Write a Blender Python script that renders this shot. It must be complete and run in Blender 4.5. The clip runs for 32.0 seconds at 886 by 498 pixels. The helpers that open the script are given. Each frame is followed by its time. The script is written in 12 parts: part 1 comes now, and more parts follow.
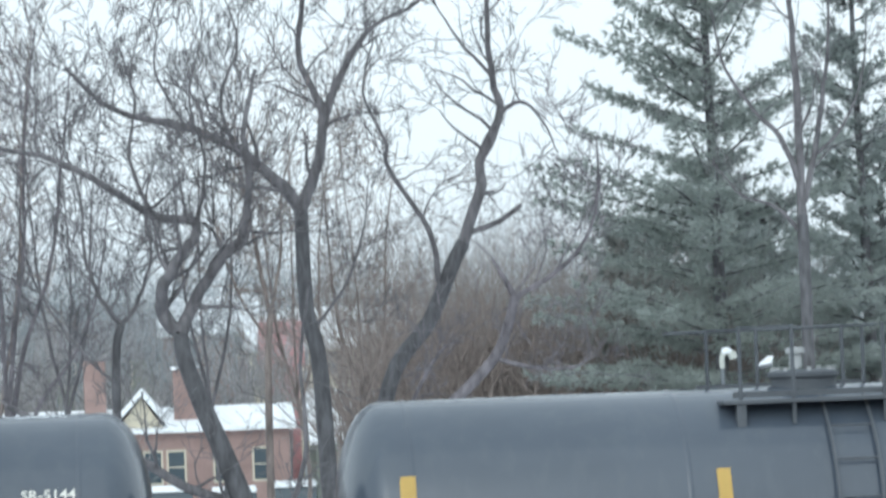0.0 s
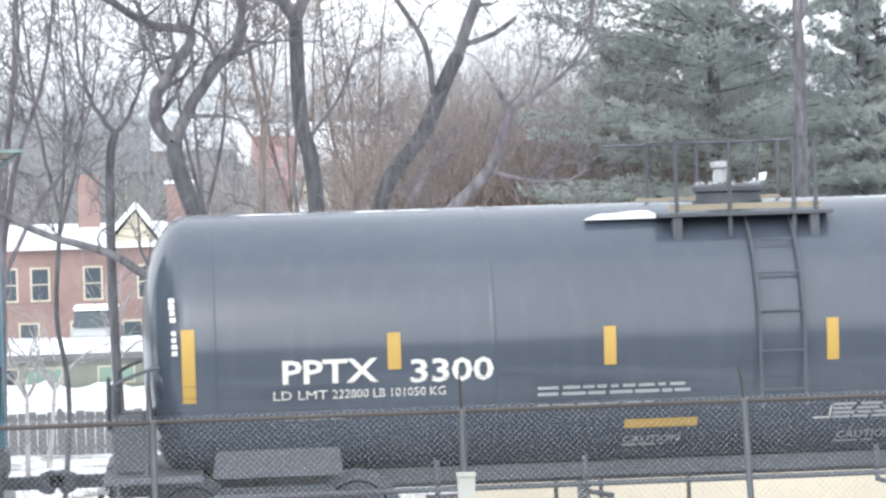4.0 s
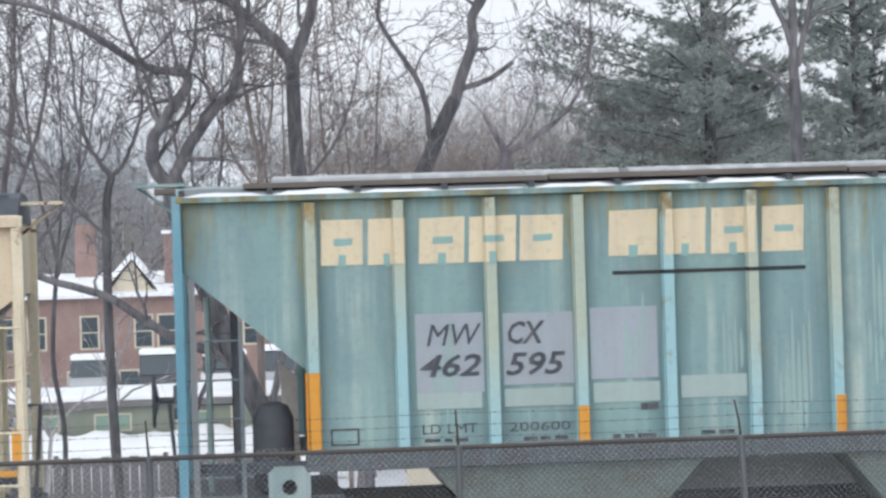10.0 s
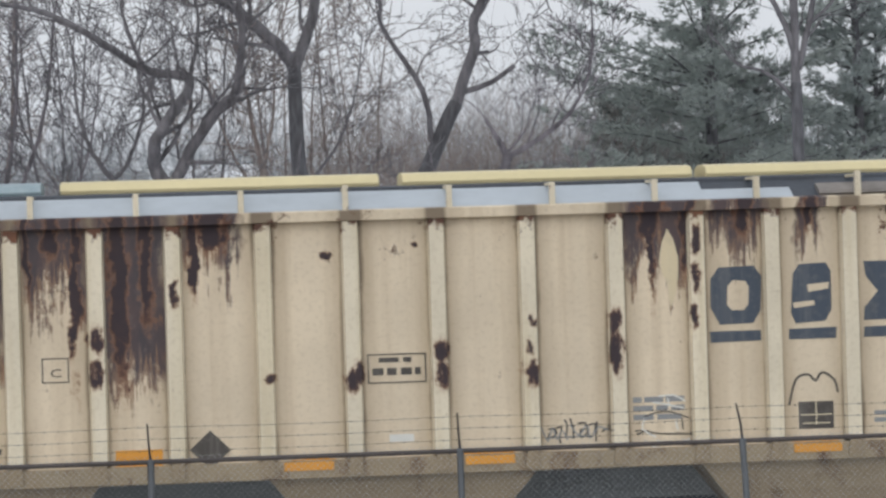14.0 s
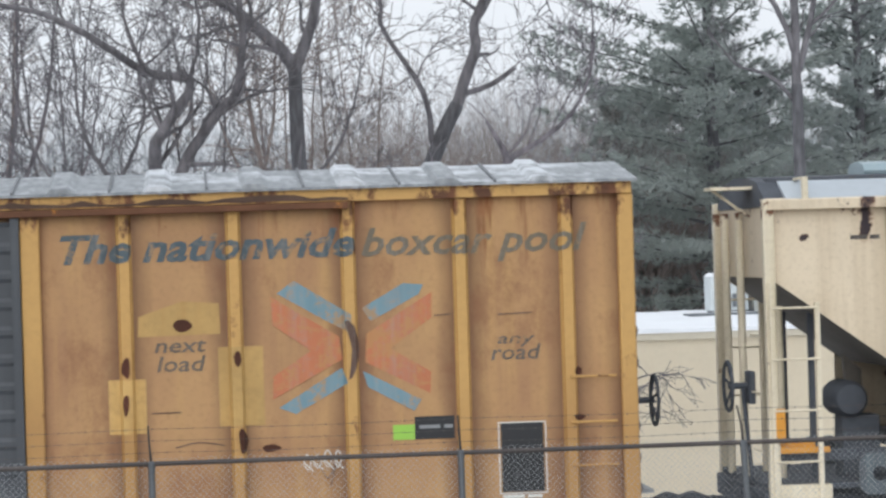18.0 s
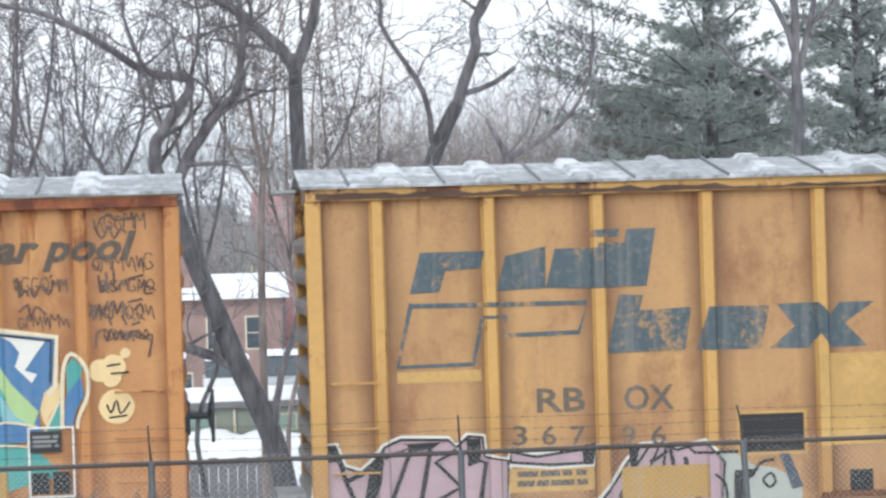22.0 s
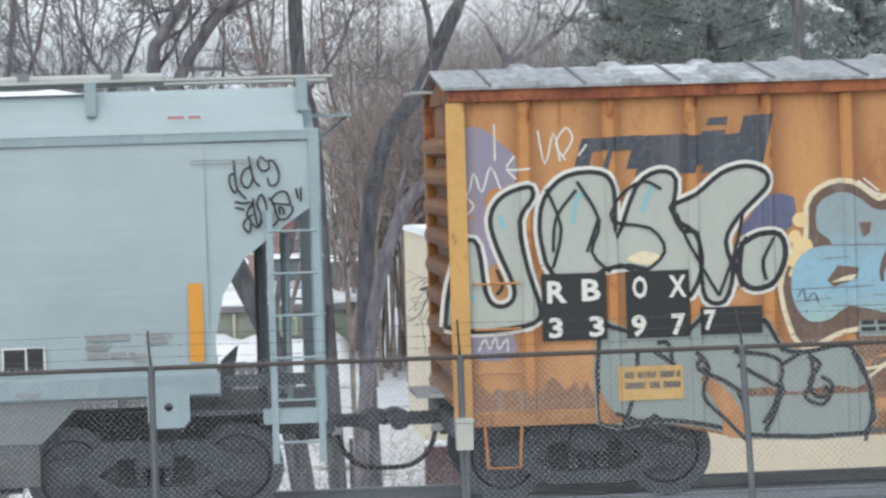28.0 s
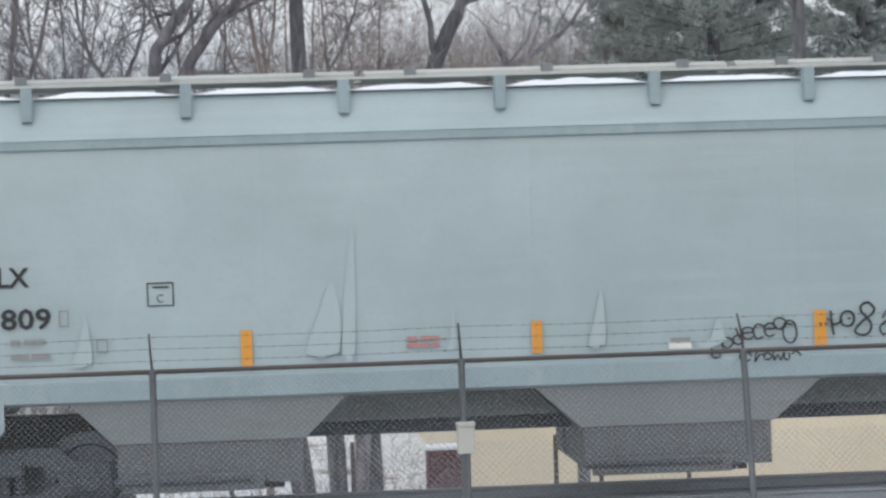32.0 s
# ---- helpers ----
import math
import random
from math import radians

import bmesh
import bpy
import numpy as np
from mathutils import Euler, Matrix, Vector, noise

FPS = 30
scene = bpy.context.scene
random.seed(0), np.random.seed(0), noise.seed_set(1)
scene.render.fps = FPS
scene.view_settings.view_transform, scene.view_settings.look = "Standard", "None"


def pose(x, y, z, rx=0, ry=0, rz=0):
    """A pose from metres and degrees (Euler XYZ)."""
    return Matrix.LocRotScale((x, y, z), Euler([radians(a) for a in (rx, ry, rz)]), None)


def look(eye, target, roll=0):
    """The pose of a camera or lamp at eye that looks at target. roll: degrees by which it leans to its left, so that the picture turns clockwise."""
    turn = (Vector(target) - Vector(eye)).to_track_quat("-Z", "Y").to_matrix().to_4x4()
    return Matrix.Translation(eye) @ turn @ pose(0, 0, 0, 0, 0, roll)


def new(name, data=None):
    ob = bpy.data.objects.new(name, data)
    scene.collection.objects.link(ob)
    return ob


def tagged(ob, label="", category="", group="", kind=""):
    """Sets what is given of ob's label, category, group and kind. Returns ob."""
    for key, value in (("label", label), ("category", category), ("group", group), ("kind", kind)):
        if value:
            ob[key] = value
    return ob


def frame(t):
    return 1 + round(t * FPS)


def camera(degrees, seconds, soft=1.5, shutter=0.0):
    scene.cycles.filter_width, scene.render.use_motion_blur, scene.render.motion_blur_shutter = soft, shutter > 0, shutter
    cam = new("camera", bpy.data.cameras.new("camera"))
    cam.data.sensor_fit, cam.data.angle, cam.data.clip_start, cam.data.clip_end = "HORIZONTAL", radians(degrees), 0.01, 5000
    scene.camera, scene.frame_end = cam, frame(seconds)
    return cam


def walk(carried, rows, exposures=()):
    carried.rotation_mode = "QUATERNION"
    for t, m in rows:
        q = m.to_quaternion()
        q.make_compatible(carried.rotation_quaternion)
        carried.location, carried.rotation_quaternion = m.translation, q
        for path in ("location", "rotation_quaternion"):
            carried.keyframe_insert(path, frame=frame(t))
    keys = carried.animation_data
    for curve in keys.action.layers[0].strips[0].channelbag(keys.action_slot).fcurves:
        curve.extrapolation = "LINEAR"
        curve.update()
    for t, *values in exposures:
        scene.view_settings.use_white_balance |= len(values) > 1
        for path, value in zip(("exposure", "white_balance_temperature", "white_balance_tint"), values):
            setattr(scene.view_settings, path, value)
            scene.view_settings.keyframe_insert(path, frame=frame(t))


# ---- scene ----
import collections

def eye_pose(z, right, up, lean):
    return pose(0, 0, z, 0, 0, -right) @ pose(0, 0, 0, 90 + up) @ pose(0, 0, 0, 0, 0, -lean)


PATH = [  # seconds, eye height, degrees to the right of the track's normal, degrees up, lean
    (0, 4.010, 5.020, 2.409, 2.24),
    (0.1, 4.008, 5.022, 1.300, 2.14),
    (0.2, 4.005, 5.024, 0.455, 2.04),
    (0.3, 4.003, 5.027, -0.100, 1.94),
    (0.4, 4.000, 5.030, -0.520, 1.84),
    (0.5, 3.998, 5.032, -0.750, 1.74),
    (1, 3.985, 5.040, -1.028, 1.74),
    (1.5, 3.962, 5.008, -1.086, 1.74),
    (2, 3.940, 5.026, -1.102, 1.74),
    (2.5, 3.938, 5.056, -1.107, 1.74),
    (3, 3.935, 4.915, -1.152, 1.74),
    (3.5, 3.920, 4.960, -1.166, 1.74),
    (5.5, 3.800, 5.076, -1.154, 1.74),
    (6, 3.750, 5.010, -1.282, 1.74),
    (6.5, 3.750, 4.959, -1.264, 1.74),
    (7, 3.750, 5.122, -1.286, 1.74),
    (7.5, 3.750, 5.132, -1.320, 1.74),
    (8, 3.750, 5.162, -1.406, 1.74),
    (8.5, 3.750, 5.136, -0.782, 1.74),
    (9, 3.750, 5.114, -0.237, 1.74),
    (9.5, 3.750, 5.108, -0.157, 1.74),
    (10, 3.750, 5.104, -0.113, 1.74),
    (11, 3.750, 5.095, -0.072, 1.74),
    (12, 3.750, 5.096, -0.072, 1.74),
    (13, 3.750, 5.072, -0.059, 1.74),
    (14, 3.750, 5.072, -0.045, 1.74),
    (14.5, 3.750, 5.126, -0.128, 1.74),
    (15, 3.750, 5.153, -0.031, 1.74),
    (15.5, 3.750, 5.081, -0.012, 1.74),
    (17.5, 3.750, 5.126, 0.017, 1.74),
    (18, 3.750, 5.060, -0.009, 1.74),
    (19, 3.750, 5.065, -0.003, 1.74),
    (20, 3.750, 5.074, -0.008, 1.74),
    (21, 3.750, 5.048, 0.005, 1.74),
    (22, 3.750, 5.060, -0.012, 1.74),
    (23, 3.750, 5.060, -0.007, 1.74),
    (24, 3.750, 5.064, 0.009, 1.74),
    (24.5, 3.750, 5.096, 0.001, 1.74),
    (25, 3.750, 5.113, -0.014, 1.74),
    (25.5, 3.750, 5.113, 0.006, 1.74),
    (25.9, 3.750, 5.063, -1.216, 1.74),
    (26, 3.750, 5.074, -1.593, 1.74),
    (26.1, 3.750, 5.063, -1.789, 1.74),
    (26.5, 3.750, 5.022, -1.898, 1.74),
    (28.5, 3.750, 5.015, -1.862, 1.74),
    (29, 3.750, 4.991, -1.813, 1.74),
    (30, 3.750, 4.999, -1.811, 1.74),
    (31, 3.750, 4.999, -1.813, 1.74),
    (32, 3.750, 4.995, -1.811, 1.74),
]

cam = camera(17.31, 32.0, soft=2.6, shutter=0.12)
EXPOSURES = [  # seconds, stops, kelvin, tint
    (0, 0.10, 5950, 1), (0.5, 0.48, 6150, 6), (1, 0.52, 6221, 8.1), (2, 0.16, 6250, 9), (3, 0.78, 6250, 9), (6, 0.52, 6500, 12), (7, 0.16, 6400, 11), (9, 0.16, 6300, 11), (10, -0.00, 6300, 10.5),
    (11, 0.01, 6300, 10), (12, -0.02, 6325, 10), (13, -0.29, 6350, 10), (15, -0.42, 6400, 11), (17.5, -0.24, 6350, 10), (18, -0.10, 6317, 9.7), (19, 0.13, 6250, 9), (20, 0.50, 6130, 9), (21, 0.55, 6210, 9),
    (22, 0.30, 6250, 9), (23, 0.34, 6250, 9), (24, 0.15, 6250, 7), (25, 0.05, 6250, 5), (26.5, 0.03, 6300, 6), (29, 0.09, 6300, 9), (30, -0.19, 6350, 10), (31, -0.19, 6375, 10), (32, -0.17, 6400, 10)]
walk(cam, [(t, eye_pose(z, a, b, c)) for t, z, a, b, c in PATH], EXPOSURES)

SPEED = 3.14      # metres a second, to +x
TRACK = 32.0      # y of the track's middle line

# ---------------------------------------------------------------- light
world = bpy.data.worlds.new("world")
scene.world = world
world.use_nodes = True
wn, wl = world.node_tree.nodes, world.node_tree.links
sky = wn.new("ShaderNodeTexSky")
sky.sky_type, sky.sun_disc = "NISHITA", False
sky.sun_elevation, sky.sun_rotation = radians(32), radians(200)
sky.air_density, sky.dust_density, sky.ozone_density = 1.6, 6.0, 1.0
grey = wn.new("ShaderNodeHueSaturation")
grey.inputs["Saturation"].default_value = 0.22
wl.new(sky.outputs[0], grey.inputs["Color"])
veil = wn.new("ShaderNodeMix")          # the even cloud layer over the blue
veil.data_type = "RGBA"
veil.inputs[0].default_value = 0.75
veil.inputs[7].default_value = (7.6, 7.9, 8.3, 1)
wl.new(grey.outputs[0], veil.inputs[6])
wl.new(veil.outputs[2], wn["Background"].inputs["Color"])
wn["Background"].inputs["Strength"].default_value = 0.15

sun = new("sun", bpy.data.lights.new("sun", "SUN"))
sun.data.energy, sun.data.angle, sun.data.color = 0.5, radians(80), (1.0, 0.96, 0.9)
sun.matrix_world = look((-12, -40, 30), (0, 0, 0))


# ---------------------------------------------------------------- materials
def rgb(h):
    c = [int(h[i:i + 2], 16) / 255 for i in (0, 2, 4)]
    return tuple(x / 12.92 if x <= 0.04045 else ((x + 0.055) / 1.055) ** 2.4 for x in c) + (1,)


class Nodes:
    """A small hand for wiring one material."""

    def __init__(self, name, rough=0.6, metal=0.0):
        self.m = bpy.data.materials.new(name)
        self.m.use_nodes = True
        self.t = self.m.node_tree
        self.b = self.t.nodes["Principled BSDF"]
        self.b.inputs["Roughness"].default_value = rough
        self.b.inputs["Metallic"].default_value = metal
        self.co = self.t.nodes.new("ShaderNodeTexCoord").outputs["Object"]

    def put(self, socket, value):
        if hasattr(value, "is_output"):
            self.t.links.new(value, socket)
        else:
            socket.default_value = value

    def noise(self, scale, stretch=(1, 1, 1), detail=5.0, rough=0.6, shift=(0, 0, 0)):
        mp = self.t.nodes.new("ShaderNodeMapping")
        mp.inputs["Scale"].default_value = [scale * s for s in stretch]
        mp.inputs["Location"].default_value = shift
        self.t.links.new(self.co, mp.inputs["Vector"])
        n = self.t.nodes.new("ShaderNodeTexNoise")
        n.inputs["Scale"].default_value, n.inputs["Detail"].default_value, n.inputs["Roughness"].default_value = 1.0, detail, rough
        self.t.links.new(mp.outputs[0], n.inputs["Vector"])
        return n.outputs["Fac"]

    def span(self, value, a, b, c=0.0, d=1.0):
        n = self.t.nodes.new("ShaderNodeMapRange")
        for i, v in enumerate((value, a, b, c, d)):
            self.put(n.inputs[i], v)
        return n.outputs[0]

    def math(self, op, a, b=0.0):
        n = self.t.nodes.new("ShaderNodeMath")
        n.operation = op
        self.put(n.inputs[0], a), self.put(n.inputs[1], b)
        return n.outputs[0]

    def axis(self, i):
        n = self.t.nodes.new("ShaderNodeSeparateXYZ")
        self.t.links.new(self.co, n.inputs[0])
        return n.outputs[i]

    def nearest(self, x, lines):
        """How far x lies from the nearest of the upright lines."""
        best = None
        for q in lines:
            d = self.math("ABSOLUTE", self.math("SUBTRACT", x, q))
            best = d if best is None else self.math("MINIMUM", best, d)
        return best

    def mix(self, f, a, b):
        n = self.t.nodes.new("ShaderNodeMix")
        n.data_type = "RGBA"
        self.put(n.inputs[0], f), self.put(n.inputs[6], a), self.put(n.inputs[7], b)
        return n.outputs[2]

    def bump(self, height, strength, distance=0.02):
        n = self.t.nodes.new("ShaderNodeBump")
        n.inputs["Strength"].default_value, n.inputs["Distance"].default_value = strength, distance
        self.t.links.new(height, n.inputs["Height"])
        self.t.links.new(n.outputs[0], self.b.inputs["Normal"])

    def done(self, colour):
        self.put(self.b.inputs["Base Color"], colour)
        return self.m


def shade(c, k):
    return tuple(min(1, x * k) for x in c[:3]) + (1,)


def coat(name, h, rough=0.55, metal=0.0, var=0.22, big=0.7, fine=14, streak=None, streak_at=(0.5, 0.75), spots=None, spots_at=(0.62, 0.72), bump=0.25, k=1.0):
    """Paint or any plain surface with broad and fine variation, and, where given, streaks that run down and spots."""
    n = Nodes(name, rough, metal)
    c = shade(rgb(h), k)
    broad = n.span(n.noise(big), 0.3, 0.7)
    col = n.mix(broad, shade(c, 1 - var), shade(c, 1 + var * 0.5))
    small = n.noise(fine, detail=3)
    col = n.mix(n.span(small, 0.45, 0.75, 0, var * 1.2), col, shade(c, 0.55))
    if streak:
        s = n.noise(1.0, (5.5, 5.5, 0.35), detail=6)
        f = n.math("MULTIPLY", n.span(s, streak_at[0], streak_at[1], 0, 0.85), n.span(n.noise(0.9, shift=(3, 1, 7)), 0.35, 0.65))
        col = n.mix(f, col, rgb(streak))
    if spots:
        f = n.span(n.noise(3.2, (1, 1, 0.6), detail=8, rough=0.7, shift=(9, 4, 2)), *spots_at)
        col = n.mix(f, col, rgb(spots))
    if bump:
        n.bump(small, bump, 0.01)
    return n.done(col)


# ---------------------------------------------------------------- geometry
class Geo:
    """Points and faces for one mesh."""

    def __init__(self):
        self.v, self.f = [], []

    def add(self, pts, faces):
        o = len(self.v)
        self.v += [tuple(p) for p in pts]
        self.f += [tuple(i + o for i in f) for f in faces]
        return self

    def box(self, x0, x1, y0, y1, z0, z1):
        p = [(x, y, z) for z in (z0, z1) for y in (y0, y1) for x in (x0, x1)]
        return self.add(p, [(0, 2, 3, 1), (4, 5, 7, 6), (0, 1, 5, 4), (2, 6, 7, 3), (0, 4, 6, 2), (1, 3, 7, 5)])

    def prism(self, poly, y0, y1):
        """A polygon in x and z, drawn out along y."""
        n = len(poly)
        return self.add([(x, y0, z) for x, z in poly] + [(x, y1, z) for x, z in poly],
                        [tuple(range(n)), tuple(range(2 * n - 1, n - 1, -1))] + [(i, i + n, (i + 1) % n + n, (i + 1) % n) for i in range(n)])

    def along(self, poly, x0, x1):
        """A polygon in y and z, drawn out along x."""
        n = len(poly)
        return self.add([(x0, y, z) for y, z in poly] + [(x1, y, z) for y, z in poly],
                        [tuple(range(n - 1, -1, -1)), tuple(range(n, 2 * n))] + [(i, (i + 1) % n, (i + 1) % n + n, i + n) for i in range(n)])

    def tube(self, pts, radii, n=6, caps=True):
        pts = [Vector(p) for p in pts]
        if not hasattr(radii, "__len__"):
            radii = [radii] * len(pts)
        side, ring = None, []
        o = len(self.v)
        for i, p in enumerate(pts):
            d = (pts[min(i + 1, len(pts) - 1)] - pts[max(i - 1, 0)]).normalized()
            if side is None:
                side = d.orthogonal().normalized()
            side = (side - d * side.dot(d)).normalized()
            up = d.cross(side)
            for k in range(n):
                a = 2 * math.pi * k / n
                self.v.append(tuple(p + (side * math.cos(a) + up * math.sin(a)) * radii[i]))
        for i in range(len(pts) - 1):
            for k in range(n):
                a, b = o + i * n + k, o + i * n + (k + 1) % n
                self.f.append((a, b, b + n, a + n))
        if caps:
            self.f.append(tuple(range(o + n - 1, o - 1, -1)))
            e = o + (len(pts) - 1) * n
            self.f.append(tuple(range(e, e + n)))
        return self

    def lathe(self, prof, centre=(0, 0, 0), axis="x", n=32):
        """A profile of (along, radius) turned round an axis."""
        o = len(self.v)
        for a, r in prof:
            for k in range(n):
                t = 2 * math.pi * k / n
                c, s = r * math.cos(t), r * math.sin(t)
                p = {"x": (a, c, s), "y": (c, a, s), "z": (c, s, a)}[axis]
                self.v.append(tuple(p[i] + centre[i] for i in range(3)))
        for i in range(len(prof) - 1):
            for k in range(n):
                a, b = o + i * n + k, o + i * n + (k + 1) % n
                self.f.append((a, b, b + n, a + n))
        self.f.append(tuple(range(o + n - 1, o - 1, -1)))
        e = o + (len(prof) - 1) * n
        self.f.append(tuple(range(e, e + n)))
        return self

    def mesh(self, name, material=None, smooth=False):
        me = bpy.data.meshes.new(name)
        me.from_pydata(self.v, [], self.f)
        bm = bmesh.new()
        bm.from_mesh(me)
        bmesh.ops.recalc_face_normals(bm, faces=bm.faces)
        bm.to_mesh(me)
        bm.free()
        if material:
            me.materials.append(material)
        if smooth:
            me.shade_smooth() if smooth is True else me.set_sharp_from_angle(angle=radians(smooth))
            if smooth is not True:
                me.polygons.foreach_set("use_smooth", [True] * len(me.polygons))
        return me


def part(name, geo, material, parent=None, label="", bevel=0.0, smooth=False):
    """Links a Geo (or a mesh) as one object under a thing or a part."""
    me = geo.mesh(name, material, smooth) if isinstance(geo, Geo) else geo
    ob = new(name, me)
    if parent:
        ob.parent = parent
    if label:
        ob["label"] = label
    if bevel:
        b = ob.modifiers.new("bevel", "BEVEL")
        b.width, b.segments, b.limit_method = bevel, 2, "ANGLE"
    return ob


def thing(name, m, label, category, group="", kind=""):
    ob = new(name)
    ob.empty_display_size = 0.3
    ob.matrix_world = m
    return tagged(ob, label, category, group, kind)


def spline(pts, steps=5):
    """A smooth line through a few points."""
    pts = [Vector(p) for p in pts]
    out = []
    for i in range(len(pts) - 1):
        a, b, c, d = pts[max(i - 1, 0)], pts[i], pts[i + 1], pts[min(i + 2, len(pts) - 1)]
        for k in range(steps):
            t = k / steps
            out.append(0.5 * (2 * b + (c - a) * t + (2 * a - 5 * b + 4 * c - d) * t * t + (3 * b - a - 3 * c + d) * t ** 3))
    return out + [pts[-1]]

# ---------------------------------------------------------------- materials of the setting
def snow_material():
    n = Nodes("old_snow", 0.7)
    a = n.noise(0.5, detail=8)
    b = n.noise(6, detail=6)
    col = n.mix(n.span(a, 0.3, 0.7), rgb("c9ced6"), rgb("eef0f3"))
    near = n.span(n.axis(1), 27.5, 29.5, 0.30, 0)          # unseen ground this side of the track, darkened for the tanks' reflections
    far = n.span(n.axis(1), 128, 150, 0, 0.5)             # leaf litter under the far wood
    lot = n.span(n.axis(1), 21, 25.5, 0.9, 0)             # unseen near ground, darkened further so the tanks' lower halves reflect dark
    b = n.math("ADD", n.math("ADD", n.math("ADD", b, near), far), lot)
    dirt = n.span(n.math("ADD", a, n.math("MULTIPLY", b, 0.35)), 0.74, 0.83)
    col = n.mix(dirt, col, rgb("6d675f"))
    n.bump(b, 0.5, 0.06)
    return n.done(col)


def bark_material(name, h):
    n = Nodes(name, 0.9)
    a = n.noise(9, (1, 1, 0.25), detail=8)
    col = n.mix(n.span(a, 0.35, 0.65), shade(rgb(h), 0.6), shade(rgb(h), 1.35))
    n.bump(a, 0.6, 0.02)
    return n.done(col)


SNOW = snow_material()
CLEAN_SNOW = coat("roof_snow", "f1f4f8", 0.6, var=0.06, big=0.8, bump=0.3)
BALLAST = coat("ballast", "6e6a66", 0.95, var=0.5, big=2, fine=22, bump=0.9)
RAIL = coat("rail_steel", "8d949d", 0.45, 0.3, var=0.25)
TIE = coat("tie_wood", "4a423b", 0.9, var=0.4, fine=20)
# Haze put into the bark colours: greyed near by, paler farther off.
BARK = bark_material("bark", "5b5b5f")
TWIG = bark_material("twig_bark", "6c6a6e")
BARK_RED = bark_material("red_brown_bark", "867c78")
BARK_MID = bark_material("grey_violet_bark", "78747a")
BARK_FAR = bark_material("hazy_far_bark", "9a9899")


def needle_material(name, h):
    """Thin needles, which let part of the daylight through."""
    n = Nodes(name, 0.6)
    col = n.mix(n.span(n.noise(0.5), 0.3, 0.7), shade(rgb(h), 0.85), shade(rgb(h), 1.1))
    thin = n.t.nodes.new("ShaderNodeBsdfTranslucent")
    both = n.t.nodes.new("ShaderNodeMixShader")
    n.put(thin.inputs["Color"], col)
    both.inputs[0].default_value = 0.6
    n.t.links.new(n.b.outputs[0], both.inputs[1])
    n.t.links.new(thin.outputs[0], both.inputs[2])
    n.t.links.new(both.outputs[0], n.t.nodes["Material Output"].inputs["Surface"])
    return n.done(col)


# Needle colours paled and greyed to carry the haze over the pines.
NEEDLE = needle_material("hazy_pine_needles", "adb4b0")
NEEDLE_FAR = needle_material("hazy_far_pine_needles", "b2b9b7")
GALV = coat("galvanised_steel", "767b80", 0.5, 0.6, var=0.3, fine=30)
WIRE = coat("fence_wire", "aeb2b4", 0.6, 0.15, var=0.15, bump=0)
BARB = coat("rusty_wire", "5d5857", 0.7, 0.3, var=0.3, bump=0)
BEIGE = coat("beige_metal_siding", "d6cab2", 0.55, var=0.08, big=0.25, fine=9, bump=0.05, streak="bfae90", streak_at=(0.62, 0.9))
CREAM = coat("cream_paint", "cfc7b4", 0.6, var=0.12)
# Brick washed out: the haze over the distant houses is in its colour.
BRICK = coat("hazy_red_brick", "9c8580", 0.85, var=0.3, fine=30)
GREYGREEN = coat("grey_green_siding", "8c9389", 0.7, var=0.15)
GLASS = coat("window_glass", "4d575e", 0.08, var=0.1, bump=0)
ROOFGREY = coat("asphalt_shingle", "7c7a7d", 0.9, var=0.3)
MAROON = coat("maroon_paint", "5b3a3e", 0.6, var=0.2)
DARKLOUVRE = coat("dark_louvre", "4c5054", 0.6, var=0.2)
PALEGLASS = coat("pale_green_glass", "8fa79b", 0.15, var=0.1, bump=0)
GREYBOARD = coat("weathered_grey_boards", "77777a", 0.85, var=0.3, fine=12)
BOXGREY = coat("light_grey_enamel", "b9bcb6", 0.45, var=0.1)

# ---------------------------------------------------------------- ground, track
def ground_height(x, y):
    """The bed of the track, and the lower land behind it."""
    z = -0.42 + 0.03 * noise.noise((x * 0.7, y * 0.7, 0))
    if y < 27:
        z -= min(1.0, (27 - y) / 6) * 0.25
    if y > 35.3:
        k = min(1.0, (y - 35.3) / 9)
        z -= (k * k * (3 - 2 * k)) * 2.15
    if y > 94:
        k = min(1.0, (y - 94) / 6)
        z += k * k * (3 - 2 * k) * 0.9
    if y > 150:
        k = min(1.0, (y - 150) / 120)
        z += k * k * 14
    z += 0.10 * noise.noise((x * 0.21, y * 0.21, 3)) * (1 if y > 36 else 0.3)
    return z


g = Geo()
xs = [-1500, -600, -300, -150, -80] + [i * 1.0 for i in range(-40, 61)] + [80, 120, 200, 400, 800, 1500]
ys = [-400, -100, -30, 0, 15, 20, 23] + [24 + i * 0.6 for i in range(44)] + [51 + i * 3 for i in range(36)] + [170, 200, 240, 300, 450, 800, 1600]
for y in ys:
    for x in xs:
        g.v.append((x, y, ground_height(x, y)))
w = len(xs)
g.f = [(j * w + i, j * w + i + 1, (j + 1) * w + i + 1, (j + 1) * w + i) for j in range(len(ys) - 1) for i in range(w - 1)]
tagged(part("ground", g, SNOW, smooth=True), "patchy old snow over flat land beside a railway", "ground", kind="structure")

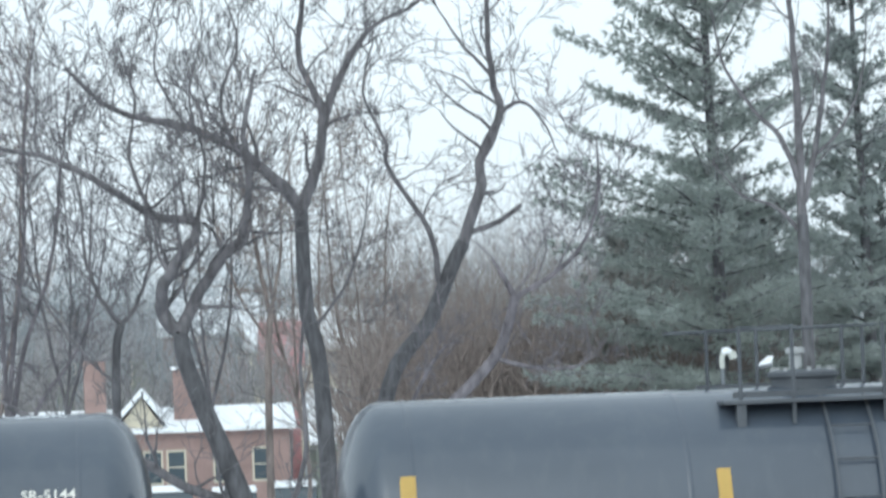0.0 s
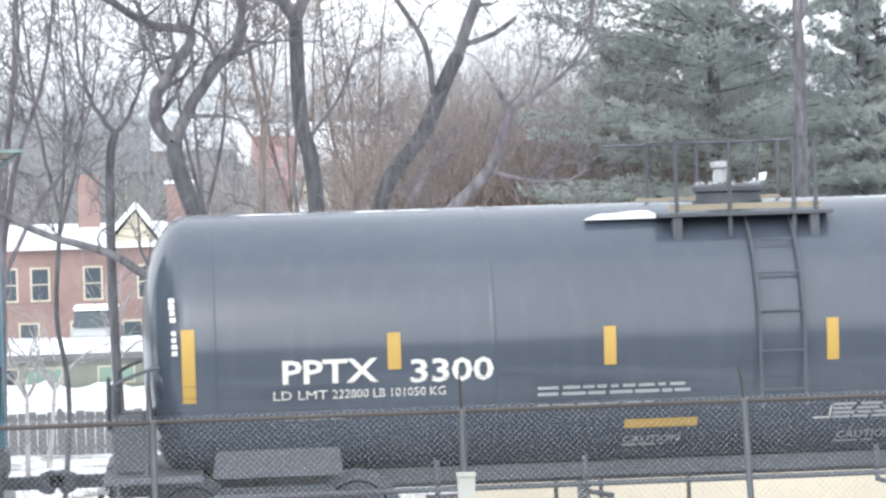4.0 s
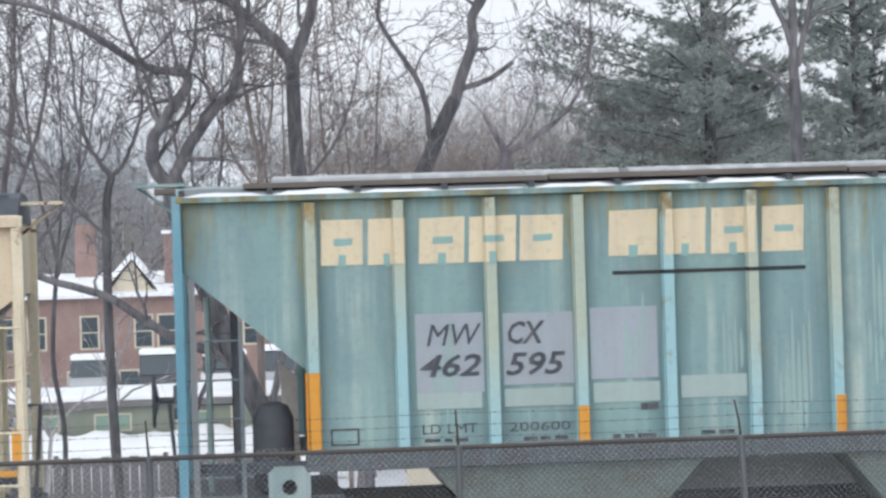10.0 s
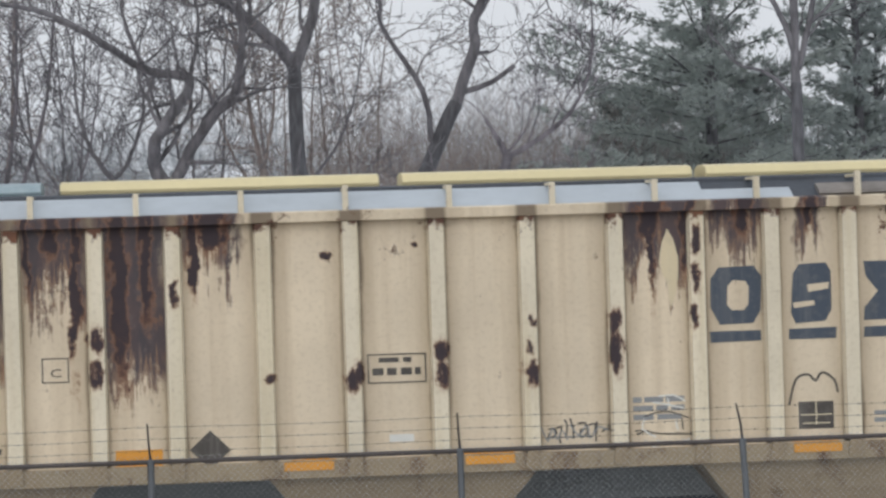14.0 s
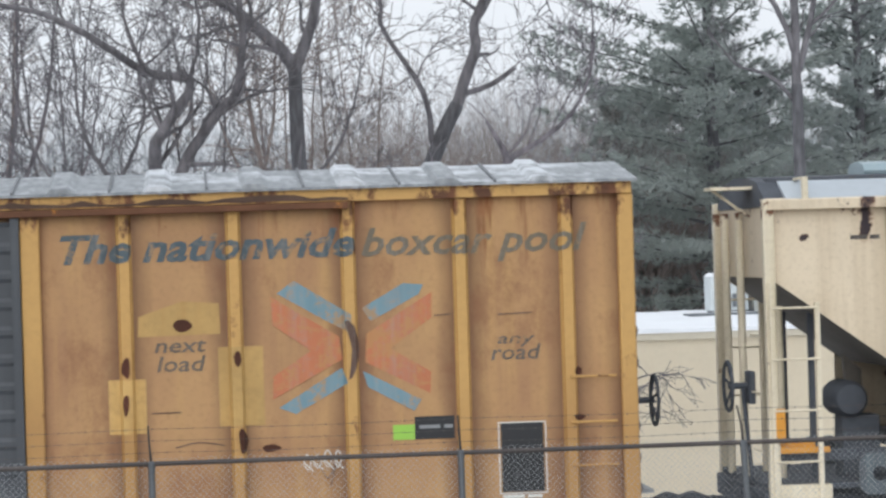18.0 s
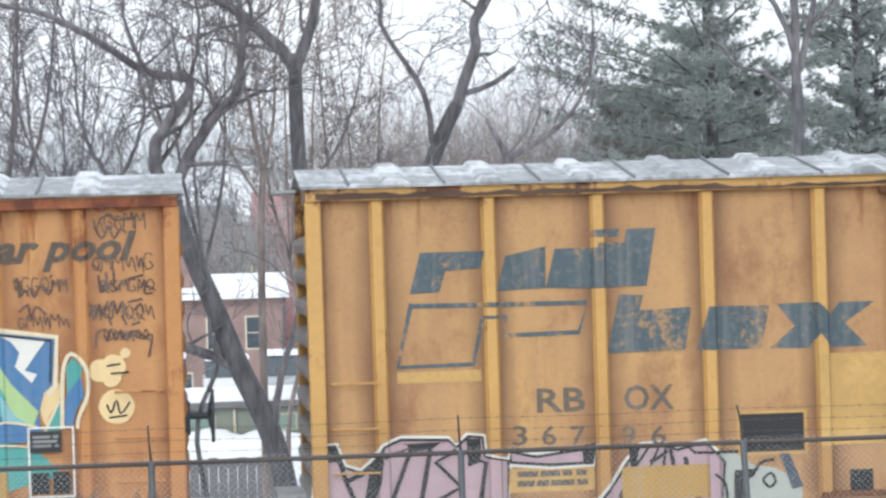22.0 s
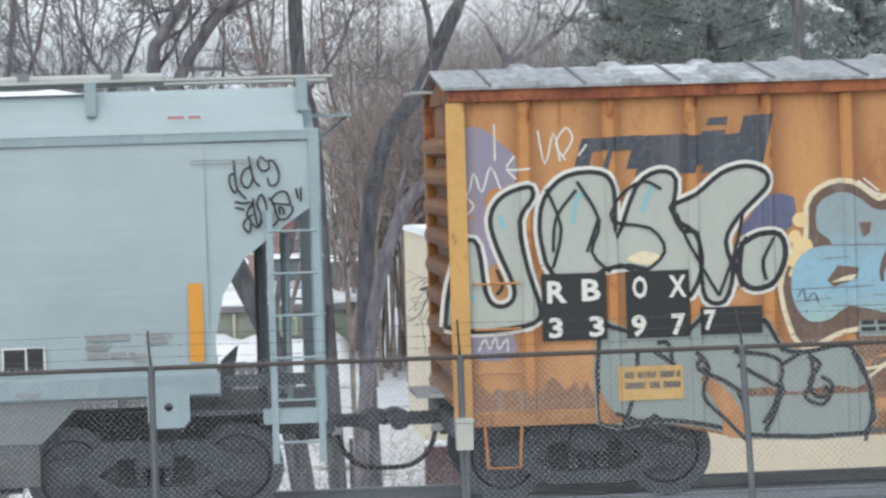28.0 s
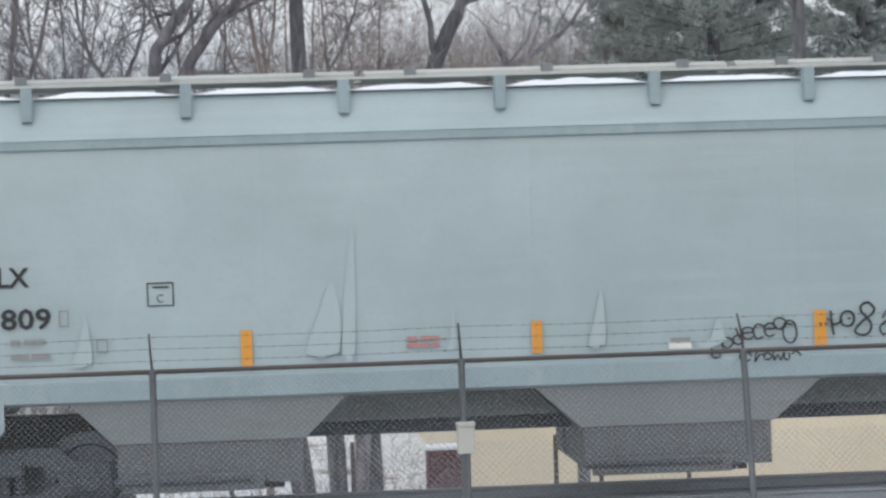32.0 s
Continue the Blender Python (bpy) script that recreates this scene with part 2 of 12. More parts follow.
g = Geo()
g.along([(29.6, -0.5), (30.5, -0.24), (33.5, -0.24), (34.6, -0.5)], -60, 110)
tagged(part("ballast_bed", g, BALLAST), "grey crushed stone ballast under the track", "ballast", kind="structure")
for k, y in enumerate((TRACK - 0.7525, TRACK + 0.7525)):
    g = Geo()
    g.along([(y - 0.07, -0.17), (y + 0.07, -0.17), (y + 0.07, -0.15), (y + 0.012, -0.13), (y + 0.012, -0.05), (y + 0.037, -0.035),
             (y + 0.037, -0.006), (y + 0.028, 0), (y - 0.028, 0), (y - 0.037, -0.006), (y - 0.037, -0.035), (y - 0.012, -0.05), (y - 0.012, -0.13), (y - 0.07, -0.15)], -60, 110)
    tagged(part("rail", g, RAIL), "worn steel rail on wooden ties", "rail", "rails of the track", "structure")
tie = Geo().box(-0.115, 0.115, -1.3, 1.3, -0.34, -0.172).mesh("tie", TIE)
for i in range(-18, 38):
    o = new("tie", tie)
    o.matrix_world = pose(i * 0.55, TRACK, 0)
    tagged(o, "weathered dark wooden railway tie", "tie", "ties of the track", "structure")

# ---------------------------------------------------------------- near fence
FENCE_Y, RAIL_Z = 25.5, 1.95
post_x = [-5.76, -3.05, -0.35, 2.36, 4.88, 7.6, 10.3]
lean = [0, 0, 0.0, 0.4, 2.6, 0, 0]
fence = thing("chain_link_fence", pose(0, FENCE_Y, 0), "galvanised chain-link fence topped with barbed wire beside the track", "fence")
for x, a in zip(post_x, lean):
    g = Geo()
    foot = -0.72
    s = math.tan(radians(a))
    g.tube([(x + s * (RAIL_Z - foot), 0, foot), (x, 0, RAIL_Z - 0.03)], 0.03, 10)
    g.lathe([(0, 0.035), (0.05, 0.035), (0.07, 0.012)], (x, 0, RAIL_Z - 0.04), "z", 10)
    post = part("post", g, GALV, fence, smooth=40)
    arm = Geo().tube([(x, 0, RAIL_Z), (x - 0.012 - s * 0.3, -0.06, RAIL_Z + 0.16), (x - 0.02 - s * 1.2, -0.13, RAIL_Z + 0.34)], [0.013, 0.01, 0.008], 6)
    part("barb_arm", arm, BARB, post)
for a, b in zip(post_x, post_x[1:]):
    part("top_rail", Geo().tube([(a + 0.001, 0, RAIL_Z), (b - 0.001, 0, RAIL_Z)], 0.021, 10), BARB, fence, smooth=40)
for k in range(3):
    z, y = RAIL_Z + 0.1 + 0.105 * k, -0.04 - 0.04 * k
    g = Geo()
    pts = []
    for i in range(140):
        x = -5.76 + i * 16.06 / 139
        near = min(abs(x - p) for p in post_x)
        pts.append((x, y, z - 0.012 * min(1, near)))
    g.tube(pts, 0.0022, 4)
    for i in range(1, 139):
        x, yy, zz = pts[i]
        g.box(x - 0.003, x + 0.003, yy - 0.008, yy + 0.008, zz - 0.008, zz + 0.008)
    part("barbed_wire", g, BARB, fence)
g = Geo()
PITCH, Z0, Z1, X0, X1 = 0.056, -0.68, RAIL_Z + 0.05, -5.76, 10.3
n = int((X1 - X0 + Z1 - Z0) / PITCH)
for fam in (1, -1):
    for i in range(n):
        c = X0 - (Z1 - Z0) + i * PITCH if fam == 1 else X0 + i * PITCH
        a, b = [c, Z0], [c + fam * (Z1 - Z0), Z1]
        for p, q in ((a, b), (b, a)):
            for lim in (X0, X1):
                if (lim == X0 and p[0] < X0) or (lim == X1 and p[0] > X1):
                    f = (lim - p[0]) / (q[0] - p[0]) if q[0] != p[0] else 0
                    p[1], p[0] = p[1] + f * (q[1] - p[1]), lim
        if abs(a[0] - b[0]) > 0.02 and min(a[0], b[0]) >= X0 - 1e-6 and max(a[0], b[0]) <= X1 + 1e-6:
            g.tube([(a[0], 0.028 + 0.003 * fam, a[1]), (b[0], 0.028 + 0.003 * fam, b[1])], 0.0013, 3, False)
tagged(part("mesh", g, WIRE, fence), kind="stuff")
ub = thing("utility_box", pose(2.37, FENCE_Y - 0.1, 1.14), "light grey enamel utility box on a fence post", "utility box")
part("case", Geo().box(-0.075, 0.075, -0.06, 0.065, 0, 0.24), BOXGREY, ub, bevel=0.008)
part("lid", Geo().prism([(-0.082, 0.245), (0.082, 0.245), (0.08, 0.275), (-0.08, 0.275)], -0.07, 0.068), BOXGREY, ub)
part("conduit", Geo().tube([(0.02, 0, 0), (0.02, 0, -1.8)], 0.018, 8), GALV, ub)

# ---------------------------------------------------------------- fence behind the track
back_fence = thing("low_chain_link_fence", pose(0, 38.0, 0), "low chain-link fence with steel posts behind the track", "fence")
for x in (2.05, 4.73, 5.33, 6.5, 9.3):
    part("post", Geo().tube([(x, 0, -2.2), (x, 0, 0.05)], 0.03, 8), BARB, back_fence, smooth=40)
g = Geo()
for fam in (1, -1):
    for i in range(150):
        c = 2.05 + i * 0.09
        a = (c, -1.6)
        b = (c + fam * 1.6, 0.0)
        if 2.05 <= a[0] <= 13 and 2.05 <= b[0] <= 13:
            g.tube([(a[0], 0, a[1]), (b[0], 0.004 * fam, b[1])], 0.003, 3, False)
tagged(part("mesh", g, WIRE, back_fence), kind="stuff")
cab = thing("utility_cabinet", pose(3.42, 40, -2.0), "maroon steel utility cabinet standing in snow", "cabinet")
part("body", Geo().box(-0.24, 0.24, -0.2, 0.2, -0.1, 1.72), MAROON, cab, bevel=0.015)
part("cap", Geo().box(-0.26, 0.26, -0.22, 0.22, 1.72, 1.77), CLEAN_SNOW, cab, bevel=0.02)

# ---------------------------------------------------------------- beige building
bld = thing("beige_building", pose(5.08, 55, -2.7), "low beige metal-sided building with a snow-covered roof", "building")
WALL_H = 4.7
part("wall", Geo().box(0, 34, 0, 0.25, -0.3, WALL_H), BEIGE, bld)
part("wall", Geo().box(0, 0.25, 0.25, 13, -0.3, WALL_H), BEIGE, bld)
part("wall", Geo().box(33.75, 34, 0.25, 13, -0.3, WALL_H), BEIGE, bld)
part("wall", Geo().box(0, 34, 13, 13.25, -0.3, WALL_H), BEIGE, bld)
part("fascia", Geo().box(-0.06, 34.06, -0.07, 0.0, WALL_H - 0.12, WALL_H + 0.06), CREAM, bld)
# siding seams
seam = Geo().box(-0.010, 0.010, -0.006, 0, 0, WALL_H - 0.14).mesh("siding_rib", BEIGE)
for i in range(1, 40):
    o = new("siding_rib", seam)
    o.parent, o.location = bld, (i * 0.46, 0, 0)
g = Geo()
cols, rws = 36, 12
for j in range(rws + 1):
    for i in range(cols + 1):
        x, y = -0.1 + 34.2 * i / cols, -0.1 + 13.4 * j / rws
        rise = 0.05 + 0.08 * math.sin(math.pi * j / rws) ** 0.7 * (1 + noise.noise((x * 0.4, y * 0.4, 7)))
        g.v.append((x, y, WALL_H + 0.04 + rise + 0.04 * noise.noise((x, y, 0))))
w = cols + 1
g.f = [(j * w + i, j * w + i + 1, (j + 1) * w + i + 1, (j + 1) * w + i) for j in range(rws) for i in range(cols)]
base = len(g.v)
edge_ids = [i for i in range(w)] + [j * w + w - 1 for j in range(1, rws + 1)] + [rws * w + i for i in range(w - 2, -1, -1)] + [j * w for j in range(rws - 1, 0, -1)]
for i in edge_ids:
    x, y, z = g.v[i]
    g.v.append((x, y, WALL_H + 0.01))
m = len(edge_ids)
g.f += [(edge_ids[i], edge_ids[(i + 1) % m], base + (i + 1) % m, base + i) for i in range(m)] + [tuple(range(base, base + m))]
part("roof", g, CLEAN_SNOW, bld, "roof under an even layer of snow", smooth=50)

# ---------------------------------------------------------------- what stands on the beige roof
def roof_unit(x, y, z, w, d, h, label, material, dark):
    u = thing("rooftop_unit", pose(x, y, z), label, "rooftop unit", "units on the beige roof")
    part("case", Geo().box(-w / 2, w / 2, 0, d, 0, h), material, u, bevel=0.03)
    part("curb", Geo().box(-w / 2 + 0.05, w / 2 - 0.05, 0.05, d - 0.05, -0.5, 0), GALV, u)
    part("snow_cap", Geo().prism([(-w / 2 - 0.02, h), (w / 2 + 0.02, h), (w / 2 - 0.1, h + 0.08), (-w / 2 + 0.08, h + 0.09)], -0.02, d), CLEAN_SNOW, u, bevel=0.03)
    n = max(2, int(w / 0.16))
    for k in range(n):
        a = -w / 2 + 0.1 + (w - 0.2) * k / n
        part("louvre", Geo().box(a, a + 0.09, -0.012, 0, 0.08, h * (0.8 if dark else 0.5)), DARKLOUVRE if dark else GALV, u)
    return u



UNIT = coat("rooftop_enamel", "8f8f8a", 0.5, var=0.12)
SPECKLED = coat("chipped_white_enamel", "cfd6d8", 0.5, var=0.1, spots="3c4146", spots_at=(0.64, 0.68))
roof_unit(11.85, 63, 2.2, 0.84, 0.8, 0.74, "chipped white rooftop air handler capped with snow", SPECKLED, False)
roof_unit(13.1, 63.4, 2.2, 1.38, 1.1, 0.9, "beige rooftop air conditioner with dark louvres", UNIT, True)
roof_unit(12.72, 62.2, 2.16, 0.78, 0.5, 0.56, "pale square rooftop fan case", BOXGREY, False)
roof_unit(14.4, 63, 2.3, 1.05, 0.9, 0.46, "long low rooftop vent case", UNIT, True)
roof_unit(15.7, 63, 2.2, 0.8, 0.7, 0.55, "white rooftop vent capped with snow", CREAM, False)
duct = thing("roof_duct", pose(0, 60.2, 1.98), "long dark metal duct lying on a snowy roof", "duct")
part("casing", Geo().box(10.5, 17.5, 0, 0.7, 0.0, 0.2), DARKLOUVRE, duct, bevel=0.02)
part("cover", Geo().box(10.46, 17.54, -0.04, 0.74, 0.2, 0.235), GALV, duct)
for x in (11.0, 12.4, 13.9, 15.3, 16.7):
    part("saddle", Geo().box(x - 0.05, x + 0.05, -0.06, 0.76, -0.06, 0.0), GALV, duct)
for k, (x, w, h) in enumerate(((13.62, 0.3, 0.22), (13.95, 0.24, 0.12), (13.4, 0.2, 0.1))):
    v = thing("pipe_elbow", pose(x, 60.5, 2.2), "dark rooftop pipe elbow dusted with snow", "pipe", "pipes on the beige roof")
    part("bend", Geo().tube(spline([(-w, 0, 0), (-w, 0, h), (0, 0, h * 1.15), (w * 0.6, 0, h * 0.4), (w * 0.6, 0, 0)], 4), 0.05, 8), DARKLOUVRE, v, smooth=40)
    part("snow", Geo().lathe([(h * 1.1, 0.07), (h * 1.25 + 0.04, 0.05), (h * 1.25 + 0.06, 0.015)], (-w * 0.4, 0, 0), "z", 10), CLEAN_SNOW, v, smooth=40)
v = thing("vent_pipe", pose(11.2, 61, 2.3), "tall galvanised vent pipe with a snow-dusted rounded hood", "vent pipe")
part("pipe", Geo().tube([(0, 0, -0.3), (0, 0, 1.70)], 0.05, 10), GALV, v, smooth=40)
part("hood", Geo().tube(spline([(0, 0, 1.55), (0.0, 0, 1.78), (0.09, 0, 1.89), (0.2, 0, 1.86), (0.25, 0, 1.74)], 4), [0.06] * 9 + [0.075] * 4 + [0.09] * 4, 10), BOXGREY, v, smooth=40)
part("snow", Geo().lathe([(1.86, 0.10), (1.92, 0.12), (1.97, 0.08), (1.99, 0.02)], (0.1, 0, 0), "z", 14), CLEAN_SNOW, v, smooth=40)
v = thing("roof_sign", pose(12.2, 61.5, 2.2), "snow-crusted panel on a thin roof stand", "panel")
part("panel", Geo().prism([(-0.2, 1.66), (0.16, 1.72), (0.2, 1.88), (0.06, 1.86), (-0.02, 1.78)], -0.03, 0.03), CLEAN_SNOW, v)
part("brace", Geo().prism([(-0.2, 1.60), (0.18, 1.64), (0.16, 1.71), (-0.18, 1.66)], -0.02, 0.02), GALV, v)
part("stand", Geo().tube([(0.0, 0, -0.2), (0.0, 0, 1.62)], 0.014, 8), DARKLOUVRE, v)


# ---------------------------------------------------------------- houses and lot behind the left part of the track
def house(x0, x1, y, depth, eave, ridge, wall, roof, label, windows, foot=-2.7, snow=True):
    h = thing("house", pose((x0 + x1) / 2, y, foot), label, "house", "houses beyond the track")
    w, e, rg = (x1 - x0) / 2, eave - foot, ridge - foot
    part("wall", Geo().box(-w, w, 0, 0.3, -0.3, e), wall, h)
    part("wall", Geo().box(-w, w, depth - 0.3, depth, -0.3, e), wall, h)
    for sx in (-1, 1):
        g = Geo().along([(0.3, -0.3), (depth - 0.3, -0.3), (depth - 0.3, e), (depth / 2, rg - 0.08), (0.3, e)], *sorted((sx * w, sx * (w - 0.3))))
        part("gable", g, wall, h)
    part("roof", Geo().along([(-0.4, e - 0.06), (depth / 2, rg), (depth + 0.4, e - 0.06), (depth + 0.4, e + 0.1), (depth / 2, rg + 0.2), (-0.4, e + 0.1)], -w - 0.3, w + 0.3), roof, h, "roof under snow" if snow else "")
    for (wx, wz, ww, wh) in windows:
        f = part("window", Geo().box(wx - ww / 2 - 0.08, wx + ww / 2 + 0.08, -0.05, 0.0, wz - 0.08, wz + wh + 0.08), CREAM, h)
        part("pane", Geo().box(wx - ww / 2, wx + ww / 2, -0.058, -0.052, wz, wz + wh * 0.48), GLASS, f)
        part("pane", Geo().box(wx - ww / 2, wx + ww / 2, -0.058, -0.052, wz + wh * 0.52, wz + wh), GLASS, f)
    return h


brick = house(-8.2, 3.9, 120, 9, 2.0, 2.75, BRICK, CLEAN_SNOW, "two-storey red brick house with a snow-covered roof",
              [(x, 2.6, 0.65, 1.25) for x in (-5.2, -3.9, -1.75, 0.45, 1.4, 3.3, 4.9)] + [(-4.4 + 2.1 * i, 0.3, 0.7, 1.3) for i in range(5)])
part("cross_gable", Geo().prism([(-1.1, 4.7), (1.0, 4.7), (0.05, 6.1)], 0.1, 4.5), CREAM, brick, "pale sided cross gable")
for a, b in (((-1.4, 4.62), (0.05, 6.2)), ((0.05, 6.2), (1.3, 4.62))):
    part("gable_roof", Geo().prism([a, b, (b[0], b[1] + 0.3), (a[0], a[1] + 0.3)], -0.25, 4.5), CLEAN_SNOW, brick, "small gable roof under thick snow")
part("chimney", Geo().box(1.35, 2.45, 1.5, 2.6, 4.2, 7.2), BRICK, brick, bevel=0.03)
part("chimney", Geo().box(-2.4, -1.5, 3.5, 4.5, 4.6, 7.7), BRICK, brick, bevel=0.03)
part("chimney_cap", Geo().box(1.27, 2.53, 1.42, 2.68, 7.2, 7.35), CLEAN_SNOW, brick)
house(-21, -9.5, 126, 9, 1.6, 4.2, BRICK, ROOFGREY, "red brick house with a grey shingled roof", [(-3.5 + 2.2 * i, 2.0, 0.7, 1.3) for i in range(4)])
house(5.5, 13, 132, 8, 1.0, 3.2, GREYGREEN, CLEAN_SNOW, "grey-sided house with a snow-covered roof", [(-2 + 2 * i, 1.6, 0.8, 1.2) for i in range(3)])
REDROOF = coat("pale_red_roof", "b58486", 0.7, var=0.2)
house(3.6, 5.2, 142, 3, 4.6, 6.6, REDROOF, REDROOF, "small house with a pale red roof", [], foot=-2.6, snow=False)
for i, (x, y, z) in enumerate([(-13, 158, 4.2), (-5.5, 168, 5.4), (1.5, 176, 6.8), (6.5, 164, 5.6), (-20, 172, 6.2), (12, 180, 6.0)]):
    house(x - 3.2, x + 3.2, y, 7, z, z + 2.2, (CREAM, GREYGREEN, BRICK)[i % 3], ROOFGREY if i % 3 == 1 else CLEAN_SNOW, "distant house on the wooded hillside", [(-1.6, z + 1.2, 0.9, 1.2), (1.6, z + 1.2, 0.9, 1.2)], foot=-2.6)
# long low building with a snowy eave
low = thing("low_building", pose(0, 86, -3.2), "long low grey-green building with a snow-edged flat roof", "building")
part("wall", Geo().box(-8.5, 5.4, 0, 0.25, -0.2, 2.45), GREYGREEN, low)
part("fascia", Geo().box(-8.6, 5.5, -0.25, 6, 2.45, 2.62), ROOFGREY, low)
part("snow", Geo().box(-8.6, 5.5, -0.22, 6, 2.62, 2.80), CLEAN_SNOW, low, bevel=0.04)
for i, x in enumerate((-5.6, -4.3, -2.2, 0.2, 2.6)):
    f = part("window", Geo().box(x - 0.55, x + 0.55, -0.04, 0.0, 1.72, 2.25), CREAM, low)
    part("pane", Geo().box(x - 0.5, x + 0.5, -0.05, -0.042, 1.77, 2.2), PALEGLASS if i else GLASS, f)
for k, x in enumerate((-7.5, -6.2, 1.3)):
    part("downpipe", Geo().tube([(x, -0.06, 0), (x, -0.06, 2.4)], 0.05, 6), CREAM, low)
# bank of cleared snow against the low building
g = Geo()
for j in range(13):
    for i in range(59):
        x, y = -9 + i * 0.25, 80.2 + j * 0.46
        k = j / 12
        k = k * k * (3 - 2 * k) * min(1, i / 5, (58 - i) / 5)
        g.v.append((x, y, ground_height(x, y) - 0.05 + k * (1.15 + 0.35 * noise.noise((x * 0.8, y * 0.5, 2))) + 0.10 * k * noise.noise((x * 2.5, y * 2.5, 5))))
g.f = [(j * 59 + i, j * 59 + i + 1, (j + 1) * 59 + i + 1, (j + 1) * 59 + i) for j in range(12) for i in range(58)]
tagged(part("snow_bank", g, CLEAN_SNOW, smooth=True), "bank of cleared snow piled against the low building", "snow", kind="structure")
# grey board fence
bf = thing("board_fence", pose(0, 75, -2.7), "weathered grey board fence standing in snow", "fence")
board = Geo().box(-0.115, 0.115, -0.015, 0.015, -0.2, 1.22).mesh("board", GREYBOARD)
for k in range(46):
    o = new("board", board)
    o.parent, o.location = bf, (-9 + k * 0.245, 0.012 * (k % 2), 0.03 * math.sin(k * 2.3))
for z in (0.25, 1.0):
    part("fence_rail", Geo().box(-9.1, 2.3, 0.03, 0.10, z, z + 0.09), GREYBOARD, bf)
for x in (-9, -6.2, -3.4, -0.6, 2.2):
    part("post", Geo().box(x - 0.06, x + 0.06, 0.1, 0.22, -0.3, 1.3), GREYBOARD, bf)


# parked cars under snow
def parked_car(x, y, paint, label, tall):
    c = thing("parked_car", pose(x, y, -1.72), label, "car", "parked cars")
    hw = 0.9
    part("body", Geo().along([(0, 0.28), (4.5, 0.28), (4.5, 0.85), (3.6, 1.0), (0.15, 1.0), (0, 0.8)], -hw, hw), paint, c, bevel=0.08)
    part("cabin", Geo().along([(0.25, 1.0), (3.2, 1.0), (2.5, tall), (0.7, tall)], -hw + 0.1, hw - 0.1), GLASS, c, bevel=0.06)
    part("snow_cap", Geo().along([(0.6, tall), (2.6, tall), (2.4, tall + 0.2), (0.8, tall + 0.2)], -hw + 0.08, hw - 0.08), CLEAN_SNOW, c, "thick snow on the roof", bevel=0.08)
    for sx in (-1, 1):
        for wy in (0.8, 3.6):
            part("wheel", Geo().lathe([(-0.1, 0.3), (-0.08, 0.33), (0.08, 0.33), (0.1, 0.3)], (sx * 0.82, wy, 0.33), "x", 18), DARKLOUVRE, c, smooth=40)
    return c


CARPAINT = [coat("silver_car_paint", "a9adb1", 0.3, 0.3, var=0.08), coat("dark_car_paint", "454a52", 0.3, var=0.1), coat("white_car_paint", "d5d7d8", 0.35, var=0.05)]
for i, x in enumerate((-3.4, -0.9, 1.4, 3.6, 6.0)):
    parked_car(x, 106, CARPAINT[i % 3], ("silver", "dark grey", "white")[i % 3] + " parked car with snow on its roof", 1.6 + 0.12 * (i % 2))

# ---------------------------------------------------------------- trees
def rnd_dir(r, d, spread):
    v = Vector((r.uniform(-1, 1), r.uniform(-1, 1), r.uniform(-1, 1)))
    return (d + v * spread).normalized()


def grow(g, r, p, d, length, rad, level, lift=0.10, droop=0.0, forks=(4, 6), fine=0.0036):
    """A crooked branch with its twigs."""
    n = 5 if level > 0 else 3
    pts, q = [p.copy()], p.copy()
    for i in range(n):
        d = rnd_dir(r, d, 0.42)
        d.z += lift - droop * (i / n)
        d.normalize()
        q = q + d * (length / n)
        pts.append(q.copy())
    radii = [max(fine, rad * (1 - 0.75 * i / n)) for i in range(n + 1)]
    g.tube(pts, radii, 5 if rad > 0.03 else 3, False)
    if level == 0:
        return
    for k in range(r.randint(*forks)):
        i = r.randint(1, n)
        base = (pts[i] - pts[i - 1]).normalized()
        grow(g, r, pts[i], rnd_dir(r, base, 0.75), length * r.uniform(0.42, 0.72), max(fine * 1.3, radii[i] * 0.6), level - 1, lift, droop, forks, fine)


def limb(g, r, pts, r0, r1, side=6, level=3, length=1.25, lift=0.08, droop=0.0, forks=(2, 4), start=0.12):
    """A limb along a given line, with branches on its outer part."""
    line = spline([Vector(p) for p in pts], 5)
    n = len(line)
    for q in line[1:-1]:
        q.x += r.uniform(-0.015, 0.015)
        q.y += r.uniform(-0.04, 0.04)
    radii = [r0 + (r1 - r0) * i / (n - 1) for i in range(n)]
    g.tube(line, radii, 9 if r0 > 0.08 else 6, True)
    for k in range(side):
        i = min(n - 2, int(n * (start + (1 - start) * (k + r.random()) / side)))
        d = (line[i + 1] - line[i]).normalized()
        out = Vector((r.uniform(-1, 1), r.uniform(-0.8, 0.8), r.uniform(-0.4, 0.9)))
        grow(g, r, line[i], (d * 0.5 + out).normalized(), length * r.uniform(0.6, 1.2), max(0.011, radii[i] * 0.45), level, lift, droop, forks, 0.005)


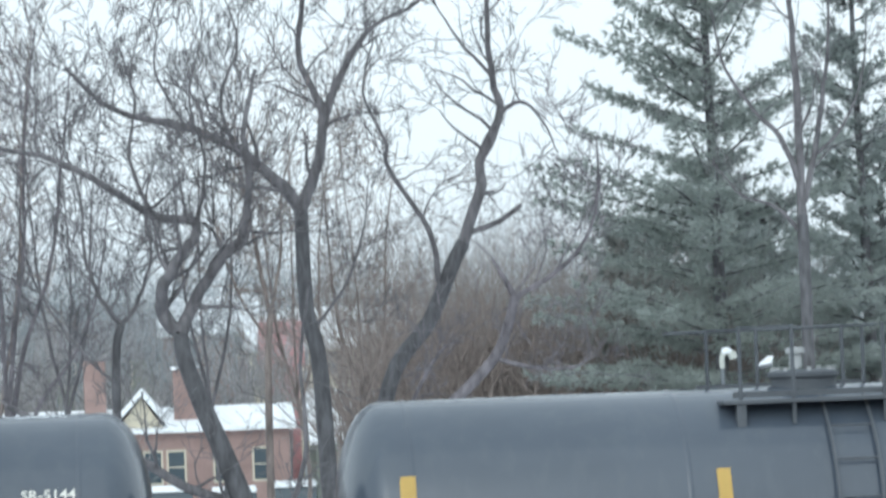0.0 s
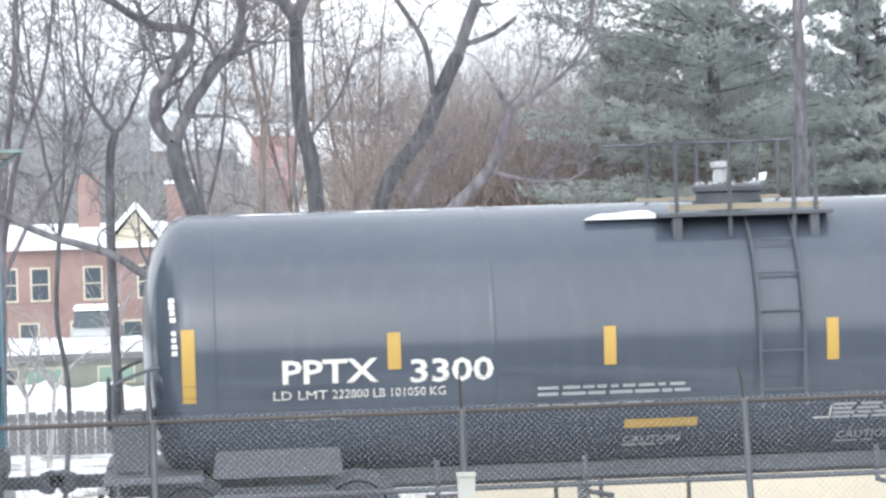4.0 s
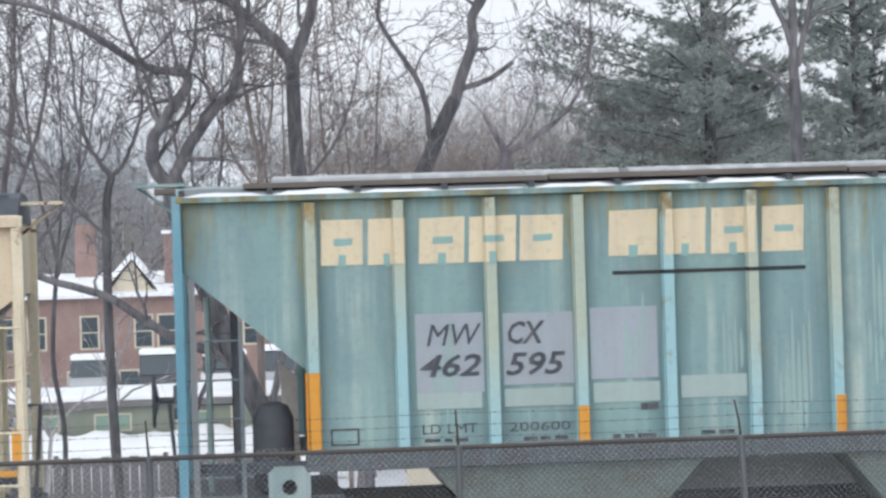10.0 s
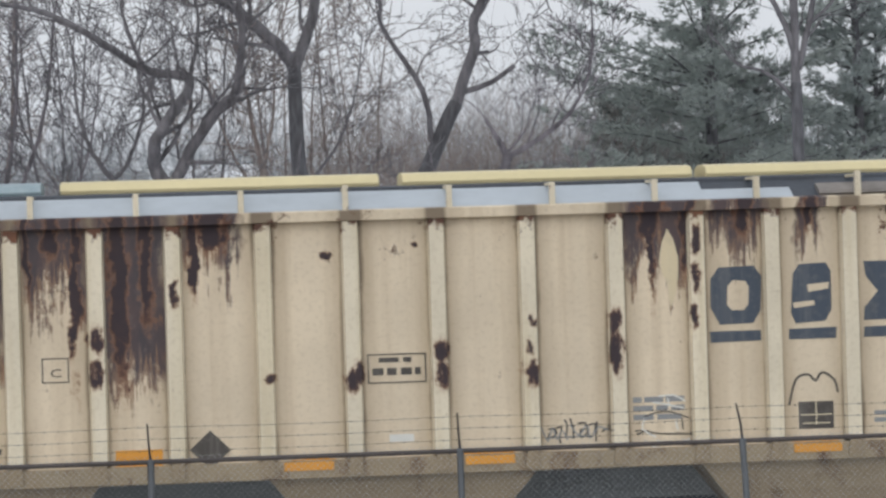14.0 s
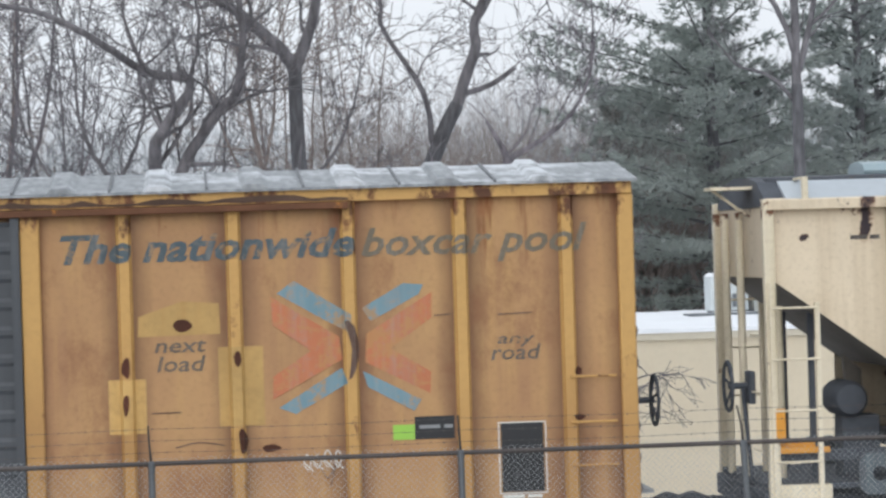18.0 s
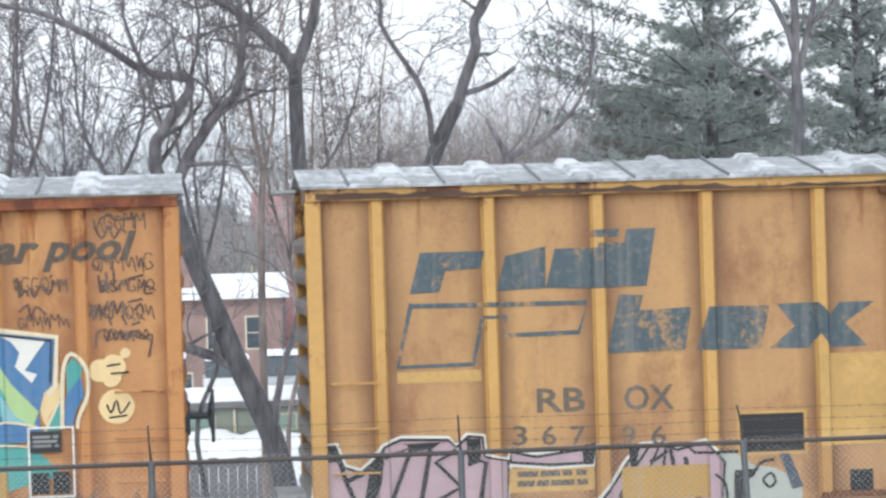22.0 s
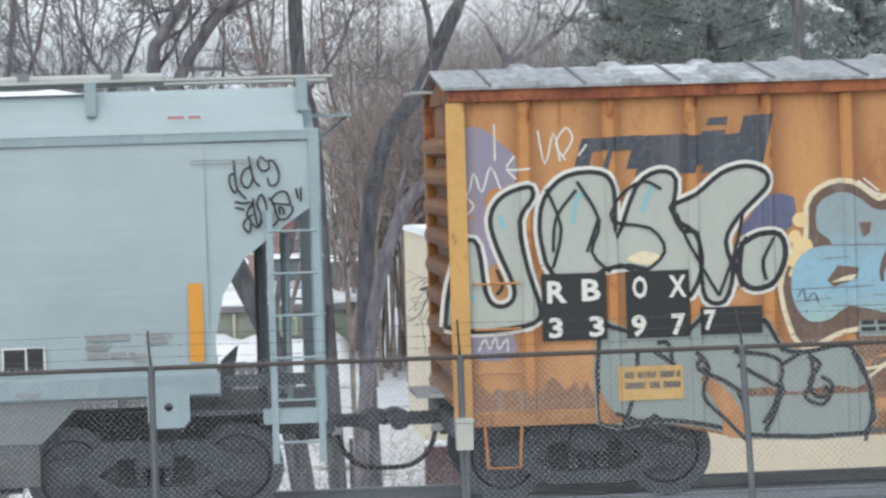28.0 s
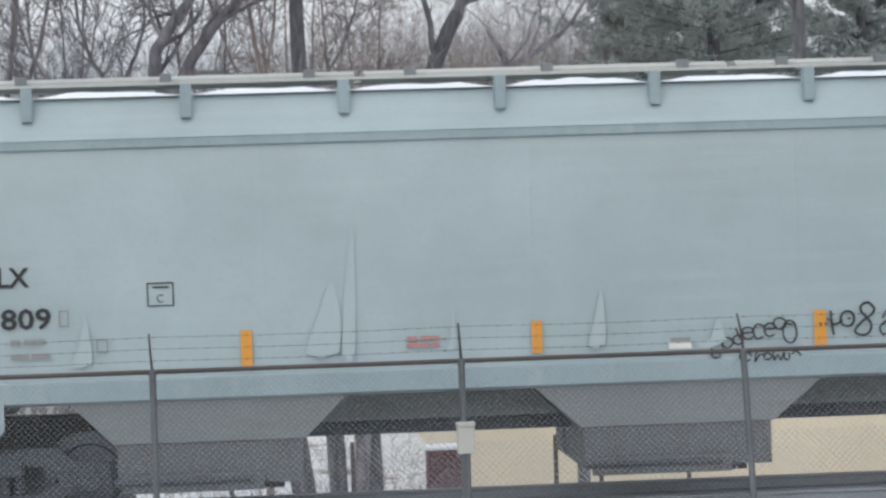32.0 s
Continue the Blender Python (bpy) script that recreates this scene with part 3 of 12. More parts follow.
def bare_tree(label, y, trunk, limbs, seed, bark, foot=-2.7, **kw):
    """trunk and limbs: (points in x and z, first radius, last radius, branches)."""
    r = random.Random(seed)
    x0, z0 = trunk[0][0]
    t = thing("bare_tree", pose(x0, y, foot), label, "tree", "trees behind the track")
    to = lambda pts, wob=0.0: [(x - x0, wob * i * r.uniform(-1, 1), z - foot) for i, (x, z) in enumerate(pts)]
    g = Geo()
    line = spline([Vector((0.12, 0, -0.2))] + [Vector(p) for p in to(trunk[0])], 5)
    n = len(line)
    g.tube(line, [0.86 * (trunk[1] * (1.0 + 0.25 * max(0, 1 - i / 4)) + (trunk[2] - trunk[1]) * i / (n - 1)) for i in range(n)], 10)
    part("trunk", g, bark, t, smooth=60)
    g = Geo()
    for pts, a, b, side in limbs:
        limb(g, r, to(pts, 0.16), a * 0.92, b * 0.92, side, **kw)
    part("crown", g, TWIG if bark == BARK else bark, t, "leafless twigs", smooth=60)
    return t


bare_tree("tall bare tree with a forked dark trunk", 46, ([(2.3, -2.5), (2.11, 2.08), (2.01, 4.24), (1.84, 5.1), (1.81, 6.7)], 0.19, 0.13), [
    ([(1.81, 6.67), (1.53, 7.03), (0.84, 7.64), (0.05, 8.02), (-1.09, 8.37), (-1.78, 8.93)], 0.13, 0.03, 13),
    ([(1.81, 6.67), (2.08, 7.29), (2.21, 8.05), (2.12, 8.45), (1.88, 9.18), (2.04, 10.4)], 0.11, 0.04, 10),
    ([(2.21, 8.05), (2.68, 9.07), (3.11, 9.55), (3.8, 9.95), (4.4, 10.6)], 0.07, 0.02, 9),
    ([(1.9, 4.7), (2.5, 5.5), (2.8, 6.4), (2.9, 7.2)], 0.035, 0.008, 8),
    ([(0.84, 7.64), (0.6, 8.4), (0.9, 9.3), (0.7, 10.2)], 0.04, 0.01, 9),
    ([(0.05, 8.02), (-0.4, 8.9), (-0.3, 9.8)], 0.03, 0.008, 8),
], 11, BARK, forks=(2, 4))
bare_tree("crooked bare tree with a dark leaning trunk", 43, ([(1.75, -2.4), (1.32, 0.6), (0.72, 2.15), (0.40, 3.0), (0.11, 3.72), (-0.11, 4.39), (-0.14, 4.72)], 0.23, 0.13), [
    ([(1.2, 0.9), (1.3, 1.7), (1.43, 2.2), (1.64, 3.0), (1.6, 4.2), (1.75, 5.4)], 0.07, 0.02, 6),
    ([(-0.14, 4.72), (-0.38, 4.98), (-0.37, 5.4), (-0.19, 5.72), (0.16, 6.3), (-0.49, 6.48), (-1.22, 6.93), (-1.95, 7.33), (-2.8, 7.6)], 0.125, 0.035, 16),
    ([(-0.14, 4.72), (0.08, 5.21), (0.56, 5.86), (0.83, 6.19), (0.94, 7.11), (0.88, 7.69), (1.1, 8.6)], 0.11, 0.03, 14),
    ([(0.80, 1.98), (0.46, 2.22), (-0.23, 2.51), (-1.08, 3.09), (-2.03, 3.41), (-2.7, 3.75)], 0.10, 0.045, 6),
    ([(-0.49, 6.48), (-0.8, 7.3), (-0.7, 8.2), (-1.0, 9.2)], 0.035, 0.008, 9),
    ([(0.16, 6.3), (0.3, 7.2), (0.1, 8.2), (0.35, 9.2)], 0.035, 0.008, 9),
], 23, BARK, forks=(2, 4))
bare_tree("slim bare tree with spreading limbs", 44, ([(-0.9, -2.5), (-1.12, 1.5), (-1.13, 4.27), (-1.03, 4.9)], 0.10, 0.07), [
    ([(-1.03, 4.9), (-1.31, 5.29), (-1.54, 5.98), (-1.6, 6.9), (-1.9, 8.0)], 0.05, 0.01, 12),
    ([(-1.03, 4.9), (-0.8, 5.2), (-0.55, 5.9), (-0.6, 6.8), (-0.3, 7.8)], 0.045, 0.01, 11),
    ([(-1.13, 4.0), (-1.7, 4.6), (-2.3, 5.6), (-2.5, 6.8)], 0.035, 0.01, 9),
], 31, BARK, forks=(2, 4))
bare_tree("slim upright bare tree", 47, ([(1.2, -2.5), (1.2, 2.01), (1.23, 4.19), (1.29, 5.01)], 0.09, 0.06), [
    ([(1.29, 5.01), (1.08, 6.2), (0.93, 7.12), (0.8, 8.4)], 0.05, 0.01, 11),
    ([(1.29, 5.01), (1.5, 6.0), (1.55, 7.0), (1.9, 8.2)], 0.035, 0.008, 10),
    ([(1.25, 4.6), (0.8, 5.4), (0.5, 6.4), (0.4, 7.4)], 0.03, 0.008, 9),
], 37, BARK_RED, forks=(2, 4))
bare_tree("old bare tree with a broken limb", 48, ([(3.0, -2.6), (2.9, 1.5), (3.25, 3.84), (3.94, 4.84), (4.36, 5.76), (4.56, 6.13)], 0.17, 0.14), [
    ([(4.56, 6.13), (4.88, 7.06), (4.9, 7.53), (5.26, 8.27), (5.19, 8.84), (5.12, 9.6), (5.17, 10.5)], 0.11, 0.04, 10),
    ([(4.13, 5.5), (4.0, 6.34), (3.39, 7.39), (3.31, 7.86), (3.0, 8.7), (3.2, 9.6)], 0.06, 0.015, 11),
    ([(4.68, 6.3), (5.14, 6.45), (5.54, 6.72)], 0.06, 0.045, 1),
    ([(5.26, 8.27), (5.6, 8.45), (5.9, 8.2), (6.25, 7.6)], 0.05, 0.012, 6),
    ([(5.19, 8.84), (4.6, 9.5), (4.2, 10.3)], 0.04, 0.01, 8),
], 41, BARK, forks=(2, 4), droop=0.12)
bare_tree("bare tree with a low twisted fork", 46, ([(2.5, -2.5), (2.9, 1.2), (3.3, 2.6), (3.61, 3.13), (4.21, 3.61), (4.87, 4.31), (5.16, 5.15)], 0.15, 0.09), [
    ([(5.16, 5.15), (4.95, 5.5), (4.82, 5.75)], 0.06, 0.03, 2),
    ([(5.16, 5.15), (5.72, 5.45), (6.2, 5.9), (6.6, 6.7), (6.5, 7.6)], 0.06, 0.012, 12),
    ([(4.78, 4.2), (5.4, 4.02), (6.03, 4.0), (6.5, 4.2)], 0.045, 0.012, 8),
    ([(3.3, 2.7), (3.5, 3.6), (3.9, 4.3), (4.3, 4.5)], 0.05, 0.01, 7),
], 43, BARK_MID, forks=(2, 4))
# leaning low tree in front of the beige wall
bare_tree("broken leaning tree with arching branches", 44, ([(5.9, -2.6), (5.9, -0.6), (5.75, 0.8)], 0.13, 0.11), [
    ([(5.75, 0.8), (5.17, 1.22), (4.49, 1.59), (3.89, 1.78), (3.5, 1.7)], 0.075, 0.03, 9),
    ([(4.58, 1.6), (4.76, 1.97), (5.2, 2.3), (5.73, 2.75)], 0.035, 0.01, 11),
    ([(4.49, 1.59), (4.9, 1.75), (5.3, 1.5), (5.6, 1.0)], 0.03, 0.01, 8),
    ([(5.75, 0.8), (6.2, 1.3), (6.9, 1.7), (7.4, 1.6)], 0.03, 0.006, 11),
    ([(5.75, 0.6), (5.5, 1.4), (5.1, 1.7), (4.7, 1.4), (4.4, 0.8)], 0.03, 0.008, 11),
    ([(5.8, 0.5), (6.1, 0.9), (6.3, 1.6), (6.1, 2.2)], 0.03, 0.008, 10),
    ([(5.85, 0.0), (5.3, 0.5), (4.8, 0.5), (4.3, 0.2)], 0.03, 0.008, 9),
], 47, BARK, forks=(2, 4), level=2, length=0.8, lift=-0.03, droop=0.1)
bare_tree("bare tree of many slim stems that fan out", 45, ([(-2.95, -2.5), (-2.9, 1.5), (-2.85, 3.0)], 0.12, 0.09), [
    ([(-2.85, 2.9), (-2.6, 4.4), (-2.1, 5.9), (-1.9, 7.4), (-1.7, 9)], 0.055, 0.012, 9),
    ([(-2.85, 2.9), (-2.7, 4.6), (-2.5, 6.2), (-2.45, 7.8), (-2.2, 9.5)], 0.05, 0.012, 9),
    ([(-2.85, 3.0), (-2.85, 4.8), (-2.9, 6.5), (-2.8, 8.4)], 0.05, 0.012, 8),
    ([(-2.85, 2.7), (-2.3, 3.8), (-1.7, 4.6), (-1.35, 5.6), (-1.2, 6.6)], 0.045, 0.01, 8),
    ([(-2.85, 3.0), (-3.3, 4.6), (-3.5, 6.4), (-3.7, 8.4)], 0.05, 0.012, 8),
], 53, BARK_MID, forks=(2, 4))
# upright saplings at the edge of the wood
for i, (x, y, h) in enumerate([(-2.1, 49, 9.2), (-3.1, 47, 10.5), (0.3, 51, 9.4), (2.9, 50, 8.4), (-4.6, 48, 10), (1.9, 53, 8.6)]):
    r = random.Random(60 + i)
    j = lambda a: r.uniform(-a, a)
    bare_tree("thin upright bare tree at the wood's edge", y, ([(x + j(0.5), -2.5), (x + j(0.3), 0.5), (x + j(0.25), 2.0), (x, 3.6)], 0.06, 0.045), [
        ([(x, 3.6), (x - 0.35, h * 0.58), (x - 0.5, h * 0.78), (x - 0.6, h)], 0.04, 0.007, 12),
        ([(x, 3.4), (x + 0.4, h * 0.55), (x + 0.5, h * 0.75), (x + 0.75, h * 0.95)], 0.04, 0.007, 12),
        ([(x, 3.7), (x + j(0.2), h * 0.6), (x + j(0.3), h)], 0.035, 0.006, 10),
    ], 80 + i, BARK_RED if i % 2 else BARK, forks=(2, 4), lift=0.08)


# hazy wood behind: one object of uncountable twigs
def thicket(name, label, x0, x1, y0, y1, count, height, seed, bark, foot, clear=False):
    r = random.Random(seed)
    g = Geo()
    for k in range(count):
        x, y = r.uniform(x0, x1), r.uniform(y0, y1)
        if clear and -9.5 < x < 4.5:      # no wood in front of the houses
            y = 131 + 0.3 * (y - y0)
        h = height(x) * r.uniform(0.7, 1.08)
        z = foot(y)
        p = Vector((x, y, z))
        a = p + Vector((r.uniform(-0.3, 0.3), 0, h * 0.45))
        g.tube([p, a], [0.09, 0.06], 4, False)
        for i in range(4):
            grow(g, r, a, Vector((r.uniform(-0.7, 0.7), r.uniform(-0.5, 0.5), 1)).normalized(), h * 0.5 * r.uniform(0.7, 1.1), 0.045, 2, 0.12, 0, (3, 5))
    ob = part(name, g, bark)
    return tagged(ob, label, "wood", kind="stuff")


# The haze over the far hill is in this pale blue-grey.
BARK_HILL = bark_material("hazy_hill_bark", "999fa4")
far_foot = lambda y: ground_height(0, y) - 0.1
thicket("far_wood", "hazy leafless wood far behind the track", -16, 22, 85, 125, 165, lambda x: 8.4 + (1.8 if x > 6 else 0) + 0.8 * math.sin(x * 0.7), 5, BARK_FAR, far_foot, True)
thicket("brush", "reddish leafless brush behind the track", 4.4, 17, 79, 92, 210, lambda x: 9.5 - 0.10 * abs(x - 9), 6, BARK_RED, far_foot)
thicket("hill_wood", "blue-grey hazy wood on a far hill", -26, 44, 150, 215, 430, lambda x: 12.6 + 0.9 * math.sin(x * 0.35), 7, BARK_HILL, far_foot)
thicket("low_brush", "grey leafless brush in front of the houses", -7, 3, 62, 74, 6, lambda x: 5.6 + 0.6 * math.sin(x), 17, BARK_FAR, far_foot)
# dry weeds in the snow behind the track
r, g = random.Random(9), Geo()
for k in range(700):
    x, y = r.uniform(-5.5, 4.2), r.uniform(38, 62)
    p = Vector((x, y, ground_height(x, y) - 0.05))
    grow(g, r, p, Vector((r.uniform(-0.5, 0.5), 0, 1)).normalized(), r.uniform(0.3, 1.0), 0.006, 1, 0.05, 0.1, (1, 3))
tagged(part("dry_weeds", g, BARK_RED), "dry brown weeds standing in snow", "weeds", kind="stuff")

# ---------------------------------------------------------------- pines
def pine(label, x, y, foot, height, reach, seed, needle, low=0.12, rows=30, thin=0.0):
    r = random.Random(seed)
    t = thing("pine_tree", pose(x, y, foot), label, "tree", "pines behind the track")
    trunk = Geo().tube([(0, 0, -0.3), (0.1, 0, height * 0.4), (-0.05, 0, height * 0.8), (0, 0, height)], [0.22, 0.16, 0.08, 0.015], 9)
    part("trunk", trunk, BARK, t, smooth=60)
    wood, leaf = Geo(), Geo()
    for k in range(rows):
        h = low + (0.985 - low) * (k + r.random() * 0.8) / rows
        long = reach * (1 - h) ** 0.8 * min(1, 0.42 + 1.9 * h) + 0.25
        turn = r.random() * 6.28
        for i in range(6):
            hh = h + r.uniform(-0.6, 0.6) * (0.985 - low) / rows
            a = turn + i * 1.047 + r.uniform(-0.35, 0.35)
            ln = long * r.choice((0.45, 0.7, 0.95, 1.05, 1.15)) * r.uniform(0.85, 1.1)
            if math.cos(a) > 0.2 and r.random() < thin:
                continue
            d = Vector((math.cos(a), math.sin(a), 0))
            rise = max(-0.04, 0.98 * hh - 0.16)      # lower boughs lie flat, upper ones sweep up
            pts = [Vector((0, 0, height * hh)) + d * ln * f + Vector((0, 0, ln * (rise * f ** 1.4 + 0.10 * f - 0.12 * f * f) + r.uniform(-0.05, 0.05))) for f in (0, 0.25, 0.5, 0.75, 1)]
            wood.tube(pts, [0.045, 0.035, 0.025, 0.015, 0.006], 4, False)
            side = d.cross(Vector((0, 0, 1)))
            m = int(8 + ln * 21)
            for q in range(m):
                f = 0.18 + 0.82 * (q + r.random()) / m
                seg = min(3, int(f * 4))
                c = pts[seg].lerp(pts[seg + 1], f * 4 - seg) + side * r.uniform(-1, 1) * (0.12 + 0.20 * ln * (1 - abs(f - 0.5))) * 0.8
                c.z += r.uniform(-0.17, 0.13)
                # a tuft: thin blades fanned out along the bough
                for b in range(8):
                    v = (d * r.uniform(0.1, 1) + side * r.uniform(-0.9, 0.9) + Vector((0, 0, r.uniform(-0.5, 0.6)))).normalized() * r.uniform(0.14, 0.30)
                    wd = v.cross(Vector((r.uniform(-1, 1), r.uniform(-1, 1), 1))).normalized() * 0.03
                    leaf.add([c - wd, c + wd, c + v], [(0, 1, 2)])
    part("bough_wood", wood, BARK, t)
    me = bpy.data.meshes.new("needles")
    me.from_pydata(leaf.v, [], leaf.f)
    me.materials.append(needle)
    part("crown", me, None, t, "dark green needle tufts in flat layers")
    return t


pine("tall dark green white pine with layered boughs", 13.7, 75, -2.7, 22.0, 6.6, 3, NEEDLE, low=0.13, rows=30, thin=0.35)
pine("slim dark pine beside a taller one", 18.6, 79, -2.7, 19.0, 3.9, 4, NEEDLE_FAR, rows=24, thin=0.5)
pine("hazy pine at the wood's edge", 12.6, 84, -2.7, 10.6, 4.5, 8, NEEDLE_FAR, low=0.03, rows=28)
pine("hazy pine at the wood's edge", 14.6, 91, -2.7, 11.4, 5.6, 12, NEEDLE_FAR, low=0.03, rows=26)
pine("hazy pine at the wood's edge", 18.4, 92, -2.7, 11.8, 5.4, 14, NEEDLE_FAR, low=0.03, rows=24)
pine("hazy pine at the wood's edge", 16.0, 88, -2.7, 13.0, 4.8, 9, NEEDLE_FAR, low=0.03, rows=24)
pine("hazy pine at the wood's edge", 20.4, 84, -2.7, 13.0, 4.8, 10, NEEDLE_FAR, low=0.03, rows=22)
bare_tree("bare tree standing among pines", 70, ([(15.0, -2.5), (15.0, 3.5), (14.99, 7.5)], 0.21, 0.16), [
    ([(14.99, 7.5), (15.0, 9.99), (14.96, 11.94), (14.8, 13.5), (14.9, 15)], 0.13, 0.03, 9),
    ([(15.0, 8.2), (14.5, 9.4), (13.9, 10.1), (13.3, 11.2), (12.9, 12.6)], 0.09, 0.02, 8),
    ([(15.05, 7.8), (15.4, 9.2), (15.62, 10.6), (15.75, 12), (16.0, 14)], 0.10, 0.02, 9),
    ([(14.99, 7.0), (14.3, 7.7), (13.5, 8.0), (12.9, 8.8)], 0.07, 0.02, 7),
    ([(15.3, 8.9), (16.1, 9.6), (16.6, 10.8), (16.8, 12.4)], 0.06, 0.015, 8),
], 101, BARK, forks=(2, 4))

# ---------------------------------------------------------------- rolling stock: paints
def panel_coat(name, h, dark, streak, rust, rust_at=(0.66, 0.8), rough=0.55, top_stain=0.0, k=1.0, across=False):
    """Old car paint: every sheet fades a little differently, with grime that runs down and rust that breaks through."""
    n = Nodes(name, rough)
    c = shade(rgb(h), k)
    info = n.t.nodes.new("ShaderNodeObjectInfo").outputs["Random"]
    col = n.mix(n.span(n.noise(0.55, detail=4), 0.3, 0.7), shade(c, 0.86), shade(c, 1.1))
    col = n.mix(n.span(info, 0, 1, 0, 0.22), col, shade(c, 0.78))
    run = n.noise(1.0, (0.4, 9.0, 9.0) if across else (7.0, 7.0, 0.28), detail=7)
    gate = n.span(n.noise(0.8, shift=(2, 5, 1)), 0.38, 0.62)
    col = n.mix(n.math("MULTIPLY", n.span(run, 0.46, 0.72, 0, 0.7), gate), col, rgb(streak))
    fine = n.noise(18, detail=4)
    col = n.mix(n.span(fine, 0.5, 0.8, 0, 0.28), col, rgb(dark))
    blot = n.noise(2.6, (1.0, 1.0, 0.55), detail=9, rough=0.72, shift=(7, 3, 5))
    if top_stain:
        up = n.span(n.axis(2), 3.4, 4.3, 0, top_stain)
        blot = n.math("ADD", blot, up)
    f = n.span(blot, *rust_at)
    col = n.mix(f, col, rgb(rust))
    n.put(n.b.inputs["Roughness"], n.span(f, 0, 1, rough, 0.9))
    n.bump(fine, 0.3, 0.006)
    return n.done(col)


def worn_sheet(name, h, other, edge, streak, rust, ribs, half, top, rust_at=(0.62, 0.74), edge_by=0.75, rough=0.6, blotched=0.55):
    """Sheets between ribs: faded in patches, grime and painted rib shadow along the ribs, runs of rust from the top
    edge.
    """
    n = Nodes(name, rough)
    c = rgb(h)
    x, z = n.axis(0), n.axis(2)
    wob = n.math("MULTIPLY", n.math("SUBTRACT", n.noise(1.6, (1, 1, 0.5), detail=4), 0.5), 0.22)
    d = n.math("ADD", n.nearest(x, ribs), wob)
    col = n.mix(n.span(n.noise(0.9, (1, 1, 0.6), detail=5), 0.35, 0.65), shade(c, 1.06), rgb(other))
    run = n.noise(1.0, (6, 6, 0.22), detail=7)
    col = n.mix(n.math("MULTIPLY", n.span(run, 0.46, 0.70, 0, 0.8), n.span(n.noise(0.7, shift=(2, 5, 1)), 0.36, 0.6)), col, rgb(streak))
    # dirt and the ribs' own shadow share this dark edge colour
    col = n.mix(n.span(d, half, half + 0.20, edge_by, 0), col, rgb(edge))
    fine = n.noise(18, detail=5)
    col = n.mix(n.span(fine, 0.5, 0.8, 0, 0.25), col, rgb(edge))
    drip = n.math("ADD", n.noise(1.0, (5, 5, 0.45), detail=8, rough=0.7, shift=(3, 1, 7)), n.span(z, top - 1.1, top, -0.09, 0.10))
    drip = n.math("ADD", drip, n.span(d, half, half + 0.16, 0.05, 0))
    f = n.span(drip, *rust_at)
    blotch = n.span(n.noise(1.5, (1, 1, 0.7), detail=9, rough=0.72, shift=(6, 1, 8)), 0.52, 0.66, 0, blotched)
    col = n.mix(blotch, col, n.mix(0.5, rgb(edge), rgb(rust)))
    speck = n.span(n.noise(6, detail=8, rough=0.75, shift=(9, 2, 4)), 0.69, 0.74)
    f = n.math("MAXIMUM", n.math("MULTIPLY", f, 0.85), n.math("MULTIPLY", speck, 0.8))
    col = n.mix(f, col, n.mix(n.span(n.noise(4, detail=6), 0.35, 0.65), rgb(rust), shade(rgb(rust), 0.55)))
    n.put(n.b.inputs["Roughness"], n.span(f, 0, 1, rough, 0.9))
    n.bump(fine, 0.3, 0.006)
    return n.done(col)


def worn_rib(name, low, high, rust, z0, z1, amount=1.0, rust_at=(0.60, 0.68)):
    """Rib paint that has gone chalky or brown from the top down, each rib to its own length."""
    n = Nodes(name, 0.6)
    z = n.axis(2)
    info = n.t.nodes.new("ShaderNodeObjectInfo").outputs["Random"]
    z = n.math("ADD", z, n.math("MULTIPLY", n.math("SUBTRACT", info, 0.5), (z1 - z0) * 1.6 * amount))
    z = n.math("ADD", z, n.math("MULTIPLY", n.math("SUBTRACT", n.noise(3, (1, 1, 0.6), detail=5), 0.5), 0.5))
    col = n.mix(n.span(z, z0, z1), rgb(low), rgb(high))
    col = n.mix(n.span(n.noise(14, detail=5), 0.45, 0.8, 0, 0.3), col, shade(rgb(high), 0.6))
    f = n.span(n.math("ADD", n.noise(2.4, (1, 1, 0.6), detail=9, rough=0.72, shift=(4, 4, 9)), n.span(n.axis(2), 3.75, 4.1, 0, 0.1)), *rust_at)
    col = n.mix(f, col, n.mix(n.span(n.noise(5), 0.4, 0.6), rgb(rust), shade(rgb(rust), 0.55)))
    return n.done(col)


# Dark steels lifted towards grey: the veil of haze is in their colour.
DARK = coat("underframe_black", "52575f", 0.75, 0.1, var=0.35, fine=10, spots="5a4a40", spots_at=(0.6, 0.75))
CAST = coat("cast_steel", "50555d", 0.8, 0.2, var=0.35, fine=12, spots="554c46", spots_at=(0.55, 0.75))
TREAD = coat("wheel_steel", "585d65", 0.5, 0.7, var=0.3)
HOSE = coat("rubber_hose", "2f3030", 0.7, var=0.2)
RUST = coat("rust", "5a372a", 0.95, var=0.5, fine=9, bump=0.6)
YELLOW = coat("reflector_yellow", "d8983a", 0.45, var=0.12, streak="a6742a", streak_at=(0.6, 0.9))
WHITE = coat("white_stencil", "dcdcd6", 0.6, var=0.12, fine=25, bump=0)
BLACK = coat("black_stencil", "2b2d30", 0.6, var=0.2, fine=25, bump=0)
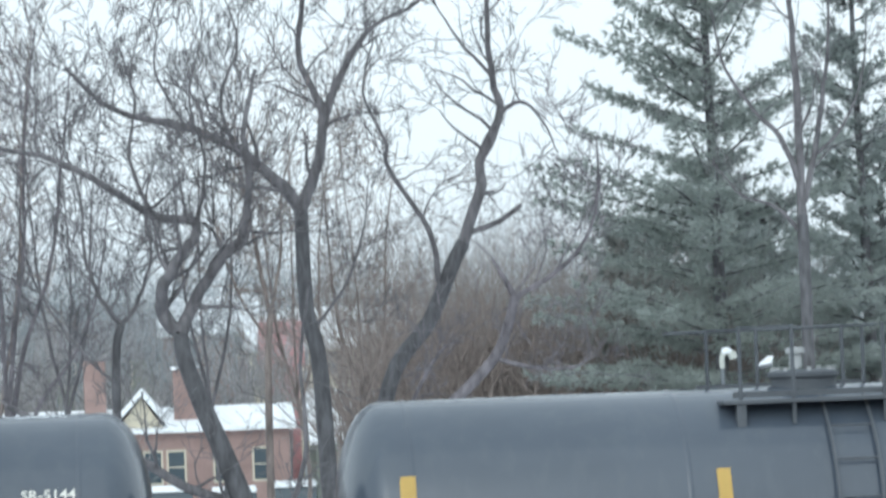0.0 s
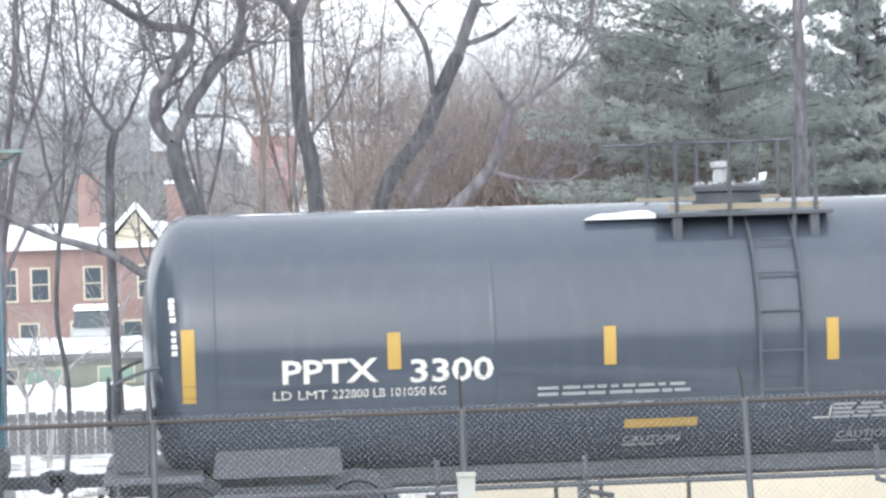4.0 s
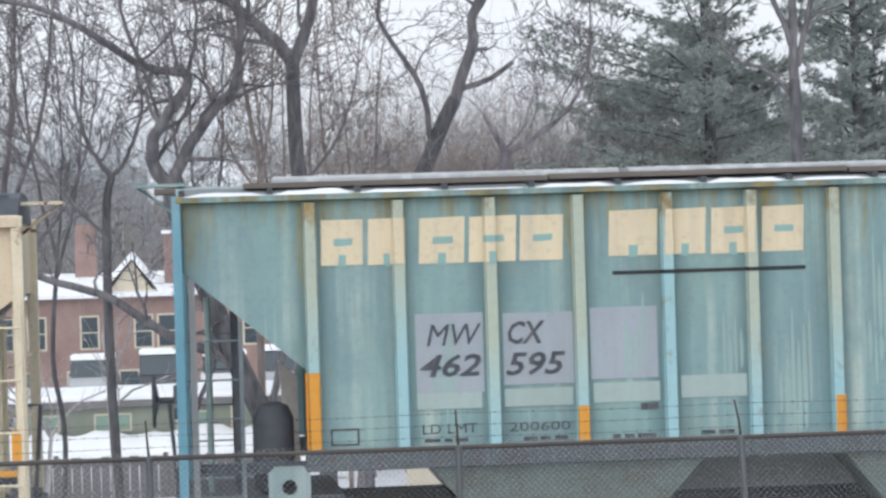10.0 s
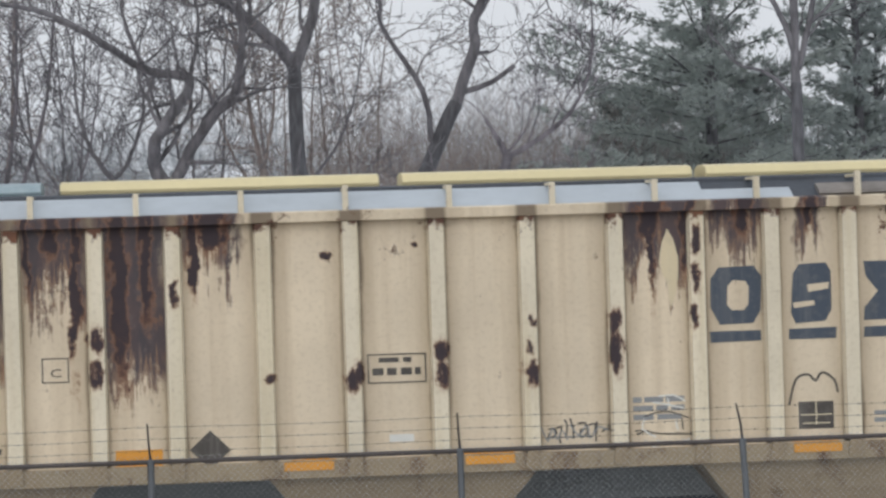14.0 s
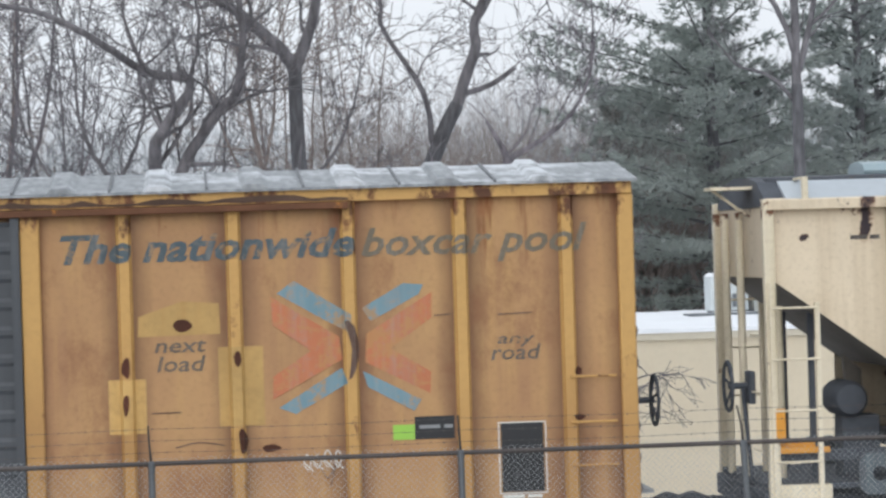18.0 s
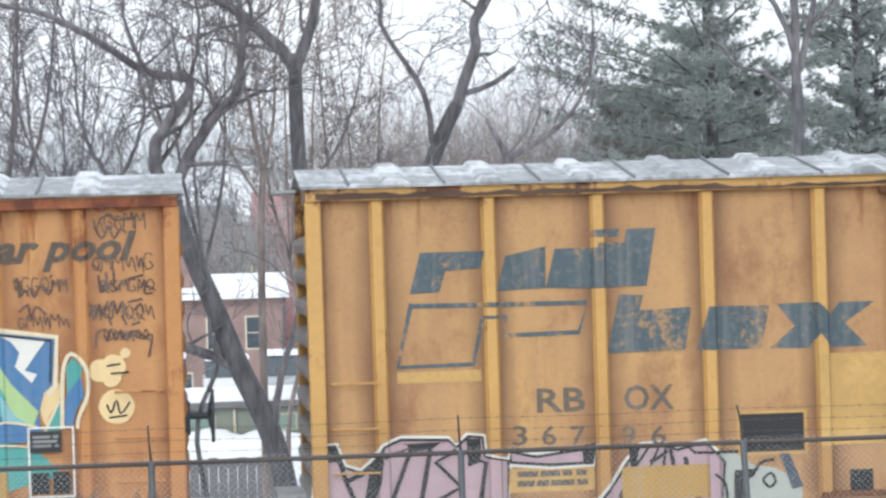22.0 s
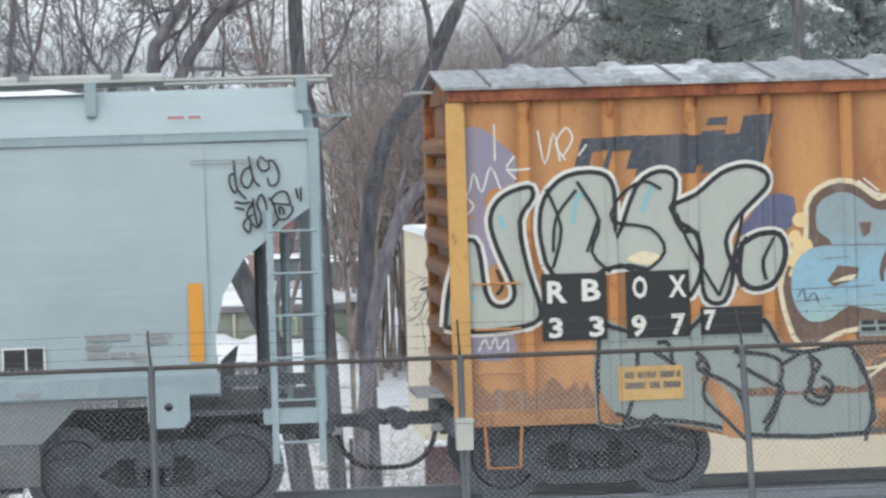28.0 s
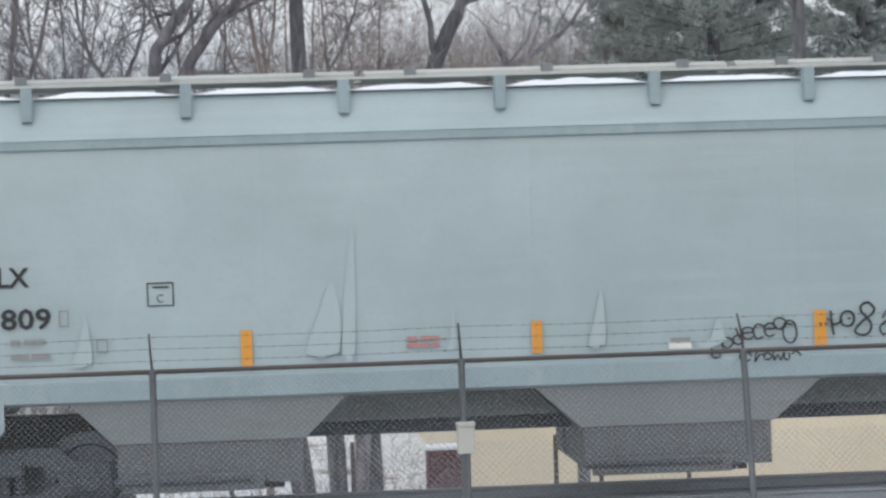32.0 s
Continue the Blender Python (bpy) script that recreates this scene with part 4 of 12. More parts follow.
def snowy_roof():
    """Zinc sheets from which most of the snow has blown away."""
    n = Nodes("snow_dusted_roof", 0.55)
    a = n.noise(0.8, (1, 2.2, 1), detail=6, rough=0.65)
    b = n.noise(5, (2.2, 0.6, 1), detail=6)
    info = n.t.nodes.new("ShaderNodeObjectInfo").outputs["Random"]
    col = n.mix(n.span(b, 0.35, 0.65), rgb("7f8488"), rgb("9fa3a7"))
    f = n.math("ADD", n.math("ADD", a, n.math("MULTIPLY", b, 0.25)), n.span(info, 0, 1, -0.08, 0.10))
    col = n.mix(n.span(f, 0.63, 0.78), col, rgb("ced2d7"))
    n.bump(b, 0.3, 0.01)
    return n.done(col)


SNOWYROOF = snowy_roof()
ROOFJOINT = coat("dull_roof_joint", "777a7e", 0.6, var=0.3)
ROOFSTEEL = panel_coat("galvanised_roof", "a9acaf", "868a8d", "e6e9ec", "85807c", (0.66, 0.84), rough=0.5)

CARS, WHEELS = [], []


def rolling(name, s, label):
    t = thing(name, pose(s - SPEED * 23, TRACK, 0), label, "railway car", "cars of the train")
    CARS.append((t, s))
    return t


# ---------------------------------------------------------------- paint that follows a ribbed side
def fold(verts, faces, ribs, panel_y, lift, flank=0.021):
    """Cuts a flat figure in x and z at the ribs and lays each piece on the panel, the rib's face or its flank."""
    bm = bmesh.new()
    vs = [bm.verts.new((x, 0, z)) for x, z in verts]
    for f in faces:
        try:
            bm.faces.new([vs[i] for i in f])
        except ValueError:
            pass
    if not bm.verts:
        return Geo()
    lo, hi = min(v.co.x for v in bm.verts), max(v.co.x for v in bm.verts)
    near = [q for q in ribs if lo - q[1] < q[0] < hi + q[1]]
    for c, w, _ in near:
        for e in (c - w / 2 - flank, c - w / 2, c + w / 2, c + w / 2 + flank):
            if lo < e < hi:
                bmesh.ops.bisect_plane(bm, geom=bm.verts[:] + bm.edges[:] + bm.faces[:], plane_co=(e, 0, 0), plane_no=(1, 0, 0))

    def depth(x):
        y = panel_y
        for c, w, ry in near:
            k = 1 - (abs(x - c) - w / 2) / flank
            if k > 0:
                y = min(y, panel_y + (ry - panel_y) * min(1, k))
        return y

    bmesh.ops.remove_doubles(bm, verts=bm.verts[:], dist=0.0004)
    bm.verts.index_update()
    g = Geo()
    g.v = [(v.co.x, depth(v.co.x) - lift - 0.00005 * (v.index * 5 % 11), v.co.z) for v in bm.verts]
    g.f = [tuple(v.index for v in f.verts) for f in bm.faces]
    bm.free()
    return g


def filled(outline, smooth=0):
    """A closed outline as points and triangles."""
    from mathutils.geometry import tessellate_polygon
    pts = [Vector((x, z, 0)) for x, z in outline]
    if smooth:
        loop = pts + pts[:1]
        ring = []
        m = len(pts)
        for i in range(m):
            a, b, c, d = pts[i - 1], pts[i], pts[(i + 1) % m], pts[(i + 2) % m]
            for k in range(smooth):
                t = k / smooth
                ring.append(0.5 * (2 * b + (c - a) * t + (2 * a - 5 * b + 4 * c - d) * t * t + (3 * b - a - 3 * c + d) * t ** 3))
        pts = ring
    tri = tessellate_polygon([pts])
    return [(p.x, p.y) for p in pts], [tuple(t) for t in tri]


def ribbon(line, width, smooth=4, closed=False):
    """A brush stroke along a line."""
    pts = [Vector((x, z, 0)) for x, z in line]
    if closed:
        pts = pts + pts[:1]
    pts = spline(pts, smooth) if smooth else pts
    v, f = [], []
    for i, p in enumerate(pts):
        d = pts[min(i + 1, len(pts) - 1)] - pts[max(i - 1, 0)]
        d = d.normalized() if d.length > 1e-6 else Vector((1, 0, 0))
        n = Vector((-d.y, d.x, 0)) * width / 2
        v += [(p.x + n.x, p.y + n.y), (p.x - n.x, p.y - n.y)]
        if i:
            f.append((2 * i - 2, 2 * i - 1, 2 * i + 1, 2 * i))
    return v, f


def letters(text, x, z, height, width=None, slant=0.0, bold=0.0):
    """Words in the built-in font: their left foot at x, z; capitals of that height; squeezed to a width."""
    cu = bpy.data.curves.new("words", "FONT")
    cu.body, cu.size, cu.shear, cu.offset, cu.resolution_u = text, 1.0, slant, 0.0 if "M" in text else bold, 2
    ob = bpy.data.objects.new("words", cu)
    scene.collection.objects.link(ob)
    me = bpy.data.meshes.new_from_object(ob.evaluated_get(bpy.context.evaluated_depsgraph_get()))
    v = [(p.co.x, p.co.y) for p in me.vertices]
    f = [tuple(p.vertices) for p in me.polygons]
    bpy.data.objects.remove(ob)
    bpy.data.curves.remove(cu)
    bpy.data.meshes.remove(me)
    k = height / 0.73
    lo, hi = min(p[0] for p in v), max(p[0] for p in v)
    kx = width / (hi - lo) if width else k
    return [(x + (a - lo) * kx, z + b * k) for a, b in v], f


def bars(x0, x1, z0, z1, rows=1, seed=0, fill=0.62, cut=0.25):
    """Rows of short bars: writing too small to read."""
    r = random.Random(seed)
    v, f = [], []
    h = (z1 - z0) / rows
    for k in range(rows):
        a = x0
        while a < x1 - 0.03:
            b = min(x1, a + r.uniform(0.08, 0.26))
            o = len(v)
            v += [(a, z1 - (k + fill) * h), (b, z1 - (k + fill) * h), (b, z1 - k * h), (a, z1 - k * h)]
            f.append((o, o + 1, o + 2, o + 3))
            a = b + r.uniform(0.02, 0.05)
            if k and r.random() < cut * 0.3:
                break
    return v, f


def rect(x0, x1, z0, z1):
    return [(x0, z0), (x1, z0), (x1, z1), (x0, z1)], [(0, 1, 2, 3)]


def ringrect(x0, x1, z0, z1, w):
    o, i = rect(x0, x1, z0, z1)[0], rect(x0 + w, x1 - w, z0 + w, z1 - w)[0]
    return o + i, [(k, (k + 1) % 4, (k + 1) % 4 + 4, k + 4) for k in range(4)]


def lay(name, g, material, car, label):
    """Links painted figures, each piece that stands apart as a part of its own."""
    root = list(range(len(g.v)))

    def top(i):
        while root[i] != i:
            root[i] = root[root[i]]
            i = root[i]
        return i

    for f in g.f:
        for i in f[1:]:
            root[top(i)] = top(f[0])
    sets = collections.defaultdict(list)
    for f in g.f:
        sets[top(f[0])].append(f)
    first = None
    for faces in sets.values():
        ids = sorted({i for f in faces for i in f})
        at = {i: k for k, i in enumerate(ids)}
        me = bpy.data.meshes.new(name)
        me.from_pydata([g.v[i] for i in ids], [], [tuple(at[i] for i in f) for f in faces])
        me.materials.append(material)
        ob = part(name, me, None, car, label)
        first = first or ob
    return first


class Side:
    """The near side of a car, on which things are painted in layers."""
    count = 0

    def __init__(self, car, panel_y, ribs=(), flank=0.021):
        self.car, self.py, self.ribs, self.flank = car, panel_y, list(ribs), flank

    def paint(self, name, figure, material, layer=1, label="", ribs=True):
        figs = figure if isinstance(figure, list) else [figure]
        Side.count += 1
        v, f = [], []
        for a, b in figs:
            o = len(v)
            v += a
            f += [tuple(i + o for i in q) for q in b]
        g = fold(v, f, self.ribs if ribs else (), self.py, 0.0045 * layer + 0.0005 * (Side.count % 8), self.flank)
        return lay(name, g, material, self.car, label)


# ---------------------------------------------------------------- shared running gear
def sideframe_geo(y):
    g = Geo()
    out = [(-1.15, 0.34), (-1.12, 0.60), (-0.72, 0.66), (-0.55, 0.80), (0.55, 0.80), (0.72, 0.66), (1.12, 0.60), (1.15, 0.34),
           (1.02, 0.30), (0.72, 0.34), (0.42, 0.16), (-0.42, 0.16), (-0.72, 0.34), (-1.02, 0.30)]
    inner = [(-0.60, 0.44), (-0.36, 0.62), (0.36, 0.62), (0.60, 0.44), (0.36, 0.30), (-0.36, 0.30)]
    # a ring in pieces, so that the window stays open
    link = [(0, 0), (1, 0), (2, 0), (3, 1), (4, 2), (5, 3), (6, 3), (7, 3), (8, 3), (9, 3), (10, 4), (11, 5), (12, 0), (13, 0)]
    n = len(out)
    for d, yy in ((0, y - 0.07), (1, y + 0.07)):
        g.v += [(x, yy, z) for x, z in out] + [(x, yy, z) for x, z in inner]
    m = n + len(inner)
    for s in (0, m):
        for i in range(n):
            a, b = link[i][1], link[(i + 1) % n][1]
            f = (i + s, (i + 1) % n + s, n + b + s, n + a + s) if a != b else (i + s, (i + 1) % n + s, n + a + s)
            g.f.append(f)
    g.f += [(i, (i + 1) % n, (i + 1) % n + m, i + m) for i in range(n)]
    q = len(inner)
    g.f += [(n + i, n + (i + 1) % q, n + (i + 1) % q + m, n + i + m) for i in range(q)]
    return g


FRAME_MESH = sideframe_geo(0).mesh("side_frame", CAST)
WHEEL_G = Geo()
for sy in (-1, 1):
    prof = [(-0.07, 0.20), (-0.07, 0.12), (-0.045, 0.115), (-0.03, 0.34), (-0.07, 0.38), (-0.07, 0.455), (0.05, 0.457), (0.06, 0.485), (0.085, 0.485), (0.085, 0.36), (0.03, 0.33), (0.03, 0.12), (0.06, 0.11)]
    WHEEL_G.lathe([(a * -sy * -1 if sy < 0 else -a, r) for a, r in (prof if sy < 0 else prof)], (0, sy * 0.74, 0), "y", 36)
WHEEL_G.lathe([(-1.06, 0.07), (1.06, 0.07)], (0, 0, 0), "y", 14)
WHEEL_MESH = WHEEL_G.mesh("wheelset", TREAD, 35)
CAP_MESH = Geo().lathe([(-0.02, 0.115), (0.0, 0.125), (0.07, 0.12), (0.085, 0.06)], (0, 0, 0), "y", 16).mesh("bearing_cap", CAST, 35)
SPRING_MESH = Geo().lathe([(0.31 + 0.0225 * k, (0.05, 0.064)[k % 2]) for k in range(13)], (0, 0, 0), "z", 10).mesh("spring", CAST, 40)


def truck(car, x, rolls):
    t = new("truck")
    t.parent, t.location = car, (x, 0, 0)
    for sy in (-1, 1):
        o = new("side_frame", FRAME_MESH)
        o.parent, o.location = t, (0, sy * 1.0, 0)
        for sx in (-0.15, 0, 0.15):
            o = new("spring", SPRING_MESH)
            o.parent, o.location = t, (sx, sy * 1.0, 0)
        for wx in (-0.89, 0.89):
            o = new("bearing_cap", CAP_MESH)
            o.parent, o.location = t, (wx, sy * 1.075 - (0.0 if sy > 0 else 0.0), 0.457)
            o.rotation_euler = (0, 0, 0 if sy > 0 else math.pi)
    part("bolster", Geo().box(-0.2, 0.2, -1.12, 1.12, 0.5, 0.78), CAST, t, bevel=0.03)
    # plates added behind the side frames to hide the bright snow beyond
    for ry in (-0.74, 0.70):
        part("backing_plate", Geo().box(-0.62, 0.62, ry, ry + 0.04, 0.22, 0.66), CAST, t)
    part("brake_beam", Geo().tube([(-0.33, -0.85, 0.3), (-0.33, 0.85, 0.3)], 0.04, 8), CAST, t)
    for wx in (-0.89, 0.89):
        o = new("wheelset", WHEEL_MESH)
        o.parent, o.location = t, (wx, 0, 0.457)
        if rolls:
            WHEELS.append((o, wx))
    return t


def brake_wheel(car, x, y, z, sx, shaft=0.14):
    """Dished hand wheel with five spokes on a short shaft."""
    ring = [(x, y + 0.27 * math.cos(k * math.pi / 12), z + 0.27 * math.sin(k * math.pi / 12)) for k in range(25)]
    w = part("brake_wheel", Geo().tube(ring, 0.02, 8, False), DARK, car, smooth=40)
    for k in range(5):
        a = 0.3 + k * 1.2566
        part("spoke", Geo().tube([(x - sx * 0.05, y, z), (x, y + 0.26 * math.cos(a), z + 0.26 * math.sin(a))], 0.016, 6), DARK, w)
    part("wheel_shaft", Geo().tube([(x - sx * shaft, y, z), (x, y, z)], 0.035, 8), DARK, w)
    part("gear_box", Geo().box(*sorted((x - sx * shaft, x - sx * (shaft - 0.07))), y - 0.14, y + 0.14, z - 0.2, z + 0.16), DARK, w, bevel=0.02)


def coupler(car, x, sgn):
    """Draft gear, knuckle, cut lever and air hose beyond the end sill at x."""
    g = Geo()
    g.box(*sorted((x - sgn * 0.25, x + sgn * 0.12)), -0.2, 0.2, 0.66, 1.0)
    g.box(*sorted((x + sgn * 0.12, x + sgn * 0.5)), -0.08, 0.08, 0.77, 0.91)
    g.prism([(x + sgn * a, b) for a, b in ((0.46, 0.76), (0.55, 0.72), (0.63, 0.73), (0.66, 0.80), (0.75, 0.78), (0.77, 0.92), (0.68, 0.95), (0.60, 0.97), (0.46, 0.92))], -0.15, 0.15)
    c = part("coupler", g, DARK, car, bevel=0.02)
    part("lock_lift", Geo().tube([(x + sgn * 0.1, -1.3, 0.86), (x + sgn * 0.1, -0.5, 0.86), (x + sgn * 0.42, -0.1, 0.92)], 0.014, 6), DARK, c)
    hose = spline([(x + sgn * 0.18, -0.32, 0.72), (x + sgn * 0.26, -0.34, 0.52), (x + sgn * 0.45, -0.30, 0.36), (x + sgn * 0.74, -0.22, 0.32)], 6)
    part("air_hose", Geo().tube(hose, 0.028, 8), HOSE, c, smooth=40)
    part("hose_valve", Geo().lathe([(-0.05, 0.04), (0.05, 0.04)], (x + sgn * 0.18, -0.32, 0.75), "x", 10).box(*sorted((x + sgn * 0.1, x + sgn * 0.18)), -0.36, -0.28, 0.72, 0.80), ROOFSTEEL, c)


def ladder(car, x0, x1, z0, z1, y, rungs, material, label="", short=0.0):
    l = new("ladder")
    l.parent = car
    if label:
        l["label"] = label
    for x in (x0, x1):      # short: the inner stile ends below the outer one
        inner = short and abs(x) < max(abs(x0), abs(x1))
        w = 0.026 if short else 0.035
        part("stile", Geo().box(x - w, x + w, y - 0.015, y + 0.04, z0, z1 - (short if inner else 0)), material, l)
    rung = Geo().tube([(x0, y - 0.02, 0), (x1, y - 0.02, 0)], 0.013, 8).mesh("rung", material)
    for k in range(rungs):
        o = new("rung", rung)
        o.parent, o.location = l, (0, 0, z0 + (z1 - z0) * (k + 0.5) / rungs)
    return l


def grab_iron(car, x0, x1, z, y, material):
    part("grab_iron", Geo().tube([(x0, y + 0.06, z), (x0, y - 0.03, z), (x1, y - 0.03, z), (x1, y + 0.06, z)], 0.013, 8), material, car)


def step(car, x, y, z0, z1, material):
    part("step", Geo().tube([(x - 0.2, y, z1), (x - 0.17, y, z0), (x + 0.17, y, z0), (x + 0.2, y, z1)], 0.018, 6), material, car)

# ---------------------------------------------------------------- boxcars
RIBS_A = [-7.26, -6.08, -4.92, -3.75, -2.54, 2.65, 3.79, 4.99, 6.17, 7.30]
RIBS_B = [-7.2, -6.29, -5.41, -4.61, -3.73, -2.84, 2.60, 3.50, 4.38, 5.22, 6.1, 6.98]
ORANGE = worn_sheet("weathered_orange_paint", "b69062", "a57d59", "6b4c38", "c29c64", "8a5233", RIBS_A + [-7.95, -1.6, 1.6, 7.95], 0.09, 4.28, (0.62, 0.78))
ORANGE_B = worn_sheet("rust_stained_orange_paint", "bb8b5b", "ae7c52", "83573a", "ca9a60", "93502b", RIBS_B + [-7.95, -1.6, 1.6, 7.95], 0.07, 4.28, (0.63, 0.78))
POST = worn_rib("yellow_orange_post_paint", "b08752", "c69d5e", "74482c", 1.6, 2.6, 0.6, (0.61, 0.69))
POST_B = worn_rib("brown_orange_post_paint", "b37c4f", "ba8552", "8a4527", 1.6, 2.6, 1.0, (0.58, 0.70))
DOORBLACK = panel_coat("faded_black_door_paint", "484c52", "383b41", "5a5f64", "5c4e45", (0.72, 0.88), rough=0.5)
TRACKBROWN = coat("brown_track_steel", "6f4a33", 0.7, 0.2, var=0.35, fine=9, spots="c8893a", spots_at=(0.6, 0.66))
PLATE = coat("dull_yellow_plate_paint", "c6a264", 0.6, var=0.3, streak="a87838", streak_at=(0.5, 0.8))


def boxcar(s, label, paint, post, ribs, rib_w, track, rolls, out_y, ridge=0.045, chord=None, sill=None, end=None):
    c = rolling("boxcar", s, label)
    hl = 8.0
    edges = sorted([-7.9] + [x for x in ribs] + [-1.62, 1.62, 7.9])
    for sy in (-1, 1):
        y0, y1 = sorted((sy * 1.45, sy * 1.43))
        for a, b in zip(edges, edges[1:]):
            zb = 0.98 if min(abs(a), abs(b)) > 5.6 else 0.86
            part("side_panel", Geo().box(a, b, y0, y1, zb, 4.28), paint, c)
        for x in list(ribs):
            w = rib_w / 2
            prof = [(x - w - 0.03, sy * 1.45), (x - w, sy * out_y), (x + w, sy * out_y), (x + w + 0.03, sy * 1.45)]
            g = Geo()
            for z in (0.99, 4.27):
                g.v += [(a, b, z) for a, b in prof]
            g.f = [(0, 1, 5, 4), (1, 2, 6, 5), (2, 3, 7, 6), (0, 3, 2, 1), (4, 5, 6, 7), (3, 0, 4, 7)]
            part("side_post", g, post, c)
        for x in (-7.93, 7.93):
            part("corner_post", Geo().box(x - 0.085, x + 0.085, *sorted((sy * 1.40, sy * 1.53)), 0.95, 4.28), post, c, bevel=0.02)
        part("top_chord", Geo().along([(sy * 1.40, 4.28), (sy * 1.55, 4.28), (sy * 1.55, 4.42), (sy * 1.40, 4.44)], -8.0, 8.0), chord or post, c)
        part("side_sill", Geo().prism([(-7.95, 0.84), (-5.9, 0.84), (-4.9, 0.60), (4.9, 0.60), (5.9, 0.84), (7.95, 0.84), (7.95, 0.985), (-7.95, 0.985)],
                                      *sorted((sy * 1.41, sy * 1.4495))), sill or paint, c)
        # plug door with its corrugations
        d = new("door")
        d.parent = c
        prof = []
        z, k = 1.06, 0
        while z < 4.1:
            prof += [(1.505, z), (1.505, z + 0.15), (1.505 + ridge, z + 0.19), (1.505 + ridge, z + 0.24), (1.505, z + 0.28)]
            z += 0.29
        prof = [(sy * a, min(b, 4.16)) for a, b in prof] + [(sy * 1.47, 4.16), (sy * 1.47, 1.06)]
        part("door_panel", Geo().along(prof, -1.50, 1.50), DOORBLACK, d)
        for x in (-1.53, 1.53):
            part("door_edge", Geo().box(x - 0.045, x + 0.045, *sorted((sy * 1.47, sy * 1.57)), 1.02, 4.2), DOORBLACK, d)
        for x in (-0.55, 0.55):
            part("lock_rod", Geo().tube([(x, sy * 1.585, 1.05), (x, sy * 1.585, 1.95)], 0.014, 6), DOORBLACK, d)
        for x in (-1.68, 1.68):
            part("door_post", Geo().box(x - 0.10, x + 0.10, *sorted((sy * 1.42, sy * 1.535)), 0.96, 4.25), post, c, bevel=0.015)
        part("door_track", Geo().along([(sy * 1.5, 4.20), (sy * 1.60, 4.20), (sy * 1.60, 4.27), (sy * 1.52, 4.275)], track[0], track[1]), track[2], c, bevel=0.01)
        part("lower_track", Geo().along([(sy * 1.46, 0.98), (sy * 1.58, 0.98), (sy * 1.58, 1.03), (sy * 1.46, 1.04)], -2.6, 2.6), TRACKBROWN, c)
        # grab irons at the ends of the side
        for x0, x1 in ((-7.78, -7.30), (7.30, 7.78)):
            for z in (1.42, 1.88, 2.36):
                grab_iron(c, x0, x1, z, sy * 1.53 if sy < 0 else 1.50, post)
        for x in (-7.5, 7.5):
            step(c, x, sy * 1.42, 0.40, 0.9, post)
    # corrugated ends
    for sx in (-1, 1):
        prof, z = [(7.86, 0.95)], 1.02
        while z < 4.0:
            prof += [(7.90, z), (8.03, z + 0.05), (8.05, z + 0.13), (8.03, z + 0.19), (7.90, z + 0.24)]
            z += 0.335
        prof += [(7.90, 4.28), (7.82, 4.28), (7.82, 0.95)]
        part("end_wall", Geo().prism([(sx * a, b) for a, b in prof], -1.42, 1.42), end or paint, c)
        part("gable", Geo().along([(-1.40, 4.28), (1.40, 4.28), (1.40, 4.42), (0, 4.62), (-1.40, 4.42)], *sorted((sx * 7.86, sx * 7.94))), paint, c)
        part("end_sill", Geo().box(*sorted((sx * 7.8, sx * 8.06)), -1.45, 1.45, 0.74, 0.95), DARK, c, bevel=0.02)
        coupler(c, sx * 7.95, sx)
    part("crossover_step", Geo().box(8.0, 8.3, -0.6, 0.6, 1.02, 1.06), ROOFSTEEL, c)
    part("crossover_step", Geo().box(-8.35, -8.0, -0.6, 0.6, 1.10, 1.14), ROOFSTEEL, c)
    # roof sheets with raised seams
    n = 16
    for k in range(n):
        a, b = -8.06 + 16.12 * k / n, -8.06 + 16.12 * (k + 1) / n
        part("roof_panel", Geo().along([(-1.60, 4.435), (0, 4.66), (1.60, 4.435), (1.60, 4.405), (0, 4.63), (-1.60, 4.405)], a + 0.003, b - 0.003), SNOWYROOF, c)
    for k in range(1, n):
        x = -8.06 + 16.12 * k / n
        g = Geo()
        for i, (y, z) in enumerate(((-1.61, 4.43), (0, 4.655), (1.61, 4.43))):
            g.v += [(x - 0.15, y, z), (x - 0.10, y, z + 0.055), (x + 0.07, y, z + 0.055), (x + 0.16, y, z), ]
        for i in (0, 4):
            g.f += [(i + j, i + j + 1, i + j + 5, i + j + 4) for j in range(3)]
        g.f += [(0, 3, 2, 1), (8, 9, 10, 11), (0, 4, 7, 3), (4, 8, 11, 7)]
        part("roof_seam", g, SNOWYROOF, c)
        m = x - 0.50
        part("roof_joint", Geo().along([(-1.605, 4.43), (0, 4.655), (1.605, 4.43), (1.605, 4.46), (0, 4.685), (-1.605, 4.46)], m - 0.013, m + 0.013), ROOFJOINT, c)
    # underside
    part("centre_sill", Geo().box(-7.9, 7.9, -0.22, 0.22, 0.62, 0.98), DARK, c)
    part("floor", Geo().box(-7.9, 7.9, -1.42, 1.42, 0.98, 1.02), DARK, c)
    for x in (-6.55, 6.55):
        truck(c, x, rolls)
    part("air_reservoir", Geo().lathe([(-0.5, 0.1), (-0.42, 0.2), (0.42, 0.2), (0.5, 0.1)], (2.6, -0.7, 0.72), "x", 18), DARK, c, smooth=40)
    part("brake_cylinder", Geo().lathe([(-0.2, 0.16), (0.2, 0.16), (0.32, 0.05)], (-1.0, -0.7, 0.66), "x", 16), DARK, c, smooth=40)
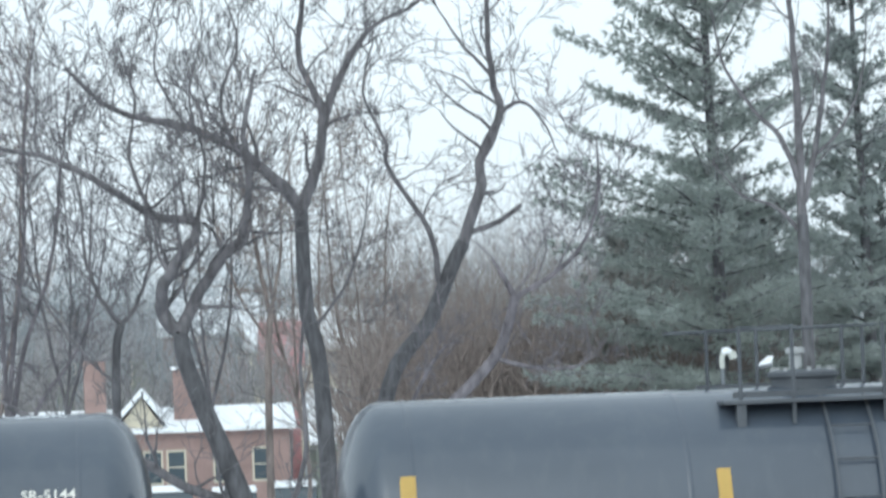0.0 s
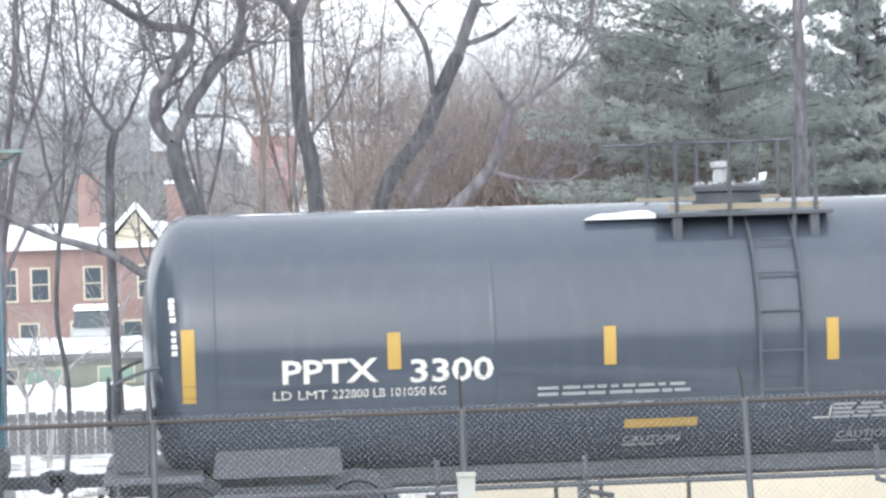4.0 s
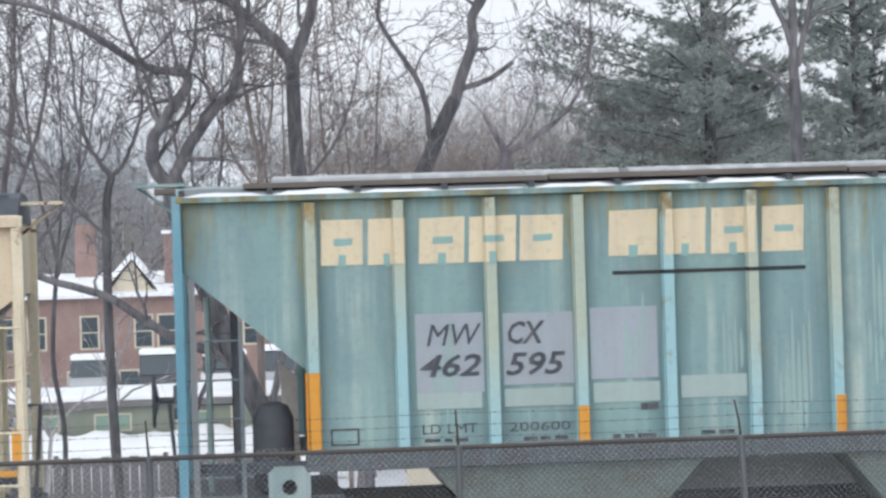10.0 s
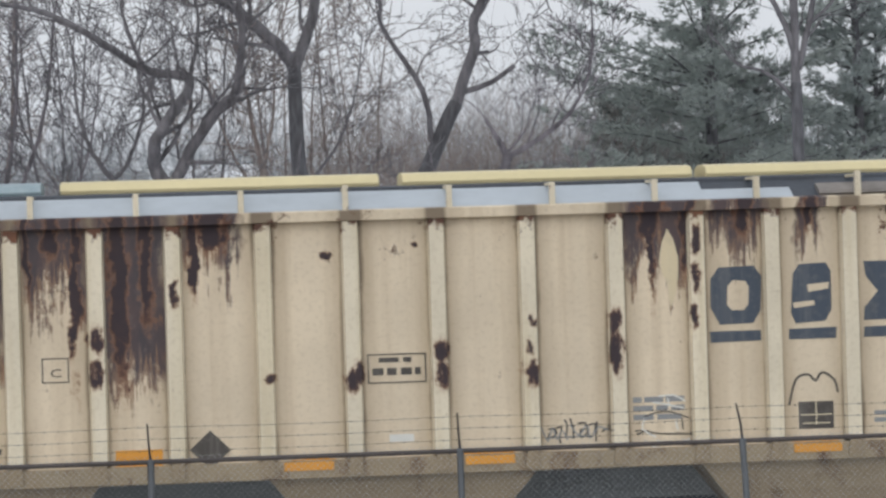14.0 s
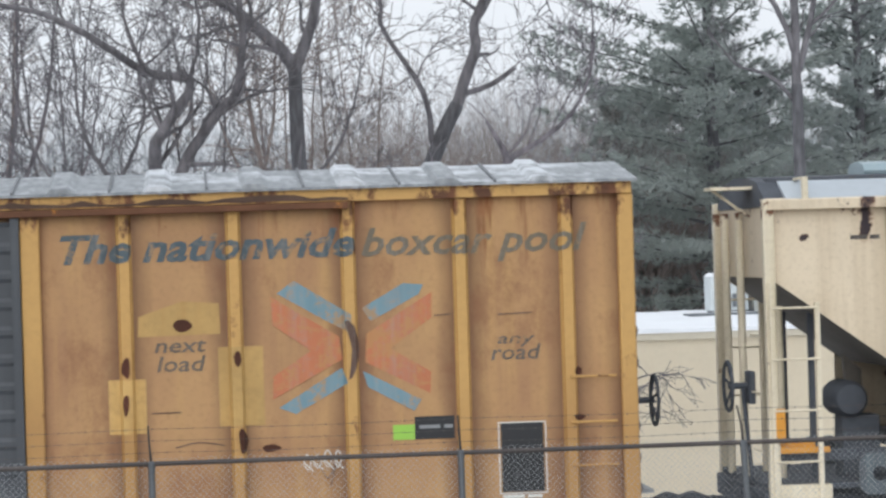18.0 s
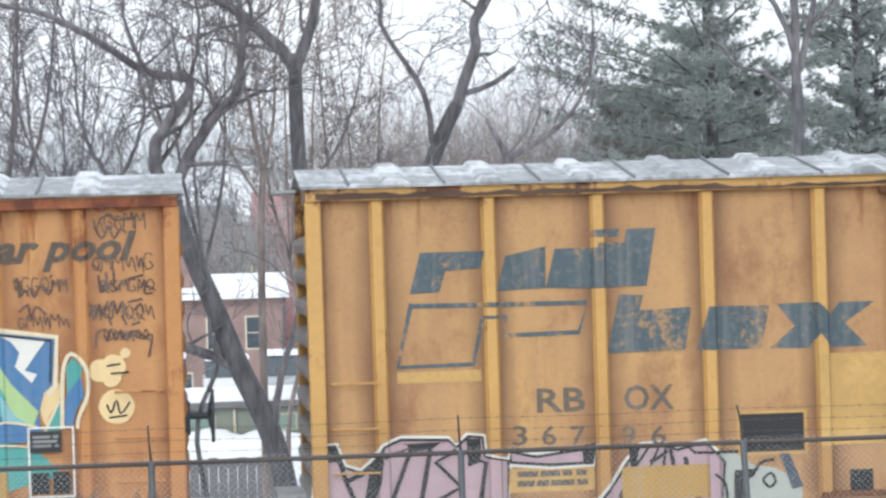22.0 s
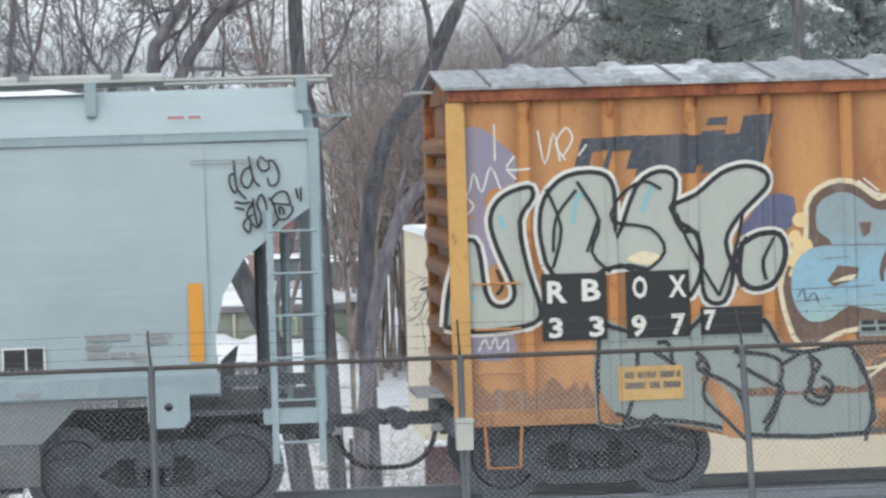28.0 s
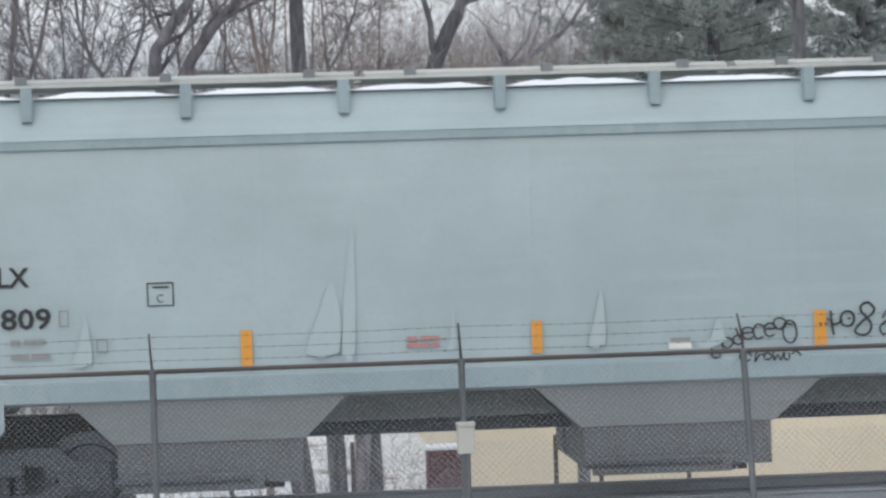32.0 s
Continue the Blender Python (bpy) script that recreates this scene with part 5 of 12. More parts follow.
    part("roof_walk", Geo().box(-8.3, -8.06, -0.5, 0.5, 4.40, 4.43), ROOFSTEEL, c)
    brake_wheel(c, 8.31, -0.75, 2.04, 1, 0.31)
    return c


car_a = boxcar(12.41, "weathered orange boxcar with a faded black sliding door", ORANGE, POST, RIBS_A, 0.10, (-1.9, 5.0, TRACKBROWN), False, 1.52, 0.02, end=panel_coat("grey_end_coat", "7b7673", "57565a", "93806a", "6a5548", (0.55, 0.78), across=True))
car_b = boxcar(-4.93, "orange boxcar covered in large spray-painted lettering", ORANGE_B, POST_B, RIBS_B, 0.085, (-2.05, 1.78, ROOFSTEEL), True, 1.485, chord=worn_rib("rusty_red_chord", "b06f42", "a2613a", "7c3f28", 1, 2, 1.0, (0.52, 0.68)), sill=panel_coat("grimy_orange_sill", "a2754c", "5f4a3c", "6e5444", "6a4633", (0.46, 0.70), across=True))
# three posts of the painted car have been sheathed anew
for x, z in ((2.60, 3.62), (3.50, 4.20), (4.38, 4.20)):
    part("post_cover", Geo().box(x - 0.062, x + 0.062, -1.53, -1.487, 0.62, z), PLATE, car_b, "yellow sheath over a post", bevel=0.012)
# dark brown and tan bands along the roof's edge
r = random.Random(77)
low = [(-7.9 + 12.9 * k / 70, 4.285 + r.uniform(0, 0.012)) for k in range(71)]
part("dark_edge_band", Geo().prism(low + [(x, 4.345 + r.uniform(-0.035, 0.02)) for x, z in reversed(low)], -1.556, -1.5515), coat("dark_brown_band", "5d4a40", 0.9, var=0.4, big=1.5), car_a)
for name, z0, z1, x1, mat in (("dark_edge_band", 4.285, 4.365, 4.95, coat("brown_band", "6a5650", 0.9, var=0.35, big=1.5)), ("roof_edge", 4.372, 4.412, 8.0, coat("tan_edge_paint", "a98f70", 0.7, var=0.25, big=1.2))):
    low = [(-2.0 + (x1 + 2.0) * k / 40, z0 + r.uniform(0, 0.02)) for k in range(41)]
    part(name, Geo().prism(low + [(x, z1 + r.uniform(-0.012, 0.0)) for x, z in reversed(low)], -1.556, -1.5515), mat, car_b)
part("corner_cover", Geo().box(-8.03, -7.83, -1.548, -1.532, 0.96, 4.27), POST, car_b, "yellow sheath over the corner post")

# ---------------------------------------------------------------- covered hoppers
RUST_RUNS = [(-4.69, 0.09, 4.09, 3.07), (-4.46, 0.15, 4.08, 3.44), (-4.27, 0.07, 4.07, 1.86), (-5.09, 0.09, 3.94, 3.66), (-3.89, 0.06, 3.97, 3.18), (-3.64, 0.16, 3.96, 3.73), (-3.39, 0.09, 4.0, 1.97),
             (-2.92, 0.17, 4.08, 1.77), (-2.63, 0.12, 4.07, 2.64), (-1.95, 0.28, 4.01, 3.73), (-2.15, 0.08, 3.78, 3.18), (2.7, 0.18, 3.96, 3.73), (2.71, 0.07, 3.96, 2.92), (3.06, 0.08, 3.95, 3.2),
             (3.68, 0.16, 4.07, 3.75), (4.41, 0.11, 3.99, 3.78), (5.31, 0.08, 3.97, 3.75), (5.57, 0.04, 4.01, 3.63), (6.08, 0.11, 3.97, 3.84), (6.24, 0.08, 3.97, 3.61), (6.59, 0.06, 3.98, 2.62),
             (6.77, 0.08, 3.98, 3.16), (7.06, 0.05, 3.97, 3.59), (7.45, 0.16, 4.04, 3.8), (7.5, 0.06, 3.65, 2.81), (7.77, 0.07, 4.0, 3.76), (7.76, 0.06, 3.59, 3.27),
             (-7.55, 0.12, 3.94, 3.7), (-6.81, 0.1, 3.96, 3.65), (-5.97, 0.07, 3.94, 3.8)]   # middle, half width, top, foot
RUST_WASH = [(-4.46, 0.35, 2.65), (-3.6, 0.35, 3.25), (-2.78, 0.35, 2.35), (-1.95, 0.3, 3.65), (2.75, 0.34, 3.35), (3.6, 0.32, 3.6), (4.4, 0.15, 3.75), (6.15, 0.2, 3.65), (6.8, 0.3, 2.8), (7.55, 0.32, 3.2)]   # middle, half width, foot
RUST_SPOTS = [(-0.53, 2.38, 0.061, 0.109), (0.44, 2.64, 0.061, 0.121), (0.44, 2.41, 0.067, 0.152), (1.39, 2.94, 0.042, 0.061), (1.38, 2.66, 0.042, 0.085), (1.38, 2.4, 0.061, 0.133), (2.29, 2.88, 0.048, 0.133), (2.3, 2.58, 0.061, 0.212), (3.19, 3.74, 0.048, 0.152), (3.17, 3.35, 0.048, 0.152), (3.14, 2.94, 0.042, 0.109), (5.66, 2.4, 0.182, 0.273), (-0.77, 3.69, 0.042, 0.042), (0.21, 3.78, 0.042, 0.03), (-1.39, 2.42, 0.061, 0.048), (-0.46, 2.46, 0.055, 0.121), (-3.17, 2.88, 0.055, 0.133), (-3.18, 2.52, 0.048, 0.152), (-6.64, 2.14, 0.055, 0.055), (-8.24, 3.75, 0.042, 0.03), (-2.35, 3.33, 0.042, 0.121), (-7.02, 3.13, 0.048, 0.061)]   # x, z, half width, half height

RIBS_C = [7.19, 6.43, 5.68, 4.83, 3.99, 3.18, 2.31, 1.37, 0.41, -0.5, -1.42, -2.36, -3.17, -4.04, -4.88, -5.72, -6.46, -7.2]
RIBS_R = [-6.97, -6.04, -5.07, -4.13, -3.18, -2.27, -1.38, -0.45, 0.45, 1.35, 2.28, 3.2, 4.11, 5.05, 6.0, 6.98]


def rusty_coat(name, h, dark, streak, caps=False):
    """Old light paint from which rust has broken and run down in known places."""
    n = Nodes(name, 0.6)
    c = rgb(h)
    x, z = n.axis(0), n.axis(2)
    col = n.mix(n.span(n.noise(0.6, detail=4), 0.3, 0.7), shade(c, 0.84), shade(c, 1.1))
    run = n.noise(1.0, (7, 7, 0.25), detail=7)
    col = n.mix(n.span(run, 0.47, 0.75, 0, 0.7), col, rgb(streak))
    fine = n.noise(20, detail=5)
    col = n.mix(n.span(fine, 0.5, 0.8, 0, 0.35), col, rgb(dark))
    if caps:      # ribs: rust where the cap meets the top rail
        d = None
    else:         # sheets: grime and painted rib-edge shadow along the ribs
        d = n.math("ADD", n.nearest(x, RIBS_C), n.math("MULTIPLY", n.math("SUBTRACT", n.noise(1.5, (1, 1, 0.4), detail=4), 0.5), 0.16))
        col = n.mix(n.span(d, 0.10, 0.30, 0.45, 0), col, rgb("9d8c72"))
        # narrow dark line that paints in the shadow at the ribs' edges
        col = n.mix(n.span(d, 0.085, 0.125, 0.75, 0), col, rgb("5f5040"))
    # general specks, more of them towards the top rail
    blot = n.noise(3.4, (1, 1, 0.7), detail=10, rough=0.75, shift=(7, 3, 5))
    f = n.span(n.math("ADD", blot, n.span(z, 3.5, 4.1, 0, 0.07)), 0.645, 0.69)
    wob = n.math("MULTIPLY", n.math("SUBTRACT", n.noise(2.2, detail=3, shift=(1, 8, 3)), 0.5), 0.25)
    xw = n.math("ADD", x, wob)
    xw = n.math("ADD", xw, n.math("MULTIPLY", n.math("SUBTRACT", n.noise(9, (1, 1, 0.5), detail=6, rough=0.7, shift=(5, 2, 1)), 0.5), 0.22))
    if not caps:
        # sheets from which the paint has gone: dark from the top, in ragged legs below
        legs = n.math("MULTIPLY", n.math("SUBTRACT", n.noise(1.0, (7, 7, 0.55), detail=8, rough=0.75, shift=(8, 8, 1)), 0.5), 3.4)
        holes = n.span(n.noise(4.5, (1, 1, 0.5), detail=9, rough=0.78, shift=(3, 9, 2)), 0.55, 0.60, 1, 0.12)
        zr = n.math("ADD", n.math("ADD", z, legs), n.math("MULTIPLY", n.math("SUBTRACT", n.noise(9, detail=6, rough=0.7), 0.5), 0.5))
        bare = deep = None
        for cx, hw, foot in RUST_WASH:
            inx = n.span(n.math("ABSOLUTE", n.math("SUBTRACT", xw, cx)), hw * 0.8, hw * 1.2, 1, 0)
            m = n.math("MULTIPLY", inx, n.math("MULTIPLY", holes, n.span(zr, foot - 0.08, foot + 0.06)))
            k = n.math("MULTIPLY", inx, n.span(zr, foot + 0.10, foot + 0.38))
            bare = m if bare is None else n.math("MAXIMUM", bare, m)
            deep = k if deep is None else n.math("MAXIMUM", deep, k)
        col = n.mix(n.math("MULTIPLY", bare, 0.9), col, n.mix(n.span(n.noise(4, detail=6), 0.4, 0.6), rgb("7d5c44"), rgb("64504a")))
        col = n.mix(n.math("MULTIPLY", deep, 0.95), col, n.mix(n.span(n.noise(3, (2, 2, 0.6), detail=6), 0.38, 0.62), rgb("3c373e"), rgb("4d4042")))
    total = None
    for cx, hw, top, foot in [] if caps else RUST_RUNS:
        hw *= 0.6
        inx = n.span(n.math("ABSOLUTE", n.math("SUBTRACT", xw, cx)), hw * 0.35, hw * 1.55, 1, 0)
        inz = n.span(z, foot - 0.1, foot + 0.55 * (top - foot), 0, 1)
        m = n.math("MULTIPLY", inx, inz)
        total = m if total is None else n.math("MAXIMUM", total, m)
    for cx, cz, a, b in RUST_SPOTS:
        u = n.math("DIVIDE", n.math("SUBTRACT", xw, cx), a)
        v = n.math("DIVIDE", n.math("SUBTRACT", z, cz), b)
        d = n.math("ADD", n.math("MULTIPLY", u, u), n.math("MULTIPLY", v, v))
        m = n.span(d, 0.4, 3.0, 0.85 if a < 0.13 else 0.62, 0)
        total = m if total is None else n.math("MAXIMUM", total, m)
    ragged = n.math("ADD", n.math("MULTIPLY", n.noise(1.0, (13, 13, 1.6), detail=8, rough=0.7), 0.9), n.math("MULTIPLY", n.noise(8, detail=8, rough=0.78), 1.1))
    g = n.span(n.math("ADD", ragged, n.math("MULTIPLY", total, 0.75)), 1.36, 1.54)
    g = n.math("MULTIPLY", g, n.span(total, 0.02, 0.2))
    rust = n.mix(n.span(n.noise(5, detail=6), 0.35, 0.65), rgb("4a3632"), rgb("7a5540"))
    halo = n.span(n.math("ADD", ragged, n.math("MULTIPLY", total, 0.75)), 1.2, 1.45, 0, 0.5)
    col = n.mix(n.math("MULTIPLY", halo, n.span(total, 0.02, 0.2)), col, rgb("9a7150"))
    core = n.span(n.math("ADD", ragged, n.math("MULTIPLY", total, 0.75)), 1.40, 1.60)
    both = n.math("MAXIMUM", f, g)
    if caps:
        both = n.math("MAXIMUM", both, n.span(n.math("ADD", n.noise(7, detail=6), n.span(z, 3.85, 4.04, 0, 0.35)), 0.70, 0.80, 0, n.span(z, 4.045, 4.06, 1, 0)))
    col = n.mix(both, col, rust)
    col = n.mix(n.math("MULTIPLY", core, n.math("MULTIPLY", n.span(total, 0.3, 0.8), 0.9)), col, rgb("39343a"))
    n.put(n.b.inputs["Roughness"], n.span(both, 0, 1, 0.55, 0.92))
    n.bump(fine, 0.3, 0.006)
    return n.done(col)


SAND = rusty_coat("weathered_sand_paint", "dccdb4", "a08e72", "c4b296")
CREAMPAINT = rusty_coat("cream_rib_paint", "dfd5be", "9a8968", "c6b793", True)
TEAL = worn_sheet("faded_teal_paint", "82a09f", "78949a", "537076", "c2d0c8", "a0915c", RIBS_R + [8.3, -8.3], 0.07, 4.24, (0.55, 0.74), 0.65, blotched=0.2)
TEALRIB = worn_rib("chalky_teal_rib_paint", "9ac2ca", "b0bbad", "9a8458", 2.7, 3.7, 1.2, (0.57, 0.72))
POSTTEAL = panel_coat("blue_teal_post_paint", "6598ac", "4f7687", "a9c0c0", "6d6152", (0.6, 0.8))
DULLRUNG = coat("dull_grey_ladder_steel", "747f83", 0.7, 0.2, var=0.25)
HATCH = coat("cream_hatch", "ddd0a4", 0.5, var=0.1)
TEALFRAME = panel_coat("grey_teal_rail_paint", "869d9e", "6b7c7e", "b9c4c3", "7d6a58", (0.62, 0.8))
# Level pale streaks put the side's reflection bands into its colour.
PALE = panel_coat("pale_blue_grey_paint", "a4b4b9", "929fa4", "abb9be", "98a5a9", (0.74, 0.95), rough=0.34, across=True)
PALEFRAME = panel_coat("blue_grey_frame_paint", "93a5ac", "6d7a7f", "a7b3b7", "7e8486", (0.70, 0.9), rough=0.45)
SILLSAND = panel_coat("grimy_sand_sill", "968870", "6b5c48", "8b755a", "4f352c", (0.52, 0.70))
UNDERSAND = panel_coat("dirty_sand_hopper_paint", "94866f", "5a5146", "75634a", "574539", (0.53, 0.78), across=True)
UNDERTEAL = panel_coat("dirty_hopper_paint", "707d7c", "4d5356", "6f5f48", "5f5044", (0.50, 0.78), across=True)
UNDERPALE = panel_coat("dirty_pale_hopper_paint", "858c8f", "64676a", "7a756f", "77695a", (0.60, 0.84), across=True)
OUTLET = panel_coat("oily_outlet_steel", "5a5f65", "474a4f", "6d675f", "57504b", (0.52, 0.78), across=True)
SILLDARK = panel_coat("grimy_dark_sill", "535a60", "43474c", "6e7d7d", "54504f", (0.5, 0.75))
SHADOWSTEEL = coat("dull_slope_steel", "83888b", 0.8, 0.1, var=0.2)
ROOFSNOW = coat("snow_on_roof", "e8edf4", 0.6, var=0.08, bump=0.4)


def rib_geo(x, w, sy, y_in, y_out, z0, z1):
    h = w / 2
    prof = [(x - h - 0.02, sy * y_in), (x - h, sy * y_out), (x + h, sy * y_out), (x + h + 0.02, sy * y_in)]
    g = Geo()
    for z in (z0, z1):
        g.v += [(a, b, z) for a, b in prof]
    g.f = [(0, 1, 5, 4), (1, 2, 6, 5), (2, 3, 7, 6), (0, 3, 2, 1), (4, 5, 6, 7), (3, 0, 4, 7)]
    return g


def snow_strip(car, x0, x1, y, z, seed, deep=0.06, wide=0.22):
    """A lumpy ribbon of snow that lies along a ledge."""
    r = random.Random(seed)
    n = max(4, int((x1 - x0) / 0.16))
    g = Geo()
    for i in range(n + 1):
        x = x0 + (x1 - x0) * i / n
        e = min(1, 5 * min(i, n - i) / n)
        h = deep * e * (0.55 + 0.6 * abs(noise.noise((x * 1.7, seed, 0)))) + 0.004
        g.v += [(x, y - wide / 2, z), (x, y - wide * 0.3, z + h * 0.9), (x, y + wide * 0.2, z + h), (x, y + wide / 2, z)]
    for i in range(n):
        g.f += [(4 * i + j, 4 * i + j + 1, 4 * i + j + 5, 4 * i + j + 4) for j in range(3)]
    g.f += [(3, 2, 1, 0), (4 * n, 4 * n + 1, 4 * n + 2, 4 * n + 3)]
    return part("snow", g, ROOFSNOW, car, "thin snow lying on the ledge", smooth=50)


def bay(car, xc, top, bot, z0, z1, material, gate=0.75):
    """One discharge hopper with its outlet gate."""
    g = Geo()
    zm = z0 + 0.30
    xm = bot + (top - bot) * 0.30 / (z1 - z0)
    for (x, y, z) in ((top, 1.40, z1), (xm, 1.21, zm)):
        g.v += [(xc - x, -y, z), (xc + x, -y, z), (xc + x, y, z), (xc - x, y, z)]
    g.f = [(0, 1, 5, 4), (1, 2, 6, 5), (2, 3, 7, 6), (3, 0, 4, 7), (3, 2, 1, 0), (4, 5, 6, 7)]
    h = part("hopper", g, material, car)
    part("outlet_box", Geo().box(xc - xm + 0.03, xc + xm - 0.03, -1.19, 1.19, z0 - 0.16, zm - 0.002), OUTLET, h, "oily dark outlet under the hopper", bevel=0.01)
    part("outlet_gate", Geo().box(xc - bot - 0.06, xc + bot + 0.06, -1.0, 1.0, z0 - 0.24, z0 - 0.162), DARK, h, bevel=0.015)
    part("gate_frame", Geo().box(xc - gate * 1.25, xc + gate * 0.75, -1.30, -1.20, z0 - 0.22, z0 - 0.04), OUTLET, h, bevel=0.01)
    part("gate_shaft", Geo().tube([(xc - gate * 1.35, -1.33, z0 - 0.1), (xc + gate * 0.6, -1.33, z0 - 0.1)], 0.03, 8), CAST, h, smooth=40)


def slim_ladder(car, x0, x1, z0, z1, y, rungs):
    """Thin rungs between the end post and one light stile."""
    l = new("ladder")
    l.parent = car
    part("stile", Geo().box(x1 - 0.022, x1 + 0.022, y - 0.015, y + 0.02, z0, z1), DULLRUNG, l)
    rung = Geo().tube([(x0, y, 0), (x1, y, 0)], 0.010, 6).mesh("rung", DULLRUNG)
    for k in range(rungs):
        o = new("rung", rung)
        o.parent, o.location = l, (0, 0, z0 + (z1 - z0) * (k + 0.5) / rungs)


def open_end(car, sx, xs, xe, z_top, z_edge, z_low, paint, frame, sheet, ladder_x, plat=1.12, dark_end=False, broad_post=False):
    """The open end: slope sheet, posts, platform, ladder, brake gear. xs: the last rib; xe: the end posts."""
    for sy in (-1, 1):
        post = Geo().box(*sorted((sx * (xe - (0.05 if broad_post and sy < 0 else 0.10 if broad_post else 0.07)), sx * (xe + 0.05))), *sorted((sy * 1.38, sy * 1.50)), plat - 0.14, z_top + 0.08)
        part("end_post", post, POSTTEAL if broad_post else frame, car, bevel=0.012)
        if broad_post:
            part("post_flange", Geo().box(*sorted((sx * (xe - 0.17), sx * (xe - 0.102))), *sorted((sy * 1.40, sy * 1.44)), plat, z_edge - 0.1), SHADOWSTEEL, car)
        part("inner_post", Geo().box(*sorted((sx * (xe - 0.62), sx * (xe - 0.56))), *sorted((sy * 0.70, sy * 0.78)), plat, z_edge - 0.25), DARK, car)
        part("corner_gusset", Geo().box(*sorted((sx * (xe - 0.62), sx * (xe + 0.04))), *sorted((sy * 1.35, sy * 1.49)), plat - 0.16, plat), frame, car, bevel=0.01)
    # slope sheet and its stiffeners
    th = 0.05
    if dark_end:
        curve = [(xe - 0.04, z_edge), (xe - 0.42, z_edge - 0.26), (xe - 0.80, z_edge - 0.56), (xe - 1.02, z_edge - 0.92), (xe - 1.11, z_edge - 1.35), (xe - 1.12, z_low)]
    else:
        curve = [(xe - 0.03, z_edge), (xs, z_low)]
    poly = curve + [(x - 0.05, z + 0.03) for x, z in reversed(curve)]
    part("slope_sheet", Geo().prism([(sx * x, z) for x, z in poly], -1.385, 1.385), sheet, car)
    if broad_post and sx < 0:
        part("brake_cylinder", Geo().lathe([(1.15, 0.12), (1.2, 0.22), (1.95, 0.22), (2.08, 0.16), (2.12, 0.05)], (sx * 7.4, -0.95, 0), "z", 18), DARK, car, smooth=40)
    part("end_sheet", Geo().box(*sorted((sx * (xe - 0.06), sx * (xe - 0.02))), -1.40, 1.40, z_edge, z_top), paint, car)
    part("slope_stiffener", Geo().prism([(sx * (xs + 0.1), plat), (sx * (xs + 0.22), plat), (sx * (xs + 0.32), z_low + 0.12), (sx * (xs + 0.12), z_low - 0.06)], -0.06, 0.06), sheet, car)
    part("slope_brace", Geo().tube([(sx * (xe - 0.3), -0.5, plat), (sx * (xe - 0.3), -0.5, z_edge - 0.32)], 0.035, 6), frame, car)
    part("slope_brace", Geo().tube([(sx * (xe - 0.3), 0.5, plat), (sx * (xe - 0.3), 0.5, z_edge - 0.32)], 0.035, 6), frame, car)
    part("platform", Geo().box(*sorted((sx * (xs - 0.3), sx * (xe + 0.04))), -1.36, 1.36, plat - 0.06, plat), DARK, car, bevel=0.008)
    part("end_sill", Geo().box(*sorted((sx * (xe - 0.12), sx * (xe + 0.1))), -1.42, 1.42, plat - 0.30, plat - 0.065), DARK, car, bevel=0.015)
    part("platform_beam", Geo().box(*sorted((sx * (xs + 0.02), sx * (xe - 0.1))), -1.34, -1.26, plat + 0.24, plat + 0.36), DARK, car)
    for sy in (-1, 1):
        a, b = sorted((sx * (xe - 0.01), sx * ladder_x))
        if broad_post:
            slim_ladder(car, sx * (xe - 0.06), sx * (xe - 0.63), 0.55, z_edge - 0.55, sy * 1.43, 6)
        else:
            ladder(car, a, b, 0.55, z_edge - 0.05 if sy < 0 else z_edge, sy * 1.50 - (0.02 if sy < 0 else 0), 6 if dark_end else 5, frame, short=0 if dark_end else 0.22)
    for k in range(3):
        z = plat + 0.35 + 0.62 * k
        part("end_rung", Geo().tube([(sx * (xe + 0.07), -1.3, z), (sx * (xe + 0.07), -0.75, z)], 0.012, 6), frame, car)
    coupler(car, sx * (xe + 0.02), sx)
    if sx < 0:
        brake_wheel(car, sx * (xe + 0.30), -0.55, 2.15, sx, 0.28)
    part("brake_shaft", Geo().tube([(sx * (xe - 0.0), -0.55, 2.15), (sx * (xe + 0.14), -0.55, 2.15), (sx * (xe + 0.06), -0.55, plat)], 0.025, 6), DARK, car)
    part("roof_step", Geo().box(*sorted((sx * (xe - 0.1), sx * (xe + 0.45))), -0.7, -0.25, z_top + 0.20, z_top + 0.235), frame, car)
    part("step_brace", Geo().tube([(sx * (xe + 0.4), -0.5, z_top + 0.2), (sx * xe, -0.5, z_top - 0.1)], 0.018, 6), frame, car)


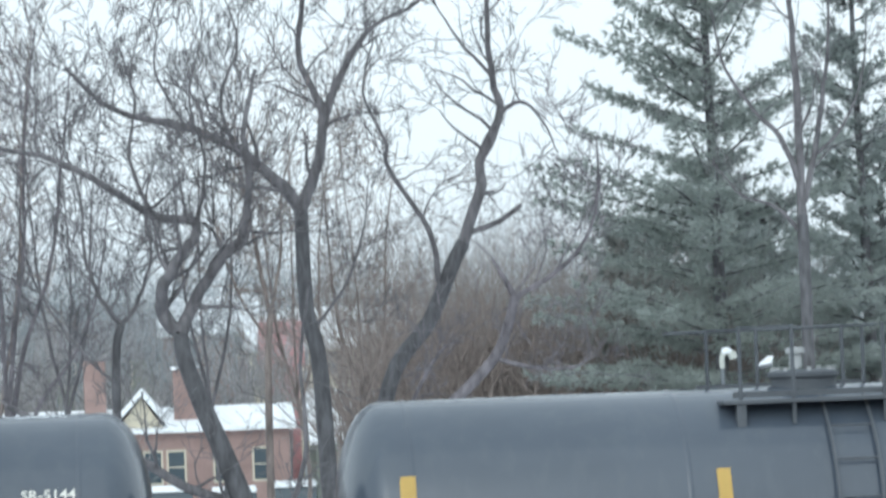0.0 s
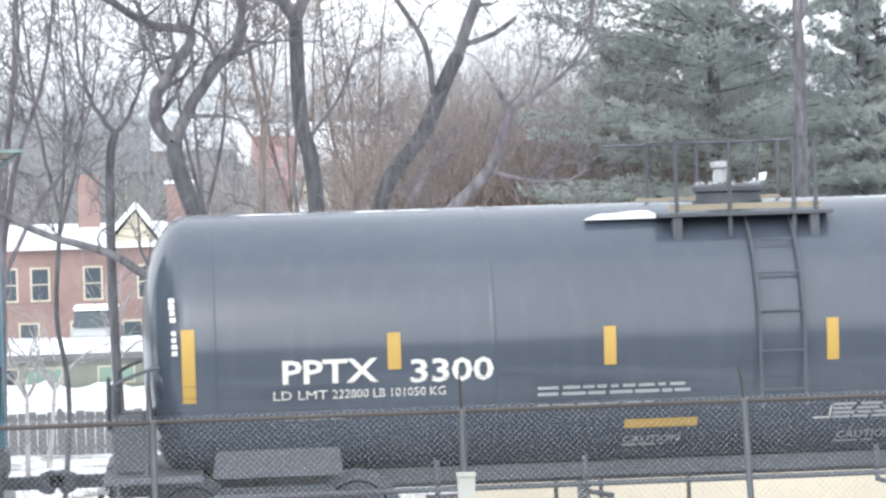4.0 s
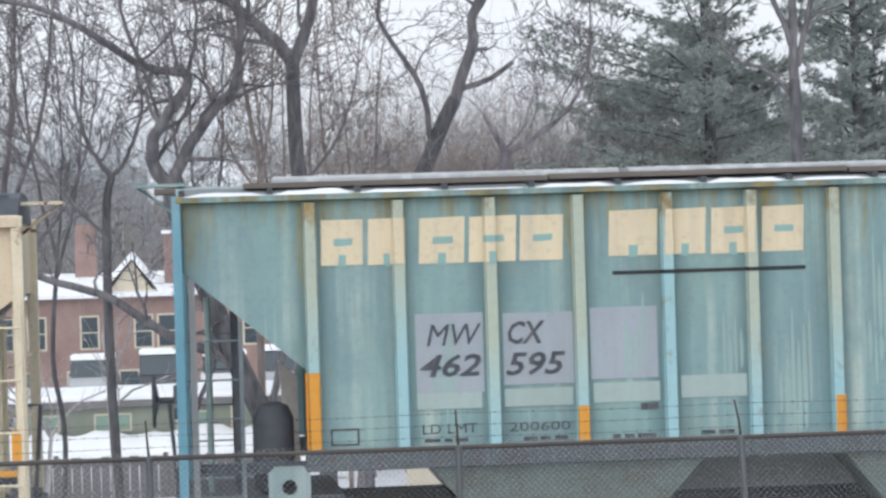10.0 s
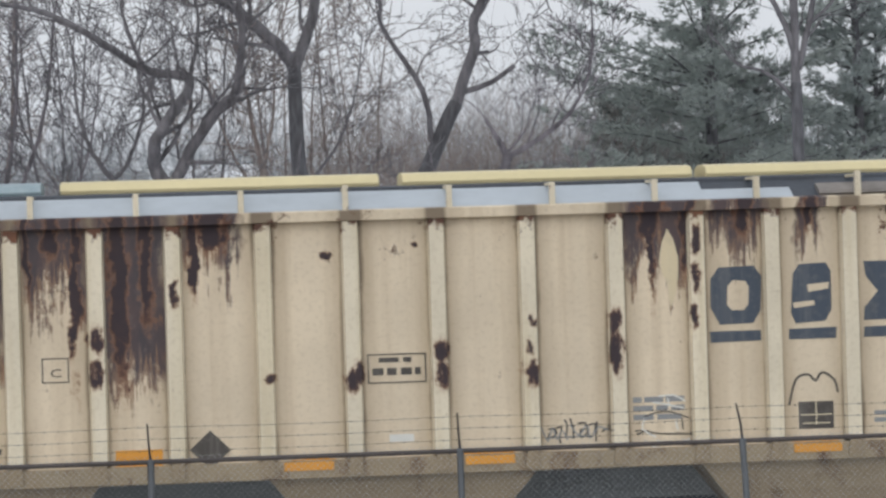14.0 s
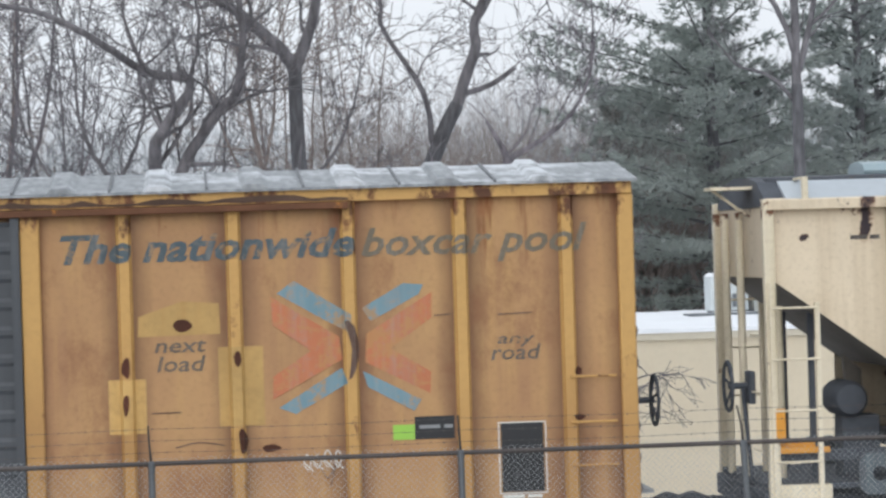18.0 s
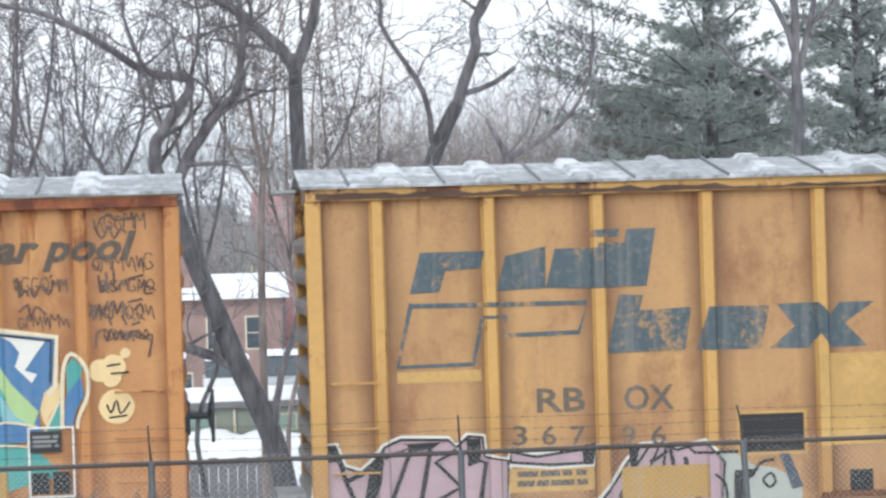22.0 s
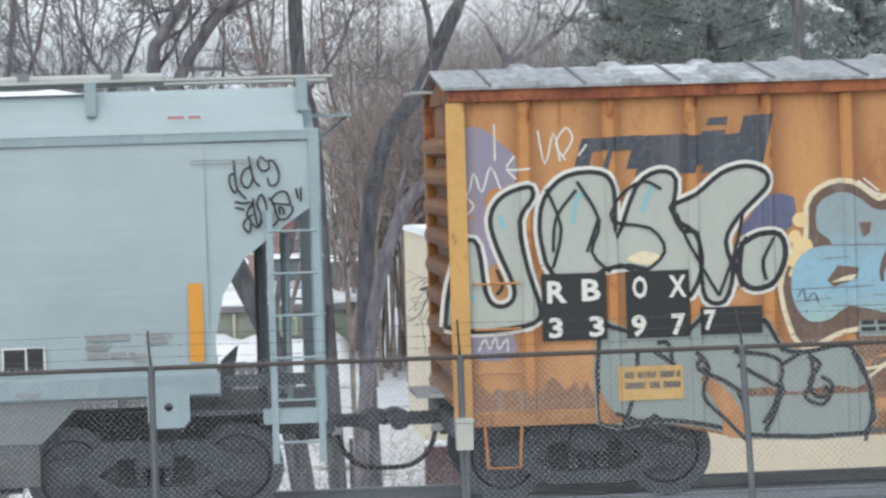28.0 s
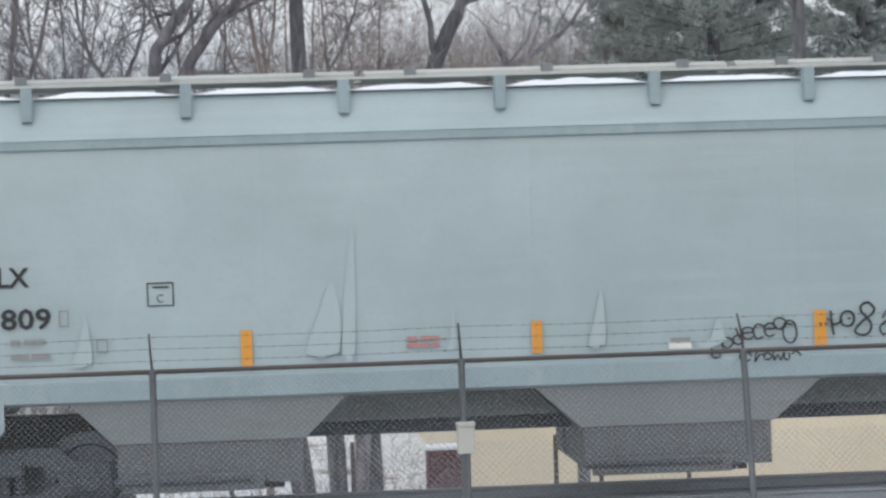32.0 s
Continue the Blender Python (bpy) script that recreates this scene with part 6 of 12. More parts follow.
def hopper_car(s, label, paint, ribpaint, frame, under, ribs, rib_w, zt, zb, xs, xe, z_edge, z_low, bays, smooth_sided, rolls, plat=1.12, sheet=None, sill=None, rise=0.34, broad_post=False, roofpaint=None, pad=None):
    sill = sill or frame
    c = rolling("hopper_car", s, label)
    y_in, y_out = (1.40, 1.50) if not smooth_sided else (1.46, 1.47)
    edges = [-xs] + [x for x in sorted(ribs) if abs(x) < xs - 0.05] + [xs]
    for sy in (-1, 1):
        a, b = sorted((sy * (y_in - 0.02), sy * y_in))
        if not smooth_sided:
            for p, q in zip(edges, edges[1:]):
                part("side_panel", Geo().box(p, q, a, b, zb, zt), paint, c)
        for x in ribs:
            part("side_rib", rib_geo(x, rib_w, sy, y_in, y_out, zb + 0.02, zt - 0.02), ribpaint, c)
        if smooth_sided:
            cuts = [-xs, -4.3, -1.45, 1.4, 4.3, xs]
            for p, q in zip(cuts, cuts[1:]):
                g = Geo()
                prof = [(1.44, zb), (1.475, zb + 0.6), (1.485, zb + 1.3), (1.47, zb + 2.0), (1.45, zt - 0.02)]
                for yy, z in prof:
                    g.v += [(p + 0.0006, sy * yy, z), (q - 0.0006, sy * yy, z)]
                for yy, z in reversed(prof):
                    g.v += [(p + 0.0006, sy * (yy - 0.03), z), (q - 0.0006, sy * (yy - 0.03), z)]
                m = 2 * len(prof)
                g.f = [(2 * i, 2 * i + 1, (2 * i + 3) % m, (2 * i + 2) % m) for i in range(len(prof))]
                m = len(g.v)
                g.f = [(i, i + 1, (i + 3) % m, (i + 2) % m) for i in range(0, m, 2)] + [tuple(range(0, m, 2)), tuple(range(m - 1, 0, -2))]
                part("side_panel", g, paint, c, smooth=40)
        for sx in (-1, 1):
            if smooth_sided:
                out = [(xs, zt - 0.05), (xe, zt - 0.05), (xe - 0.02, z_edge), (xe - 0.40, z_edge - 0.26), (xe - 0.78, z_edge - 0.56), (xe - 1.0, z_edge - 0.92), (xe - 1.09, z_edge - 1.35), (xe - 1.1, zb), (xs, zb)]
                part("end_panel", Geo().prism([(sx * p, q) for p, q in out], *sorted((sy * 1.41, sy * 1.445))), paint, c)
            else:
                out = [(xs, zt), (xe - 0.02, zt), (xe - 0.02, z_edge), (xs, z_low)]
                part("end_panel", Geo().prism([(sx * p, q) for p, q in out], a, b), paint, c)
        foot = zt + 0.004 if broad_post else zt - 0.04
        part("top_chord", Geo().along([(sy * 1.36, foot), (sy * (y_out + 0.02), foot), (sy * (y_out + 0.02), zt + 0.07), (sy * 1.36, zt + 0.09)], -xe, xe), paint if roofpaint or broad_post else frame, c, bevel=0.01)
        part("side_sill", Geo().along([(sy * 1.36, zb - 0.19), (sy * 1.50, zb - 0.19), (sy * 1.50, zb), (sy * 1.36, zb)] if not smooth_sided else
                                      [(sy * 1.30, zb - 0.26), (sy * 1.46, zb - 0.22), (sy * 1.49, zb), (sy * 1.36, zb + 0.02)], -xs - 0.1, xs + 0.1), sill, c, bevel=0.012)
        for sx in (-1, 1):
            # jacking pad with its round hole
            g = Geo()
            n, hole_r = 16, 0.045 if smooth_sided else 0.08
            px, pz = sx * (xs + 0.28 if not smooth_sided else 7.25), zb - 0.34
            box = [(px - 0.22, pz - 0.22), (px + 0.22, pz - 0.22), (px + 0.22, pz + 0.22), (px - 0.22, pz + 0.22)]
            for yy in (sy * 1.44, sy * 1.49):
                for k in range(n):
                    t = 2 * math.pi * (k + 0.5) / n - 2.356
                    g.v.append((px + hole_r * math.cos(t), yy, pz + hole_r * math.sin(t)))
                for k in range(n):
                    t = 2 * math.pi * (k + 0.5) / n - 2.356
                    q = max(abs(math.cos(t)), abs(math.sin(t)))
                    g.v.append((px + 0.22 * math.cos(t) / q, yy, pz + 0.22 * math.sin(t) / q))
            for o in (0, 2 * n):
                g.f += [(o + k, o + (k + 1) % n, o + n + (k + 1) % n, o + n + k) for k in range(n)]
            g.f += [(k, (k + 1) % n, 2 * n + (k + 1) % n, 2 * n + k) for k in range(n)] + [(n + k, n + (k + 1) % n, 3 * n + (k + 1) % n, 3 * n + k) for k in range(n)]
            part("jacking_pad", g, pad or frame, c)
    # interior slopes close the body above and below
    part("roof", Geo().along([(-1.40, zt + 0.05), (-0.95, zt + 0.8 * rise), (-0.4, zt + rise), (0.4, zt + rise), (0.95, zt + 0.8 * rise), (1.40, zt + 0.05), (1.36, zt), (-1.36, zt)], -xe, xe), roofpaint or frame, c)
    part("body_bottom", Geo().box(-xs, xs, -1.36, 1.36, zb - 0.10, zb - 0.02), DARK, c)
    part("centre_sill", Geo().box(-xe, xe, -0.25, 0.25, 0.74, plat - 0.07), DARK, c)
    for x, top, bot in bays:
        bay(c, x, top, bot, 0.52, zb - 0.15, under)
    # plates added to fill the shaded gaps between the hoppers
    xs_b = sorted(b[0] for b in bays)
    for p, q in zip(xs_b, xs_b[1:]):
        m = (p + q) / 2
        part("inner_plate", Geo().prism([(m - 0.78, zb - 0.12), (m + 0.78, zb - 0.12), (m + 1.35, zb - 0.62), (m - 1.35, zb - 0.62)], -0.32, 0.32), SHADOWSTEEL, c)
    for sx in (-1, 1):
        open_end(c, sx, xs, xe, zt, z_edge, z_low, paint, frame, sheet or under, xe - 0.50, plat, smooth_sided, broad_post)
        truck(c, sx * (xe - 1.78), rolls and sx > 0 or rolls == 2)
    return c


car_c = hopper_car(30.49, "sand-coloured covered hopper with heavy rust and cream ribs", SAND, CREAMPAINT, CREAMPAINT, UNDERSAND, RIBS_C, 0.15, 4.09, 1.55, 7.2, 8.62, 3.33, 2.32,
                   [(-4.6, 1.45, 0.75), (0, 1.45, 0.75), (4.6, 1.45, 0.75)], False, False, sheet=coat("grey_brown_slope_sheet", "77716a", 0.8, var=0.3), sill=SILLSAND, roofpaint=DARK, pad=SILLDARK)
# Slope sheet paled: light bounced off the snow is put into its colour.
car_r = hopper_car(49.12, "faded teal covered hopper with pale ribs and a large painted emblem", TEAL, TEALRIB, TEALFRAME, UNDERTEAL, RIBS_R, 0.105, 4.24, 1.58, 6.98, 8.36, 3.55, 2.40,
                   [(-4.3, 1.5, 0.72), (0.15, 1.5, 0.72), (4.6, 1.5, 0.72)], False, 1, 1.14, sheet=coat("bounce_lit_slope_sheet", "cbc8c4", 0.75, var=0.25, streak="8b7f78"), sill=SILLDARK, rise=0.2, broad_post=True)
car_g = hopper_car(-23.2, "smooth pale blue-grey covered hopper with snow on its roof", PALE, PALE, PALEFRAME, UNDERPALE, [], 0.1, 3.98, 1.52, 7.7, 8.86, 3.26, 1.6,
                   [(-4.9, 1.55, 0.72), (0.1, 1.65, 0.72), (4.9, 1.55, 0.72)], True, 2, 1.12, SHADOWSTEEL)

for x in (-1.0, 0.91, 4.42):
    part("reflector", Geo().box(x - 0.26, x + 0.26, -1.510, -1.503, 1.45, 1.54), YELLOW, car_c, "orange-yellow reflective strip")
# brake gear and upright pipes at the ends of the sand-coloured hopper
part("brake_cylinder", Geo().lathe([(-0.95, 0.06), (-0.93, 0.16), (-0.85, 0.2), (-0.3, 0.2), (-0.2, 0.1)], (-7.64, 0, 1.98), "y", 20), DARK, car_c, "round dark brake cylinder", smooth=40)
part("cylinder_bracket", Geo().box(-7.72, -7.3, -0.8, -0.4, 1.1, 1.8), DARK, car_c, bevel=0.02)
for x, y in ((-8.66, -0.1), (-8.66, 0.75)):
    part("upright_pipe", Geo().tube([(x, y, 1.1), (x, y, 4.05)], 0.045, 10), CREAMPAINT, car_c, smooth=40)
for sx in (-1, 1):
    part("reflector", Geo().box(sx * 8.55 - 0.05, sx * 8.55 + 0.05, -1.542, -1.537, 1.58, 1.94), YELLOW, car_c, "orange-yellow reflective strip")
    part("platform_edge", Geo().box(*sorted((sx * 8.02, sx * 8.55)), -1.50, -1.46, 1.46, 1.52), YELLOW, car_c, "worn yellow platform edge")
# roof gear of the sand-coloured hopper
for k, (a, b) in enumerate(((-7.3, -3.75), (-3.55, -0.1), (0.15, 3.35), (3.5, 7.15))):
    g = Geo().along([(-0.36, 4.40), (0.36, 4.40), (0.40, 4.47), (0.33, 4.55), (0.12, 4.575), (-0.12, 4.575), (-0.33, 4.55), (-0.40, 4.47)], a, b)
    part("hatch_cover", g, HATCH if k else PALEFRAME, car_c, bevel=0.012)
ROOFBAND = coat("thin_roof_snow", "b4bcc3", 0.6, var=0.12, big=1.2, fine=6, bump=0.3)
part("snow", Geo().along([(-1.44, 4.165), (-1.40, 4.19), (-0.98, 4.37), (-0.95, 4.33), (-1.40, 4.13)], -8.4, 3.3), ROOFBAND, car_c, "thin grey-blue snow on the roof slope")
part("snow", Geo().along([(-1.44, 4.165), (-1.40, 4.19), (-1.20, 4.28), (-1.18, 4.24), (-1.40, 4.13)], 3.3, 4.25), ROOFBAND, car_c)
part("snow", Geo().along([(-1.36, 4.20), (-1.33, 4.235), (-1.14, 4.315), (-1.12, 4.27), (-1.32, 4.17)], 4.55, 6.1), coat("dusty_roof_scale", "8b8580", 0.8, var=0.35, big=2.0), car_c, "thin dirty snow on the dark roof")
for sy in (-1, 1):
    part("running_board", Geo().box(-8.5, 8.5, *sorted((sy * 0.95, sy * 0.55)), 4.36, 4.40), DARK, car_c)
for i in range(16):
    x = -8.2 + i * 1.095
    part("roof_bracket", Geo().box(x - 0.03, x + 0.03, -1.49, -1.42, 4.12, 4.40 + (0.03 if i % 5 == 2 else 0)).box(x - 0.02, x + 0.02, -1.45, -0.7, 4.37, 4.40), CREAMPAINT, car_c)
# roof gear of the teal hopper
for k, (a, b) in enumerate(((-7.3, -3.5), (-3.4, 0.9), (1.0, 4.1), (4.2, 7.4))):
    part("hatch_cover", Geo().along([(-0.34, 4.42), (0.34, 4.42), (0.34, 4.50), (0.2, 4.53), (-0.2, 4.53), (-0.34, 4.50)], a, b), ROOFSTEEL, car_r, bevel=0.01)
BOARDGREY = coat("weathered_walk_board", "77706b", 0.8, 0.1, var=0.25, big=1.0, fine=7)
part("roof_slope", Geo().along([(-1.42, 4.31), (-1.0, 4.40), (-1.0, 4.36), (-1.42, 4.27)], -8.3, 8.3), SHADOWSTEEL, car_r)
for k in range(5):
    a, b = -7.65 + k * 3.25, -7.65 + (k + 1) * 3.25
    part("running_board", Geo().box(a + 0.01, b - 0.01, -1.22, -0.62, 4.385 + 0.012 * (k % 2), 4.445 + 0.012 * (k % 2)), BOARDGREY, car_r, bevel=0.008)
part("running_board", Geo().box(-8.6, 8.6, 0.62, 1.22, 4.39, 4.45), BOARDGREY, car_r, bevel=0.008)
for i in range(19):
    x = -8.3 + i * 0.922
    part("roof_bracket", Geo().box(x - 0.03, x + 0.03, -1.46, -0.70, 4.35, 4.382).box(x - 0.03, x + 0.03, -1.47, -1.40, 4.30, 4.37), DARK, car_r)
    if i < 18:
        snow_strip(car_r, x + 0.02, x + 0.90, -1.465, 4.305, 70 + i, (0.05, 0.065, 0.045, 0.02, 0.06)[i % 5], 0.13)
# roof gear of the pale hopper
BOARDLIGHT = coat("pale_walk_board", "b9bbb8", 0.7, var=0.2)
part("roof_shoulder", Geo().along([(-1.50, 4.04), (-1.42, 4.14), (-1.22, 4.46), (-1.12, 4.50), (-1.12, 4.3), (-1.3, 4.02)], -8.75, 8.75), PALE, car_g)
part("roof_shoulder", Geo().along([(1.50, 4.04), (1.42, 4.14), (1.22, 4.46), (1.12, 4.50), (1.12, 4.3), (1.3, 4.02)], -8.75, 8.75), PALE, car_g)
for sy in (-1, 1):
    part("running_board", Geo().box(-9.1, 9.1, *sorted((sy * 1.0, sy * 0.60)), 4.60, 4.63), BOARDLIGHT, car_g, bevel=0.006)
for i in range(11):
    x = -8.35 + i * 1.655 if i < 10 else 8.75
    part("roof_bracket", Geo().prism([(x - 0.055, 4.24), (x + 0.055, 4.24), (x + 0.06, 4.6), (x - 0.06, 4.6)], -1.42, -1.30).box(x - 0.05, x + 0.05, -1.34, -0.6, 4.57, 4.60), PALEFRAME, car_g, bevel=0.008)
    if i < 9:
        snow_strip(car_g, x + 0.08, x + 1.58, -1.17, 4.48, 90 + i, 0.085, 0.22)
for a, b in ((-7.3, -3.2), (-3.1, 0.9), (1.0, 4.2), (4.3, 7.3)):
    part("hatch_cover", Geo().along([(-0.36, 4.60), (0.36, 4.60), (0.36, 4.68), (0.22, 4.715), (-0.22, 4.715), (-0.36, 4.68)], a, b), BOARDLIGHT, car_g, bevel=0.01)
    for x in (a + 0.5, (a + b) / 2, b - 0.5):
        part("hatch_latch", Geo().box(x - 0.06, x + 0.06, -0.46, -0.30, 4.63, 4.74), SHADOWSTEEL, car_g, bevel=0.01)

# ---------------------------------------------------------------- tank cars
TANKBLACK = Nodes("satin_tank_black", 0.13)
_n = TANKBLACK
_c = _n.mix(_n.span(_n.noise(0.5, (0.5, 1, 1)), 0.3, 0.7), rgb("474f5b"), rgb("535b67"))
_c = _n.mix(_n.span(_n.noise(1.0, (5, 5, 0.4), detail=6), 0.5, 0.75, 0, 0.18), _c, rgb("6b7276"))
_n.put(_n.b.inputs["Roughness"], _n.span(_n.noise(0.7), 0.3, 0.7, 0.11, 0.15))
_n.b.inputs["Specular IOR Level"].default_value = 0.6
TANKBLACK = _n.done(_c)
# Lifted like the underframe, with the haze veil in its colour.
TANKFRAME = coat("dark_frame_paint", "575c63", 0.6, var=0.25)
BOARD = coat("pale_wood_board", "a39a88", 0.7, var=0.2)
TANKYELLOW = coat("dull_reflector_yellow", "bf9f55", 0.5, var=0.12, streak="a6853c", streak_at=(0.6, 0.9), bump=0)
NOTICEINK = coat("brown_notice_ink", "7a6230", 0.6, var=0.15, bump=0)
TABLEINK = coat("grey_white_stencil", "a4a9ac", 0.6, var=0.15, fine=25, bump=0)
STENCIL_Y = coat("yellow_stencil", "d79a26", 0.6, var=0.12, bump=0)
REDP = coat("red_placard", "c2574a", 0.6, var=0.15, bump=0)
R_TANK, Z_TANK = 1.455, 2.25


def tank_car(s, label, platform, walk_half, stepped):
    c = rolling("tank_car", s, label)
    hl = 6.32
    prof = [(-hl, 0.02)]
    for k in range(1, 13):
        a = math.pi / 2 * k / 12
        prof.append((-hl + 0.52 * (1 - math.cos(a)), R_TANK * math.sin(a) ** 0.8))
    prof += [(-2.6, R_TANK), (-0.0, R_TANK), (2.6, R_TANK)]
    prof += [(-a, r) for a, r in reversed(prof[:13])]
    shell = part("shell", Geo().lathe(prof, (0, 0, Z_TANK), "x", 72), TANKBLACK, c, smooth=50)
    for x in (-5.55, -2.6, 2.6, 5.55):
        part("weld_band", Geo().lathe([(x - 0.03, R_TANK + 0.001), (x - 0.02, R_TANK + 0.006), (x + 0.02, R_TANK + 0.006), (x + 0.03, R_TANK + 0.001)], (0, 0, Z_TANK), "x", 72), TANKBLACK, shell, smooth=50)
    part("centre_sill", Geo().box(-6.7, 6.7, -0.25, 0.25, 0.66, 0.95), TANKFRAME, c)
    for sx in (-1, 1):
        part("saddle", Geo().prism([(sx * 4.2, 0.9), (sx * 5.6, 0.9), (sx * 5.5, 1.5), (sx * 4.3, 1.5)], -1.0, 1.0), TANKFRAME, c)
        part("end_platform", Geo().box(*sorted((sx * 5.7, sx * 6.75)), -1.35, 1.35, 0.90, 0.98), TANKFRAME, c, bevel=0.01)
        for sy in (-1, 1):
            rail = spline([(sx * 6.62, sy * 1.3, 0.98), (sx * 6.62, sy * 1.3, 1.85), (sx * 6.56, sy * 1.3, 1.98), (sx * 6.25, sy * 1.3, 2.10), (sx * 6.12, sy * 1.3, 2.12)], 4)
            part("end_rail", Geo().tube(rail, 0.022, 8), TANKFRAME, c, smooth=40)
            part("end_stanchion", Geo().tube([(sx * 6.3, sy * 1.3, 0.98), (sx * 6.24, sy * 1.3, 2.1)], 0.02, 8), TANKFRAME, c)
            step(c, sx * 6.4, sy * 1.38, 0.42, 0.92, TANKFRAME)
        part("brake_housing", Geo().box(*sorted((sx * 6.3, sx * 6.62)), -0.9, -0.45, 0.98, 1.62), TANKFRAME, c, bevel=0.03)
        if sx < 0:
            brake_wheel(c, sx * 6.68, -0.7, 1.72, sx, 0.12)
        coupler(c, sx * 6.62, sx)
        truck(c, sx * 4.95, False)
    part("running_pipe", Geo().tube([(-5.6, -1.2, 0.72), (5.6, -1.2, 0.72)], 0.03, 8), TANKFRAME, c)
    part("heater_cover", Geo().box(-5.0, 5.0, -0.6, 0.6, 0.74, 0.9), TANKFRAME, c)
    for x in (-3.2, -1.6, 1.6, 3.2):
        part("heater_pipe", Geo().tube([(x, -0.9, 1.0), (x, -0.95, 0.62), (x + 0.3, -0.95, 0.55)], 0.035, 8), TANKFRAME, c)
    # platform, dome and rails on top
    p = new("top_platform")
    p.parent = c
    x0, x1 = platform - walk_half, platform + walk_half
    part("deck", Geo().box(x0, x1, -1.05, 1.05, 3.53, 3.575), TANKFRAME, p, bevel=0.008)
    part("toe_board", Geo().box(x0 + 0.02, x1 - 0.22, 0.72, 0.76, 3.58, 3.74), BOARD if stepped else TANKFRAME, p)
    part("toe_board", Geo().box(x0 + 0.12, x1 - 0.12, -0.98, -0.94, 3.60, 3.665), BOARD if stepped else TANKFRAME, p, "weathered cream board" if stepped else "")
    for x in (x0 + 0.2, x1 - 0.2):
        part("deck_bracket", Geo().prism([(x - 0.05, 3.53), (x + 0.05, 3.53), (x + 0.05, 3.2), (x - 0.05, 3.3)], -1.02, -0.9), TANKFRAME, p)
    for sy in (-1, 1):
        for a, b in ((x0 + 0.2, x0 + 0.78), (x1 - 0.42, x1 - 0.18)):
            part("hand_rail", Geo().tube([(a, sy * 1.0, 3.3), (a, sy * 1.0, 4.36), (b, sy * 1.0, 4.36), (b, sy * 1.0, 3.3)], 0.024, 8), TANKFRAME, p, smooth=40)
    part("long_rail", Geo().tube([(x0 - 0.3, 1.0, 4.34), (x1, 1.0, 4.36)], 0.018, 8), TANKFRAME, p)
    part("dome", Geo().lathe([(3.66, 0.36), (3.78, 0.36), (3.80, 0.40), (3.85, 0.40), (3.88, 0.33)], (platform, 0, 0), "z", 28), TANKFRAME, p, smooth=40)
    part("safety_valve", Geo().lathe([(3.9, 0.07), (4.05, 0.07), (4.06, 0.11), (4.12, 0.11), (4.13, 0.03)], (platform - 0.1, -0.1, 0), "z", 16), ROOFSTEEL, p, smooth=40)
    for k in range(8):
        a = k * 0.785
        part("dome_bolt", Geo().lathe([(3.86, 0.025), (3.905, 0.025)], (platform + 0.34 * math.cos(a), 0.34 * math.sin(a), 0), "z", 8), ROOFSTEEL, p)
    # ladder bent to the shell
    l = new("ladder")
    l.parent = c
    arc = [radians(a) for a in range(24, 124, 8)]
    for x in (platform + 0.02, platform + 0.50):
        part("stile", Geo().tube([(x, -(R_TANK + 0.07) * math.sin(a) if a < 1.57 else -(R_TANK + 0.07), Z_TANK + (R_TANK + 0.07) * math.cos(a)) for a in arc], 0.02, 6), TANKFRAME, l)
    for a in arc[1::2]:
        part("rung", Geo().tube([(x, -(R_TANK + 0.07) * math.sin(a) if a < 1.57 else -(R_TANK + 0.07), Z_TANK + (R_TANK + 0.07) * math.cos(a)) for x in (platform + 0.02, platform + 0.50)], 0.012, 6), TANKFRAME, l)
    return c


class Shell(Side):
    """The near side of a tank: figures are wrapped on its round."""

    def __init__(self, car):
        self.car = car

    def paint(self, name, figure, material, layer=1, label="", ribs=True):
        figs = figure if isinstance(figure, list) else [figure]
        g = Geo()
        for v, f in figs:
            bm = bmesh.new()
            vs = [bm.verts.new((x, 0, z)) for x, z in v]
            for q in f:
                try:
                    bm.faces.new([vs[i] for i in q])
                except ValueError:
                    pass
            lo, hi = min(z for x, z in v), max(z for x, z in v)
            k = int((hi - lo) / 0.05)
            for i in range(1, k + 1):
                bmesh.ops.bisect_plane(bm, geom=bm.verts[:] + bm.edges[:] + bm.faces[:], plane_co=(0, 0, lo + (hi - lo) * i / (k + 1)), plane_no=(0, 0, 1))
            R = R_TANK + 0.006 + 0.004 * layer
            bmesh.ops.remove_doubles(bm, verts=bm.verts[:], dist=0.0004)
            bm.verts.index_update()
            g.add([(p.co.x, -0.00005 * (p.index * 5 % 11) - math.sqrt(max(0.01, R * R - (p.co.z - Z_TANK) ** 2)), p.co.z) for p in bm.verts],
                  [tuple(p.index for p in q.verts) for q in bm.faces])
            bm.free()
        return lay(name, g, material, self.car, label)


car_p = tank_car(65.45, "dark grey tank car for molten sulfur with a top platform", 0.22, 0.95, True)
snow_strip(car_p, -1.5, -0.62, -0.66, 3.53, 21, 0.10, 0.34)
for k, (a, b) in enumerate(((-5.6, -4.3), (-4.2, -2.9), (1.4, 2.5), (2.7, 4.1), (4.2, 5.7))):
    snow_strip(car_p, a, b, -0.14, 3.672, 40 + k, 0.03, 0.22)
car_u = tank_car(80.05, "dark grey tank car with yellow stencilled lettering", -1.05, 1.1, False)

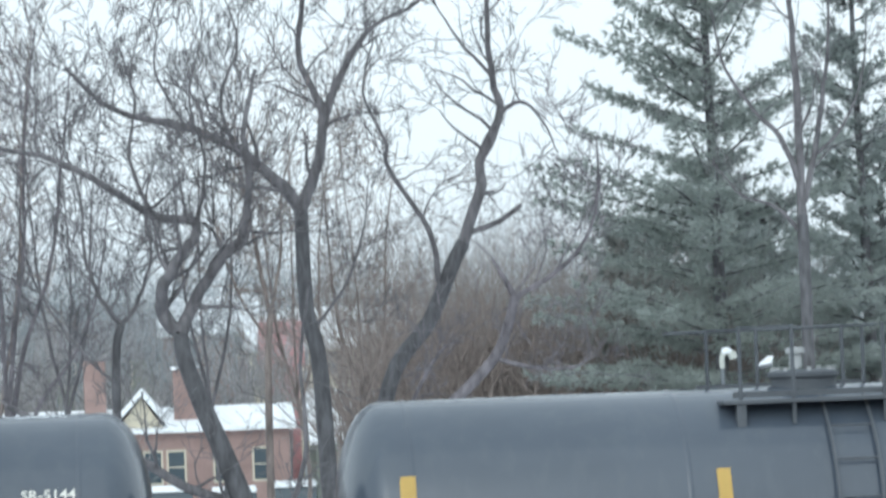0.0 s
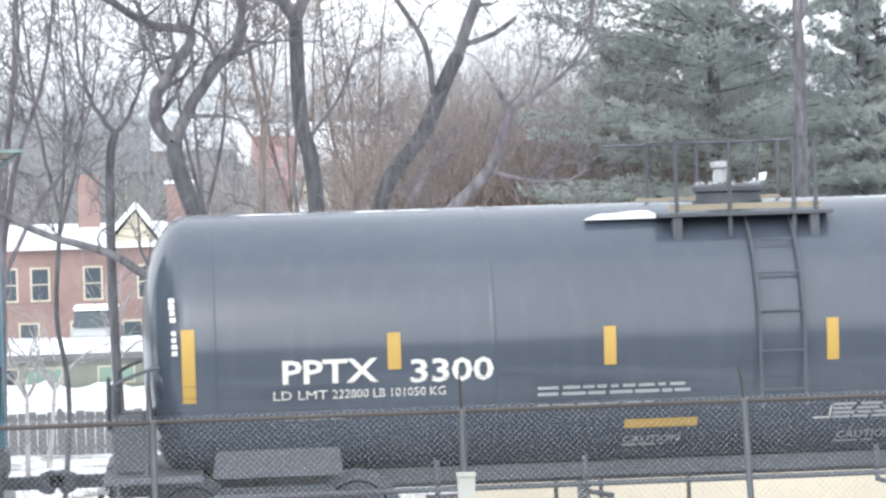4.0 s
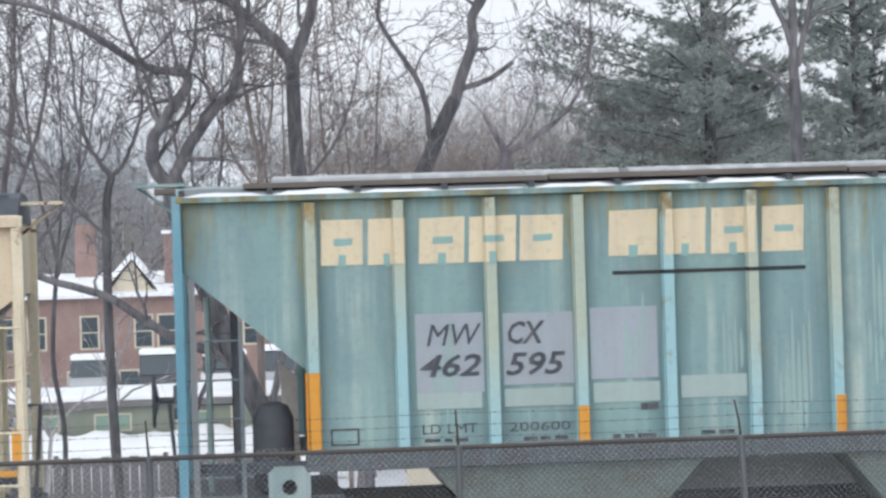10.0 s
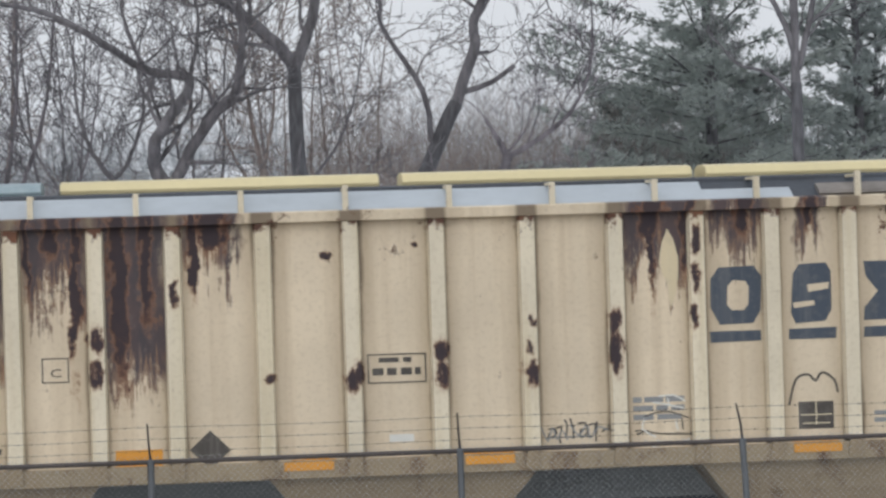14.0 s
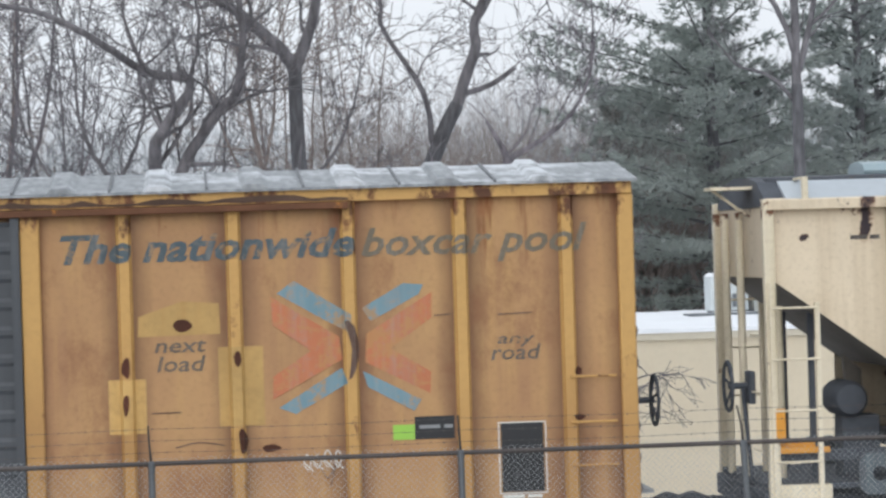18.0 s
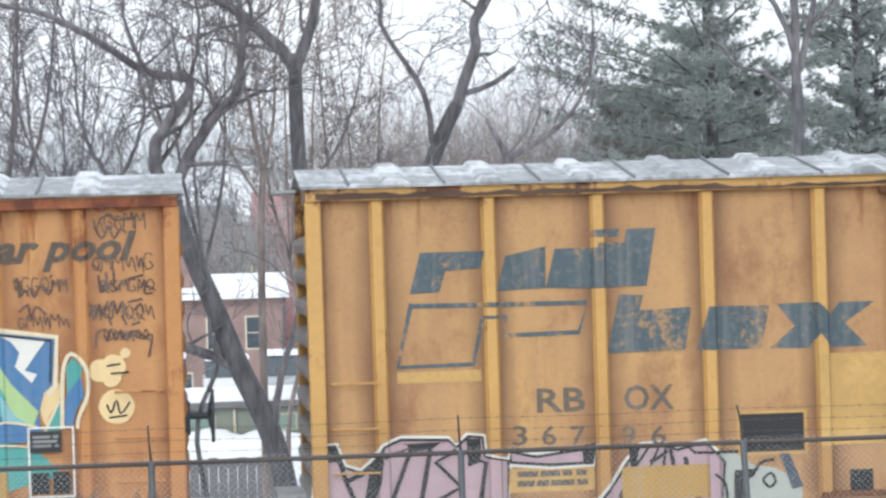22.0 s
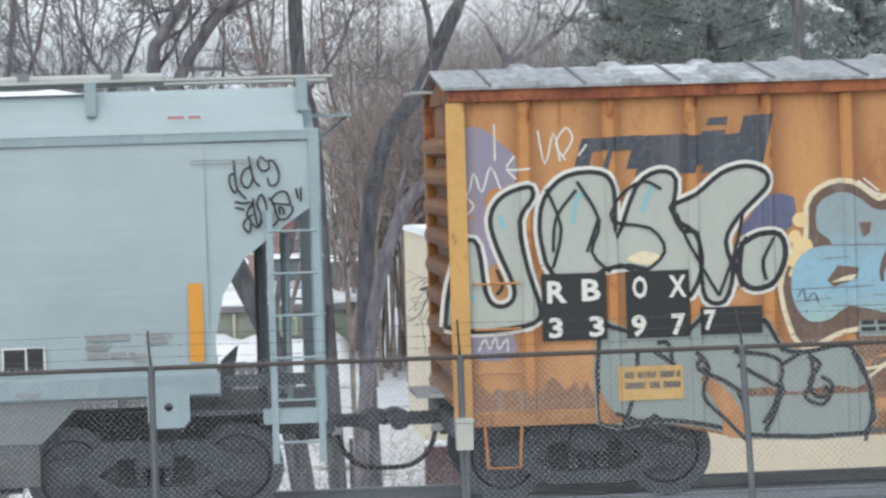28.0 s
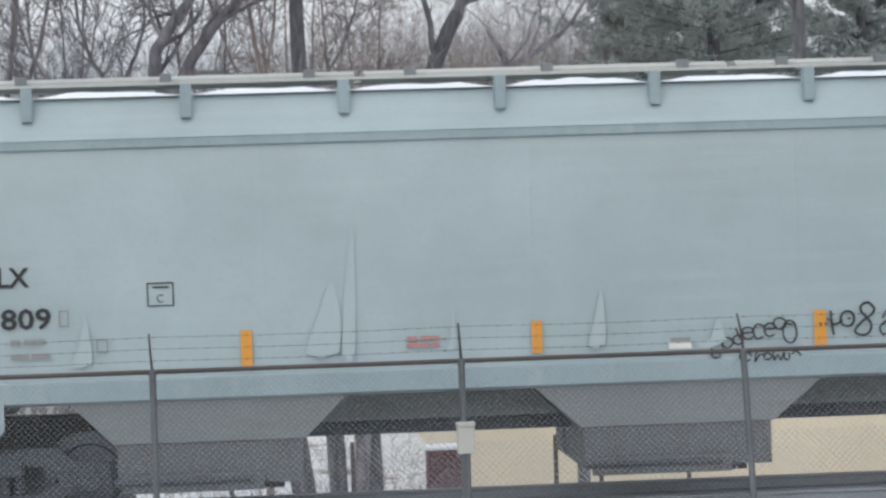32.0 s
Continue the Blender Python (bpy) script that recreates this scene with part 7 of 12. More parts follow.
# ---------------------------------------------------------------- paint on the cars: words, emblems, spray
def ink(name, h, worn=0.35, rough=0.6, chip=None, gone=0.62):
    """Thin paint that has worn unevenly; chip: the ground that shows where it has flaked off."""
    n = Nodes(name, rough)
    c = rgb(h)
    col = n.mix(n.span(n.noise(1.1, (3, 3, 0.6), detail=6), 0.35, 0.7, 0, worn), shade(c, 1.06), shade(c, 0.66))
    run = n.noise(1.0, (8, 8, 0.4), detail=6, shift=(4, 2, 9))
    col = n.mix(n.span(run, 0.5, 0.72, 0, worn * 0.8), col, (0.36, 0.34, 0.31, 1))
    col = n.mix(n.span(n.noise(16, detail=5), 0.52, 0.8, 0, worn), col, (0.30, 0.27, 0.24, 1))
    if chip:
        flake = n.math("ADD", n.math("MULTIPLY", n.noise(2.0, (1, 1, 0.6), detail=4, shift=(2, 6, 6)), 0.55), n.math("MULTIPLY", n.noise(11, detail=8, rough=0.75), 0.6))
        col = n.mix(n.span(flake, gone, gone + 0.08, 0, 0.85), col, rgb(chip))
    return n.done(col)


NAVY, BLUEBLACK, DULLBLACK = ink("navy_paint", "434d5a", 0.25), ink("blue_black_paint", "434852"), ink("dull_black_paint", "4a4642")
CREAMLET, TEALLET, LILAC, PALEPATCH = ink("cream_paint_marking", "dccfb2"), ink("teal_overpaint", "8db2b0"), ink("grey_violet_patch", "9ea8b2"), ink("pale_grey_green_patch", "a0b2b0")
CHALK2, PALERUN = ink("bare_cream_run", "d3c5a5"), ink("pale_run", "a1b0b5", 0.15)
GREYINK, GREYINK2, DARKINK = ink("grey_marking", "8a8d8f"), ink("brown_grey_marking", "645a50", chip="b08a5c"), ink("dark_brown_ink", "5b463c")
PURPLE, MAROONP, REDMARK = ink("purple_spray", "5d4463"), ink("maroon_spray", "73525a"), ink("red_marking", "b07c7c")
FADEDNAVY, FADEDINK, FADEDBLUE, FADEDRED = ink("faded_navy", "4b5a62", 0.5, chip="b08a5c"), ink("faded_brown_ink", "6f6758", 0.5, chip="b08a5c"), ink("faded_blue", "7293a0", 0.45, chip="b08a5c", gone=0.585), ink("faded_red", "bd7450", 0.45, chip="b58656", gone=0.575)
FADEDMAROON = ink("faded_maroon", "9d5f4c", 0.4, chip="a8724c")
PINK, LIME, PLATEDULL = ink("pink_grey_spray", "b299a0", 0.5), ink("lime_sticker", "94c450", 0.1), ink("dull_yellow_plate", "b08d4e")
SILVER, SLATEG, GREYP, AQUA = ink("silver_spray", "aab0a9", 0.25), ink("slate_grey_spray", "87928f", 0.3), ink("light_grey_spray", "b0b1b0", 0.35), ink("aqua_spray", "86b6bd")
VIOLET, INDIGO, BROWNINK, BROWNP = ink("violet_spray", "8b8598", 0.4, chip="a98060"), ink("indigo_spray", "5b5f7c"), ink("dark_brown_spray", "69554c"), ink("brown_spray", "7d5b45")
CREAMSPRAY, LIMEP, TEALP, BLUEP = ink("cream_spray", "dcc391", 0.2), ink("lime_spray", "a5c28a", 0.2), ink("teal_spray", "4f9c97", 0.25), ink("blue_spray", "4876a2", 0.25)
RIBPATCH = ink("dirty_white_patch", "c9c8c2", 0.5)
GREYDOOR = ink("grey_spray_on_door", "a5a7a6", 0.5, chip="56595c")
CREAMDOOR = ink("cream_spatter", "d6c39c", 0.3, chip="4a4d52")
GRIME, GRIMEDOOR = ink("brown_grime", "6e4f3d", 0.5, chip="a5703f"), ink("brown_door_grime", "6f5443", 0.5, chip="45484d")
GRIMEDARK = ink("dark_oily_grime", "4c4a4e", 0.5, chip="6d5242")
REDRUST = ink("red_rust", "96512c", 0.5)


def fade_material():
    """Spray fill that runs from grey-blue over sky blue to pale teal, as it was sprayed."""
    n = Nodes("blue_fade_spray", 0.6)
    z = n.math("ADD", n.axis(2), n.math("MULTIPLY", n.noise(2.0), 0.35))
    col = n.mix(n.span(z, 1.9, 2.35), rgb("9db5aa"), rgb("8aafc2"))
    col = n.mix(n.span(z, 2.65, 3.0), col, rgb("8d9ea4"))
    return n.done(n.mix(n.span(n.noise(14), 0.46, 0.75, 0, 0.4), col, rgb("8a8072")))


BLUEFADE = fade_material()
SLATEBLUE = ink("slate_blue_spray", "889ca3", 0.25)
SA = Side(car_a, -1.45, [(x, 0.10, -1.52) for x in RIBS_A] + [(-1.68, 0.2, -1.535), (1.68, 0.2, -1.535), (0, 3.1, -1.552)], 0.031)
SB = Side(car_b, -1.45, [(x, 0.085, -1.485) for x in RIBS_B if x not in (2.60, 3.50, 4.38)] + [(-1.68, 0.2, -1.535), (1.68, 0.2, -1.535), (0, 3.1, -1.552)], 0.031)
SC = Side(car_c, -1.40, [(x, 0.15, -1.50) for x in RIBS_C])
SR = Side(car_r, -1.40, [(x, 0.105, -1.50) for x in RIBS_R])
SG = Side(car_g, -1.49)
SP, SU = Shell(car_p), Shell(car_u)


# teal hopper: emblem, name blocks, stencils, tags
SR.paint("emblem", filled([(4.12, 3.72), (4.9, 3.28), (4.88, 2.31), (4.54, 2.15), (5.32, 1.64), (4.68, 1.62), (4.16, 1.89), (4.16, 2.36), (4.14, 2.36), (3.7, 2.58), (3.7, 1.57), (3.33, 1.56), (3.37, 3.27)], 0), NAVY, 1, "dark slate hexagonal emblem")
SR.paint("emblem_centre", filled([(4.1, 3.28), (4.53, 3.03), (4.51, 2.56), (4.1, 2.36), (3.72, 2.61), (3.73, 3.06)], 0), CREAMLET, 2, "cream hexagon")
SR.paint("emblem_gap", filled([(3.72, 2.58), (4.07, 2.38), (4.06, 1.69), (3.7, 1.57)], 0), TEALLET, 2)
SR.paint("name_block", filled([(-6.86, 3.55), (-6.85, 4.03), (-6.41, 4.03), (-6.42, 3.55)], 0), CREAMLET, 1)
SR.paint("name_gap", filled([(-6.72, 3.75), (-6.72, 3.83), (-6.52, 3.83), (-6.53, 3.76)], 0), TEALLET, 2)
SR.paint("name_gap", filled([(-6.68, 3.53), (-6.67, 3.66), (-6.6, 3.66), (-6.6, 3.53)], 0), TEALLET, 2)
SR.paint("name_block", filled([(-6.37, 3.54), (-6.35, 4.03), (-5.96, 4.03), (-5.97, 3.55)], 0), CREAMLET, 1)
SR.paint("name_gap", filled([(-6.2, 3.53), (-6.2, 3.66), (-6.13, 3.66), (-6.13, 3.52)], 0), TEALLET, 2)
SR.paint("name_block", filled([(-5.83, 3.54), (-5.81, 4.02), (-5.33, 4.03), (-5.35, 3.54)], 0), CREAMLET, 1)
SR.paint("name_gap", filled([(-5.68, 3.75), (-5.67, 3.82), (-5.46, 3.82), (-5.46, 3.75)], 0), TEALLET, 2)
SR.paint("name_gap", filled([(-5.63, 3.52), (-5.62, 3.65), (-5.54, 3.65), (-5.54, 3.52)], 0), TEALLET, 2)
SR.paint("name_block", filled([(-5.3, 3.54), (-5.28, 4.02), (-4.78, 4.03), (-4.8, 3.54)], 0), CREAMLET, 1)
SR.paint("name_gap", filled([(-5.14, 3.75), (-5.14, 3.82), (-4.92, 3.82), (-4.92, 3.75)], 0), TEALLET, 2)
SR.paint("name_gap", filled([(-5.09, 3.52), (-5.09, 3.65), (-5, 3.65), (-5, 3.52)], 0), TEALLET, 2)
SR.paint("name_block", filled([(-4.76, 3.54), (-4.74, 4.02), (-4.28, 4.02), (-4.3, 3.54)], 0), CREAMLET, 1)
SR.paint("name_gap", filled([(-4.61, 3.74), (-4.61, 3.81), (-4.4, 3.82), (-4.41, 3.75)], 0), TEALLET, 2)
SR.paint("name_block", filled([(-3.81, 3.56), (-3.79, 4.04), (-3.27, 4.05), (-3.29, 3.56)], 0), CREAMLET, 1)
SR.paint("name_gap", filled([(-3.59, 3.54), (-3.59, 3.67), (-3.49, 3.67), (-3.5, 3.54)], 0), TEALLET, 2)
SR.paint("name_block", filled([(-3.22, 3.56), (-3.2, 4.04), (-2.75, 4.05), (-2.77, 3.56)], 0), CREAMLET, 1)
SR.paint("name_gap", filled([(-3.03, 3.54), (-3.02, 3.67), (-2.94, 3.67), (-2.95, 3.54)], 0), TEALLET, 2)
SR.paint("name_block", filled([(-2.71, 3.55), (-2.69, 4.04), (-2.23, 4.05), (-2.25, 3.56)], 0), CREAMLET, 1)
SR.paint("name_gap", filled([(-2.56, 3.76), (-2.56, 3.84), (-2.35, 3.84), (-2.35, 3.77)], 0), TEALLET, 2)
SR.paint("name_gap", filled([(-2.51, 3.54), (-2.51, 3.67), (-2.43, 3.67), (-2.43, 3.53)], 0), TEALLET, 2)
SR.paint("name_block", filled([(-2.16, 3.56), (-2.14, 4.04), (-1.69, 4.05), (-1.71, 3.56)], 0), CREAMLET, 1)
SR.paint("name_gap", filled([(-2.02, 3.77), (-2.01, 3.84), (-1.81, 3.84), (-1.81, 3.77)], 0), TEALLET, 2)
SR.paint("underline", filled([(-3.77, 3.4), (-1.69, 3.4), (-1.69, 3.36), (-3.77, 3.36)], 0), BLACK, 1)
SR.paint("number_patch", rect(-5.89, -5.17, 2.17, 3.01), LILAC, 1, "pale grey-violet repaint patch")
SR.paint("number_patch", rect(-4.96, -4.21, 2.23, 2.99), LILAC, 1, "pale grey-violet repaint patch")
SR.paint("number_patch", rect(-4.03, -3.31, 2.26, 3.02), LILAC, 1)
SR.paint("number_patch", rect(-5.89, -5.2, 2, 2.17), PALEPATCH, 2)
SR.paint("number_patch", rect(-4.96, -4.23, 2, 2.19), PALEPATCH, 2)
SR.paint("number_patch", rect(-4.01, -3.3, 2.01, 2.22), PALEPATCH, 2)
SR.paint("number_patch", rect(-3.07, -2.36, 2.03, 2.27), PALEPATCH, 2)
SR.paint("lettering", letters("MW", -5.77, 2.67, 0.24, 0.58, 0.25, 0.02), BLUEBLACK, 3)
SR.paint("lettering", letters("CX", -4.91, 2.67, 0.24, 0.4, 0.25, 0.02), BLUEBLACK, 3)
SR.paint("lettering", letters("462", -5.85, 2.35, 0.23, 0.65, 0.25, 0.02), BLUEBLACK, 3)
SR.paint("lettering", letters("595", -4.94, 2.34, 0.24, 0.64, 0.25, 0.02), BLUEBLACK, 3)
SR.paint("stencil", letters("LD LMT", -5.84, 1.74, 0.11, 0.58, 0, 0), BLUEBLACK, 3)
SR.paint("stencil", letters("200600", -4.92, 1.74, 0.1, 0.65, 0, 0), BLUEBLACK, 3)
SR.paint("stencil", bars(-5.82, -5.36, 1.63, 1.69, 1, 40), BLUEBLACK, 3)
SR.paint("stencil", bars(-4.77, -4.3, 1.61, 1.68, 1, 41), BLUEBLACK, 3)
SR.paint("stencil", bars(-3.51, -3.32, 1.88, 1.99, 1, 42), BLUEBLACK, 2)
SR.paint("stencil", bars(-3.82, -3.29, 1.6, 1.67, 1, 43), BLUEBLACK, 2)
SR.paint("stencil", bars(-2.87, -2.51, 1.61, 1.68, 1, 44), BLUEBLACK, 2)
SR.paint("stencil", letters("CAUTION", -0.26, 2.01, 0.09, 0.51, 0, 0), BLUEBLACK, 2)
SR.paint("stencil", bars(-0.35, 0.27, 1.7, 1.97, 3, 46), BLUEBLACK, 2)
SR.paint("red_mark", filled([(-0.35, 1.62), (-0.22, 1.72), (0.11, 1.71), (0.12, 1.62), (-0.05, 1.57), (-0.32, 1.56)], 3), REDMARK, 3, "faded red mark")
SR.paint("stencil", bars(1.64, 1.99, 1.93, 2.01, 2, 48), BLUEBLACK, 2)
SR.paint("spray_tag", [ribbon([(0.63, 1.97), (0.7, 1.82), (0.81, 1.94), (0.69, 1.96)], 0.018, 3),
    ribbon([(0.81, 1.8), (0.91, 1.96), (0.95, 1.81), (1.01, 1.99), (1.07, 1.81), (1.15, 1.96)], 0.018, 3),
    ribbon([(1.15, 2.02), (1.18, 1.83), (1.27, 1.92), (1.24, 1.77)], 0.018, 3),
    ribbon([(0.72, 1.67), (0.78, 1.76), (0.84, 1.67), (0.93, 1.75), (0.99, 1.67)], 0.018, 3)], BLACK, 3)
SR.paint("plate_frame", ringrect(-6.81, -6.51, 1.65, 1.83, 0.02), BLUEBLACK, 2)
SR.paint("spray_tag", [ribbon([(5.74, 3.82), (5.66, 4), (5.48, 4.02), (5.32, 3.83), (5.28, 3.65), (5.75, 3.65)], 0.035, 3),
    ribbon([(5.31, 3.21), (5.41, 3.62), (5.68, 3.63), (5.71, 3.2)], 0.035, 3),
    ribbon([(5.38, 3.4), (5.67, 3.42)], 0.035, 3),
    ribbon([(5.72, 3.17), (5.49, 3.27), (5.25, 3.21), (5.37, 3.09), (5.6, 3.05), (5.71, 2.96), (5.6, 2.89), (5.36, 2.88)], 0.035, 3),
    ribbon([(5.39, 2.88), (5.3, 2.44)], 0.035, 3),
    ribbon([(5.77, 2.87), (5.65, 2.46)], 0.035, 3),
    ribbon([(5.7, 2.4), (5.46, 2.32), (5.31, 2.23), (5.48, 2.17), (5.3, 2.06), (5.45, 1.97), (5.73, 1.98)], 0.035, 3)], PURPLE, 3, "dark purple spray tag")
SR.paint("spray_blot", filled([(5.27, 1.85), (5.57, 1.93), (5.65, 1.83), (5.8, 1.83), (5.81, 1.71), (6.03, 1.68), (5.79, 1.62), (5.32, 1.63), (5.23, 1.73)], 2), MAROONP, 2)
SR.paint("spray_tag", [ribbon([(7.72, 4.06), (7.71, 4.18), (7.81, 4.24), (7.91, 4.2), (7.99, 4.11), (7.97, 4.03), (7.87, 4.02), (7.76, 4.04)], 0.05, 3)], BLACK, 3, "black spray tag")
SR.paint("spray_tag", filled([(7.77, 4.01), (7.92, 4.03), (7.92, 3.87), (7.81, 3.84), (7.77, 3.93)], 2), BLACK, 3)
SR.paint("spray_tag", [ribbon([(7.67, 3.88), (7.71, 3.79), (7.77, 3.72), (7.85, 3.74), (7.87, 3.84), (7.81, 3.92)], 0.04, 3),
    ribbon([(7.91, 3.88), (8.03, 3.85), (8.12, 3.8)], 0.04, 3),
    ribbon([(7.94, 3.84), (7.97, 3.72), (8.08, 3.72), (8.11, 3.84)], 0.04, 3)], BLACK, 3)
SR.paint("spray_tag", [ribbon([(7.99, 3.98), (8.05, 3.9)], 0.028, 3),
    ribbon([(8.09, 4.01), (8.09, 3.94)], 0.028, 3),
    ribbon([(8.18, 3.87), (8.16, 3.69)], 0.028, 3),
    ribbon([(7.64, 3.97), (7.71, 3.96)], 0.028, 3),
    ribbon([(7.73, 3.63), (7.86, 3.68), (8.02, 3.65)], 0.028, 3),
    ribbon([(7.77, 3.58), (7.89, 3.62), (7.99, 3.59)], 0.028, 3)], BLACK, 3)
SR.paint("label_panel", rect(6.24, 6.76, 1.84, 2.6), WHITE, 1)
SR.paint("label_panel", rect(6.29, 6.72, 2.27, 2.57), BLACK, 2)
SR.paint("label_panel", rect(6.28, 6.51, 2.03, 2.17), BLACK, 2)
SR.paint("label_panel", rect(6.55, 6.71, 2.03, 2.17), BLACK, 2)
SR.paint("label_panel", rect(6.28, 6.71, 1.88, 1.96), BLACK, 2)
SR.paint("stencil", bars(6.17, 6.79, 2.9, 2.96, 1, 59), BLUEBLACK, 2)
SR.paint("stencil", bars(6.17, 6.79, 2.8, 2.86, 1, 60), BLUEBLACK, 2)
SR.paint("stencil", bars(6.17, 6.63, 2.69, 2.75, 1, 61), BLUEBLACK, 2)
SR.paint("stencil", bars(6.32, 6.66, 1.74, 1.81, 1, 62), BLUEBLACK, 2)
SR.paint("reflector", rect(6.9, 7.03, 1.59, 2.44), YELLOW, 2, "orange-yellow reflective strip")
SR.paint("reflector", rect(4.05, 4.18, 1.6, 2), YELLOW, 2, "orange-yellow reflective strip")
SR.paint("reflector", rect(-7.06, -6.9, 1.51, 2.43), YELLOW, 2, "orange-yellow reflective strip")
SR.paint("reflector", rect(-4.19, -4.06, 1.51, 1.99), YELLOW, 2, "orange-yellow reflective strip")
SR.paint("reflector", rect(-1.42, -1.29, 1.58, 2.01), YELLOW, 2, "orange-yellow reflective strip")
SR.paint("reflector", rect(1.32, 1.44, 1.55, 2.03), YELLOW, 2, "orange-yellow reflective strip")
SR.paint("rib_patch", rect(3.07, 3.29, 3.23, 4.19), DARKINK, 1, "rusty edge of a repair patch")
SR.paint("rib_patch", rect(3.09, 3.27, 3.25, 4.18), RIBPATCH, 2, "dirty white repair patch")
SR.paint("rib_patch", rect(1.26, 1.48, 3.24, 4.21), DARKINK, 1, "rusty edge of a repair patch")
SR.paint("rib_patch", rect(1.28, 1.46, 3.26, 4.2), RIBPATCH, 2, "dirty white repair patch")

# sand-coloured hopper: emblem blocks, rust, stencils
SC.paint("emblem_block", filled([(3.32, 3.02), (3.33, 3.32), (3.42, 3.44), (3.8, 3.45), (3.88, 3.33), (3.86, 2.97), (3.78, 2.84), (3.42, 2.83)], 0), NAVY, 1, "dark navy block emblem")
SC.paint("emblem_gap", filled([(3.5, 3.04), (3.51, 3.24), (3.57, 3.3), (3.7, 3.29), (3.74, 3.23), (3.73, 3.04), (3.68, 2.98), (3.55, 2.98)], 0), SAND, 2)
SC.paint("emblem_block", filled([(4.19, 2.93), (4.22, 3.35), (4.29, 3.45), (4.58, 3.46), (4.63, 3.37), (4.63, 2.96), (4.56, 2.84), (4.24, 2.82)], 0), NAVY, 1)
SC.paint("emblem_gap", filled([(4.37, 3.23), (4.61, 3.25), (4.6, 3.18), (4.38, 3.15)], 0), SAND, 2)
SC.paint("emblem_gap", filled([(4.21, 3.04), (4.44, 3.06), (4.45, 3.01), (4.22, 2.98)], 0), SAND, 2)
SC.paint("emblem_block", filled([(4.99, 3.46), (5.53, 3.46), (5.52, 3.31), (5.41, 3.14), (5.53, 2.97), (5.53, 2.84), (4.98, 2.83), (4.99, 2.97), (5.14, 3.14), (5.01, 3.3)], 0), NAVY, 1)
SC.paint("emblem_bar", filled([(3.31, 2.76), (3.86, 2.76), (3.86, 2.65), (3.31, 2.64)], 0), NAVY, 1)
SC.paint("emblem_bar", filled([(4.16, 2.76), (4.68, 2.77), (4.67, 2.65), (4.16, 2.65)], 0), NAVY, 1)
SC.paint("emblem_bar", filled([(4.98, 2.76), (5.53, 2.77), (5.53, 2.65), (4.97, 2.65)], 0), NAVY, 1)
SC.paint("plate_frame", ringrect(-0.35, 0.27, 2.33, 2.64, 0.014), DULLBLACK, 1)
SC.paint("stencil", bars(-0.23, 0.16, 2.52, 2.6, 1, 84), DULLBLACK, 1)
SC.paint("stencil", bars(-0.3, 0.21, 2.37, 2.49, 1, 85), DULLBLACK, 1)
SC.paint("spray_tag", [ribbon([(4.14, 1.95), (4.22, 2.22), (4.36, 2.27), (4.43, 2.2), (4.51, 2.29), (4.64, 2.2), (4.67, 2.07)], 0.025, 3)], DULLBLACK, 1)
SC.paint("label_panel", rect(4.24, 4.62, 1.69, 1.98), DULLBLACK, 1)
SC.paint("panel_line", [ribbon([(4.43, 1.99), (4.43, 1.73)], 0.012, 0),
    ribbon([(4.26, 1.84), (4.6, 1.84)], 0.012, 0),
    ribbon([(4.28, 1.75), (4.58, 1.75)], 0.012, 0)], CREAMLET, 2)
SC.paint("spray_tag", [ribbon([(1.55, 1.78), (1.61, 1.79), (1.63, 1.73), (1.56, 1.69), (1.55, 1.74)], 0.02, 2),
         ribbon([(1.63, 1.79), (1.69, 1.8), (1.66, 1.69), (1.68, 1.63)], 0.02, 2),
         ribbon([(1.72, 1.88), (1.75, 1.82), (1.73, 1.69)], 0.02, 2),
         ribbon([(1.78, 1.89), (1.81, 1.79), (1.81, 1.67)], 0.02, 2),
         ribbon([(1.86, 1.83), (1.94, 1.84), (1.96, 1.77), (1.89, 1.77), (1.9, 1.68), (1.95, 1.73)], 0.02, 2),
         ribbon([(1.98, 1.81), (2.05, 1.83), (2.03, 1.72), (1.97, 1.69), (1.97, 1.78)], 0.02, 2),
         ribbon([(2.07, 1.85), (2.05, 1.64)], 0.02, 2),
         ribbon([(2.12, 1.74), (2.17, 1.77), (2.23, 1.75)], 0.02, 2),
         ribbon([(2.18, 1.8), (2.22, 1.79)], 0.02, 2)], DULLBLACK, 1)
SC.paint("spray_tag", [ribbon([(2.47, 1.73), (2.57, 1.74), (2.66, 1.71), (2.77, 1.69)], 0.014, 2),
         ribbon([(2.49, 1.7), (2.57, 1.72)], 0.014, 2),
         ribbon([(2.58, 1.88), (2.7, 1.92), (2.87, 1.92), (3.06, 1.85)], 0.014, 2),
         ribbon([(2.78, 1.69), (3.09, 1.68)], 0.014, 2),
         ribbon([(2.98, 1.86), (2.99, 1.73)], 0.014, 2)], DULLBLACK, 1)
SC.paint("chalk_scribble", [ribbon([(2.73, 2.09), (2.9, 2.1), (3.02, 2.03)], 0.018, 2),
         ribbon([(2.67, 2.03), (2.79, 2.01), (3.0, 1.96)], 0.018, 2),
         ribbon([(2.58, 1.85), (2.55, 1.75), (2.7, 1.66)], 0.018, 2),
         ribbon([(2.7, 1.62), (2.86, 1.6), (3.05, 1.62)], 0.018, 2),
         ribbon([(2.65, 1.56), (2.82, 1.53), (2.98, 1.52)], 0.018, 2),
         ribbon([(2.83, 2.07), (2.85, 1.98)], 0.018, 2),
         ribbon([(2.91, 1.84), (2.93, 1.73)], 0.018, 2)], WHITE, 1)
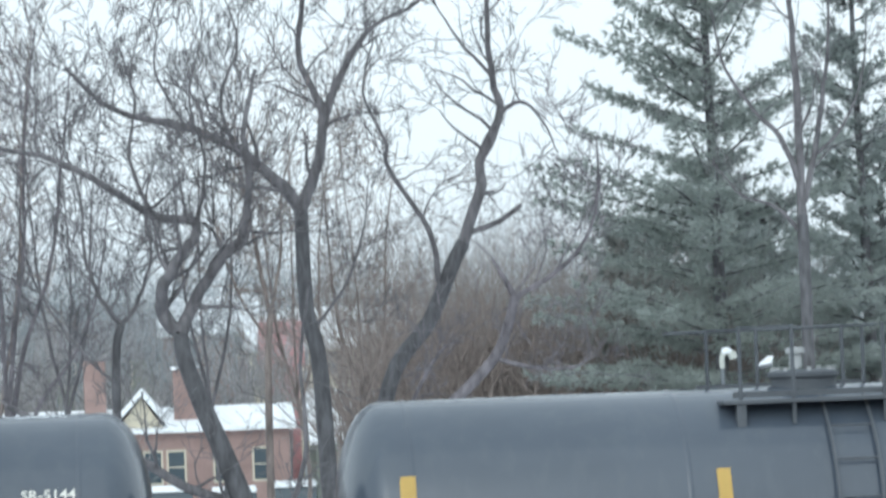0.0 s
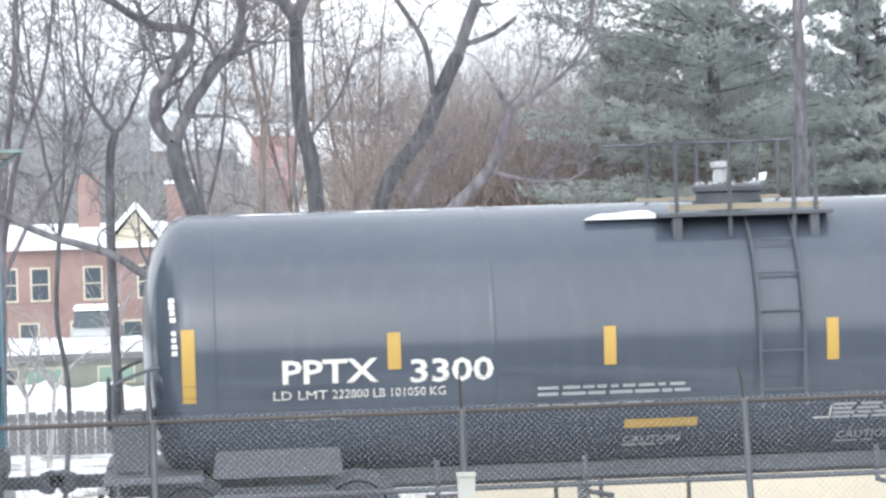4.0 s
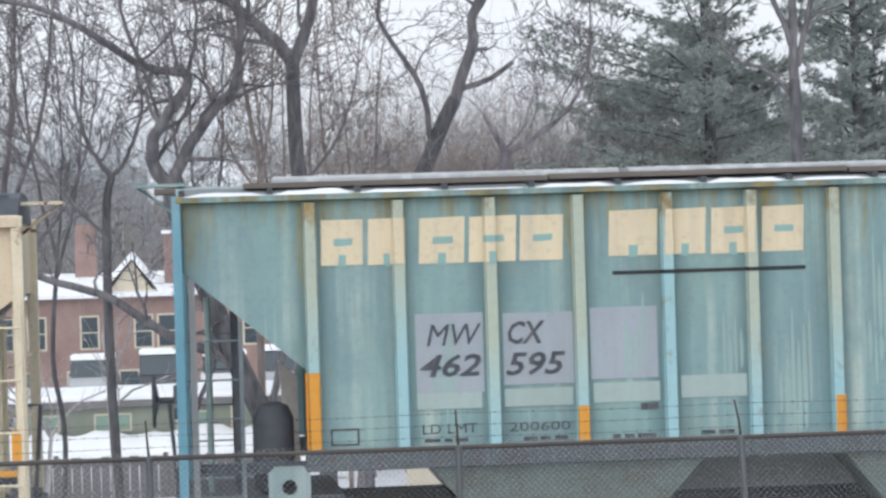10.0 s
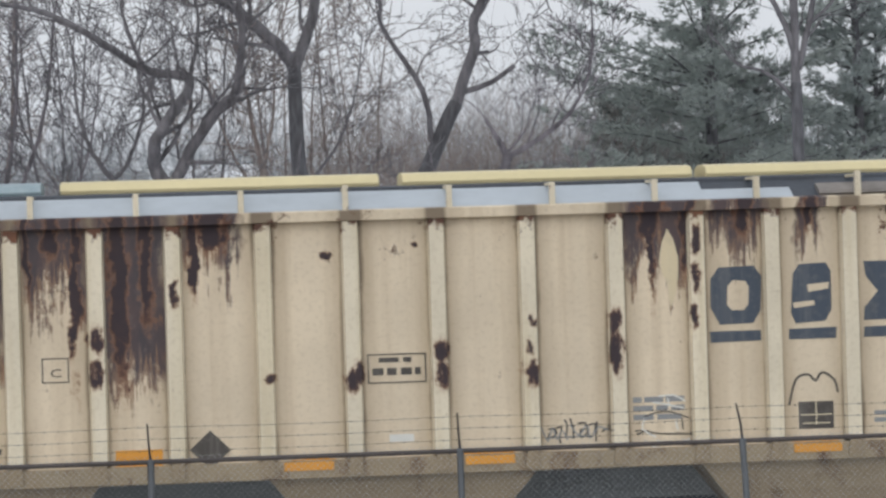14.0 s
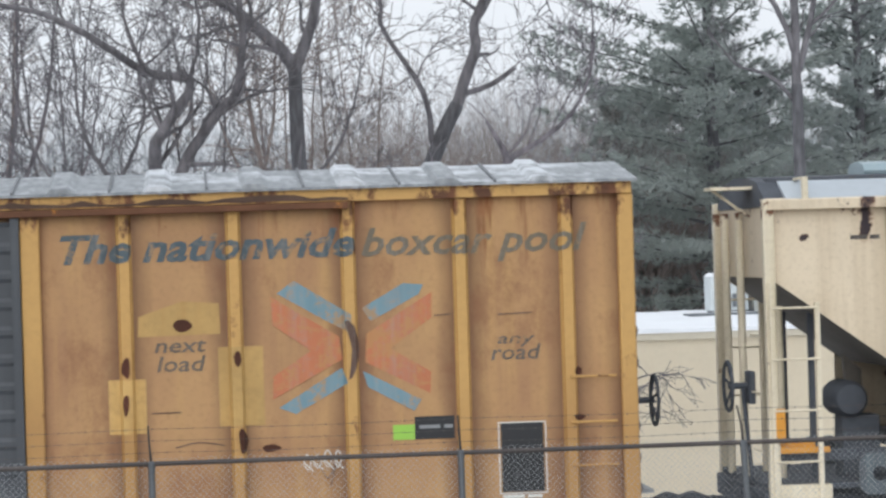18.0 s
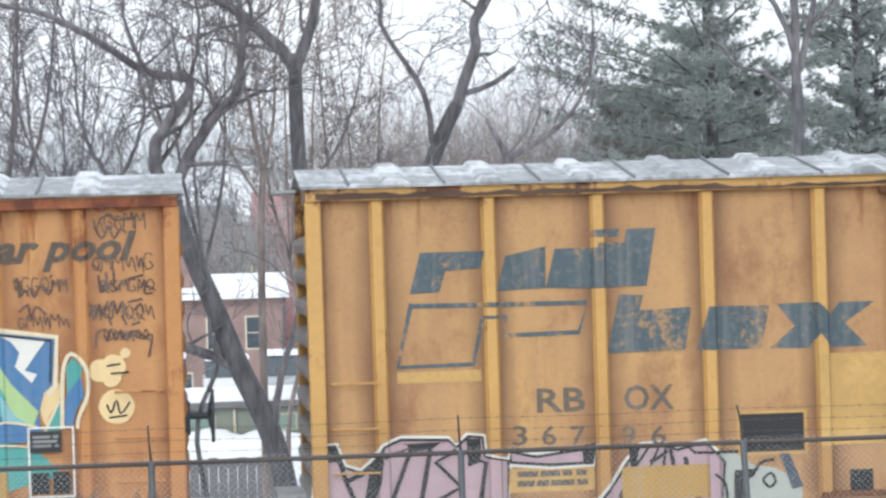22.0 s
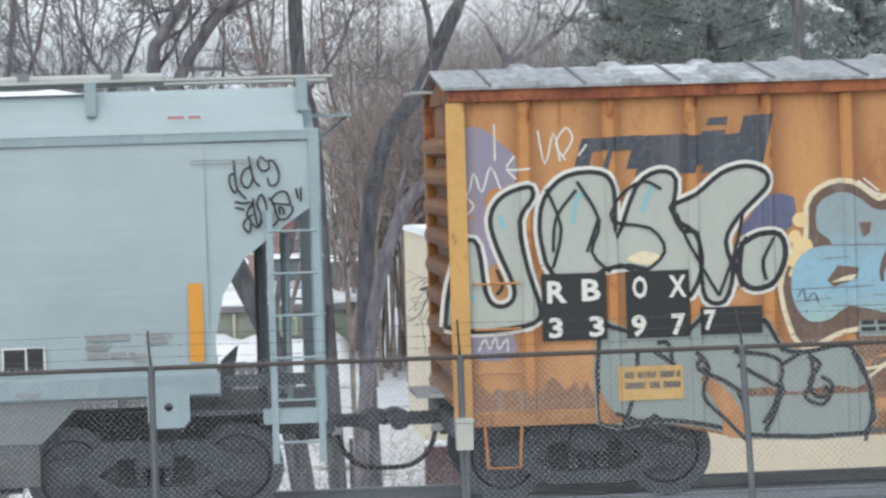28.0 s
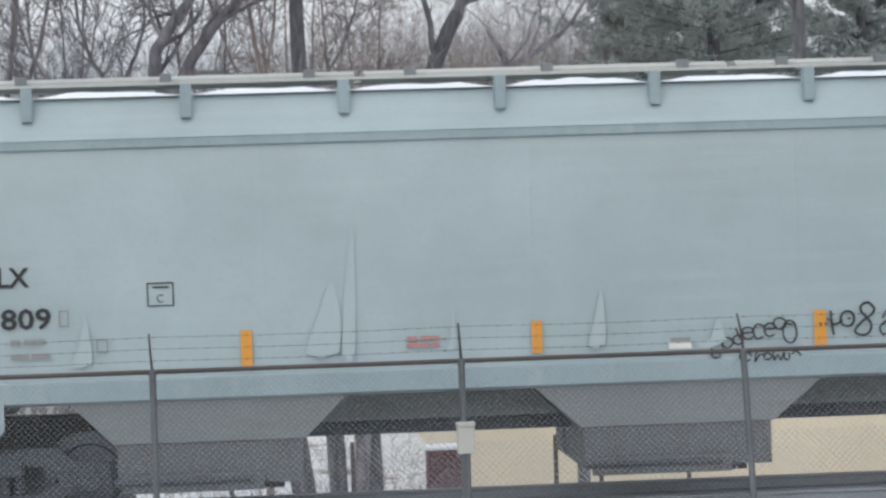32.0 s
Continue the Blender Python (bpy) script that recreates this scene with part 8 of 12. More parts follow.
SC.paint("spray_tag", [ribbon([(1.47, 1.81), (1.54, 1.66), (1.59, 1.8), (1.64, 1.67), (1.69, 1.77), (1.75, 1.66)], 0.016, 3),
    ribbon([(1.78, 1.83), (1.87, 1.71), (1.96, 1.82), (1.99, 1.67), (2.08, 1.79), (2.18, 1.75)], 0.016, 3),
    ribbon([(1.51, 1.69), (1.99, 1.7)], 0.016, 3)], GREYINK, 1)
SC.paint("sticker", rect(-0.14, 0.12, 1.71, 1.79), WHITE, 1)
SC.paint("stencil", bars(2.46, 3.01, 1.81, 2.09, 3, 91), GREYINK, 1)
SC.paint("stencil", bars(5.06, 5.49, 1.71, 1.86, 2, 92), GREYINK, 1)
SC.paint("stencil", bars(6.01, 6.22, 1.91, 2, 1, 93), GREYINK, 1)
SC.paint("lettering", letters("25", -6.29, 2.24, 0.21, 0.44, 0, 0.032), DULLBLACK, 1)
SC.paint("lettering", letters("97", -5.46, 2.23, 0.23, 0.43, 0, 0.032), DULLBLACK, 1)
SC.paint("lettering", letters("44", -4.68, 2.24, 0.23, 0.46, 0, 0.032), DULLBLACK, 1)
SC.paint("lettering", letters("CS", -6.3, 2.7, 0.22, 0.45, 0, 0.032), DULLBLACK, 1)
SC.paint("lettering", letters("XT", -5.48, 2.7, 0.23, 0.43, 0, 0.032), DULLBLACK, 1)
SC.paint("plate_frame", ringrect(-3.75, -3.47, 2.45, 2.71, 0.012), DULLBLACK, 1)
SC.paint("stencil", letters("C", -3.66, 2.51, 0.09, 0.11, 0, 0), DULLBLACK, 1)
SC.paint("stencil", bars(-7.71, -7.39, 3.69, 3.76, 1, 101), DULLBLACK, 1)
SC.paint("stencil", letters("LD LMT", -6.3, 1.85, 0.08, 0.44, 0, 0), DULLBLACK, 1)
SC.paint("stencil", letters("201600", -5.53, 1.86, 0.08, 0.51, 0, 0), DULLBLACK, 1)
SC.paint("stencil", letters("LT WT", -6.3, 1.68, 0.08, 0.38, 0, 0), DULLBLACK, 1)
SC.paint("stencil", letters("61480", -5.44, 1.69, 0.08, 0.43, 0, 0), DULLBLACK, 1)
SC.paint("stencil", bars(-4.74, -4.19, 1.69, 1.78, 1, 106), DULLBLACK, 1)
SC.paint("placard", filled([(-2.24, 1.7), (-2.02, 1.9), (-1.81, 1.69), (-2.02, 1.49)], 0), DULLBLACK, 2, "black diamond placard")
SC.paint("reflector", rect(7.11, 7.26, 1.59, 2.46), YELLOW, 2)
SC.paint("reflector", rect(-7.24, -7.11, 1.65, 2.53), YELLOW, 2)
SC.paint("reflector", rect(4.17, 4.67, 1.47, 1.56), YELLOW, 2)
SC.paint("reflector", rect(0.64, 1.18, 1.48, 1.58), YELLOW, 2)
SC.paint("reflector", rect(-1.07, -0.78, 1.48, 1.57), YELLOW, 2)
SC.paint("reflector", rect(-5.51, -5, 1.49, 1.59), YELLOW, 2)
SC.paint("reflector", rect(-3.01, -2.52, 1.51, 1.72), YELLOW, 2)
SC.paint("reflector", rect(-1.18, -0.71, 1.5, 1.56), YELLOW, 2)
SC.paint("reflector", rect(-8.67, -8.55, 1.65, 1.95), YELLOW, 2)
SC.paint("reflector", rect(-8.63, -8.16, 1.49, 1.6), YELLOW, 2)
SC.paint("chalk_run", filled([(2.87, 3.27), (2.78, 3.51), (2.88, 3.87), (2.99, 3.56), (2.96, 3.21), (2.89, 3.03)], 2), CHALK2, 1)

# pale hopper: strips, stencils, tags
SG.paint("reflector", rect(7.49, 7.64, 1.65, 2.47), YELLOW, 1)
SG.paint("reflector", rect(4.48, 4.61, 1.6, 2), YELLOW, 1)
SG.paint("reflector", rect(-4.55, -4.43, 1.59, 2), YELLOW, 1)
SG.paint("reflector", rect(-1.48, -1.37, 1.65, 1.99), YELLOW, 1)
SG.paint("reflector", rect(1.55, 1.68, 1.6, 2), YELLOW, 1)
SG.paint("spray_tag", [ribbon([(8.01, 3.74), (8.02, 3.59), (8.04, 3.44), (8.13, 3.33)], 0.024, 3),
    ribbon([(8.03, 3.6), (7.97, 3.59), (7.96, 3.5), (8.01, 3.4), (8.04, 3.44)], 0.024, 3),
    ribbon([(8.17, 3.78), (8.19, 3.64), (8.22, 3.52), (8.28, 3.46)], 0.024, 3),
    ribbon([(8.18, 3.66), (8.12, 3.64), (8.08, 3.53), (8.13, 3.45), (8.18, 3.48), (8.2, 3.55)], 0.024, 3),
    ribbon([(8.35, 3.72), (8.29, 3.77), (8.26, 3.69), (8.31, 3.62), (8.38, 3.65), (8.37, 3.73), (8.44, 3.7), (8.48, 3.57), (8.45, 3.48), (8.38, 3.47), (8.36, 3.55)], 0.024, 3),
    ribbon([(8.01, 3.31), (8.09, 3.29), (8.19, 3.29), (8.13, 3.18), (8.17, 3.1), (8.15, 2.98), (8.09, 3.05), (8.12, 3.12), (8.19, 3.17)], 0.024, 3),
    ribbon([(8.01, 3.25), (8.11, 3.22)], 0.024, 3),
    ribbon([(8.2, 3.34), (8.21, 3.2), (8.25, 3.04), (8.28, 3.15), (8.24, 3.28), (8.29, 3.38), (8.33, 3.28), (8.34, 3.19)], 0.024, 3),
    ribbon([(8.18, 3.08), (8.24, 3.03), (8.29, 3.1)], 0.024, 3),
    ribbon([(8.38, 3.31), (8.46, 3.39), (8.55, 3.39), (8.59, 3.27), (8.61, 3.2), (8.55, 3.12), (8.46, 3.12), (8.41, 3.28), (8.36, 3.34)], 0.024, 3),
    ribbon([(8.33, 3.02), (8.35, 3.11), (8.41, 3.05), (8.47, 3.13)], 0.024, 3),
    ribbon([(8.39, 3.28), (8.58, 3.26)], 0.024, 3),
    ribbon([(8.48, 3.16), (8.47, 3.24), (8.51, 3.22), (8.52, 3.16)], 0.024, 3),
    ribbon([(8.65, 3.43), (8.67, 3.32)], 0.024, 3),
    ribbon([(8.7, 3.44), (8.7, 3.29)], 0.024, 3)], BLACK, 1, "black spray tag")
SG.paint("stencil_line", [ribbon([(7.56, 3.75), (8.47, 3.74)], 0.012, 0),
    ribbon([(7.56, 3.71), (8.23, 3.71)], 0.012, 0)], GREYINK, 1)
SG.paint("spray_tag", [ribbon([(0.56, 1.64), (0.54, 1.6), (0.49, 1.59), (0.45, 1.61), (0.43, 1.65), (0.45, 1.68), (0.49, 1.7), (0.54, 1.68), (0.56, 1.64)], 0.02, 3),
    ribbon([(0.53, 1.57), (0.52, 1.54), (0.48, 1.53), (0.45, 1.54), (0.44, 1.57), (0.45, 1.6), (0.49, 1.61), (0.52, 1.6), (0.53, 1.57)], 0.02, 3),
    ribbon([(0.67, 1.68), (0.65, 1.65), (0.61, 1.63), (0.57, 1.65), (0.56, 1.69), (0.58, 1.73), (0.61, 1.74), (0.65, 1.72), (0.67, 1.68)], 0.02, 3),
    ribbon([(0.78, 1.71), (0.76, 1.68), (0.72, 1.66), (0.69, 1.68), (0.67, 1.71), (0.69, 1.75), (0.73, 1.76), (0.76, 1.74), (0.78, 1.71)], 0.02, 3),
    ribbon([(0.7, 1.84), (0.75, 1.72)], 0.02, 3),
    ribbon([(0.89, 1.74), (0.85, 1.72), (0.81, 1.72), (0.78, 1.75), (0.77, 1.79), (0.79, 1.83), (0.83, 1.84), (0.87, 1.83), (0.9, 1.8)], 0.02, 3),
    ribbon([(0.78, 1.78), (0.89, 1.79)], 0.02, 3),
    ribbon([(1, 1.74), (0.96, 1.72), (0.92, 1.72), (0.9, 1.76), (0.89, 1.8), (0.91, 1.85), (0.94, 1.87), (0.98, 1.86), (1.01, 1.83)], 0.02, 3),
    ribbon([(1.12, 1.76), (1.09, 1.74), (1.05, 1.74), (1.02, 1.77), (1.01, 1.82), (1.03, 1.86), (1.07, 1.88), (1.11, 1.86), (1.14, 1.83)], 0.02, 3),
    ribbon([(1.01, 1.81), (1.13, 1.82)], 0.02, 3),
    ribbon([(1.25, 1.87), (1.23, 1.83), (1.18, 1.81), (1.13, 1.83), (1.11, 1.88), (1.13, 1.92), (1.18, 1.93), (1.23, 1.91), (1.25, 1.87)], 0.02, 3),
    ribbon([(1.36, 1.78), (1.34, 1.69), (1.28, 1.66), (1.23, 1.7), (1.21, 1.78), (1.23, 1.87), (1.29, 1.9), (1.34, 1.86), (1.36, 1.78)], 0.02, 3),
    ribbon([(1.25, 1.87), (1.32, 1.85)], 0.02, 3),
    ribbon([(0.85, 1.5), (0.81, 1.48), (0.77, 1.48), (0.74, 1.51), (0.74, 1.55), (0.76, 1.58), (0.81, 1.58), (0.85, 1.56), (0.86, 1.53)], 0.02, 3),
    ribbon([(0.92, 1.57), (0.9, 1.47), (0.95, 1.54), (1.01, 1.55)], 0.02, 3),
    ribbon([(1.08, 1.52), (1.07, 1.5), (1.04, 1.49), (1.01, 1.5), (1, 1.52), (1.01, 1.55), (1.04, 1.56), (1.07, 1.55), (1.08, 1.52)], 0.02, 3),
    ribbon([(1.1, 1.57), (1.11, 1.48), (1.15, 1.54), (1.18, 1.48), (1.21, 1.56)], 0.02, 3),
    ribbon([(1.22, 1.56), (1.22, 1.49), (1.27, 1.49), (1.27, 1.56)], 0.02, 3),
    ribbon([(1.3, 1.54), (1.35, 1.57), (1.4, 1.52)], 0.02, 3),
    ribbon([(0.86, 1.6), (1.27, 1.6)], 0.02, 3)], BLACK, 1, "looping black spray tag")
SG.paint("spray_tag", [ribbon([(1.73, 1.99), (1.74, 1.85), (1.76, 1.73)], 0.026, 3),
    ribbon([(1.75, 1.84), (1.81, 1.85), (1.86, 1.89)], 0.026, 3),
    ribbon([(1.88, 1.82), (1.84, 1.86), (1.84, 1.92), (1.88, 1.97), (1.94, 1.97), (1.98, 1.93), (1.98, 1.87), (1.94, 1.82), (1.88, 1.82)], 0.026, 3),
    ribbon([(1.92, 1.91), (1.94, 1.89)], 0.026, 3),
    ribbon([(2.21, 1.99), (2.15, 2.06), (2.07, 2.04), (2.06, 1.97), (2.13, 1.9), (2.17, 1.81), (2.13, 1.73), (2.04, 1.72), (1.99, 1.77), (2.08, 1.87), (2.17, 1.93), (2.21, 1.99)], 0.026, 3),
    ribbon([(1.61, 1.86), (1.63, 1.84)], 0.026, 3),
    ribbon([(1.67, 1.86), (1.69, 1.84)], 0.026, 3),
    ribbon([(1.69, 1.91), (1.71, 1.89)], 0.026, 3)], BLACK, 1)
SG.paint("spray_tag", [ribbon([(2.29, 1.89), (2.35, 1.98), (2.42, 1.95)], 0.022, 3),
    ribbon([(2.43, 2.08), (2.4, 1.86), (2.35, 1.74), (2.29, 1.72), (2.26, 1.79), (2.34, 1.86), (2.42, 1.81)], 0.022, 3),
    ribbon([(2.54, 1.84), (2.52, 1.79), (2.47, 1.77), (2.43, 1.79), (2.42, 1.85), (2.44, 1.9), (2.48, 1.92), (2.52, 1.9), (2.54, 1.84)], 0.022, 3),
    ribbon([(2.68, 1.84), (2.66, 1.79), (2.61, 1.77), (2.57, 1.79), (2.55, 1.84), (2.57, 1.89), (2.62, 1.91), (2.66, 1.89), (2.68, 1.84)], 0.022, 3),
    ribbon([(2.69, 2.06), (2.66, 1.94), (2.67, 1.81)], 0.022, 3),
    ribbon([(2.84, 1.85), (2.81, 1.8), (2.75, 1.78), (2.69, 1.8), (2.67, 1.86), (2.69, 1.91), (2.75, 1.93), (2.81, 1.91), (2.84, 1.85)], 0.022, 3),
    ribbon([(2.67, 1.89), (2.84, 1.9)], 0.022, 3),
    ribbon([(3.03, 1.83), (2.98, 1.77), (2.91, 1.76), (2.84, 1.8), (2.81, 1.86), (2.83, 1.94), (2.89, 1.98), (2.97, 1.98), (3.02, 1.93)], 0.022, 3),
    ribbon([(2.87, 1.85), (3.02, 1.86)], 0.022, 3),
    ribbon([(3.26, 1.92), (3.18, 2.01), (3.09, 2.01), (3.04, 1.92), (3.04, 1.82), (3.09, 1.81), (3.16, 1.9), (3.23, 1.86), (3.31, 1.77), (3.28, 1.68), (3.2, 1.66), (3.13, 1.73), (3.06, 1.81), (2.97, 1.77), (2.92, 1.73)], 0.022, 3),
    ribbon([(2.84, 1.64), (2.81, 1.59), (2.75, 1.57), (2.69, 1.59), (2.66, 1.64), (2.69, 1.69), (2.75, 1.71), (2.82, 1.69), (2.84, 1.64)], 0.022, 3),
    ribbon([(2.67, 1.61), (2.88, 1.67)], 0.022, 3),
    ribbon([(2.38, 1.65), (2.39, 1.67), (2.4, 1.68), (2.43, 1.68), (2.45, 1.69), (2.48, 1.68), (2.5, 1.67), (2.52, 1.66), (2.52, 1.65)], 0.022, 3)], BLACK, 1)
SG.paint("spray_tag", [ribbon([(3.54, 2.02), (3.57, 1.82), (3.59, 1.63)], 0.026, 3),
    ribbon([(3.48, 1.85), (3.54, 1.93), (3.61, 1.95), (3.67, 1.79), (3.73, 1.72), (3.78, 1.81), (3.72, 2.01), (3.67, 2.02)], 0.026, 3),
    ribbon([(3.64, 1.95), (3.71, 1.77), (3.8, 1.74), (3.86, 1.85)], 0.026, 3),
    ribbon([(3.69, 1.99), (3.74, 1.78)], 0.026, 3),
    ribbon([(3.75, 1.95), (3.77, 2.02), (3.86, 2.02), (3.96, 1.95), (3.95, 1.75), (3.91, 1.6)], 0.026, 3),
    ribbon([(3.85, 1.85), (3.88, 1.69), (3.91, 1.6)], 0.026, 3),
    ribbon([(4, 1.84), (4.13, 1.86), (4.11, 1.96), (4.03, 1.95), (3.98, 1.82), (4.02, 1.7), (4.12, 1.65), (4.19, 1.73), (4.18, 1.9), (4.24, 1.97), (4.3, 1.92), (4.32, 1.63)], 0.026, 3),
    ribbon([(4.25, 1.67), (4.32, 1.62), (4.38, 1.74)], 0.026, 3),
    ribbon([(3.63, 1.59), (3.67, 1.52), (3.85, 1.5), (3.98, 1.59)], 0.026, 3),
    ribbon([(4, 1.57), (4.09, 1.51), (4.16, 1.53), (4.15, 1.6)], 0.026, 3),
    ribbon([(3.32, 1.85), (3.34, 1.83)], 0.026, 3),
    ribbon([(3.41, 1.89), (3.43, 1.87)], 0.026, 3),
    ribbon([(3.38, 1.81), (3.4, 1.79)], 0.026, 3),
    ribbon([(3.4, 1.7), (3.42, 1.68)], 0.026, 3),
    ribbon([(3.45, 1.73), (3.47, 1.71)], 0.026, 3),
    ribbon([(3.47, 1.78), (3.49, 1.76)], 0.026, 3),
    ribbon([(4.33, 1.9), (4.35, 1.88)], 0.026, 3),
    ribbon([(4.38, 1.93), (4.4, 1.91)], 0.026, 3),
    ribbon([(4.37, 1.87), (4.39, 1.85)], 0.026, 3)], BLACK, 1)
SG.paint("label_panel", rect(5.54, 5.99, 1.6, 1.86), WHITE, 1)
SG.paint("label_panel", rect(5.56, 5.78, 1.62, 1.84), BLACK, 2)
SG.paint("label_panel", rect(5.8, 5.97, 1.61, 1.85), BLACK, 2)
SG.paint("stencil", bars(6.42, 6.92, 1.68, 1.96, 3, 134), GREYINK, 1)
SG.paint("stencil", bars(7.03, 7.3, 1.83, 1.96, 2, 135), GREYINK, 1)
SG.paint("stencil_box", rect(6.91, 7.04, 1.67, 1.75), GREYINK, 1)
SG.paint("stencil", bars(5.67, 5.93, 1.31, 1.38, 1, 137), GREYINK, 1)
SG.paint("stencil", bars(-2.81, -2.46, 1.73, 1.87, 2, 138), REDMARK, 1)
SG.paint("sticker", rect(-0.02, 0.22, 1.64, 1.71), WHITE, 1)
SG.paint("stencil", bars(-0, 0.21, 1.69, 1.76, 1, 140), GREYINK, 1)
SG.paint("plate_frame", ringrect(-5.51, -5.23, 2.28, 2.53, 0.014), BLACK, 1)
SG.paint("stencil", bars(-5.45, -5.28, 2.46, 2.49, 1, 142), BLACK, 1)
SG.paint("stencil", letters("C", -5.41, 2.32, 0.09, 0.07, 0, 0), BLACK, 1)
SG.paint("lettering", letters("LX", -7.05, 2.53, 0.21, 0.33, 0, 0.02), BLACK, 1)
SG.paint("lettering", letters("809", -7.03, 2.09, 0.22, 0.52, 0, 0.02), BLACK, 1)
SG.paint("stencil", bars(-6.94, -6.53, 1.89, 1.98, 1, 146), GREYINK, 1)
SG.paint("stencil", bars(-6.94, -6.53, 1.74, 1.83, 1, 147), GREYINK, 1)
SG.paint("plate_frame", ringrect(-6.05, -5.93, 1.81, 1.96, 0.012), GREYINK, 1)
SG.paint("plate_frame", ringrect(-6.43, -6.33, 2.1, 2.27, 0.012), GREYINK, 1)
SG.paint("chalk_run", filled([(-3.87, 1.73), (-3.73, 2.13), (-3.6, 2.48), (-3.51, 2.24), (-3.52, 1.74)], 2), PALERUN, 1)
SG.paint("chalk_run", filled([(-3.49, 1.72), (-3.41, 2.71), (-3.35, 3.07), (-3.33, 2.83), (-3.35, 1.73)], 2), PALERUN, 1)
SG.paint("chalk_run", filled([(-2.38, 1.72), (-2.35, 1.81), (-2.3, 2.17), (-2.29, 1.93), (-2.29, 1.74)], 2), PALERUN, 1)
SG.paint("chalk_run", filled([(-0.88, 1.7), (-0.81, 1.97), (-0.73, 2.32), (-0.7, 2.08), (-0.7, 1.72)], 2), PALERUN, 1)
SG.paint("chalk_run", filled([(0.27, 1.72), (0.39, 1.62), (0.51, 1.98), (0.59, 1.74), (0.61, 1.73)], 2), PALERUN, 1)
SG.paint("chalk_run", filled([(-6.32, 1.69), (-6.24, 1.86), (-6.16, 2.21), (-6.12, 1.98), (-6.11, 1.7)], 2), PALERUN, 1)
SG.paint("stencil", bars(7.34, 7.7, 4.17, 4.22, 1, 156), REDMARK, 1)

# tank cars: stencils, strips
SP.paint("lettering", letters("PPTX", -4.84, 1.91, 0.26, 1.01, 0, 0.02), WHITE, 1)
SP.paint("lettering", letters("3300", -3.49, 1.89, 0.25, 0.88, 0, 0.02), WHITE, 1)
SP.paint("stencil", letters("LD LMT", -4.94, 1.74, 0.1, 0.57, 0, 0), WHITE, 1)
SP.paint("stencil", letters("222800 LB 101050 KG", -4.32, 1.74, 0.1, 1.2, 0, 0), WHITE, 1)
SP.paint("stencil", bars(-4.83, -4.21, 1.49, 1.56, 1, 162), TABLEINK, 1)
SP.paint("reflector", rect(-3.73, -3.59, 2.03, 2.42), TANKYELLOW, 1)
SP.paint("reflector", rect(-1.43, -1.3, 2, 2.41), TANKYELLOW, 1)
SP.paint("reflector", rect(0.97, 1.1, 1.97, 2.42), TANKYELLOW, 1)
SP.paint("reflector", rect(3.32, 3.45, 1.92, 2.3), TANKYELLOW, 1)
SP.paint("notice", rect(3.45, 4.25, 1.98, 2.27), TANKYELLOW, 1, "yellow emergency notice")
SP.paint("notice_writing", bars(3.51, 4.21, 2.13, 2.25, 3, 168, 0.5), NOTICEINK, 2)
SP.paint("notice_writing", bars(3.50, 4.20, 2.01, 2.09, 1, 169, 0.8), NOTICEINK, 2)
SP.paint("stencil", bars(-2.14, -0.54, 1.73, 1.79, 1, 170), TABLEINK, 1)
SP.paint("stencil", bars(-2.14, -0.5, 1.66, 1.72, 1, 171), TABLEINK, 1)
SP.paint("stencil", bars(-2.15, -0.87, 1.52, 1.59, 1, 172), TABLEINK, 1)
SP.paint("reflector", rect(-1.19, -0.4, 1.29, 1.39), TANKYELLOW, 1)
SP.paint("stencil", letters("CAUTION", -1.19, 1.12, 0.08, 0.62, 0, 0), TABLEINK, 1)
SP.paint("stencil", bars(-1.19, -0.74, 1.06, 1.11, 1, 175), GREYINK, 1)
SP.paint("stencil", letters("CAUTION", 1.16, 1.08, 0.09, 0.63, 0, 0), TABLEINK, 1)
SP.paint("stencil", bars(1.15, 1.58, 1.02, 1.06, 1, 177), GREYINK, 1)
SP.paint("stencil", bars(1.07, 1.68, 1.3, 1.49, 4, 178), TABLEINK, 1)
SP.paint("stencil", [ribbon([(1.05, 1.46), (1.04, 1.33), (0.87, 1.33)], 0.02, 0)], WHITE, 1)
SP.paint("lettering", letters("SR-5144", 4.95, 2.84, 0.1, 0.57, 0, 0.015), WHITE, 1)
SP.paint("lettering", letters("MOLTEN SULFUR", 4.64, 2.65, 0.12, 1.06, 0, 0.02), WHITE, 1)
SP.paint("underline", [ribbon([(4.9, 2.79), (5.56, 2.8)], 0.012, 0)], WHITE, 1)
SP.paint("plate_frame", ringrect(4.64, 5.22, 2.49, 2.57, 0.012), WHITE, 1)
SP.paint("stencil", bars(4.67, 5.19, 2.51, 2.57, 1, 184), TABLEINK, 1)
SP.paint("table", rect(4.65, 5.78, 1.93, 2.42), coat("dim_table_ground", "6a7078", 0.6, bump=0), 1)
SP.paint("table_mark", bars(4.66, 5.77, 1.94, 2.43, 12, 186, 0.4), TABLEINK, 2)
SP.paint("placard", rect(4.94, 5.32, 1.78, 1.9), REDP, 1)
SP.paint("lettering", letters("2448", 4.98, 1.8, 0.09, 0.31, 0, 0), WHITE, 2)
SP.paint("label_frame", ringrect(4.37, 4.84, 1.47, 1.73, 0.022), WHITE, 1)
SP.paint("label_frame", [ribbon([(4.65, 1.72), (4.64, 1.49)], 0.02, 0),
    ribbon([(4.38, 1.53), (4.83, 1.53)], 0.02, 0)], WHITE, 1)
SP.paint("reflector", rect(5.88, 6.02, 1.74, 2.65), TANKYELLOW, 1)
SP.paint("reflector", rect(-5.89, -5.75, 1.74, 2.52), TANKYELLOW, 1)
